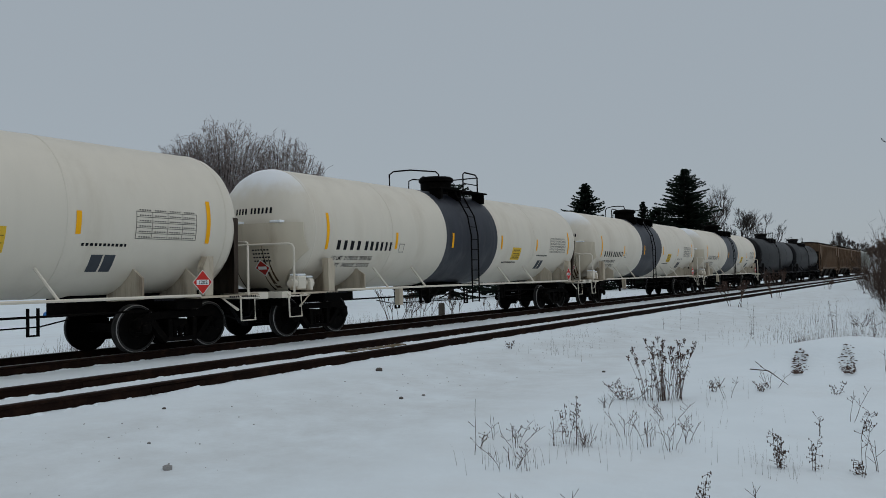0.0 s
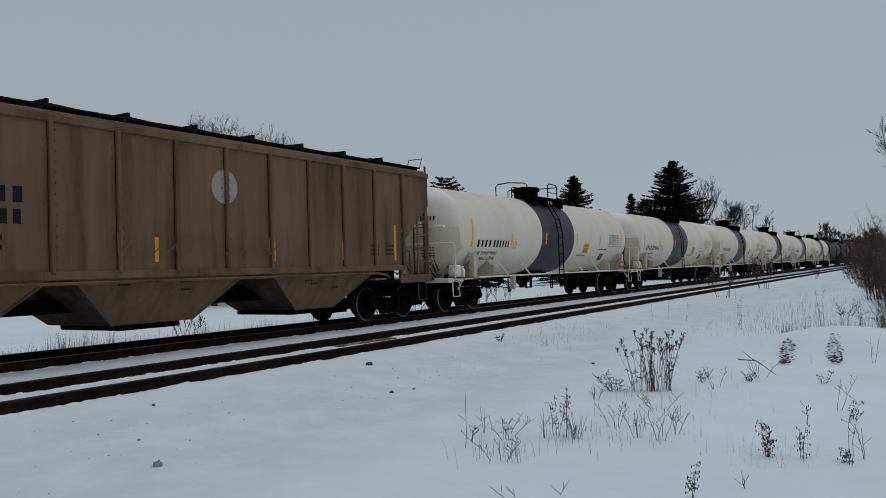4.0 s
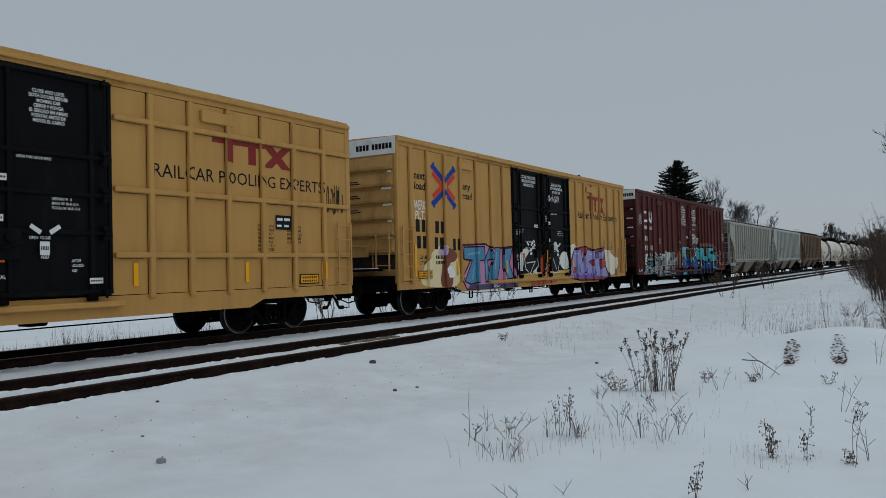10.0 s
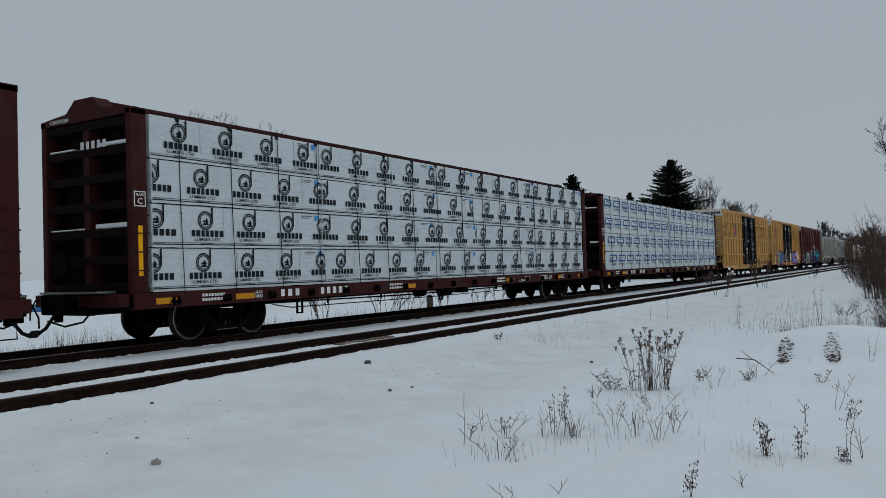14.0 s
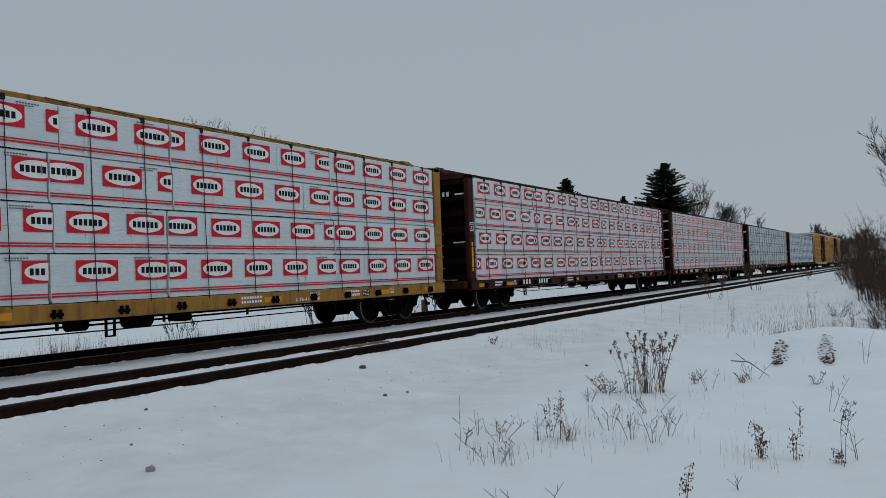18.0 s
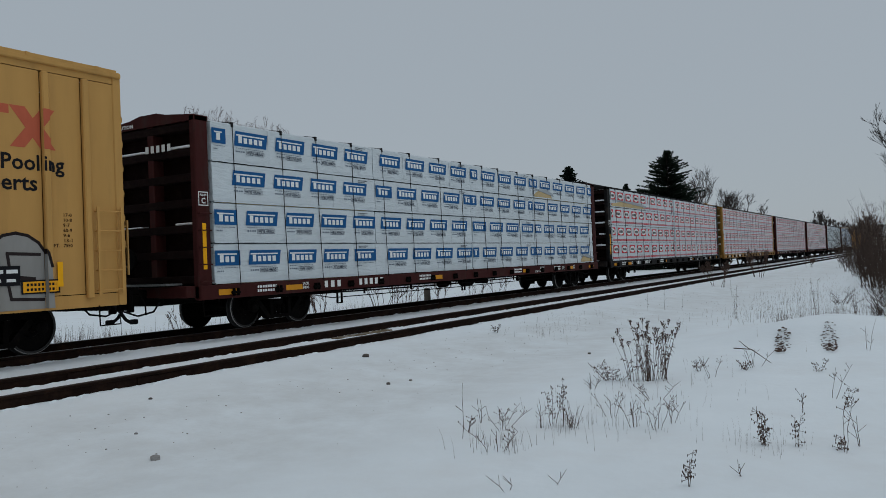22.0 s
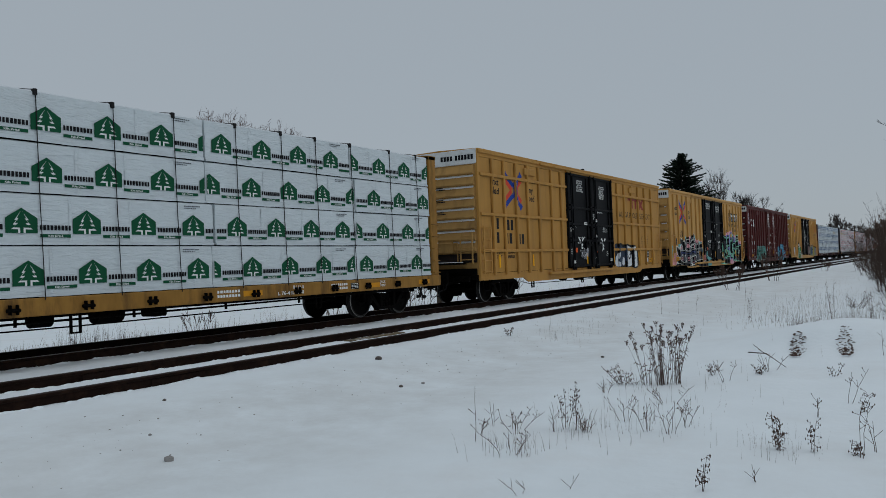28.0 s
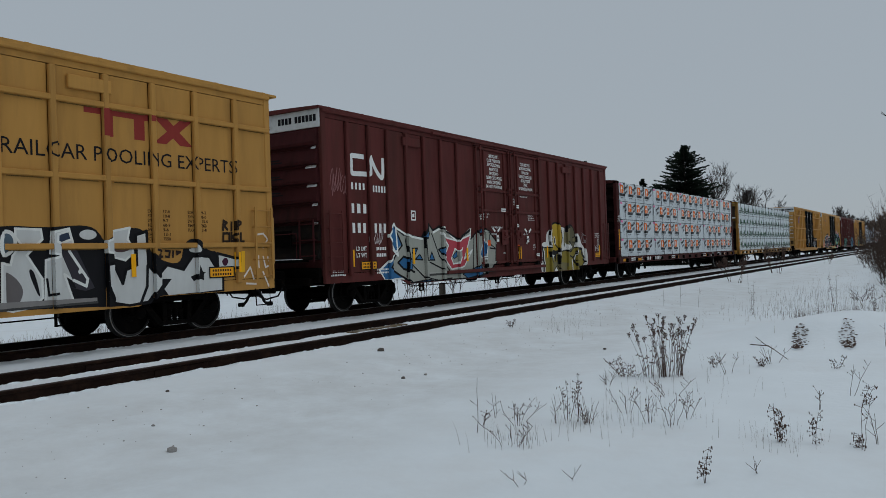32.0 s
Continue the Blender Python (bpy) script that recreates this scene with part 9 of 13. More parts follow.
def tank_rect(g, x0, x1, z0, z1, off=0.004, k=0):
    n = max(1, int((z1 - z0) / 0.08))
    for i in range(n):
        a, b = z0 + (z1 - z0) * i / n, z0 + (z1 - z0) * (i + 1) / n
        on_tank(g, [(x0, a), (x1, a), (x1, b), (x0, b)], off, k)


def tank_bars(g, x, z, w, h, n, off=0.004, k=0, seed=0):
    gap = 1.0 if h > 0.13 else 0.6
    rnd = random.Random(seed + n)
    ws = [rnd.uniform(0.8, 1.15) for _ in range(n)]
    unit = w / (sum(ws) + gap * (n - 1))
    for a in ws:
        tank_rect(g, x, x + a * unit, z, z + h, off, k)
        x += (a + gap) * unit


def diamond(car, x, y, z, r):
    g = Geo()
    patch(g, [(x - r, z), (x, z - r), (x + r, z), (x, z + r)], y, 0)
    patch(g, [(x - r * 0.93, z), (x, z - r * 0.93), (x + r * 0.93, z), (x, z + r * 0.93)], y - 0.0015, 1)
    rect(g, x - r * 0.62, x + r * 0.62, z - r * 0.2, z + r * 0.2, y - 0.003, 0)
    letter(g, "1202", x, z - r * 0.13, r * 0.27, y - 0.0045, r * 0.95, k=2, mid=True)
    part("hazard_placard", g, [WHITE, paint(196, 50, 44), INK], car, "red and white diamond placard")


def tank_car(u, body, band, frame, black):
    half = 8.75
    car = railcar("tank_car", u - half, u + half, "black tank car with a top platform" if black else "cream tank car with a dark grey middle band")
    if black:
        part("tank", shell_geo(-7.75, 7.75), body, car, smooth=True)
    else:
        part("tank", shell_geo(-7.75, -1.85, True, False), TANKSNOW, car, "cream shell with powder snow on its rear head", smooth=True)
        part("middle_band", shell_geo(-1.85, 1.35, False, False), band, car, "dark grey painted band", smooth=True)
        part("tank", shell_geo(1.35, 7.75, False, True), body, car, smooth=True)
    for x in (-7.72, -4.6, 4.2, 7.72):
        g = Geo().lathe([(x - 0.02, TR + 0.001), (x - 0.012, TR + 0.007), (x + 0.012, TR + 0.007), (x + 0.02, TR + 0.001)], 48, "x", at=(0, 0, TZ))
        part("weld_seam", g, body, car, smooth=True)
    # stub sills, cradles and bolsters
    for s in (-1, 1):
        a, b = sorted((s * 4.9, s * 8.95))
        part("stub_sill", Geo().box(a, b, -0.33, 0.33, 0.74, 1.14, 0.02), UNDER, car)
        for x in (s * 5.75, s * 6.98):
            for y in (-1, 1):
                g = Geo().prism([(y * 1.40, 1.02), (y * 1.40, 1.42), (y * 1.10, 1.62), (y * 0.8, 1.36), (y * 0.3, 1.12), (y * 0.3, 0.98)], x - 0.02, x + 0.02, "x")
                part("cradle", g, BEAMBLK if black else TANKDIRT, car)
        part("bolster", Geo().box(min(s * 6.6, s * 7.25), max(s * 6.6, s * 7.25), -1.3, 1.3, 0.80, 1.0, 0.02), UNDER, car)
        # end platform
        x = s * 8.60
        part("end_sill", Geo().box(min(x, x + s * 0.3), max(x, x + s * 0.3), -1.5, 1.5, 0.93, 1.07, 0.01), frame, car)
        g = Geo().box(min(s * 7.0, s * 8.6), max(s * 7.0, s * 8.6), -1.52, -1.05, 1.0, 1.04)
        part("platform_tread", g, GALV if black else TANKDIRT, car)
        g = Geo()
        r = 8.30 if s > 0 else 8.50
        g.tube([(s * r, -1.5, 1.0), (s * r, -1.5, 2.06), (s * (r + 0.02), -1.47, 2.13), (s * (r + 0.05), -1.38, 2.16), (s * (r + 0.50), 1.38, 2.16), (s * (r + 0.52), 1.47, 2.13), (s * (r + 0.54), 1.5, 2.06), (s * (r + 0.54), 1.5, 1.0)], 0.027, 7)
        part("handrail", g, frame, car)
        g = Geo().tube([(s * (r - 0.22), -1.5, 1.0), (s * (r - 0.22), -1.52, 0.50), (s * (r + 0.18), -1.52, 0.50), (s * (r + 0.18), -1.5, 1.0)], 0.021, 6)
        g.tube([(s * (r - 0.26), -1.50, 1.02), (s * (r - 0.30), -1.60, 0.99), (s * (r - 0.26), -1.63, 0.97), (s * (r + 0.22), -1.63, 0.97), (s * (r + 0.26), -1.60, 0.99), (s * (r + 0.22), -1.50, 1.02)], 0.016, 6)
        g.tube([(s * (r - 0.26), -1.5, 1.0), (s * (r - 0.62), -1.4, 0.98), (s * (r - 0.24), -1.45, 0.72)], 0.03, 5)
        part("step", g, frame, car)
        # jacking bracket beside the bogie
        g = Geo().prism([(s * 7.32, 1.05), (s * 7.12, 1.05), (s * 7.08, 1.62), (s * 7.18, 1.84), (s * 7.34, 1.84)], -1.52, -1.34)
        part("bracket", g, BEAMBLK if black else TANKDIRT, car)
    # half-height shields bolted round both tank heads
    for sg, deep, foot, swell in ((-1, 0.03, 7.76, 0.98), (1, 0.12, 7.95, 0.62)):
        g = Geo()
        ny, nz = 16, 10
        for i in range(nz + 1):
            z = 1.06 + 1.60 * i / nz
            wide = 0.62 + min(0.86, 0.90 * (z - 1.06)) if sg < 0 else 1.12 + 0.20 * (z - 1.06)
            for j in range(ny + 1):
                y = wide * (2 * j / ny - 1)
                q = max(0.0, 1 - (y * y + (z - TZ) ** 2) / (1.62 * 1.62))
                bulge = math.sqrt(q) if sg < 0 else 1 - (y / 1.5) ** 4
                g.v.append((sg * (foot + swell * bulge), y, z))
        n = len(g.v)
        g.v += [(p[0] - sg * deep, p[1], p[2]) for p in g.v]
        w = ny + 1
        for i in range(nz):
            for j in range(ny):
                q = (i * w + j, i * w + j + 1, (i + 1) * w + j + 1, (i + 1) * w + j)
                g.f += [q, tuple(n + e for e in q[::-1])]
        rim = [j for j in range(w)] + [i * w + ny for i in range(1, nz + 1)] + [nz * w + j for j in range(ny - 1, -1, -1)] + [i * w for i in range(nz - 1, 0, -1)]
        g.f += [(rim[i], rim[(i + 1) % len(rim)], n + rim[(i + 1) % len(rim)], n + rim[i]) for i in range(len(rim))]
        g.k = [0] * len(g.f)
        part("head_shield", g, TANKBLACK if black else TANKSHIELD if sg < 0 else SHIELDBACK, car, "cream half-height head shield" if sg < 0 and not black else "grimy half-height head shield", smooth=True)
        if sg < 0:
            for y, x in ((-0.95, -8.47), (0.10, -8.72)):
                part("shield_clip", Geo().box(x - 0.07, x + 0.09, y - 0.17, y + 0.17, 2.66, 2.72, 0.012), SNOWMAT, car, "clip capped with snow")
    # side rail and braces
    g = Geo().tube([(-7.0, -1.52, 1.06), (7.0, -1.52, 1.06)], 0.03, 6)
    part("side_rail", g, frame, car)
    for x in (-4.9, -3.1, 2.1, 4.0):
        part("rail_brace", Geo().tube([(x, -1.52, 1.06), (x - 0.22, -1.18, 1.62)], 0.028, 6), frame, car)
    # manway, platform and rails
    dark = UNDER if not black else BEAMBLK
    g = Geo().lathe([(3.95, 0.50), (4.38, 0.49), (4.42, 0.57), (4.52, 0.57), (4.57, 0.50), (4.62, 0.1)], 20, "z", at=(-0.05, 0, 0))
    part("manway", g, dark, car, "black valve dome", smooth=True)
    g = Geo()
    for y in (-0.85, 0.85):
        g.box(-1.55, 1.40, y - 0.25, y + 0.25, 4.04, 4.08)
        for x in (-1.4, -0.3, 1.2):
            g.box(x - 0.04, x + 0.04, y - 0.22, y + 0.22, 3.72, 4.04)
    part("top_platform", g, dark, car)
    g = Geo()
    g.tube([(-2.5, 0.1, 4.02), (-2.52, 0.1, 4.44), (-2.3, 0.1, 4.56), (-1.4, 0.1, 4.70), (0.1, 0.1, 4.80), (0.28, 0.1, 4.72), (0.30, 0.1, 4.05)], 0.024, 6)
    g.tube([(-1.5, 0.1, 4.05), (-1.48, 0.1, 4.34), (-1.25, 0.1, 4.42), (-0.8, 0.1, 4.44)], 0.02, 6)
    for y in (-0.82, 0.82):
        g.tube([(0.30, y, 4.05), (0.30, y, 4.66), (0.42, y, 4.72), (1.12, y, 4.70), (1.24, y, 4.62), (1.24, y, 4.05)], 0.024, 6)
        g.tube([(0.30, y, 4.36), (1.24, y, 4.36)], 0.016, 6)
    g.tube([(1.24, -0.82, 4.62), (1.24, 0.82, 4.62)], 0.02, 6)
    part("top_railing", g, dark, car, smooth=True)
    g = Geo()
    for x in (-0.62, -0.20):
        g.tube([(x, -1.62, 0.52), (x, -1.62, 2.6), (x, -1.50, 3.2), (x, -1.12, 3.85), (x, -1.05, 4.08)], 0.022, 6)
    for z, y in [(0.55 + 0.32 * i, -1.62) for i in range(7)] + [(2.86, -1.57), (3.18, -1.50), (3.50, -1.31), (3.80, -1.14)]:
        g.tube([(-0.62, y, z), (-0.20, y, z)], 0.014, 5)
    part("ladder", g, dark, car)
    # bottom outlet
    g = Geo().lathe([(0.52, 0.10), (0.62, 0.12), (0.72, 0.22), (1.0, 0.5), (1.12, 0.6)], 14, "z", at=(-0.7, 0, 0))
    part("bottom_outlet", g, dark, car, smooth=True)
    part("outlet_skid", Geo().box(-1.9, 0.6, -0.5, 0.5, 0.92, 1.12, 0.03), dark, car)
    rods(car, -4.6, 4.6, 0.62, UNDER)
    for s in (-1, 1):
        bogie(car, -7.15 if s < 0 else 6.92)
    ends(car, 8.72)
    # valve box with snow by the rear platform
    vb = Geo().box(-8.28, -7.98, -1.42, -1.12, 1.10, 1.42, 0.03)
    vb.lathe([(-0.36, 0.03), (-0.35, 0.10), (-0.20, 0.11), (-0.19, 0.07), (0.18, 0.07), (0.19, 0.13), (0.33, 0.13), (0.36, 0.04)], 12, "x", at=(-8.06, -1.30, 1.25)).box(-7.90, -7.80, -1.46, -1.10, 1.08, 1.30, 0.02)
    part("brake_valve", vb, frame, car, "cream cast brake valve", smooth=False)
    part("valve_snow", Geo().box(-8.27, -7.99, -1.41, -1.13, 1.42, 1.47, 0.02).box(-7.96, -7.74, -1.40, -1.18, 1.375, 1.42, 0.02), SNOWMAT if not black else UNDER, car, "snow on the brake valve")
    part("outlet_guard", Geo().box(-4.20, -4.02, -1.38, -1.22, 0.58, 1.04, 0.01), BEAMBLK if black else TANKDIRT, car)
    g = Geo()
    for x in (-3.06, -2.66, 1.84, 2.00):
        g.box(x - 0.024, x + 0.024, -1.35, -1.27, 0.57, 1.04)
    g.tube([(-6.1, -1.2, 0.80), (6.1, -1.2, 0.80)], 0.022, 6).tube([(-3.04, -1.3, 0.58), (-2.68, -1.3, 0.58)], 0.014, 5)
    g.tube([(-2.66, -1.31, 0.82), (-2.40, -1.31, 1.04)], 0.03, 5)
    part("pipe_hanger", g, UNDER, car)
    if black:
        return car
    # writing
    g = Geo()
    tank_bars(g, -6.88, 2.05, 0.92, 0.23, 4)
    tank_bars(g, -5.76, 2.05, 1.18, 0.23, 6)
    part("fleet_mark", g, INK, car, "dark fleet bars")
    g = Geo()
    for words, z in (("LD LMT  211900 LB  95950 KG", 1.80), ("LT WT   74600 LB  33750 KG", 1.63)):
        vs, fs, w = glyphs(words, 0.02)
        m = Geo()
        m.add([(-6.96 + p[0] * 1.62 / w, -math.sqrt(TR * TR - (z + p[1] * 0.10 - TZ) ** 2) - 0.004, z + p[1] * 0.10) for p in vs], fs)
        g.add(m.v, m.f)
    part("load_stencil", g, INK, car, "dark load and weight lines")
    g = Geo()
    for z0, z1 in ((2.02, 2.035), (2.235, 2.25)):
        tank_rect(g, -4.25, -4.02, z0, z1)
    tank_rect(g, -4.25, -4.235, 2.035, 2.235)
    tank_rect(g, -4.035, -4.02, 2.035, 2.235)
    tank_bars(g, 2.0, 1.75, 1.0, 0.05, 12)
    tank_bars(g, 4.5, 2.0, 0.9, 0.05, 11)
    part("stencil", g, INK, car)["kind"] = "stuff"
    g = Geo()
    for i in range(6):
        tank_rect(g, 5.55, 6.95, 2.15 + 0.1 * i, 2.16 + 0.1 * i)
        for j in range(4):
            tank_bars(g, 5.62 + 0.34 * j, 2.19 + 0.1 * i - 0.015, 0.25, 0.024, 5, seed=i + j)
    for x in (5.55, 5.9, 6.25, 6.6, 6.94):
        tank_rect(g, x, x + 0.012, 2.15, 2.66)
    part("data_table", g, paint(96, 94, 90), car, "dark ruled data table")
    g = Geo()
    tank_rect(g, 2.51, 3.16, 1.86, 2.28, 0.004, 0)
    for i in range(3):
        tank_rect(g, 2.54, 3.13, 1.89 + 0.12 * i, 1.90 + 0.12 * i, 0.006, 1)
        tank_bars(g, 2.60, 1.925 + 0.12 * i, 0.46, 0.045, 9, 0.006, 1, i)
    part("emergency_label", g, [paint(222, 182, 62), INK], car, "yellow emergency label with dark bars")
    g = Geo()
    tank_rect(g, 4.75, 4.98, 1.55, 1.85)
    tank_rect(g, 5.02, 5.24, 1.55, 1.85)
    part("data_patch", g, paint(70, 74, 80), car, "grey data patches")
    for x, z0, z1 in ((-7.27, 2.05, 2.93), (-4.40, 2.1, 2.55), (-1.47, 2.19, 2.64), (1.67, 2.2, 2.66), (4.4, 2.2, 2.6), (7.25, 2.1, 2.95)):
        g = Geo()
        tank_rect(g, x - 0.05, x + 0.05, z0, z1, 0.006)
        part("reflector", g, AMBER, car, "amber reflective strip")
    g = Geo()

    def on_head(y, z, off):
        q = max(0.0, 1 - (y * y + (z - TZ) ** 2) / (TR * TR))
        return (-7.75 - 0.80 * math.sqrt(q) - off, y, z)

    def on_shield(y, z, off):
        q = max(0.0, 1 - (y * y + (z - TZ) ** 2) / (1.62 * 1.62))
        return (-7.76 - 0.98 * math.sqrt(q) - off, y, z)

    y = 0.32
    for i in range(10):
        g.add([on_head(y, 2.90, 0.004), on_head(y - 0.055, 2.90, 0.004), on_head(y - 0.055, 3.04, 0.004), on_head(y, 3.04, 0.004)], [(0, 1, 2, 3)])
        y -= 0.105 + (0.07 if i == 3 else 0)
    part("end_stencil", g, INK, car)
    # rust streaks run down the shield, and the hand brake stands beside it
    rn = random.Random(4)
    for y0, top, foot, wide in ((-0.62, 2.15, 1.15, 0.09), (-0.72, 1.9, 1.3, 0.06), (-0.50, 1.5, 1.1, 0.05), (0.30, 1.9, 1.1, 0.06), (0.5, 2.3, 1.5, 0.05)):
        g = Geo()
        n = 8
        for i in range(n):
            za, zb = top + (foot - top) * i / n, top + (foot - top) * (i + 1) / n
            wa, wb = wide * (0.12 + 0.88 * i / n) * rn.uniform(0.7, 1.1), wide * (0.12 + 0.88 * (i + 1) / n) * rn.uniform(0.7, 1.1)
            g.add([on_shield(y0 + wa / 2, za, 0.006), on_shield(y0 - wa / 2, za, 0.006), on_shield(y0 - wb / 2, zb, 0.006), on_shield(y0 + wb / 2, zb, 0.006)], [(0, 1, 2, 3)])
        part("rust_streak", g, STREAK, car, "brown rust streak on the head shield")
    g = Geo()
    n = 22
    g.tube([(-9.02, 0.62 + 0.28 * math.cos(2 * math.pi * i / n), 1.78 + 0.28 * math.sin(2 * math.pi * i / n)) for i in range(n + 1)], 0.020, 5)
    for i in range(6):
        t = 2 * math.pi * i / 6
        g.tube([(-9.02, 0.62, 1.78), (-9.02, 0.62 + 0.27 * math.cos(t), 1.78 + 0.27 * math.sin(t))], 0.013, 4)
    g.box(-9.0, -8.86, 0.45, 0.80, 1.55, 2.0, 0.02).box(-8.95, -8.85, 0.55, 0.70, 1.0, 1.6)
    part("hand_brake", g, TANKDIRT, car, "cream hand brake wheel on the end platform")
    g = Geo()
    bars(g, 5.9, 0.985, 0.5, 0.04, 9, -1.524, 0, 0.3, 3)
    bars(g, 7.75, 0.985, 0.75, 0.04, 13, -1.524, 0, 0.3, 4)
    bars(g, -7.4, 0.985, 0.75, 0.04, 13, -1.524, 0, 0.3, 5)
    part("sill_stencil", g, INK, car)["kind"] = "stuff"
    diamond(car, 7.02, -1.56, 1.32, 0.25)
    g = Geo()
    y0 = -0.52
    for pts, off, k in (([(-0.2, 0), (0, -0.2), (0.2, 0), (0, 0.2)], 0.01, 0), ([(-0.17, 0), (0, -0.17), (0.17, 0), (0, 0.17)], 0.012, 1), ([(-0.11, -0.035), (0.11, -0.035), (0.11, 0.035), (-0.11, 0.035)], 0.014, 0)):
        g.add([on_shield(y0 - p[0], 1.62 + p[1], off + 0.01) for p in pts], [(0, 1, 2, 3)], k)
    part("hazard_placard", g, [WHITE, paint(170, 56, 50)], car, "red and white diamond placard")
    g = Geo()
    for i in range(4):
        for j in range(6):
            g.add([on_shield(-0.35 - j * 0.075 - e, 2.02 - i * 0.085 + f, 0.006) for e, f in ((0, 0), (0.05, 0), (0.05, 0.035), (0, 0.035))], [(0, 1, 2, 3)])
    part("shield_stencil", g, INK, car)
    return car


def repeat_car(car, u, wheels_of):
    """Another car of the same build, with its own rolling wheelsets."""
    twin = copy_thing(car, Matrix.Identity(4))
    TRAIN.append((twin, u))
    for ob in twin.children_recursive:
        if ob.name.startswith("wheelset"):
            WHEELS.append((ob, 1 if ob.matrix_basis.translation.x > 0 else -1))
    return twin


first_tank = tank_car(58.55, TANK, TANKBAND, TANK, False)
for i in range(1, 6):
    repeat_car(first_tank, 58.55 - 18.22 * i, None)
black_tank = tank_car(76.7, TANKBLACK, TANKBLACK, BEAMBLK, True)
repeat_car(black_tank, 94.7, None)
# ---- covered hopper cars ----
ENDGRIME = material("soot_streaked_end", (0.20, 0.195, 0.175), 0.7, vary=0.3, scale=1.3, streak=4, dirt=(0.030, 0.025, 0.020), dirt_amount=0.9, bump=0.1, spec=0.05)
WALK = material("dark_walkway_steel", (0.10, 0.10, 0.096), 0.7, vary=0.3, scale=5, dirt=(0.12, 0.11, 0.1), dirt_amount=0.4, bump=0.2)
BAYSLOPE = material("darker_brown_bay_slope", (0.060, 0.040, 0.030), 0.8, vary=0.3, scale=1.2, streak=3, dirt=(0.16, 0.14, 0.115), dirt_amount=0.6, bump=0.1, spec=0.04)
HS = 1.55


def hopper(u0, u1, mat, belly, posts, dark_end, label, rivets=False):
    half = (u1 - u0) / 2
    car = railcar("hopper_car", u0, u1, label)
    L = half
    cutx, top, bot = 1.35, 4.13, 1.45
    for y0, y1 in ((-HS, -HS + 0.04), (HS - 0.04, HS)):
        sheet = [(-L, top), (-L, 3.20), (-L + cutx, 2.12), (-L + cutx, bot), (L - cutx, bot), (L - cutx, 2.12), (L, 3.20), (L, top)]
        if y0 > 0:
            part("side_sheet", Geo().prism(sheet, y0, y1), mat, car)
    part("side_sill", Geo().box(-L + 1.3, L - 1.3, -HS - 0.05, -HS + 0.03, bot - 0.10, bot + 0.05, 0.015), mat, car)
    part("top_chord", Geo().box(-L, L, -HS - 0.05, -HS + 0.05, top - 0.12, top + 0.02, 0.015), mat, car)
    # posts
    x = -L + 1.74 if posts > 14 else -L + cutx + 0.02
    n = posts
    me = shared(("hpost", mat.name), lambda: Geo().box(-0.042, 0.042, -0.085, 0.005, 0, top - bot - 0.10, 0.018).mesh("post", mat))
    span = (2 * L - 3.10) if posts > 14 else (2 * L - 2 * cutx - 0.04)
    at = [x + span * i / (n - 1) for i in range(n)]
    for px in at:
        part("post", me, None, car, at=pose(px, -HS, bot))
    for a, b in zip([-L - 1] + at, at + [L + 1]):
        bay = cut(sheet, a + 0.046, True)
        bay = cut(bay, b - 0.046, False) if len(bay) > 2 else bay
        if len(bay) > 2:
            part("side_sheet", Geo().prism(bay, -HS, -HS + 0.04), mat, car)
    part("train_pipe", Geo().tube([(-L + 1.5, -HS - 0.03, 1.29), (L - 2.6, -HS - 0.03, 1.29), (L - 2.2, -HS - 0.03, 1.24), (L - 1.9, -HS + 0.1, 1.16)], 0.03, 6), mat, car)
    if rivets:
        g = Geo()
        for i in range(n):
            px = x + (2 * L - 2 * cutx - 0.04) * i / (n - 1)
            for dx in (-0.11, 0.11):
                for k in range(14):
                    z = bot + 0.1 + k * 0.18
                    g.box(px + dx - 0.015, px + dx + 0.015, -HS - 0.012, -HS, z - 0.015, z + 0.015)
        part("rivets", g, mat, car)["kind"] = "stuff"
    # ends: wall above, slope sheet below
    for s in (-1, 1):
        a, b = sorted((s * L, s * (L - 0.05)))
        part("end_wall", Geo().box(a, b, -HS + 0.04, HS - 0.04, 3.36, 4.11), mat if rivets else ENDGRIME, car)
        # The dark slope colours hold grime plus the shade under the end.
        part("slope_sheet", Geo().prism([(s * L, 3.38), (s * (L - 2.9), 1.45), (s * (L - 2.98), 1.52), (s * (L - 0.06), 3.44)], -HS + 0.04, HS - 0.04), HOPDARK if dark_end else HOPSLOPE, car, "slope sheet darkened with grime and painted shade")
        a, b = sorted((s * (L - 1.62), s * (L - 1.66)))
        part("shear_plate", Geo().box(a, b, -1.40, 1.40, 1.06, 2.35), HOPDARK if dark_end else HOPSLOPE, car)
        part("end_deck", Geo().box(min(s * (L + 0.35), s * (L - 2.7)), max(s * (L + 0.35), s * (L - 2.7)), -1.48, 1.48, 1.02, 1.10, 0.02), UNDER, car)
        part("deck_snow", Geo().box(min(s * (L + 0.1), s * (L - 2.2)), max(s * (L + 0.1), s * (L - 2.2)), -1.2, 1.2, 1.10, 1.15, 0.03), SNOWMAT, car, "snow on the end deck")
        for xx in (L - 1.35, L - 0.05):
            for y in (-1.45, 1.45):
                part("end_post", Geo().box(s * xx - 0.05, s * xx + 0.05, y - 0.05, y + 0.05, 1.05, 3.5 if xx > L - 1 else 2.4, 0.012), mat, car)
        part("side_ladder", ladder_geo(min(s * (L - 0.05), s * (L - 0.62)), max(s * (L - 0.05), s * (L - 0.62)), -1.46, 1.2, 2.75, 5), mat, car)
        g = Geo()
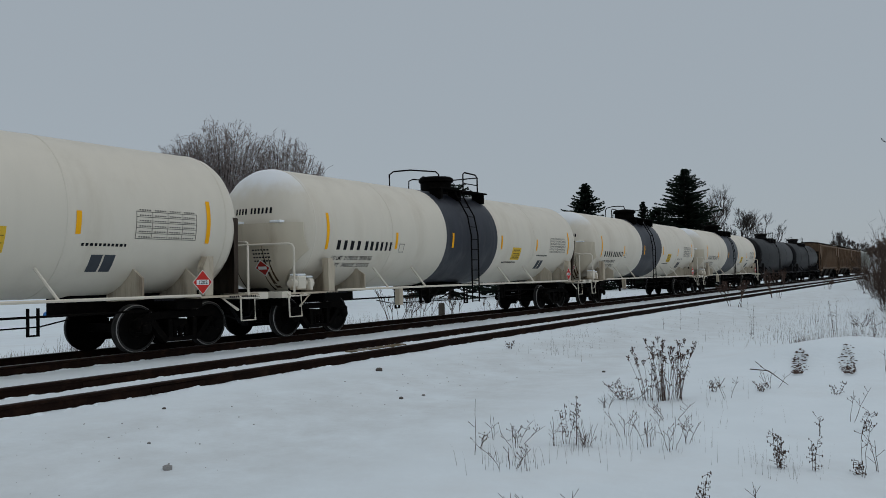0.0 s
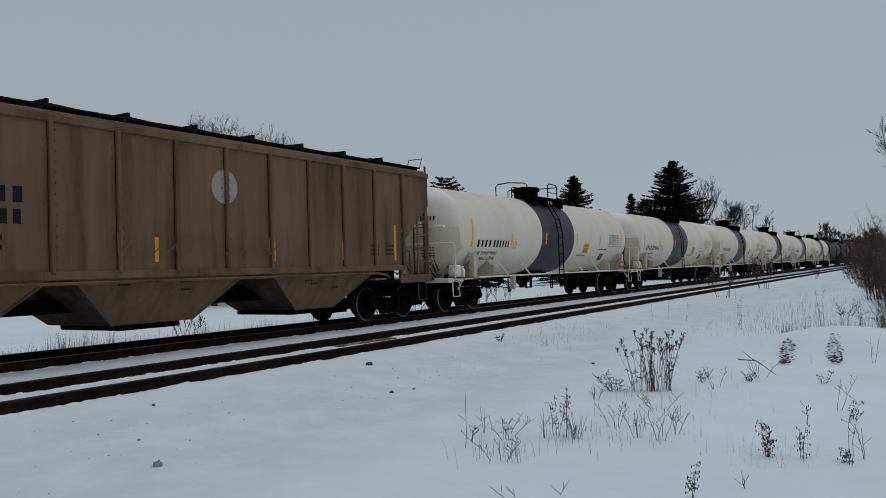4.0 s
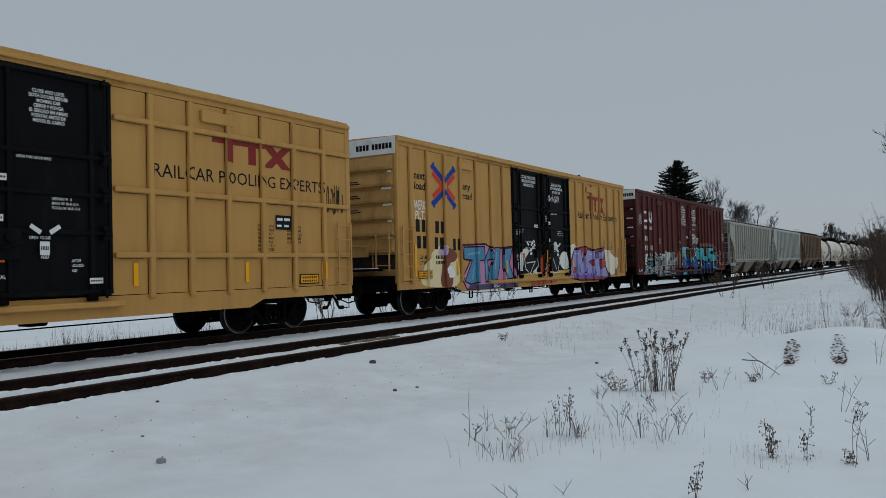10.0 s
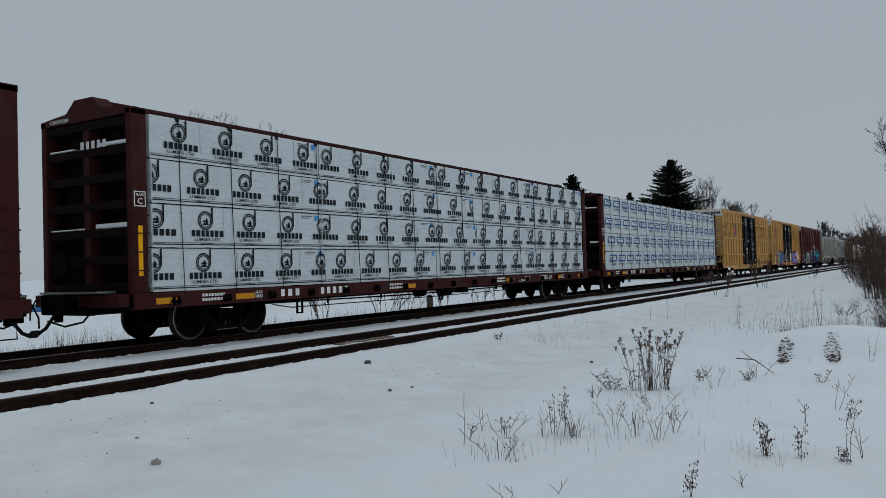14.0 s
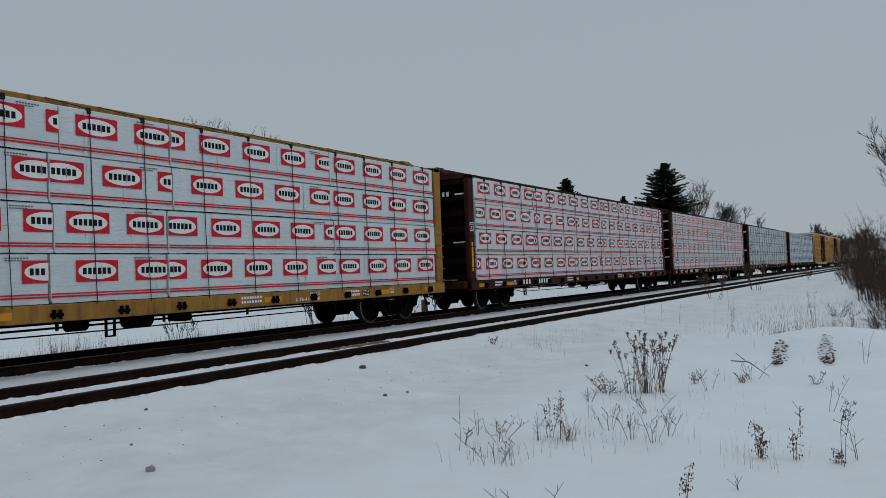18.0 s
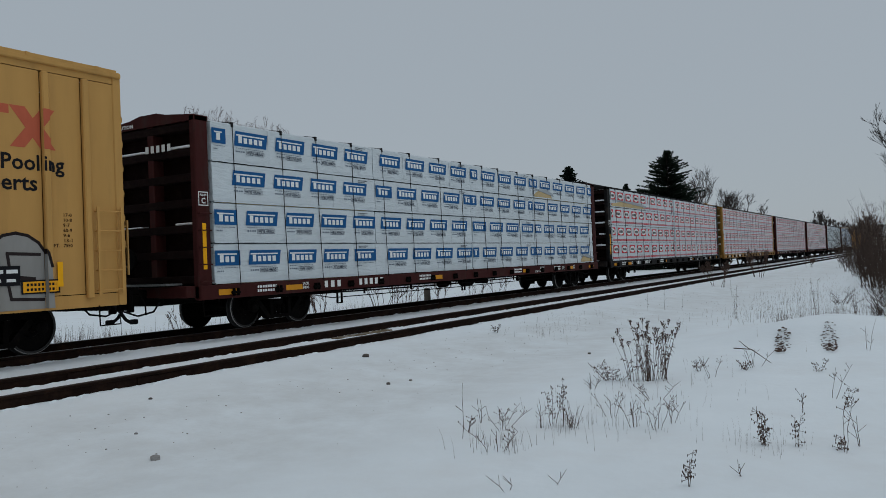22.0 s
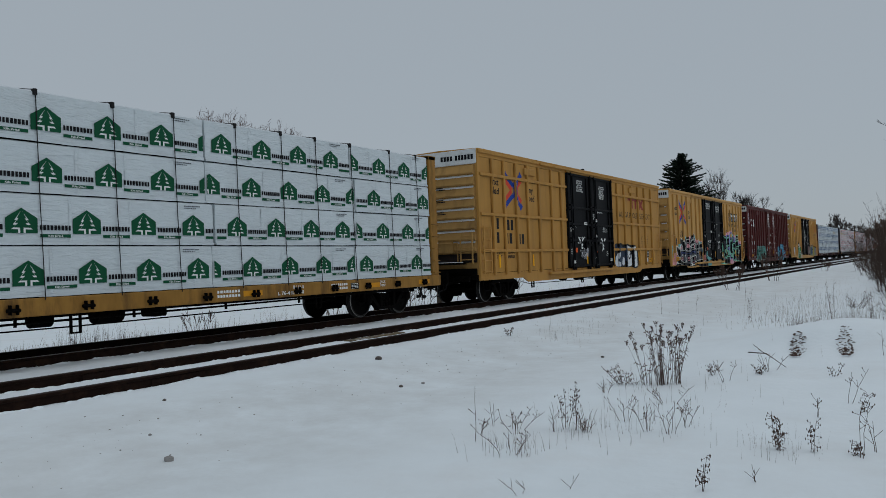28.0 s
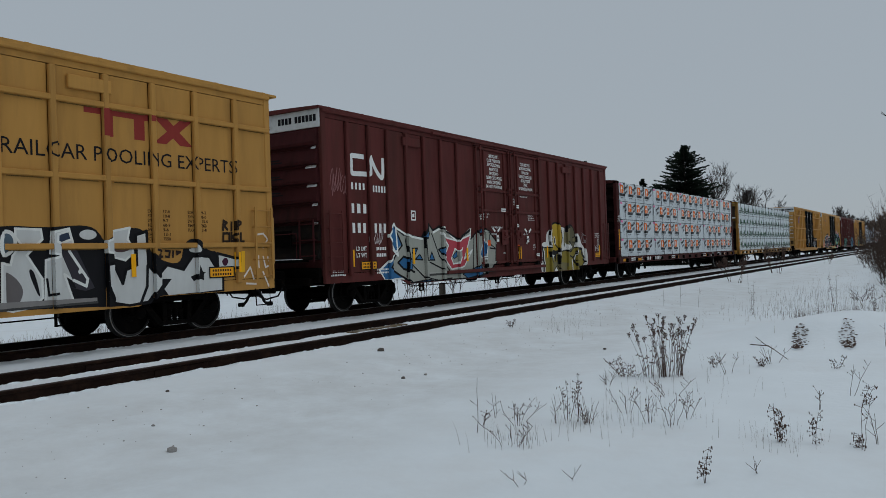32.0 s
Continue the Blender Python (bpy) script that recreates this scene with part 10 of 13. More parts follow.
        for z in [1.25 + 0.36 * k for k in range(9)]:
            g.tube([(s * L, -1.4, z), (s * (L + 0.12), -1.4, z), (s * (L + 0.12), -0.95, z), (s * L, -0.95, z)], 0.014, 5)
        for y in (-1.4, -0.95):
            g.box(s * (L + 0.12) - 0.025, s * (L + 0.12) + 0.025, y - 0.02, y + 0.02, 1.1, 4.4)
        part("end_ladder", g, mat, car)
        part("end_rail", Geo().tube([(s * (L + 0.1), -1.4, 2.6), (s * (L + 0.1), 1.4, 2.6)], 0.016, 5), mat, car)
        part("corner_sill", Geo().box(min(s * (L - 1.5), s * (L + 0.1)), max(s * (L - 1.5), s * (L + 0.1)), -HS - 0.02, -HS + 0.06, 1.0, 1.22, 0.015), mat, car)
        part("step_stirrup", stirrup_geo(s * (L - 0.35), -1.5, 1.0, 0.42, 0.5), mat, car)
        part("brake_rigging", Geo().box(min(s * (L - 0.9), s * (L - 1.3)), max(s * (L - 0.9), s * (L - 1.3)), -0.5, 0.5, 1.15, 1.7, 0.05).lathe([(-0.4, 0.05), (-0.38, 0.17), (0.38, 0.17), (0.4, 0.05)], 12, "y", at=(s * (L - 1.9), 0.1, 1.35)), UNDER, car)
        g = Geo().lathe([(-0.5, 0.05), (-0.47, 0.2), (0.47, 0.2), (0.5, 0.05)], 14, "y", at=(s * (L - 1.25), -0.35, 1.62))
        part("air_reservoir", g, UNDER, car, "dark air reservoir under snow", smooth=True)
        part("reservoir_snow", Geo().box(s * (L - 1.25) - 0.13, s * (L - 1.25) + 0.13, -0.75, 0.05, 1.79, 1.86, 0.03), SNOWMAT, car)
        g = Geo().tube([(s * (L - 0.5), -1.2, 1.15), (s * (L - 0.5), -1.2, 1.9), (s * (L - 0.9), -0.9, 1.95), (s * (L - 1.9), -0.3, 1.6)], 0.022, 6)
        g.tube([(s * (L - 0.2), -0.9, 1.2), (s * (L - 1.5), 0.4, 1.65), (s * (L - 2.0), 0.8, 1.5)], 0.018, 6)
        g.tube([(s * (L - 0.1), -0.3, 1.15), (s * (L - 0.15), -0.3, 2.3), (s * (L - 0.8), -0.3, 2.5)], 0.018, 6)
        part("brake_pipe", g, mat, car)
        if s > 0:
            g = Geo()
            n2 = 20
            wx, wy, wz = L - 0.05, -0.35, 2.1
            g.tube([(wx, wy + 0.27 * math.cos(2 * math.pi * i / n2), wz + 0.27 * math.sin(2 * math.pi * i / n2)) for i in range(n2 + 1)], 0.018, 5)
            for i in range(4):
                g.tube([(wx, wy, wz), (wx, wy + 0.27 * math.cos(1.57 * i), wz + 0.27 * math.sin(1.57 * i))], 0.012, 4)
            g.box(wx - 0.16, wx - 0.02, wy - 0.15, wy + 0.15, wz - 0.18, wz + 0.2, 0.02)
            part("hand_brake", g, mat, car)
        bogie(car, -L + 1.48 if s < 0 else L - 1.25)
    # roof and its walkways
    arc = [(-HS, 4.10)] + [(HS * math.sin(a), 4.12 + 0.24 * math.cos(a) ** 0.8) for a in [(-1.35 + 2.7 * i / 12) for i in range(13)]] + [(HS, 4.10)]
    part("roof", Geo().prism(arc, -L - 0.004, L + 0.004, "x"), mat, car)
    for y in (-1.12, 1.12):
        g = Geo()
        for dy in (-0.22, -0.11, 0.0, 0.11, 0.22):
            g.box(-L + 0.1, L - 0.1, y + dy - 0.03, y + dy + 0.03, 4.325, 4.35)
        for i in range(int(2 * L / 0.25)):
            g.box(-L + 0.1 + i * 0.25, -L + 0.14 + i * 0.25, y - 0.25, y + 0.25, 4.305, 4.325)
        part("roof_walk", g, HOPDARK if rivets else WALK, car, "dark roof walkway grating")
        for i in range(11 if u0 < 0 else 0):
            x = -L + 0.3 + (2 * L - 0.6) * i / 10
            part("walk_bracket", Geo().box(x - 0.03, x + 0.03, y - 0.28, y + 0.28, 4.16, 4.305, 0.01), HOPDARK if rivets else WALK, car)
    g = Geo().box(-L + 0.6, L - 0.6, -0.35, 0.35, 4.32, 4.42, 0.03)
    if rivets:
        for i in range(10):
            x = -L + 1.2 + (2 * L - 2.4) * i / 9
            g.prism([(x - 0.62, 4.36), (x + 0.62, 4.36), (x + 0.52, 4.52), (x - 0.30, 4.56), (x - 0.52, 4.50)], -0.62, 0.62)
            g.box(x - 0.70, x - 0.64, -1.30, 1.30, 4.36, 4.47, 0.01)
    part("hatch_trough", g, HOPDARK if rivets else mat, car)
    g = Geo().tube([(L - 0.1, -1.35, 4.3), (L + 0.05, -1.35, 4.62), (L + 0.05, -0.9, 4.62), (L - 0.1, -0.9, 4.3)], 0.016, 5)
    g.tube([(-L + 0.1, -1.35, 4.3), (-L - 0.05, -1.35, 4.62), (-L - 0.05, -0.9, 4.62), (-L + 0.1, -0.9, 4.3)], 0.016, 5)
    part("roof_grab", g, mat, car)
    # three discharge bays
    for i in range(3):
        cx = (-4.95, -0.80, 4.00)[i]
        w0, w1 = (1.80, 2.10, 2.06)[i], (0.62, 0.92, 0.66)[i]
        g = Geo()
        vs = [(cx - w0, -HS + 0.03, bot), (cx + w0, -HS + 0.03, bot), (cx + w0, HS - 0.03, bot), (cx - w0, HS - 0.03, bot),
              (cx - w1, -1.0, 0.47), (cx + w1, -1.0, 0.47), (cx + w1, 1.0, 0.47), (cx - w1, 1.0, 0.47)]
        g.add(vs, [(0, 1, 5, 4), (2, 3, 7, 6)])
        # Side slopes take a darker brown than the front faces.
        g.add(vs, [(1, 2, 6, 5), (3, 0, 4, 7), (4, 5, 6, 7)], 1)
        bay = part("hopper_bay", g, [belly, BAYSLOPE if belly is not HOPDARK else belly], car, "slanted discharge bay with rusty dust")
        for q in (0.25, 0.75):
            e = Vector(vs[0]).lerp(Vector(vs[1]), q), Vector(vs[4]).lerp(Vector(vs[5]), q)
        g = Geo()
        for i0, i1 in ((0, 4), (1, 5)):
            g.tube([Vector(vs[i0]) + Vector((0, -0.005, 0)), Vector(vs[i1]) + Vector((0, -0.005, 0))], 0.03, 5)
        part("bay_edge", g, belly, bay)
        rn = random.Random(i + int(L * 10))
        for k in range(3):
            q, f = rn.uniform(0.2, 0.7), rn.uniform(0.2, 0.75)
            a, b2 = Vector(vs[0]).lerp(Vector(vs[1]), q), Vector(vs[4]).lerp(Vector(vs[5]), q)
            p = a.lerp(b2, f) + Vector((0, -0.012, 0))
            sl = (b2 - a).normalized()
            sp = Geo()
            for m in range(5):
                o = p + Vector((m * 0.055, 0, 0))
                sp.add([tuple(o), tuple(o + Vector((0.04, 0, 0))), tuple(o + Vector((0.04, 0, 0)) - sl * 0.05), tuple(o - sl * 0.05)], [(0, 1, 2, 3)])
            part("bay_stencil", sp, INK, bay)
        part("gate", Geo().box(cx - 0.70, cx + 0.70, -0.95, 0.95, 0.36, 0.47, 0.02).tube([(cx - 0.95, -1.02, 0.42), (cx - 0.1, -1.02, 0.40)], 0.03, 6), UNDER, bay)
    part("centre_sill", Geo().box(-L, L, -0.3, 0.3, 0.74, 1.0, 0.02), UNDER, car)
    part("pull_rod", Geo().tube([(-L + 3.2, -0.75, 0.55), (-L + 4.6, -0.8, 0.50)], 0.045, 7).box(-L + 3.0, -L + 3.3, -0.85, -0.65, 0.48, 0.62, 0.02), UNDER, car)
    ends(car, L + 0.38)
    return car, L


def hopper_marks(car, L, colour, code, words, strips, plate):
    """Fleet bars, paint notes, reflectors and a data plate; distances run from the rear end."""
    y = -HS - 0.004
    g = Geo()
    for n, x, z, w, h in code:
        bars(g, x - L, z, w, h, n, y)
    for i, t in enumerate(("LD LMT", "LT WT")):
        letter(g, t, 2.45 - L, 2.02 - i * 0.16, 0.09, y, 0.40)
        bars(g, 3.2 - L, 2.02 - i * 0.16, 0.45, 0.08, 7, y, 0, 0.3, i)
        bars(g, 4.05 - L, 2.02 - i * 0.16, 0.4, 0.08, 6, y, 0, 0.3, i + 3)
    for word, x in words:
        letter(g, word, x - L, 2.02, 0.085, y, 0.50)
        for i in range(2):
            bars(g, x - 0.02 - L, 1.90 - i * 0.12, 0.56, 0.06, 9, y, 0, 0.3, i)
    for i in range(3):
        bars(g, 14.2 - L, 2.0 - i * 0.11, 0.35, 0.05, 5, y, 0, 0.3, i)
        bars(g, 14.85 - L, 2.0 - i * 0.11, 0.35, 0.05, 5, y, 0, 0.3, i + 5)
    part("stencil", g, colour, car, "dark fleet bars and paint notes")["kind"] = "stuff"
    for x, z0, z1 in strips:
        g = Geo()
        rect(g, x - L - 0.045, x - L + 0.045, z0, z1, -HS - 0.006)
        part("reflector", g, paint(226, 146, 48), car, "amber reflective strip")
    g = Geo()
    rect(g, plate - L, plate + 0.38 - L, 1.70, 2.06, y, 0)
    for i in range(2):
        for j in range(2):
            rect(g, plate + 0.03 + 0.18 * i - L, plate + 0.15 + 0.18 * i - L, 1.90 - 0.13 * j, 1.98 - 0.13 * j, y - 0.0015, 1)
    part("data_plate", g, [INK, WHITE], car, "black data plate with pale bars")
    g = Geo()
    for i in range(5):
        for z in (3.80, 3.56):
            g.add([(-L - 0.006, -0.25 - i * 0.13, z), (-L - 0.006, -0.32 - i * 0.13, z), (-L - 0.006, -0.32 - i * 0.13, z + 0.15), (-L - 0.006, -0.25 - i * 0.13, z + 0.15)], [(0, 1, 2, 3)])
    part("end_stencil", g, colour, car)


# far ahead of the tank cars
for a, m in ((104.6, True), (123.3, True), (141.9, True), (160.5, False)):
    if m:
        hopper(a, a + 17.0, HOPBROWN, HOPDARK, 14, True, "weathered brown covered hopper car", True)
    else:
        hopper(a, a + 17.0, HOPGREY, HOPBELLY, 16, False, "pale grey covered hopper car")
R3 = ((1.49, 1.65, 2.55), (4.35, 1.75, 2.1), (7.4, 1.65, 2.12), (10.57, 1.64, 2.12), (13.05, 1.66, 2.12), (15.31, 1.63, 2.59))
c, L = hopper(-59.65, -42.6, HOPBROWN, HOPBROWN, 12, True, "weathered brown riveted covered hopper car", True)
hopper_marks(c, L, INK, ((2, 3.1, 2.65, 0.42, 0.26), (2, 4.35, 2.63, 0.44, 0.26), (2, 3.15, 2.30, 0.38, 0.24), (2, 4.4, 2.28, 0.36, 0.24)), (), R3, 2.2)
g = Geo()
oval(g, 9.15 - L, 3.2, 0.36, 0.36, -HS - 0.004)
part("round_patch", g, paint(150, 146, 140), c, "pale round patch")
scrawl(c, 6.4 - L, 1.7, 4.2, 0.6, -HS - 0.104, (96, 84, 72), 61, 12)
CODE = ((2, 2.50, 2.24, 0.34, 0.24), (2, 3.12, 2.24, 0.34, 0.24), (2, 3.95, 2.24, 0.34, 0.24), (3, 4.55, 2.24, 0.62, 0.24))
c, L = hopper(-78.15, -61.3, HOPGREY, HOPBELLY, 18, False, "pale grey covered hopper car with dark fleet bars")
hopper_marks(c, L, INK, CODE, (("EXTERIOR", 11.60), ("INTERIOR", 13.22)), R3, 12.64)
scrawl(c, 10.95 - L, 1.72, 0.55, 0.32, -HS - 0.006, (120, 124, 120), 67, 8)
c, L = hopper(-96.4, -79.6, HOPWORN, HOPBELLY, 18, False, "grey covered hopper car with blue scrawled tags")
hopper_marks(c, L, INK, CODE, (("EXTERIOR", 11.58), ("INTERIOR", 13.20)), R3[:3] + ((12.31, 1.72, 2.16), (15.09, 1.63, 2.62)), 12.42)
tag(c, "showtimer", 10.68 - L, 1.57, 0.26, 1.9, [(-L, 20, -HS)], (44, 92, 140))
scrawl(c, 6.3 - L, 1.55, 1.5, 0.30, -HS - 0.012, (40, 96, 150), 62, 9)
scrawl(c, 8.2 - L, 1.55, 0.8, 0.30, -HS - 0.012, (40, 96, 150), 63, 6)
scrawl(c, 9.85 - L, 1.78, 0.35, 0.22, -HS - 0.012, (26, 26, 30), 64, 3)
scrawl(c, 14.3 - L, 0.95, 1.0, 0.4, -HS - 0.03, (30, 26, 24), 66, 9)
# ---- centre-beam cars with lumber ----
RUSTSHEET = material("stained_bulkhead_sheet", (0.092, 0.072, 0.053), 0.75, vary=0.4, scale=1.6, streak=5, dirt=(0.030, 0.020, 0.013), dirt_amount=0.9, bump=0.15, spec=0.04)
# Bulkhead recess: grime and the recess's shade share one near-black colour.
BULKSHADE = material("grimy_shaded_red_steel", (0.011, 0.0055, 0.005), 0.75, vary=0.35, scale=3, dirt=(0.03, 0.018, 0.015), dirt_amount=0.4, bump=0.15, spec=0.04)
FACE = 1.40
Z0, ROW = 1.055, 0.859


def marks(kind, length, shift, fresh, y, z):
    """Plain printed shapes along a wrapped pack; fresh() starts the next stamp."""
    g = fresh()
    if kind == "red":
        rect(g, 0.0, length, z + 0.075, z + 0.105, y, 0)
        rect(g, 0.0, length, z + 0.125, z + 0.150, y, 0)
        pitch, x = 1.225, shift
        while x < length:
            g = fresh()
            a, b = max(0.0, x), min(length, x + 0.85)
            if b - a > 0.12:
                rect(g, a, b, z + 0.33, z + 0.71, y, 0)
                egg = [(x + 0.425 + 0.385 * math.cos(t), z + 0.52 + 0.150 * math.sin(t)) for t in [2 * math.pi * i / 20 for i in range(20)]]
                sprayed(g, egg, [(a, b, y)], 0.0015, 1)
                step = 0
                for i in range(6):
                    p, q = x + 0.135 + i * 0.098, x + 0.135 + i * 0.098 + 0.078
                    if p > a and q < b:
                        rect(g, p - 0.004, q - 0.010, z + 0.462, z + 0.578, y - 0.003, 2)
                if a < x + 0.50 < b - 0.03:
                    rect(g, x + 0.505, x + 0.515, z + 0.43, z + 0.61, y - 0.0035, 2)
            x += pitch
        return [paint(194, 36, 52), WHITE, INK]
    if kind == "blue":
        pitch, x = 1.27, shift
        while x < length:
            g = fresh()
            a, b = max(0.0, x), min(length, x + 1.03)
            if b - a > 0.3:
                full = b - a > 1.0
                patch(g, [(a, z + 0.36), (b - (0.0 if not full else 0.05), z + 0.36), (b, z + 0.68), (a + (0.05 if full else 0.0), z + 0.68)], y, 0)
                rect(g, a + 0.07, b - 0.10, z + 0.585, z + 0.615, y - 0.0015, 1)
                for k in range(max(1, int((b - a) / 0.19))):
                    px = a + 0.13 + k * 0.155
                    if px + 0.12 < b - 0.03:
                        rect(g, px, px + 0.105, z + 0.43, z + 0.55 + (0.03 if k == 0 else 0), y - 0.0015, 1)
                bars(g, a + 0.05, z + 0.305, (b - a) * 0.8, 0.014, 14, y, 2, 0.3)
                bars(g, a + 0.05, z + 0.225, (b - a) * 0.25, 0.030, 4, y, 2, 0.2)
                if full:
                    letter(g, "WE'RE HIRING!", a + 0.38, z + 0.205, 0.058, y, 0.50, 3, bold=0.03)
                    for p, q, r, s in ((0.35, 0.91, 0.185, 0.193), (0.35, 0.91, 0.272, 0.280), (0.35, 0.358, 0.193, 0.272), (0.902, 0.91, 0.193, 0.272)):
                        rect(g, a + p, a + q, z + r, z + s, y, 3)
            x += pitch
        return [paint(25, 86, 138), WHITE, paint(110, 120, 132), paint(52, 62, 78)]
    if kind == "ring":
        rect(g, 0.0, length, z + 0.030, z + 0.050, y, 0)
        rect(g, 0.0, length, z + 0.072, z + 0.080, y, 0)
        if length > 1.0:
            rect(g, length - 0.26, length - 0.12, z + 0.66, z + 0.78, y, 1)
        pitch, x = 1.235, shift - 1.235
        n = 20
        while x < length:
            g = fresh()
            strip = [(0.01, length - 0.01, y)]
            cx, cz = x + 0.36, z + 0.535
            for i in range(n):
                a0, a1 = 2 * math.pi * i / n, 2 * math.pi * (i + 1) / n
                for r0, r1 in ((0.195, 0.165), (0.150, 0.128)):
                    sprayed(g, [(cx + r * math.cos(a), cz + r * math.sin(a)) for r, a in ((r0, a0), (r0, a1), (r1, a1), (r1, a0))], strip, 0.0, 0)
            sprayed(g, [(cx + 0.155, cz - 0.06), (cx + 0.200, cz - 0.06), (cx + 0.200, cz + 0.29), (cx + 0.155, cz + 0.27)], strip, 0.001, 0)
            for dx, w, up in ((-0.035, 0.045, 0.05), (0.03, 0.055, 0.10)):
                for lo in (-0.09, -0.035):
                    sprayed(g, [(cx + dx - w, cz + lo), (cx + dx + w, cz + lo), (cx + dx, cz + lo + up)], strip, 0.001, 0)
            a, b = max(0.02, x), min(length - 0.02, x + 0.84)
            if b - a > 0.12:
                bars(g, a, z + 0.205, b - a, 0.130, max(1, round((b - a) / 0.12)), y, 0, 0.38, 5)
                if b - a > 0.82:
                    letter(g, "LUMBER LTD.", x + 0.06, z + 0.118, 0.062, y, 0.70, 0, bold=0.01)
            a, b = max(0.02, x + 0.25), min(length - 0.02, x + 0.55)
            if b - a > 0.1:
                bars(g, a, z + 0.054, b - a, 0.014, 6, y - 0.001, 0, 0.4, 2)
            x += pitch
        return [paint(26, 34, 37), paint(78, 148, 206)]
    if kind == "house":
        pitch, x = 1.17, shift % 1.17 - 1.17
        while x < length:
            g = fresh()
            strip = [(0.02, length - 0.02, y)]
            if x + 0.50 > 0.02 and x + 0.04 < length:
                sprayed(g, [(x, z + 0.17), (x + 0.54, z + 0.17), (x + 0.54, z + 0.42), (x + 0.27, z + 0.585), (x, z + 0.42)], strip, 0.0, 0)
                for k, grown in ((2, 0.035), (0, 0.0)):
                    off = 0.0015 if k == 2 else 0.003
                    for w, lo, hi in ((0.085, 0.41, 0.53), (0.115, 0.335, 0.455), (0.145, 0.26, 0.375)):
                        sprayed(g, [(x + 0.27 - w - grown, z + lo - grown * 0.8), (x + 0.27 + w + grown, z + lo - grown * 0.8), (x + 0.27 + 0.012, z + hi), (x + 0.27 - 0.012, z + hi)], strip, off + 0.0002 * lo, k)
                    sprayed(g, [(x + 0.242 - grown, z + 0.171), (x + 0.298 + grown, z + 0.171), (x + 0.298 + grown, z + 0.28), (x + 0.242 - grown, z + 0.28)], strip, off + 0.0003, k)
            a, b = max(0.02, x + 0.58), min(length - 0.02, x + 1.13)
            if b - a > 0.15:
                bars(g, a, z + 0.225, b - a, 0.085, max(2, int((b - a) / 0.055)), y, 1, 0.4, 3)
                rect(g, a, b, z + 0.105, z + 0.160, y, 0)
                if b - a > 0.5:
                    letter(g, "Kiln Dried", a + 0.14, z + 0.115, 0.034, y - 0.0015, 0.26, 2)
            x += pitch
        return [paint(16, 78, 52), INK, WHITE]
    rect(g, 0.0, 0.26, z + 0.70, z + 0.80, y, 4)
    for k in range(int(length / 0.9)):
        oval(g, 0.4 + 0.9 * k, z + 0.13, 0.035, 0.03, y, 2, 10)
    pitch, x = 1.22, shift
    while x + 0.2 < length:
        g = fresh()
        if x > 0 and x + 0.52 < length:
            patch(g, [(x + 0.08, z + 0.36), (x + 0.42, z + 0.36), (x + 0.50, z + 0.40), (x + 0.51, z + 0.49), (x + 0.46, z + 0.54), (x + 0.50, z + 0.59), (x + 0.49, z + 0.68), (x + 0.42, z + 0.73), (x + 0.08, z + 0.73)], y, 0)
            patch(g, [(x + 0.14, z + 0.52), (x + 0.27, z + 0.68), (x + 0.40, z + 0.52), (x + 0.30, z + 0.54), (x + 0.30, z + 0.37), (x + 0.24, z + 0.37), (x + 0.24, z + 0.54)], y - 0.0015, 3)
            bars(g, x - 0.02, z + 0.215, 0.68, 0.125, 6, y, 1, 0.38)
            letter(g, "KILN DRIED", x + 0.08, z + 0.115, 0.05, y, 0.42, 1)
        if x + 1.22 < length and x + 0.57 > 0:
            letter(g, "Premium", x + 0.57, z + 0.45, 0.15, y, 0.62, 1, bold=0.05, slant=0.25, turn=22)
            patch(g, [(x + 0.66, z + 0.27), (x + 1.08, z + 0.42), (x + 1.11, z + 0.53), (x + 0.69, z + 0.38)], y, 2)
            letter(g, "MSR", x + 0.75, z + 0.325, 0.105, y - 0.0015, 0.30, 1, slant=0.25, turn=19)
        x += pitch
    return [paint(240, 116, 30), INK, paint(178, 180, 186), WHITE, paint(226, 120, 166)]


def pack_mesh(length, depth, seed):
    """A wrapped pack: soft edges, and a face that bulges between the straps and creases aslant."""
    g = Geo()
    rnd = random.Random(seed)
    nx, nz, h = max(6, int(length / 0.13)), 9, ROW - 0.035
    sec = [(-depth + 0.03, 0.0, 0)] + [(-depth, 0.02 + (h - 0.04) * i / nz, 1) for i in range(nz + 1)] + [(-depth + 0.03, h, 0), (0, h, 0), (0, 0, 0)]
    sag = [rnd.uniform(-0.010, 0.006) for _ in range(int(length / 0.5) + 3)]
    for i in range(nx + 1):
        x = length * i / nx
        d = 0.012 * (i in (0, nx))
        q = x / 0.5
        low = sag[int(q)] * (1 - q % 1) + sag[int(q) + 1] * (q % 1)
        for a, b, face in sec:
            w = 0.0
            if face:
                w = 0.007 * noise.noise((x * 1.3 + seed, b * 1.6, 0)) + 0.0065 * noise.noise(((x + b * 0.9) * 5.0 + seed, (b - x * 0.5) * 1.6, 3)) + 0.004 * noise.noise(((x - b) * 9.0, b * 3.0 + seed, 5))
                w = max(-0.012, min(0.010, w))
            g.v.append((x, a - w + d, b + (low if b < h * 0.4 else 0)))
    m = len(sec)
    fs = [(i * m + j, (i + 1) * m + j, (i + 1) * m + (j + 1) % m, i * m + (j + 1) % m)[::-1] for i in range(nx) for j in range(m)]
    fs += [tuple(range(m))[::-1], tuple(range(nx * m, nx * m + m))]
    g.f, g.k = fs, [0] * len(fs)
    return g.mesh("lumber_pack", WRAP, True)


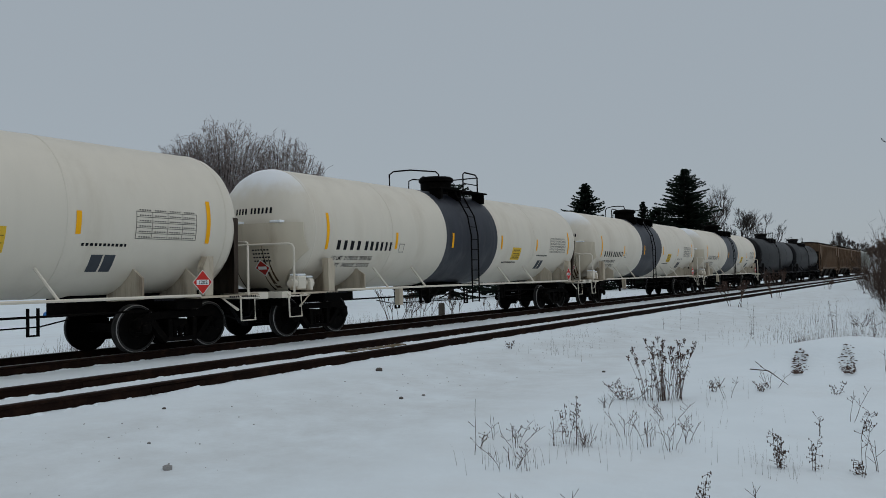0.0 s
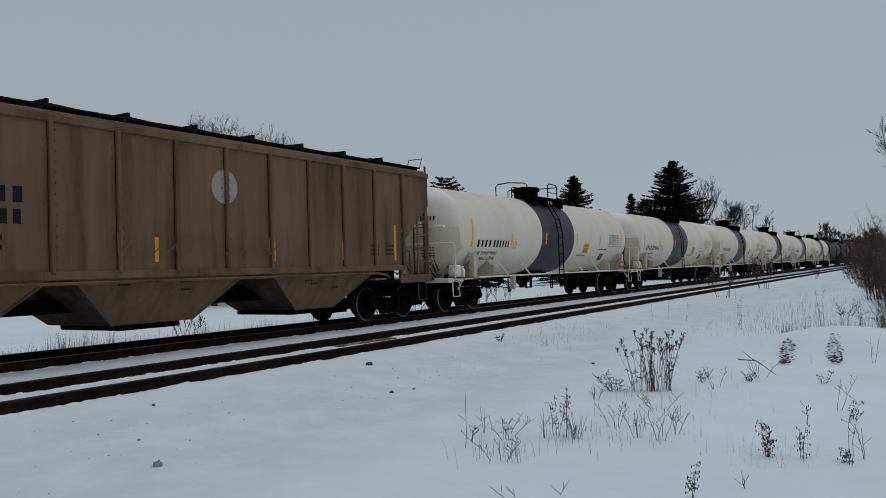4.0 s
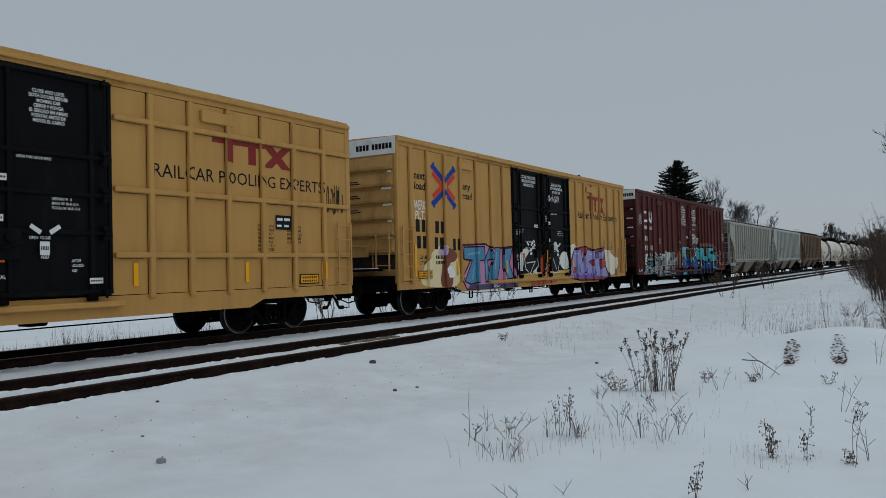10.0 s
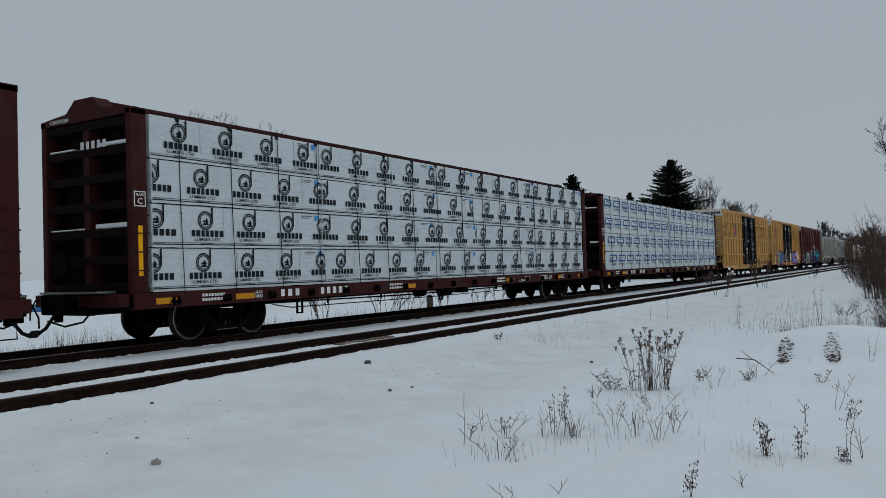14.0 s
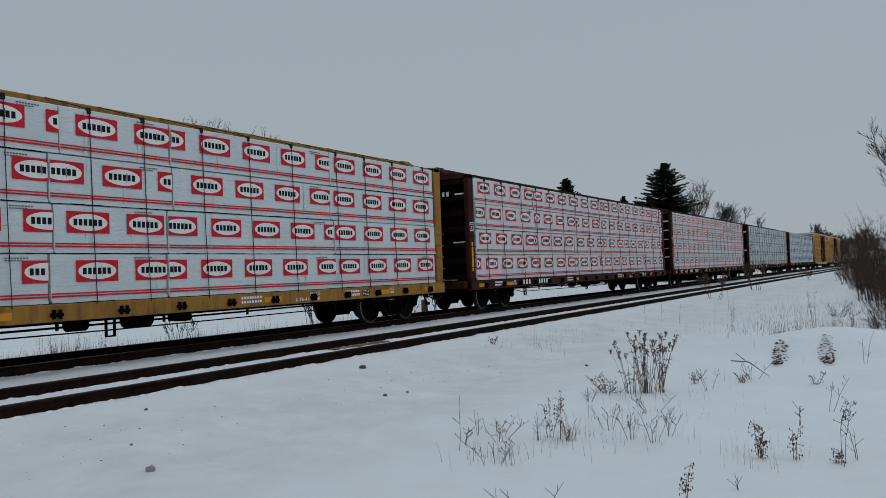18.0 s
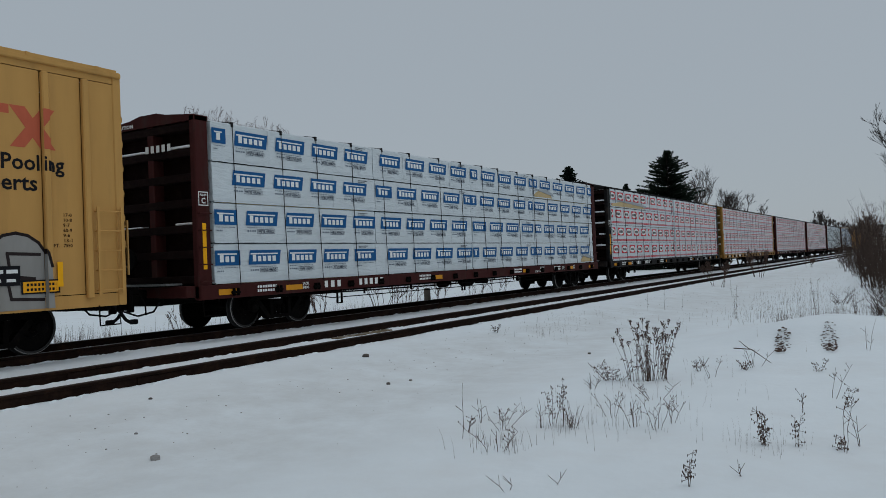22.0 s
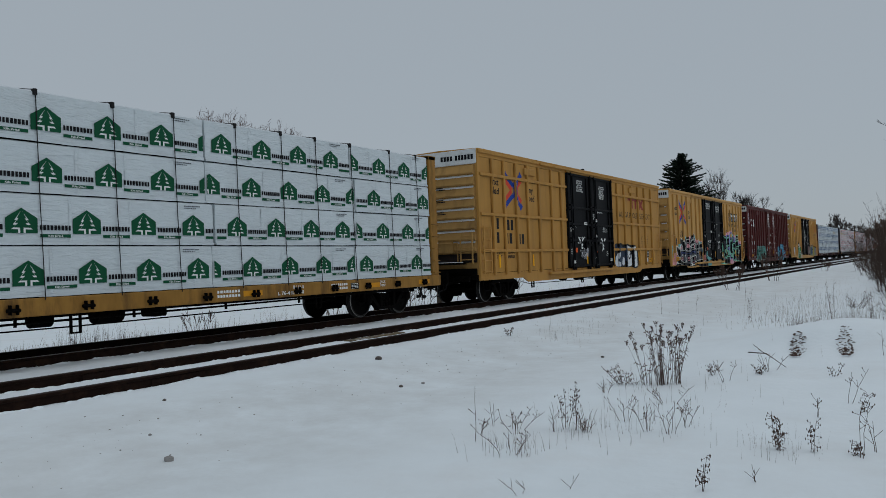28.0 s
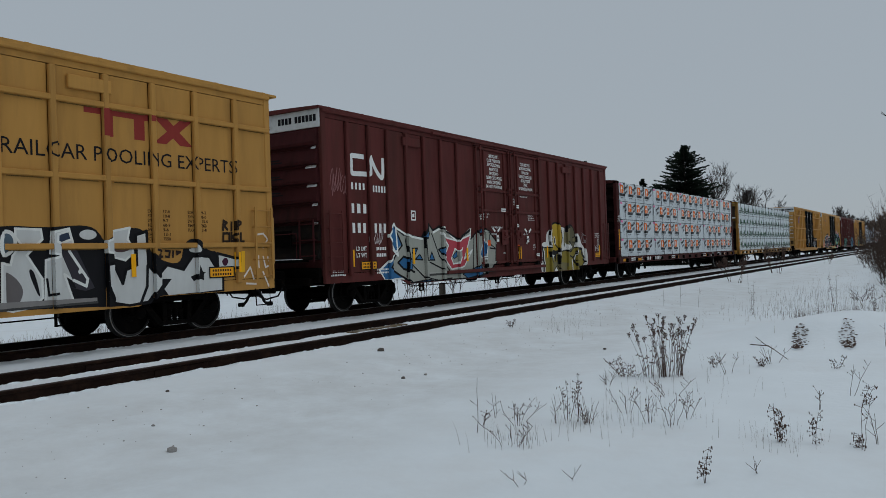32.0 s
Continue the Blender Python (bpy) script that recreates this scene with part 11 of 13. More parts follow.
def lumber_car(u0, u1, frame, kind, label, splits, seed, gap_at=None, torn=(), plate=True):
    half = (u1 - u0) / 2
    car = railcar("centre_beam_car", u0, u1, label)
    inner = half - 0.42
    rnd = random.Random(seed)
    crest = 4.86 if kind in ("ring", "red") else 4.68
    # deck
    part("side_sill", Geo().box(-half, half, -FACE - 0.05, -FACE + 0.12, 0.72, 1.02, 0.015), frame, car)
    part("side_sill", Geo().box(-half, half, FACE - 0.12, FACE + 0.05, 0.72, 1.02, 0.015), frame, car)
    part("deck", Geo().box(-half, half, -FACE + 0.12, FACE - 0.12, 0.92, 1.04), UNDER, car)
    part("centre_sill", Geo().box(-half, half, -0.32, 0.32, 0.62, 0.92, 0.02), UNDER, car)
    me = shared(("winch", frame.name), lambda: Geo().box(-0.07, -0.05, -0.085, 0.0, -0.13, 0.03, 0.006).box(0.05, 0.07, -0.085, 0.0, -0.13, 0.03, 0.006).lathe([(-0.12, 0.032), (0.10, 0.032)], 8, "x", at=(0, -0.05, -0.06)).mesh("strap_winch", UNDER))
    nw = 17
    for i in range(nw):
        part("strap_winch", me, None, car, at=pose(-inner + 0.5 + (2 * inner - 1.0) * i / (nw - 1), -FACE - 0.05, 0.90))
    me = shared(("riser", frame.name), lambda: Geo().box(-0.08, 0.08, -FACE + 0.02, FACE - 0.02, 0, 0.06, 0.01).mesh("riser", frame))
    for i in range(nw):
        part("riser", me, None, car, at=pose(-inner + 1.0 + (2 * inner - 2.0) * i / (nw - 1), 0, 1.03))
    # bulkheads
    for s in (-1, 1):
        a, b = sorted((s * half, s * (half - 0.36)))
        for y in (-1, 1):
            bk = part("bulkhead_post", Geo().box(a, b, min(y * FACE, y * (FACE - 0.16)), max(y * FACE, y * (FACE - 0.16)), 0.74, 4.53, 0.02), frame, car, "heavy end bulkhead post")
        a, b = sorted((s * (half - 0.30), s * (half - 0.36)))
        if kind == "house":
            part("bulkhead_sheet", Geo().box(a, b, -FACE + 0.16, FACE - 0.16, 1.02, 2.62), BULKSHADE, car, "lower bulkhead sheet near black with grime and painted shade")
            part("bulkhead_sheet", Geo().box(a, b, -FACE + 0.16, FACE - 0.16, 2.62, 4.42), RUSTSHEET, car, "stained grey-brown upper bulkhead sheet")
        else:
            part("bulkhead_sheet", Geo().box(a, b, -FACE + 0.16, FACE - 0.16, 1.02, 4.42), BULKSHADE if frame is not BEAMYEL else YELDIRT, car)
        for i in range(7):
            if kind == "house" and i not in (4, 6):
                continue
            z = 1.15 + i * 0.53
            a, b = sorted((s * half, s * (half - 0.30)))
            # Ribs repeat the sheet colour, recess shade included.
            part("bulkhead_rib", Geo().box(a + 0.03, b, -FACE + 0.16, FACE - 0.16, z - 0.10, z + 0.07, 0.015), BULKSHADE if frame is not BEAMYEL else YELDIRT, car)
            if s < 0 and i and (frame is not BEAMRED or (i in (2, 5) and seed != 9) or seed == 3):
                part("rib_snow", Geo().box(a + 0.05, b, -FACE + 0.2, -FACE + rnd.uniform(0.5, 1.2), z + 0.07, z + rnd.uniform(0.11, 0.17), 0.02), SNOWMAT, car, "snow on the bulkhead rib")
                part("rib_snow", Geo().box(a + 0.05, b, rnd.uniform(-0.1, 0.7), FACE - 0.2, z + 0.07, z + rnd.uniform(0.10, 0.15), 0.02), SNOWMAT, car, "snow on the bulkhead rib")
        a, b = sorted((s * half, s * (half - 0.36)))
        part("bulkhead_cap", Geo().prism([(-FACE, 4.42), (-FACE, 4.53), (-0.55, 4.62), (-0.28, crest), (0.28, crest), (0.55, 4.62), (FACE, 4.53), (FACE, 4.42)], a, b, "x"), frame, car)
        for y in ((-0.09, 0.09),) if kind != "house" else ((-0.07, 0.07),):
            part("bulkhead_stiffener", Geo().box(a + 0.04, b, y[0], y[1], 1.02, 4.5, 0.01), frame if kind != "house" else YELDIRT, car)
        part("end_ladder", ladder_geo(s * (half - 0.18) - 0.15, s * (half - 0.18) + 0.15, -FACE, 1.1, 2.5, 5, out=0.06, stile=False), frame, car)
        part("end_beam", Geo().box(min(s * half, s * (half + 0.25)), max(s * half, s * (half + 0.25)), -1.3, 1.3, 0.78, 1.02, 0.02), frame, car)
        g = Geo().lathe([(-0.04, 0.24), (0.0, 0.26), (0.03, 0.24)], 18, "x", at=(s * (half + 0.2), 0.5, 1.6))
        part("hand_brake", g, UNDER, car, smooth=True)
        part("end_platform", Geo().box(min(s * half, s * (half + 0.4)), max(s * half, s * (half + 0.4)), -0.9, 0.9, 1.04, 1.08), GALV, car)
        bogie(car, -half + 2.72 if s < 0 else half - 2.18)
        part("step_stirrup", stirrup_geo(s * (half - 0.3), -FACE, 0.75), UNDER, car)
        rect_g = Geo()
        x = s * (half - 0.18)
        rect(rect_g, x - 0.05, x + 0.05, 1.35, 2.3, -FACE - 0.004)
        if s < 0:
            part("reflector", rect_g, AMBER, car)
            g = Geo()
            for a0, a1, b0, b1 in ((-0.13, 0.13, 2.66, 2.68), (-0.13, 0.13, 2.93, 2.95), (-0.13, -0.11, 2.68, 2.93), (0.11, 0.13, 2.68, 2.93)):
                rect(g, x + a0, x + a1, b0, b1, -FACE - 0.004)
            letter(g, "PLATE", x, 2.86, 0.045, -FACE - 0.004, 0.18, mid=True)
            letter(g, "C", x, 2.71, 0.11, -FACE - 0.004, mid=True)
            part("plate_stencil", g, WHITE, car, "white outlined plate letter")
    # centre beam: top chord and posts
    part("top_chord", Geo().box(-half + 0.3, half - 0.3, -0.16, 0.16, 4.40, crest, 0.02), frame, car)
    for i in range(9):
        x = -inner + 1.2 + (2 * inner - 2.4) * i / 8
        part("centre_post", Geo().box(x - 0.07, x + 0.07, -0.07, 0.07, 1.04, 4.40, 0.01), frame, car)
    # wrapped packs, four high on both sides
    for row in range(4):
        z = Z0 + row * ROW
        cuts = [-inner + 0.02] + [-inner + 2 * inner * f + (rnd.uniform(-0.14, 0.14) if not gap_at and seed != 7 else rnd.uniform(-0.05, 0.05) if seed == 7 else 0) for f in splits] + [inner - 0.02]
        for i, (a, b) in enumerate(zip(cuts, cuts[1:])):
            if gap_at is not None and i == gap_at:
                a += 0.30
            length = b - a - rnd.uniform(0.01, 0.05)
            shift = rnd.uniform(-0.8, 0.35)
            jut = rnd.uniform(-0.02, 0.012)
            me = pack_mesh(length, FACE - 0.12, seed * 100 + row * 10 + i)
            pk = part("lumber_pack", me, None, car, "white wrapped lumber pack", at=pose(a, -0.12 + jut, z))
            stamps = []

            def fresh():
                stamps.append(Geo())
                return stamps[-1]

            mats = marks(kind, length, shift, fresh, -(FACE - 0.12) - 0.016, 0.0)
            for g in stamps:
                if g.f:
                    part("printed_mark", g, mats, pk, "plain printed brand shapes")
            g = Geo()
            bars(g, length - 0.75, 0.74, 0.40, 0.02, 8, -(FACE - 0.12) - 0.015, 0, 0.3, i)
            bars(g, length - 0.75, 0.70, 0.3, 0.018, 6, -(FACE - 0.12) - 0.015, 0, 0.3, i)
            part("size_print", g, paint(84, 88, 94), pk)["kind"] = "stuff"
            # ragged folded lower edge of the wrap
            g = Geo()
            nr = max(4, int(length / 0.22))
            tops = [rnd.uniform(0.018, 0.05) for k in range(nr + 1)]
            yy = -(FACE - 0.12)
            for k in range(nr):
                p, q = length * k / nr, length * (k + 1) / nr
                g.add([(p, yy - 0.008, -0.03 + tops[k] * 0.3), (q, yy - 0.008, -0.03 + tops[k + 1] * 0.3), (q, yy - 0.013, tops[k + 1]), (p, yy - 0.013, tops[k])], [(0, 1, 2, 3)])
            part("wrap_hem", g, WRAP, pk)
            # upright folds where two sheets of wrap overlap
            for fx in (rnd.uniform(0.2, 0.45) * length, rnd.uniform(0.55, 0.9) * length):
                g = Geo()
                pts = [(fx + rnd.uniform(-0.012, 0.012), 0.03 + 0.76 * k / 5) for k in range(6)]
                for (p, r), (q, s) in zip(pts, pts[1:]):
                    g.add([(p, yy - 0.009, r), (p + 0.05, yy - 0.016, r), (q + 0.05, yy - 0.016, s), (q, yy - 0.009, s)], [(0, 1, 2, 3)])
                    g.add([(p + 0.05, yy - 0.016, r), (p + 0.06, yy - 0.007, r), (q + 0.06, yy - 0.007, s), (q + 0.05, yy - 0.016, s)], [(0, 1, 2, 3)])
                part("wrap_fold", g, WRAP, pk)
            part("lumber_pack", me, None, car, "white wrapped lumber pack", at=pose(a + length, 0.12, z, 0, 0, 180))
            part("dunnage", Geo().box(a + 0.3, b - 0.3, -FACE + 0.06, -0.14, z - 0.03, z - 0.002), LUMBER if rnd.random() < 0.25 else UNDER, car)
            for tr, ti, s0, s1 in torn:
                if (tr, ti) != (row, i):
                    continue
                whole, full = a, length
                a, length = a + s0 * full, (s1 - s0) * full
                part("torn_wrap", Geo().prism([(a + 0.1, z + 0.02), (a + length * 0.9, z + 0.02), (a + length * 0.8, z + 0.16), (a + length * 0.3, z + 0.30), (a + 0.1, z + 0.12)], -FACE - 0.035, -FACE - 0.004), LUMBER, car, "bare lumber where the wrap is torn")
                part("loose_wrap", Geo().prism([(a + 0.15, z + 0.30), (a + length * 0.55, z + 0.33), (a + length * 0.9, z + 0.20), (a + length * 0.95, z + 0.10), (a + length * 0.8, z + 0.14), (a + length * 0.4, z + 0.22)], -FACE - 0.055, -FACE - 0.035), WRAPGREY, car, "loose flap of torn wrap")
                a, length = whole, full
    if gap_at is not None:
        xg = -inner + 2 * inner * splits[gap_at - 1] + 0.15
        for row in range(4):
            part("pack_end", Geo().box(xg - 0.24, xg + 0.18, -FACE + 0.10, -0.14, Z0 + row * ROW, Z0 + row * ROW + ROW - 0.04, 0.05), WRAPGREY if rnd.random() < 0.8 else WRAP, car, "grey wrapped pack end")
    # straps over the load
    n = 16
    for i in range(n):
        x = -inner + 0.7 + (2 * inner - 1.4) * i / (n - 1) + rnd.uniform(-0.15, 0.15)
        zt = Z0 + 4 * ROW - 0.02
        y = -FACE - 0.022
        part("strap", Geo().tube([(x + rnd.uniform(-0.12, 0.12), -0.1, crest + 0.01), (x, -FACE + 0.03, zt + 0.012), (x, y, zt - 0.05), (x + 0.03, y - 0.004, 2.6), (x + 0.06, -FACE - 0.06, 0.98)], 0.009, 4), STRAP, car)
        part("strap_guard", Geo().box(x - 0.035, x + 0.035, y - 0.008, -FACE + 0.06, zt - 0.09, zt + 0.018, 0.008), STRAP, car)
    # frame writing
    g = Geo()
    y = -FACE - 0.054
    bars(g, -half + 3.9, 0.80, 0.62, 0.16, 3, y)
    bars(g, -half + 5.3, 0.80, 1.05, 0.16, 5, y)
    for x in (-half + 3.1, half - 3.0):
        letter(g, "JACK", x, 0.90, 0.06, y, 0.22)
        letter(g, "HERE", x, 0.81, 0.06, y, 0.22)
    part("fleet_mark", g, WHITE, car, "white fleet bars on the sill")
    for x in (-half + 1.6, -half + 8.2, half - 5.0, half - 8.6):
        g = Geo()
        for i in range(2):
            bars(g, x, 0.90 - i * 0.09, 0.62, 0.055, 8, y, 0, 0.3, i)
        part("stencil", g, WHITE, car, "white data lines on the sill")["kind"] = "stuff"
    for x in (-half + 0.75, -half + 2.8, -half + 9.2, half - 3.3, half - 7.6, half - 0.9):
        g = Geo()
        rect(g, x - 0.28, x + 0.28, 0.80, 0.92, y)
        part("reflector", g, paint(206, 140, 36), car, "amber reflective strip")
    g = Geo()
    letter(g, "IH 11-5", half - 6.35, 0.895, 0.075, -FACE - 0.0565, 0.36)
    letter(g, "L 76-4 IL 73-0", half - 6.85, 0.775, 0.075, -FACE - 0.0565, 0.86)
    part("size_stencil", g, WHITE, car, "white size stencil on the sill")
    g = Geo()
    rect(g, half - 4.25, half - 3.93, 0.79, 0.95, y, 0)
    for z in (0.81, 0.845, 0.88, 0.915):
        bars(g, half - 4.22, z, 0.26, 0.014, 4, y - 0.0015, 1, 0.3, int(z * 100))
    part("data_plate", g, [INK, WHITE], car)
    # brake pipe hung under the sill
    part("brake_pipe", Geo().tube([(-half + 3.2, -FACE + 0.22, 0.66), (-2.0, -FACE + 0.22, 0.60), (3.0, -FACE + 0.22, 0.62), (half - 3.2, -FACE + 0.22, 0.66)], 0.022, 6), UNDER, car)
    for i in range(8):
        x = -half + 3.6 + (2 * half - 7.2) * i / 7
        part("pipe_hanger", Geo().box(x - 0.02, x + 0.02, -FACE + 0.20, -FACE + 0.24, 0.55, 0.74), UNDER, car)
    g = Geo()
    for i in range(5 if kind != "house" else 0):
        g.add([(-half - 0.004, 0.1 - i * 0.17, 3.85), (-half - 0.004, 0.0 - i * 0.17, 3.85), (-half - 0.004, 0.0 - i * 0.17, 4.0), (-half - 0.004, 0.1 - i * 0.17, 4.0)], [(0, 1, 2, 3)])
    vs, fs, w = glyphs("CAUTION", 0.03)
    g.add([(-half - 0.004, 1.1 - a * 0.62 / w, 4.455 + b * 0.075) for a, b in vs], fs)
    part("end_stencil", g, WHITE, car, "white end lettering")
    brake_gear(car, 1.0, UNDER)
    rods(car, -half + 4.2, half - 4.2, 0.50, UNDER)
    ends(car, half + 0.22)
    return car


lumber_car(-184.1, -161.05, BEAMRED, "blue", "red centre-beam car with blue-printed white lumber packs", (0.25, 0.48, 0.76), 1, gap_at=2)
lumber_car(-209.2, -186.05, BEAMRED, "ring", "red centre-beam car with white lumber packs printed with dark rings", (0.23, 0.463, 0.575, 0.78), 2)
lumber_car(-234.05, -211.35, BEAMRED, "red", "red centre-beam car with red-printed white lumber packs and a torn wrap", (0.28, 0.50, 0.66, 0.84), 3, torn=((3, 3, 0.0, 1.0),))
lumber_car(-258.9, -235.7, BEAMRED, "red", "red centre-beam car with red-printed white lumber packs", (0.216, 0.40, 0.555, 0.694, 0.861), 4)
lumber_car(-283.8, -260.65, BEAMYEL, "red", "yellow centre-beam car with red-printed white lumber packs", (0.22, 0.443, 0.555, 0.778), 5)
lumber_car(-308.7, -285.37, BEAMBLK, "red", "black centre-beam car with red-printed lumber packs and torn wrap", (0.27, 0.49, 0.73), 6, gap_at=2, torn=((3, 0, 0.0, 1.0),))
lumber_car(-333.5, -310.42, BEAMRED, "blue", "dark red centre-beam car with blue-printed white lumber packs", (0.26, 0.50, 0.72), 7, torn=((0, 3, 0.74, 1.0), (3, 3, 0.0, 0.32)))
lumber_car(-442.75, -419.7, BEAMYEL, "house", "yellow centre-beam car with green-printed white lumber packs", (0.20, 0.42, 0.63, 0.84), 8)
lumber_car(-467.95, -444.45, BEAMRED, "orange", "dark red centre-beam car with orange-printed white lumber packs", (0.22, 0.43, 0.655, 0.87), 9)
# ---- trees, shrubs and dry weeds ----
def spruce(x, y, h, r, seed, lean=0.0, top=1.0, sparse=1.0):
    """A conifer: a trunk and whorls of drooping boughs made of needle sprays."""
    rnd = random.Random(seed)
    z0 = snow_height(x, y) - 0.05
    root = new("spruce_tree")
    root.matrix_basis = pose(x, y, z0)
    tagged(root, "dark green spruce tree standing beyond the tracks", "tree", group="conifers beyond the tracks")
    part("trunk", Geo().tube([(0, 0, 0), (lean * 0.3, 0, h * 0.5), (lean, 0, h * 0.985)], 0.17 + h * 0.008, 8, taper=0.12), BARK, root, smooth=True)
    g = Geo()
    levels = int(h / 0.24)
    for i in range(levels):
        f = 0.06 + 0.94 * (i + rnd.uniform(-0.3, 0.3)) / levels
        f0 = f
        if f > 0.995:
            f = 0.995
        reach = r * ((1 - f) ** top) * rnd.uniform(0.7, 1.12) * (1 + 0.22 * noise.noise((f * 7, seed, 0))) + 0.10
        for j in range(int(7 * sparse + 1)):
            a = rnd.uniform(0, 2 * math.pi)
            L = reach * rnd.uniform(0.45, 1.08) * (1 + 0.34 * noise.noise((math.cos(a) * 1.4 + seed, math.sin(a) * 1.4, f0 * 6)))
            ca, sa = math.cos(a), math.sin(a)
            f = min(0.995, max(0.04, f0 + rnd.uniform(-0.018, 0.018)))
            zz = f * h
            n = max(4, int(L / 0.15))
            for k in range(n):
                t = (k + 0.5) / n
                px, pz = L * t, zz + L * ((0.42 * f - 0.30) * t + (0.10 + 0.06 * f) * t * t) + rnd.uniform(-0.04, 0.04)
                for sd in (-1, 1):
                    q = 0.10 + 0.26 * (1 - t) * min(1.0, L / 1.6)
                    q *= rnd.uniform(0.7, 1.25)
                    d = rnd.uniform(0.04, 0.24)
                    bx, by = px + q * 0.75, sd * q * 0.8
                    vs = [(px - 0.05, 0, pz + 0.03), (px + 0.13, 0, pz - 0.01), (bx + 0.06, by, pz - d * 0.6), (bx - 0.10, by * 0.85, pz - d)]
                    g.add([(lean * f + u * ca - v * sa, u * sa + v * ca, w) for u, v, w in vs], [(0, 1, 2, 3)])
    for k in range(14):
        a, zz = rnd.uniform(0, 6.3), h * rnd.uniform(0.955, 1.0)
        g.add([(lean, 0, zz), (lean + 0.04 * math.cos(a), 0.04 * math.sin(a), zz - 0.05), (lean + 0.22 * math.cos(a), 0.22 * math.sin(a), zz + 0.04)], [(0, 1, 2)])
    part("crown", g, NEEDLE, root, "dark needle sprays with gaps")
    return root


def bare_tree(x, y, h, spread, seed, name="bare_tree", mat=TWIG, stems=1, depth=5, label="leafless tree with fine grey twigs", twig=0.006, fine=1.0, z=None, wide=1.0):
    """A leafless tree: limbs that fork into ever finer twigs."""
    rnd = random.Random(seed)
    root = new(name)
    root.matrix_basis = pose(x, y, snow_height(x, y) - 0.05 if z is None else z)
    tagged(root, label, "tree" if h > 2.5 else "shrub")
    limbs, twigs = Geo(), Geo()

    def branch(p, d, length, r, level):
        n = 3 if level < 2 else 2
        pts = [p]
        for i in range(n):
            d = (d + Vector((rnd.uniform(-1, 1), rnd.uniform(-1, 1), rnd.uniform(-0.35, 0.6))) * 0.17).normalized()
            pts.append(pts[-1] + d * length / n)
        (limbs if level < 2 else twigs).tube(pts, max(r, twig), 6 if level < 2 else 3, taper=0.6)
        if level >= depth:
            return
        kids = rnd.randint(3, 5) if level < depth - 1 else rnd.randint(3, 6)
        for i in range(int(kids * fine)):
            t = rnd.uniform(0.35, 1.0)
            q = pts[0] + (pts[-1] - pts[0]) * t if n < 3 else pts[min(n, 1 + int(t * (n - 0.01)))]
            out = Vector((rnd.uniform(-1, 1), rnd.uniform(-1, 1), rnd.uniform(-0.1, 0.9))) * spread
            branch(q, (d + out).normalized(), length * rnd.uniform(0.50, 0.74), r * 0.56, level + 1)

    for i in range(stems):
        a = rnd.uniform(0, 6.3)
        tilt = 0.0 if stems == 1 else rnd.uniform(0.12, 0.45)
        branch(Vector((0.25 * math.cos(a), 0.25 * math.sin(a), 0)) * (stems > 1), Vector((tilt * math.cos(a), tilt * math.sin(a), 1)).normalized(), h * rnd.uniform(0.36, 0.46), 0.010 * h + (0.02 if h > 2.0 else -0.003), 0)
    k = h / max(p[2] for p in (twigs.v or limbs.v))
    for gg in (limbs, twigs):
        gg.v = [(p[0] * k * wide, p[1] * k * wide, p[2] * k) for p in gg.v]
    part("trunk", limbs, BARK if h > 2.5 else mat, root, smooth=True)
    part("crown", twigs, mat, root)
    return root


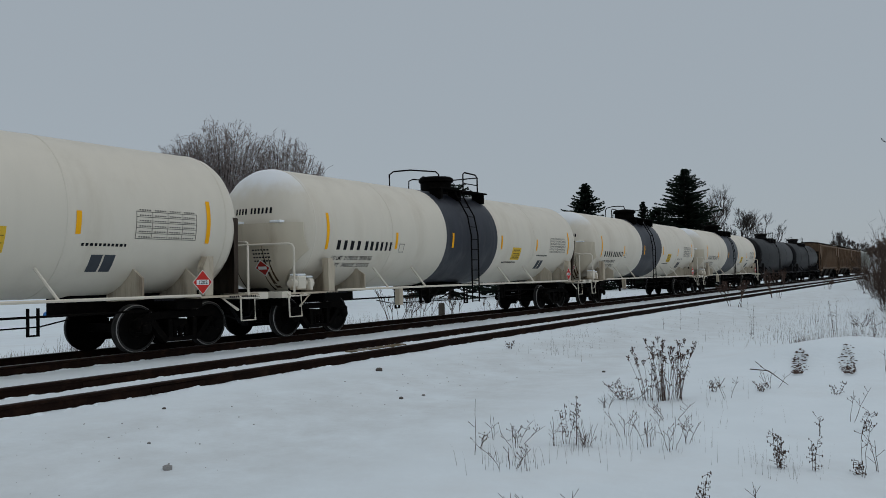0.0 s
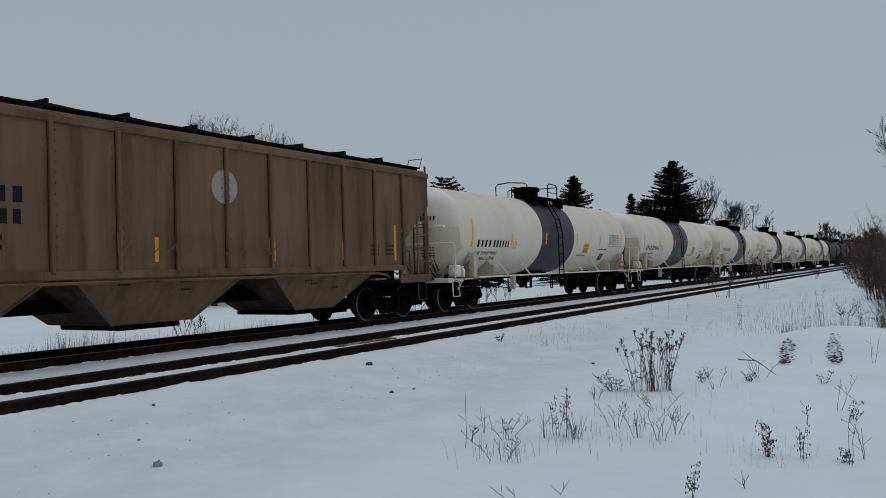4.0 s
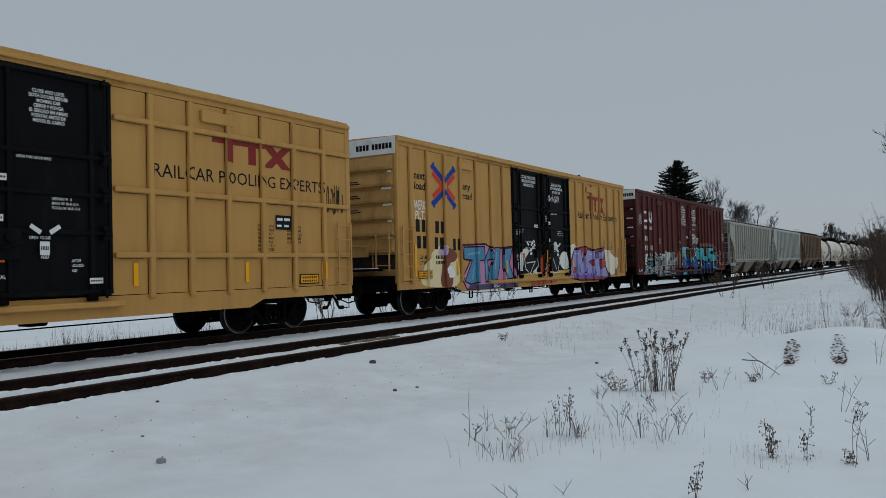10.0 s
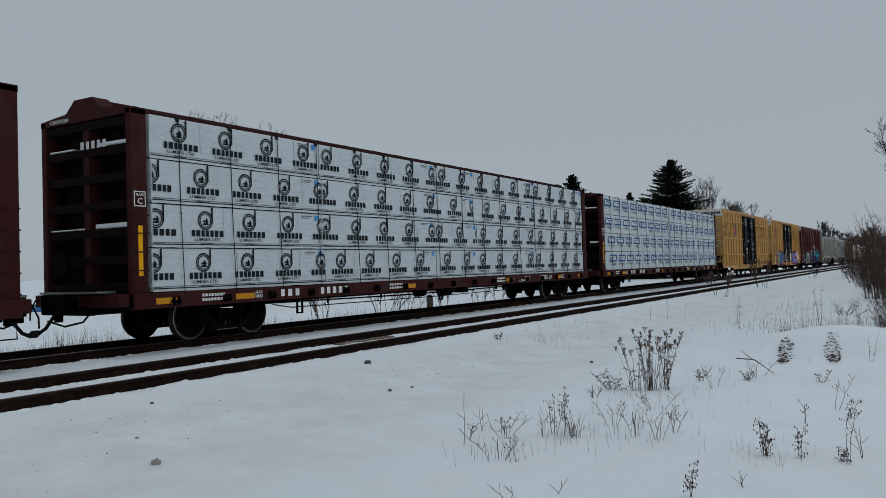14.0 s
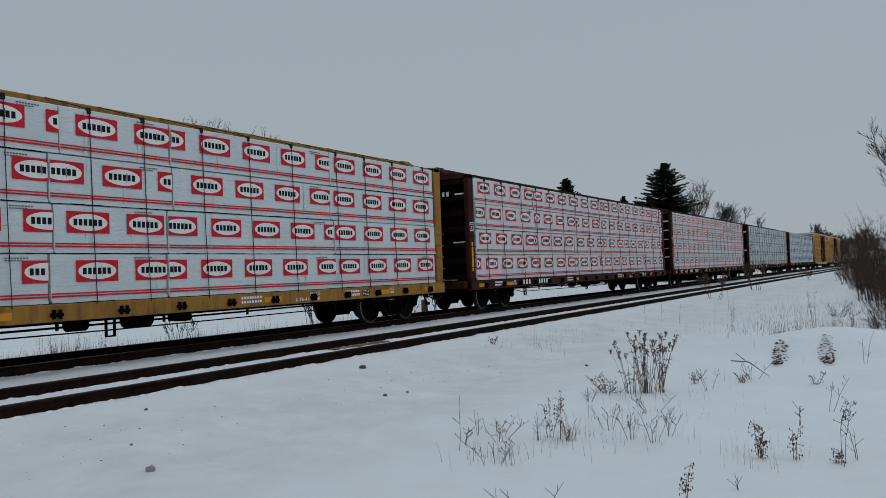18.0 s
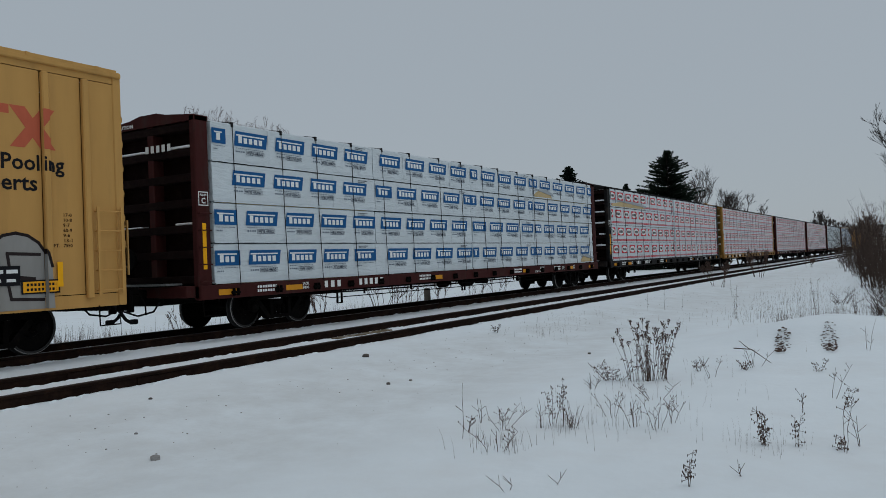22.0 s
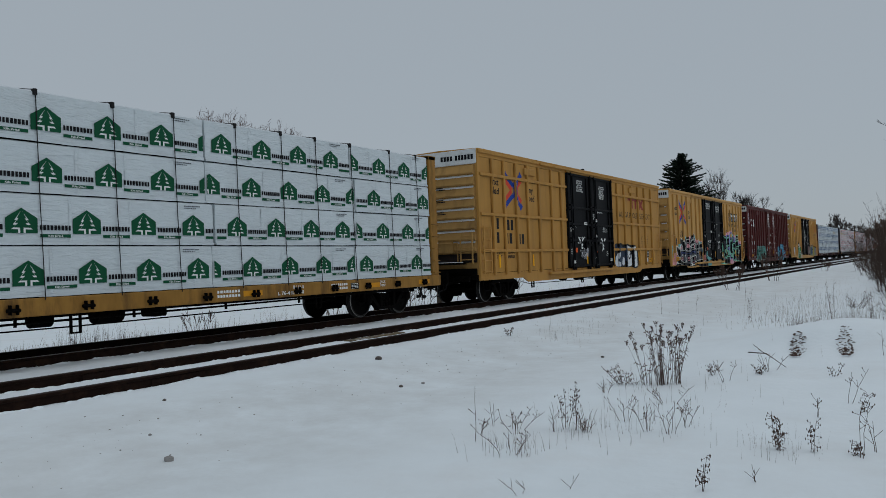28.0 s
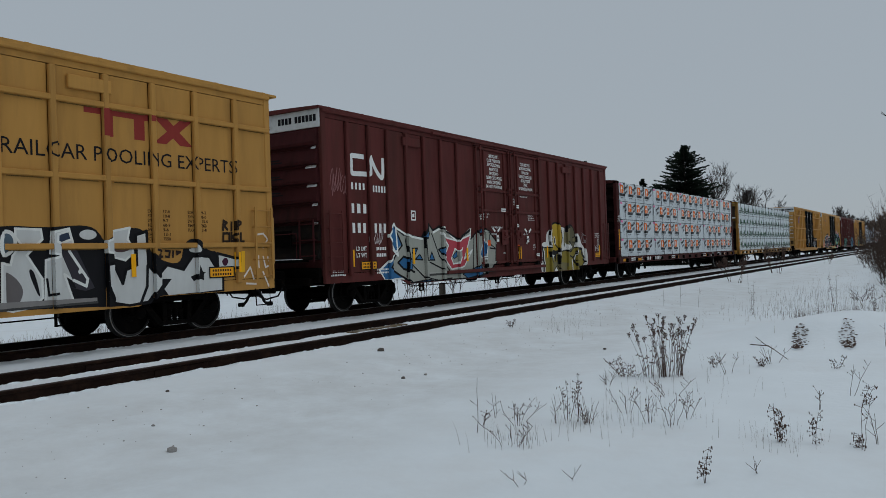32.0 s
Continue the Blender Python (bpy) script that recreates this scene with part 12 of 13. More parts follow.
def dome_tree(x, y, h, r, seed, squash=1.0):
    """A round-topped leafless tree: limbs fan out from a low fork to a dome of fine twigs."""
    rnd = random.Random(seed)
    z0 = snow_height(x, y) - 0.05
    root = new("bare_tree")
    root.matrix_basis = pose(x, y, z0)
    tagged(root, "round-topped leafless tree with fine frosted twigs", "tree")
    limbs, twigs = Geo(), Geo()
    base = h * 0.22
    limbs.tube([(0, 0, 0), (0.05, 0.02, base * 0.6), (0, 0, base)], 0.22, 8, taper=0.8)
    cz, rz = h * 0.52, h * 0.48
    for i in range(290):
        a, e = rnd.uniform(0, 2 * math.pi), math.asin(rnd.uniform(-0.25, 1.0))
        q = rnd.uniform(0.66, 1.0) ** 0.6 * (1 + 0.06 * noise.noise((math.cos(a) * 1.6, math.sin(a) * 1.6, e * 1.8 + seed)))
        end = Vector((r * q * math.cos(e) * math.cos(a), r * q * math.cos(e) * math.sin(a) * squash, cz + rz * q * (abs(math.sin(e)) ** 0.65 if e > 0 else math.sin(e))))
        start = Vector((0, 0, base * rnd.uniform(0.7, 1.0)))
        mid = start.lerp(end, 0.45) + Vector((0, 0, 0.10 * h)) * rnd.uniform(0.0, 0.7) - Vector((end.x, end.y, 0)) * 0.10
        pts = [start]
        for k in range(1, 6):
            t = k / 5
            p = start * (1 - t) ** 2 + mid * 2 * t * (1 - t) + end * t * t
            pts.append(p + Vector((rnd.uniform(-1, 1), rnd.uniform(-1, 1), rnd.uniform(-1, 1))) * 0.10)
        (limbs if i % 8 == 0 else twigs).tube(pts, 0.040 if i % 8 == 0 else 0.018, 4, taper=0.3)
        for k in range(23):
            t = rnd.uniform(0.5, 1.0) * 5
            p = pts[min(4, int(t))].lerp(pts[min(5, int(t) + 1)], t % 1)
            d = ((p - Vector((0, 0, cz * 0.6))).normalized() * 0.5 + Vector((rnd.uniform(-1, 1), rnd.uniform(-1, 1), rnd.uniform(-0.4, 0.8)))).normalized()
            L = rnd.uniform(0.22, 0.62)
            tip = p + d * L
            twigs.tube([p, p + d * L * 0.5 + Vector((0, 0, 0.03)), tip], 0.014, 3, taper=0.6)
            for m in range(4):
                o = p.lerp(tip, rnd.uniform(0.3, 0.95))
                w = (d + Vector((rnd.uniform(-1, 1), rnd.uniform(-1, 1), rnd.uniform(-0.3, 0.9))) * 0.9).normalized() * rnd.uniform(0.15, 0.38)
                twigs.add([tuple(o), tuple(o + Vector((0.022, 0.012, 0.008))), tuple(o + w)], [(0, 1, 2)])
    part("trunk", limbs, BARK, root, smooth=True)
    part("crown", twigs, FROST, root, "fine frosted twigs")["kind"] = "stuff"
    return root


# beyond the tracks
spruce(88.1, 35.4, 12.6, 5.9, 1, top=0.70, sparse=1.7)
spruce(96.5, 26.1, 14.3, 7.2, 2, top=0.70, sparse=1.8)
spruce(95.1, 30.8, 10.6, 2.9, 3, top=0.8, sparse=1.3)
spruce(70.5, 37.8, 9.2, 2.4, 4, top=0.7)
spruce(59.7, 36.7, 10.2, 5.0, 5, lean=1.2, top=0.45, sparse=0.8)
spruce(93.5, 28.6, 9.6, 4.6, 6, top=0.62, sparse=1.2)
spruce(99.0, 24.6, 9.0, 4.4, 7, top=0.6, sparse=1.2)
bare_tree(107.3, 26.0, 13.6, 0.85, 11, mat=DARKTWIG, twig=0.012, depth=5, fine=1.15, wide=0.8)
bare_tree(105.0, 25.0, 13.2, 0.85, 15, mat=DARKTWIG, twig=0.012, depth=5, fine=1.0, wide=0.8)
bare_tree(110.0, 23.4, 10.6, 0.9, 12, mat=DARKTWIG, twig=0.012, depth=5, fine=1.0, wide=0.85)
bare_tree(108.5, 20.4, 9.8, 0.85, 13, mat=DARKTWIG, twig=0.011, depth=5, fine=0.85, stems=2)
bare_tree(104.0, 28.6, 10.4, 0.7, 14, mat=DARKTWIG, twig=0.011, depth=5, fine=0.85)
dome_tree(38.3, 41.6, 13.2, 4.4, 20)
dome_tree(41.5, 39.4, 12.5, 3.8, 21)
dome_tree(36.4, 42.6, 12.0, 2.9, 22)
# distant trees at the end of the line
for i, (tx, ty, th) in enumerate(((300.0, 30.5, 11.5), (306.0, 33.5, 10.5), (296.0, 26.5, 9.5), (310.0, 22.5, 8.0), (320.0, 18.5, 8.5), (318.0, 38.5, 8.0), (330, 14, 8), (335, 9, 9))):
    bare_tree(tx, ty, th * 1.28, 0.62, 40 + i, mat=DARKTWIG, stems=3, depth=5, twig=0.05, fine=0.9, label="distant leafless tree by the line")
def thicket(x, y, h, r, n, seed, mat=THICKET, stem=0.007):
    """A dense leafless thicket: many thin arching stems with side twigs."""
    rnd = random.Random(seed)
    root = new("shrub")
    root.matrix_basis = pose(x, y, snow_height(x, y) - 0.05)
    tagged(root, "dense leafless thicket of thin brown stems beside the track", "shrub")
    stems, twigs = Geo(), Geo()
    for i in range(n):
        a, q = rnd.uniform(0, 6.3), math.sqrt(rnd.random())
        bx, by = 0.6 * r * q * math.cos(a), 0.6 * r * q * math.sin(a)
        lean, hh = rnd.uniform(0.1, 0.75) * r, h * rnd.uniform(0.40, 1.0) ** 1.3 * (1.05 - 0.35 * q)
        b = a + rnd.uniform(-0.9, 0.9)
        pts = []
        for k in range(6):
            t = k / 5
            pts.append(Vector((bx + lean * math.cos(b) * t ** 1.5 + rnd.uniform(-0.04, 0.04), by + lean * math.sin(b) * t ** 1.5 + rnd.uniform(-0.04, 0.04), hh * t)))
        stems.tube(pts, stem * rnd.uniform(0.8, 1.6), 4, taper=0.35)
        for k in range(13):
            t = rnd.uniform(0.2, 0.98) * 5
            p = pts[min(4, int(t))].lerp(pts[min(5, int(t) + 1)], t % 1)
            d = Vector((rnd.uniform(-1, 1), rnd.uniform(-1, 1), rnd.uniform(0.0, 1.1))).normalized()
            L = rnd.uniform(0.15, 0.55) * min(1.0, h / 2.5)
            twigs.tube([p, p + d * L * 0.5, p + d * L + Vector((0, 0, 0.06 * L))], stem * 0.55, 3, taper=0.5)
    part("stem", stems, mat, root)["kind"] = "stuff"
    part("twig", twigs, mat, root)["kind"] = "stuff"
    return root


# thicket on the bank beside the near track
for i, (tx, ty, th, tr, n) in enumerate(((50.0, 2.3, 5.0, 2.1, 70), (57.0, 3.2, 4.8, 2.2, 65), (44.0, 1.4, 4.8, 1.9, 65), (38.0, 0.6, 4.4, 1.8, 60), (68.0, 4.2, 4.4, 2.2, 60), (82.0, 5.2, 4.4, 2.4, 60), (100.0, 6.2, 4.6, 2.6, 60), (33.0, 0.4, 3.4, 1.5, 40), (20.4, 0.75, 1.0, 0.5, 26), (23.5, 0.6, 1.7, 0.7, 34), (27.0, 0.9, 1.9, 0.8, 30), (18.8, 0.75, 0.6, 0.4, 16), (25.0, 2.0, 0.6, 0.6, 14), (35.5, 1.25, 3.5, 1.5, 80), (41.0, 1.7, 3.7, 1.6, 80), (47.5, 2.4, 4.0, 1.7, 70), (30.5, 0.5, 2.8, 1.1, 60), (36.5, 0.3, 4.2, 1.3, 60))):
    thicket(tx, ty, th, tr, int(n * 0.85), 60 + i, THICKET, 0.0055 if tx < 30 else 0.009)
bare_tree(29.0, -1.05, 6.2, 0.7, 80, mat=DARKTWIG, depth=6, twig=0.0055, fine=0.9)
bare_tree(112.0, 6.2, 6.0, 0.7, 81, depth=5, twig=0.02, stems=4, label="leafless thicket at the end of view")
# small leafless shrubs
for i, (tx, ty, th, st) in enumerate(((34.7, 7.5, 1.25, 6), (45.4, 7.6, 1.75, 6), (21.6, 18.2, 1.5, 5), (25.2, 18.0, 1.6, 6), (26.6, 18.6, 1.5, 6), (28.3, 18.8, 1.4, 6), (31.0, 19.0, 1.2, 5), (16.0, 18.4, 0.9, 8), (65.0, 7.4, 1.0, 6), (23.2, 19.2, 1.5, 5), (38.0, 19.5, 1.4, 6), (33.5, 18.4, 1.1, 5))):
    bare_tree(tx, ty, th * 0.95, 0.5 if ty > 10 else 0.6, 100 + i, "shrub", WEED, st, 2 if ty > 10 else 4, "small leafless shrub sticking out of the snow", 0.006 if ty < 10 else 0.007, 0.8)

post = part("fence_post", Geo().lathe([(-0.4, 0.14), (0.55, 0.13), (0.62, 0.11), (0.63, 0.02)], 10, "z"), POSTWOOD, at=pose(27.0, 17.05, -0.35))
tagged(post, "short weathered wooden post beyond the tracks", "post")


def weed(x, y, h, seed, stems=3, heads="seed", spread=0.25, mat=WEED):
    """A dry weed: thin bent stems with side twigs and seed heads."""
    rnd = random.Random(seed)
    root = new("dry_weed")
    root.matrix_basis = pose(x, y, snow_height(x, y) - 0.02)
    tagged(root, {"flat": "dry flat-topped weed clump standing in snow", "seed": "dry weed with small seed heads in snow", "leaf": "withered leafy weed stalk in snow", "bare": "thin bare dry stalk in snow"}[heads], "weed", group="dry weeds")
    hd = Geo()
    for i in range(stems):
        g = Geo()
        a, lean = rnd.uniform(0, 6.3), rnd.uniform(0.05, 1.0) * spread
        hh = h * rnd.uniform(0.72, 1.05)
        bx, by = lean * 0.4 * math.cos(a), lean * 0.4 * math.sin(a)
        pts = []
        for k in range(5):
            t = k / 4
            pts.append((bx + lean * math.cos(a) * t * (0.6 + 0.5 * t) * hh / h + rnd.uniform(-0.008, 0.008), by + lean * math.sin(a) * t * (0.6 + 0.5 * t) * hh / h + rnd.uniform(-0.008, 0.008), hh * t))
        g.tube(pts, 0.0032, 4, taper=0.5)
        tip = Vector(pts[-1])
        if heads == "flat":
            for k in range(9):
                b, q = rnd.uniform(0, 6.3), rnd.uniform(0.005, 0.035)
                e = tip + Vector((q * math.cos(b), q * math.sin(b), rnd.uniform(0.0, 0.03)))
                g.tube([tip - Vector((0, 0, 0.05)), e], 0.0016, 3)
                hd.lathe([(-0.007, 0.003), (0, 0.0085), (0.007, 0.003)], 5, "z", at=tuple(e))
            for k in range(5):
                t = rnd.uniform(0.25, 0.92)
                p = Vector(pts[int(t * 4)]).lerp(Vector(pts[min(4, int(t * 4) + 1)]), t * 4 % 1)
                b = rnd.uniform(0, 6.3)
                e = p + Vector((0.045 * math.cos(b), 0.045 * math.sin(b), rnd.uniform(-0.05, 0.02)))
                hd.add([tuple(p), tuple(p + Vector((0.007, 0.004, 0.018))), tuple(e)], [(0, 1, 2)])
        elif heads == "seed":
            for k in range(4):
                t = rnd.uniform(0.45, 1.0)
                p = Vector(pts[min(3, int(t * 4))]).lerp(Vector(pts[min(4, int(t * 4) + 1)]), t * 4 % 1)
                b = rnd.uniform(0, 6.3)
                e = p + Vector((0.06 * math.cos(b), 0.06 * math.sin(b), rnd.uniform(0.02, 0.09))) * rnd.uniform(0.5, 1.2)
                g.tube([p, e], 0.002, 3)
                hd.lathe([(-0.008, 0.002), (0, 0.0048), (0.007, 0.002)], 5, "z", at=tuple(e))
        elif heads == "leaf":
            for k in range(16):
                t = rnd.uniform(0.15, 1.0)
                p = Vector(pts[min(3, int(t * 4))]).lerp(Vector(pts[min(4, int(t * 4) + 1)]), t * 4 % 1)
                b, q = rnd.uniform(0, 6.3), rnd.uniform(0.02, 0.055)
                e = p + Vector((q * math.cos(b), q * math.sin(b), rnd.uniform(-0.02, 0.04)))
                g.tube([p, e], 0.0018, 3)
                hd.lathe([(-0.011, 0.002), (0.0, rnd.uniform(0.003, 0.0065)), (0.010, 0.0015)], 5, "z", at=tuple(e))
        else:
            for k in range(2):
                t = rnd.uniform(0.3, 0.8)
                p = Vector(pts[min(3, int(t * 4))])
                b = rnd.uniform(0, 6.3)
                g.tube([p, p + Vector((0.07 * math.cos(b), 0.07 * math.sin(b), 0.06))], 0.002, 3)
        part("stem", g, mat, root)
    if hd.f:
        part("seed_head", hd, mat, root)["kind"] = "stuff"
    return root


weed(10.15, 3.12, 0.78, 1, 11, "flat", 0.27)
weed(10.3, 3.00, 0.74, 2, 10, "flat", 0.23)
weed(10.1, 3.26, 0.64, 3, 8, "flat", 0.22)
weed(10.2, 2.88, 0.70, 4, 7, "flat", 0.15)
weed(10.2, 3.08, 0.50, 5, 15, "bare", 0.20)
weed(10.05, 3.55, 0.26, 6, 8, "leaf", 0.34)
for i, (wx, wy, wh, n, kind, sp) in enumerate((
        (6.64, 3.85, 0.57, 1, "bare", 0.12), (7.29, 4.00, 0.35, 2, "bare", 0.12), (6.27, 3.29, 0.24, 4, "seed", 0.2), (7.2, 3.72, 0.20, 4, "seed", 0.22), (7.28, 3.31, 0.34, 2, "bare", 0.1), (7.44, 3.26, 0.42, 3, "leaf", 0.10),
        (7.40, 3.14, 0.52, 2, "leaf", 0.08), (7.39, 3.03, 0.26, 8, "bare", 0.2), (7.93, 2.82, 0.26, 4, "seed", 0.16), (7.62, 2.49, 0.28, 4, "seed", 0.16), (7.58, 2.25, 0.30, 4, "seed", 0.15), (7.88, 2.20, 0.22, 4, "seed", 0.14),
        (8.9, 2.65, 0.22, 4, "seed", 0.2), (9.4, 3.6, 0.22, 5, "bare", 0.15), (7.27, 1.25, 0.35, 3, "leaf", 0.07), (7.22, 1.22, 0.24, 2, "leaf", 0.10), (7.29, 0.99, 0.30, 2, "leaf", 0.06), (7.24, 0.63, 0.50, 2, "seed", 0.16), (7.49, 0.52, 0.30, 2, "bare", 0.3),
        (7.32, 0.67, 0.16, 2, "leaf", 0.08), (5.85, 1.53, 0.27, 2, "leaf", 0.06), (6.23, 1.23, 0.13, 2, "bare", 0.12), (9.34, 0.92, 0.42, 2, "seed", 0.2), (11.0, 1.19, 0.16, 2, "leaf", 0.1), (5.26, 2.66, 0.14, 2, "bare", 0.16), (5.54, 2.42, 0.13, 1, "bare", 0.12),
        (11.3, 2.02, 0.30, 5, "bare", 0.35), (10.99, 2.06, 0.14, 3, "leaf", 0.1), (10.40, 2.36, 0.26, 3, "seed", 0.2), (22.1, 6.68, 0.62, 1, "bare", 0.05), (22.75, 6.40, 0.58, 1, "bare", 0.05), (22.79, 5.93, 0.58, 1, "bare", 0.05), (20.4, 4.0, 0.85, 2, "leaf", 0.1),
        (14.69, 7.63, 0.18, 4, "leaf", 0.12), (20.37, 2.17, 0.87, 3, "leaf", 0.12), (19.5, 1.3, 0.9, 3, "leaf", 0.15), (12.8, 0.75, 0.5, 2, "bare", 0.2), (6.9, 3.95, 0.16, 3, "seed", 0.12), (7.05, 3.62, 0.2, 3, "seed", 0.12), (10.9, 2.65, 0.16, 3, "leaf", 0.1), (8.6, 1.1, 0.2, 2, "seed", 0.1), (9.0, 0.75, 0.22, 2, "leaf", 0.1), (29.5, 5.9, 1.1, 1, "bare", 0.05))):
    weed(wx, wy, wh, 200 + i, n, kind, sp)


def grass_patch(name, label, spots, count, hmin, hmax, seed, mat, wide=0.004):
    """Thin dry blades over an area: spots are (x, y, spread x, spread y)."""
    rnd = random.Random(seed)
    g = Geo()
    for i in range(count):
        cx, cy, sx, sy = rnd.choice(spots)
        x, y = rnd.gauss(cx, sx), rnd.gauss(cy, sy)
        if 8.3 < y < 15.6:
            continue
        z, h = snow_height(x, y) - 0.01, rnd.uniform(hmin, hmax)
        a, lean = rnd.uniform(0, 6.3), rnd.uniform(0.0, 0.35) * h
        dx, dy = lean * math.cos(a), lean * math.sin(a)
        w = wide * rnd.uniform(0.6, 1.3)
        g.add([(x - w, y + w * 0.3, z), (x + w, y - w * 0.3, z), (x + dx * 0.4 + w * 0.7, y + dy * 0.4, z + h * 0.6), (x + dx * 0.4 - w * 0.7, y + dy * 0.4, z + h * 0.6), (x + dx, y + dy, z + h)], [(0, 1, 2, 3), (3, 2, 4)])
    tagged(part(name, g, mat), label, "grass", kind="stuff")


grass_patch("dry_grass", "sparse dry grass blades on the snowy bank", ((22, 3.4, 2.6, 1.0), (25, 2.4, 4.0, 1.0), (33, 3.6, 6.0, 1.2), (24, 1.2, 3.0, 0.6), (45, 4.0, 8, 1.0)), 650, 0.08, 0.32, 1, GRASS, 0.0045)
grass_patch("weed_grass", "thin brown blades among the weeds", ((10.3, 3.2, 0.55, 0.4), (7.4, 3.1, 0.25, 0.2), (7.7, 2.5, 0.35, 0.3), (6.4, 3.3, 0.2, 0.2), (17.5, 7.2, 1.2, 0.4), (15.4, 6.7, 0.7, 0.3), (9.0, 2.8, 0.7, 0.5), (7.3, 1.2, 0.25, 0.2)), 420, 0.06, 0.26, 2, WEED, 0.0022)
grass_patch("bank_grass", "darker brown grass on the bank by the thicket", ((20.5, 3.0, 0.9, 0.7), (21.5, 1.8, 1.2, 0.5), (26, 3.4, 2.0, 0.6), (30, 2.4, 3.0, 0.8), (18.5, 2.6, 0.5, 0.25), (23, 1.0, 2.0, 0.5), (28, 4.0, 3.0, 0.7), (19.8, 1.6, 0.8, 0.4), (22.0, 0.9, 1.2, 0.4)), 1150, 0.07, 0.38, 5, WEED, 0.005)
grass_patch("far_grass", "dry grass beyond the tracks", ((12, 18.5, 1.2, 0.5), (14.5, 18.8, 1.0, 0.6), (17.5, 18.6, 1.6, 0.6), (22, 19, 2.5, 0.8), (30, 19.5, 4, 0.8), (44, 20, 8, 1.5), (10, 18.2, 1.0, 0.4), (70, 22, 15, 3)), 750, 0.10, 0.42, 3, GRASS, 0.0035)
grass_patch("far_weeds", "dark tangled weeds beyond the tracks", ((12.2, 18.4, 0.35, 0.3), (13.6, 18.9, 0.3, 0.4), (16.2, 18.5, 0.5, 0.3), (19.5, 18.8, 0.4, 0.4), (24.0, 19.0, 0.7, 0.4), (29.5, 19.2, 0.8, 0.5), (36, 19.6, 1.2, 0.6), (50, 20.5, 2.5, 1.0)), 520, 0.20, 0.72, 13, WEED, 0.0035)


def clump(name, x, y, r, seed, mat, label, cat, flat=0.7, sink=0.35):
    rnd = random.Random(seed)
    bm = bmesh.new()
    bmesh.ops.create_icosphere(bm, subdivisions=2, radius=r)
    for v in bm.verts:
        n = noise.noise(v.co * (2.2 / r) + Vector((seed, 0, 0)))
        v.co *= 1 + 0.35 * n
        v.co.z *= flat
    me = bpy.data.meshes.new(name)
    bm.to_mesh(me)
    bm.free()
    me.materials.append(mat)
    ob = part(name, me, None, at=pose(x, y, snow_height(x, y) + r * flat * (1 - sink) * 0.6, 0, 0, seed * 40))
    tagged(ob, label, cat, group="stones on the snow")
    return ob


PALEROCK = material("pale_stone", (0.30, 0.29, 0.28), 0.9, vary=0.3, scale=20, bump=0.5)
for i, (sx, sy, sr, dark) in enumerate(((10.45, 7.82, 0.055, 1), (4.76, 5.93, 0.044, 0), (5.2, 6.75, 0.018, 0), (6.3, 7.9, 0.024, 1), (8.9, 6.3, 0.03, 1), (9.3, 6.2, 0.025, 0), (12.8, 4.9, 0.03, 1))):
    clump("stone", sx, sy, sr, i + 1, ROCK if dark else PALEROCK, "small dark stone lying on the snow" if dark else "small grey stone half sunk in snow", "stone")
rnd = random.Random(9)
g = Geo()
for i in range(420):
    x, y = rnd.uniform(3, 30), rnd.gauss(6.9, 0.9)
    if y > 8.2 or y < 4.2:
        continue
    z, r = snow_height(x, y), rnd.choice((0.004, 0.005, 0.007, 0.011))
    g.lathe([(z - r * 0.4, r * 0.8), (z + r * 0.3, r), (z + r * 0.8, r * 0.3)], 5, "z", at=(x, y, 0))
tagged(part("grit", g, PALEROCK), "grit and crumbs scattered over the snow", "grit", kind="stuff")
for fx, fy in FEET:
    g = Geo()
    for i in range(150):
        a, b = rnd.uniform(-0.62, 0.62), rnd.uniform(-1, 1)
        b = 0.105 * b * math.sqrt(max(0.0, 1 - (a / 0.66) ** 2)) * (1.0 if rnd.random() < 0.85 else 1.3)
        x, y = fx + a, fy + b + a * 0.10
        z, r = snow_height(x, y) + 0.034, rnd.uniform(0.006, 0.018)
        c = Geo().lathe([(-r * 0.3, r), (r * 0.25, r * 0.75), (r * 0.5, r * 0.2)], 6, "z")
        t = rnd.uniform(0, 3)
        g.add([(x + p[0] * math.cos(t) * 1.6 - p[1] * math.sin(t) * 0.7, y + p[0] * math.sin(t) * 1.6 + p[1] * math.cos(t) * 0.7, z + p[2]) for p in c.v], c.f)
    tagged(part("bared_turf", g, WEED), "dark turf bared in a footprint in the snow", "turf", kind="stuff")
branch_g = Geo().tube([(11.75, 2.35, -0.05), (11.4, 2.05, -0.02), (11.0, 1.75, -0.14)], 0.008, 5, taper=0.5)
branch_g.tube([(11.45, 2.08, -0.03), (11.35, 2.2, 0.1)], 0.005, 4).tube([(11.3, 1.98, -0.05), (11.15, 2.1, 0.06)], 0.004, 4)
tagged(part("fallen_twig", branch_g, WEED), "dark fallen twig caught in the snow", "twig")


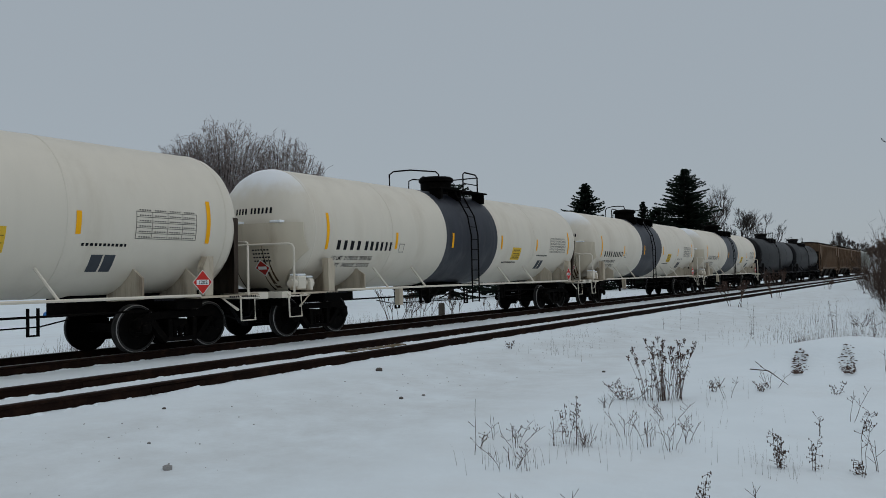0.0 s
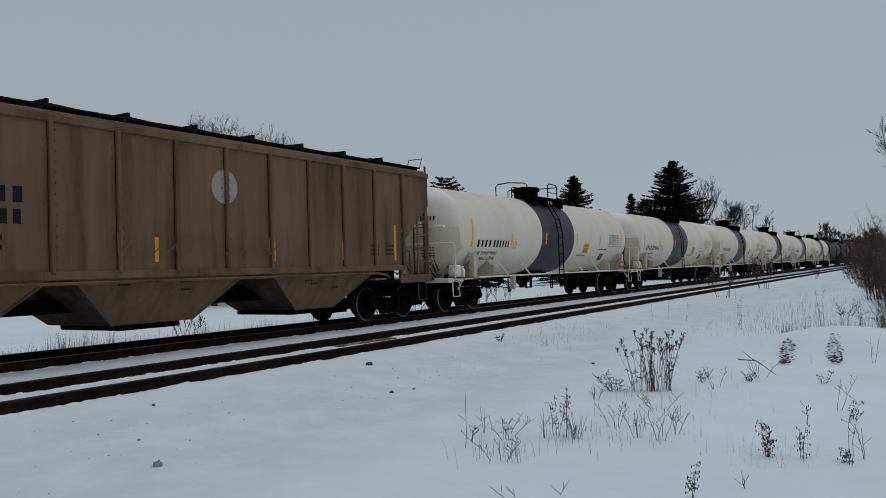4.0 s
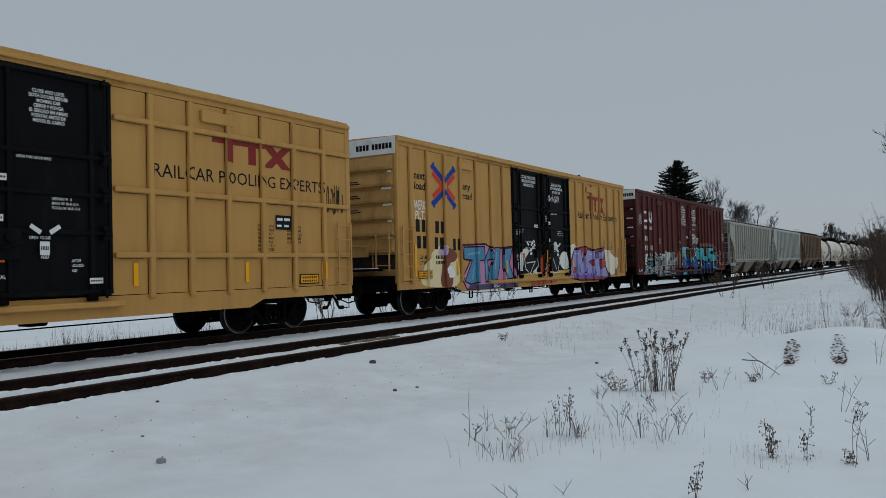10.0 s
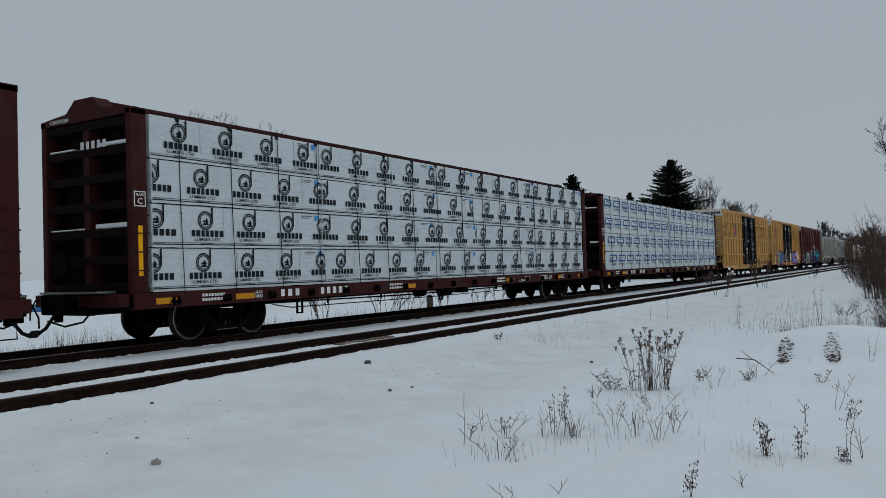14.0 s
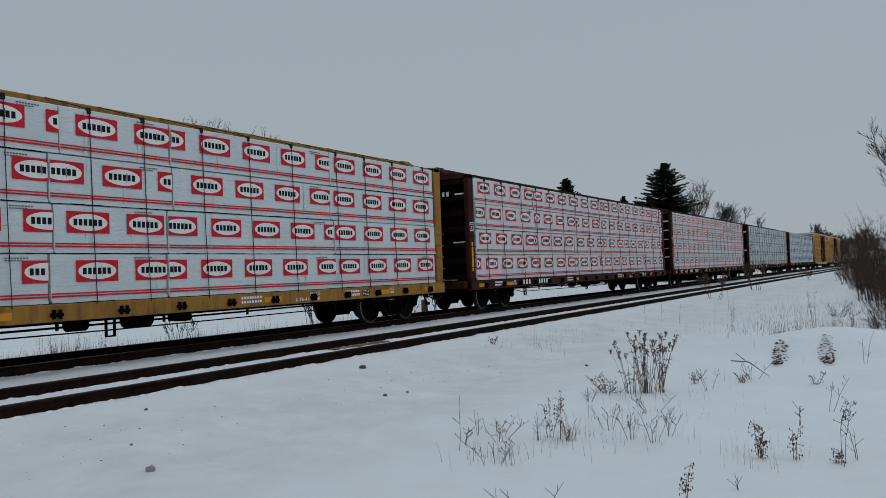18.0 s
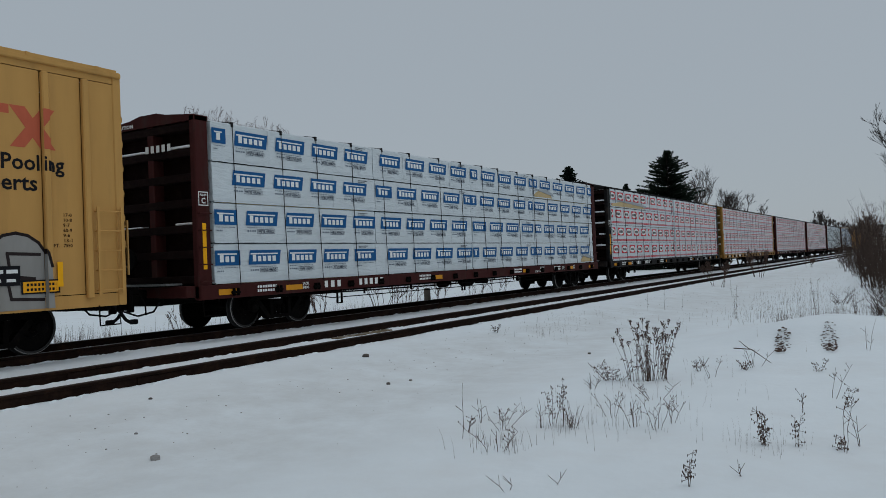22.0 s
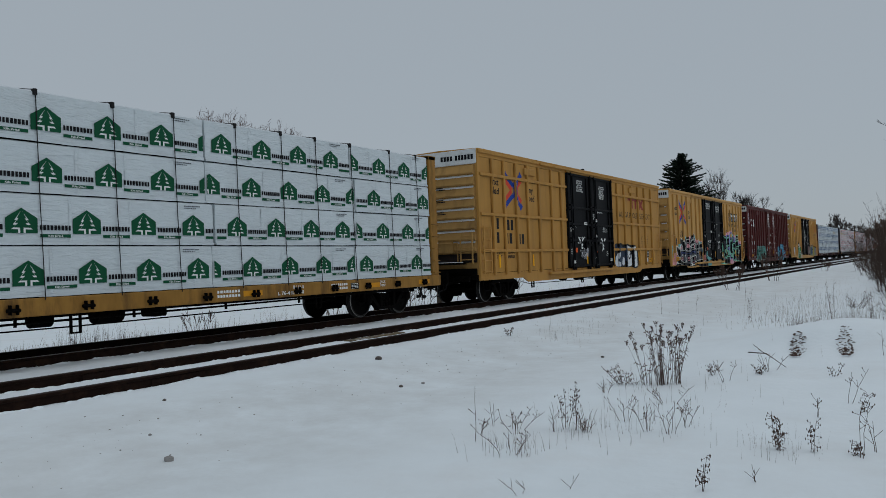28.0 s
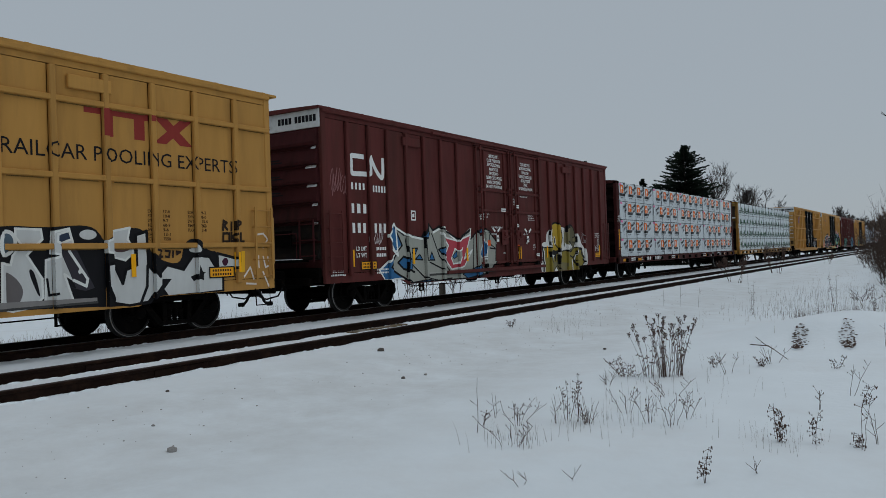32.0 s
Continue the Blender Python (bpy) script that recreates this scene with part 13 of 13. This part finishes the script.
# ---- the yard beyond the field ----
SIDING = material("white_house_siding", (0.66, 0.66, 0.64), 0.7, vary=0.05, scale=2, bump=0.1)
SHUTTER = material("black_shutter_paint", (0.022, 0.022, 0.026), 0.6, vary=0.2, scale=4)
REDWOOD = material("dark_red_boards", (0.13, 0.028, 0.032), 0.75, vary=0.25, scale=3, streak=4)
ROOFSNOW = material("snowy_roof", (0.76, 0.80, 0.84), 0.85, vary=0.06, scale=1.0, bump=0.2)
YARDPANE = material("dim_window_glass", (0.10, 0.12, 0.14), 0.15, vary=0.1, spec=0.5)
TARP = material("blue_tarpaulin", (0.025, 0.14, 0.36), 0.45, vary=0.25, scale=4, bump=0.3, bump_scale=14, spec=0.3)


def far_house(x, y, turn):
    """A low white house; its own x runs along the front, y away from the tracks."""
    root = new("house")
    root.matrix_basis = pose(x, y, -0.66, 0, 0, turn)
    tagged(root, "low white house with black shutters beyond the snowy field", "house")
    part("wall", Geo().box(-2.9, 5.4, 0.0, 5.6, -0.1, 2.45), SIDING, root)
    g = Geo()
    for k in range(16):
        g.prism([(-0.022, 0.16 * k), (-0.004, 0.16 * k), (-0.002, 0.16 * k + 0.155)], -2.9, 5.4, "x")
    part("siding", g, SIDING, root)["kind"] = "stuff"
    part("roof", Geo().prism([(-0.4, 2.40), (-0.4, 2.55), (2.8, 3.85), (6.0, 2.55), (6.0, 2.40)], -3.2, 5.7, "x"), ROOFSNOW, root, "shallow roof under snow")
    for wx in (-2.36, -0.68):
        win = part("window", Geo().box(wx - 0.22, wx + 0.22, -0.05, 0.02, 0.42, 1.55, 0.008), SIDING, root, "window between black shutters")
        for a in (0, 1):
            for b in (0, 1):
                part("pane", Geo().box(wx - 0.19 + 0.195 * a, wx - 0.005 + 0.195 * a, -0.056, -0.051, 0.48 + 0.53 * b, 0.97 + 0.53 * b), YARDPANE, win)
        for e in (-1, 1):
            part("shutter", Geo().box(wx + e * 0.34 - 0.105, wx + e * 0.34 + 0.105, -0.07, -0.024, 0.42, 1.55, 0.008), SHUTTER, root, "black shutter")
    part("door", Geo().box(-1.75, -1.32, -0.06, -0.024, 0.0, 1.85, 0.008), paint(168, 170, 172), root, "pale grey door")
    shed = part("lean_to", Geo().box(0.02, 0.98, -0.5, -0.03, 0.0, 2.0), REDWOOD, root, "dark red boarded lean-to")
    for e in range(4):
        part("board", Geo().box(0.04 + 0.235 * e, 0.255 + 0.235 * e, -0.53, -0.50, 0.02, 1.98, 0.006), REDWOOD, shed)
    part("porch_post", Geo().box(1.08, 1.18, -0.6, -0.5, 0.0, 2.1, 0.01), SIDING, root)
    return root


far_house(36.08, 44.06, -38.9)
ramp = new("garden_slide")
ramp.matrix_basis = pose(33.2, 46.0, -0.64, 0, 0, -38.9)
tagged(ramp, "small dark red garden slide standing on the snow", "slide")
part("chute", Geo().prism([(-0.45, 0.55), (-0.36, 0.62), (0.45, 0.04), (0.36, 0.0)], -0.24, 0.24), REDWOOD, ramp)
for e in (-0.2, 0.2):
    part("leg", Geo().box(-0.42, -0.36, e - 0.03, e + 0.03, -0.05, 0.55), REDWOOD, ramp)
g = bmesh.new()
bmesh.ops.create_icosphere(g, subdivisions=3, radius=1.0)
for v in g.verts:
    v.co *= 1 + 0.22 * noise.noise(v.co * 1.9) + 0.10 * noise.noise(v.co * 4.5 + Vector((3, 1, 0)))
    v.co = Vector((v.co.x * 0.55, v.co.y * 0.42, max(-0.05, v.co.z * 0.50)))
me = bpy.data.meshes.new("tarpaulin_heap")
g.to_mesh(me)
g.free()
me.materials.append(TARP)
tagged(part("tarpaulin_heap", me, None, at=pose(29.25, 47.2, -0.66, 0, 0, 20)), "heap under a crumpled blue tarpaulin on the snow", "tarpaulin")


# ---- motion ----
def travelled(t):
    return RUN[0] * t + RUN[1] * t * t


def motions():
    """The train runs past; its wheelsets roll, all alike."""
    times = [4.0 * i for i in range(9)]
    for car, u in TRAIN:
        walk(car, [(t, pose(u + travelled(t), TRACK_FAR, 0)) for t in times])
    ticks = [i / FPS for i in range(0, 32 * FPS + 1)]
    first = {}
    for wheel, side in WHEELS:
        if side not in first:
            walk(wheel, [(t, pose(side * 0.89, 0, 0.457, 0, math.degrees(travelled(t) / 0.457) % 360, 0)) for t in ticks])
            first[side] = wheel.animation_data
        else:
            wheel.rotation_mode = "QUATERNION"
            wheel.animation_data_create()
            wheel.animation_data.action = first[side].action
            wheel.animation_data.action_slot = first[side].action_slot


motions()
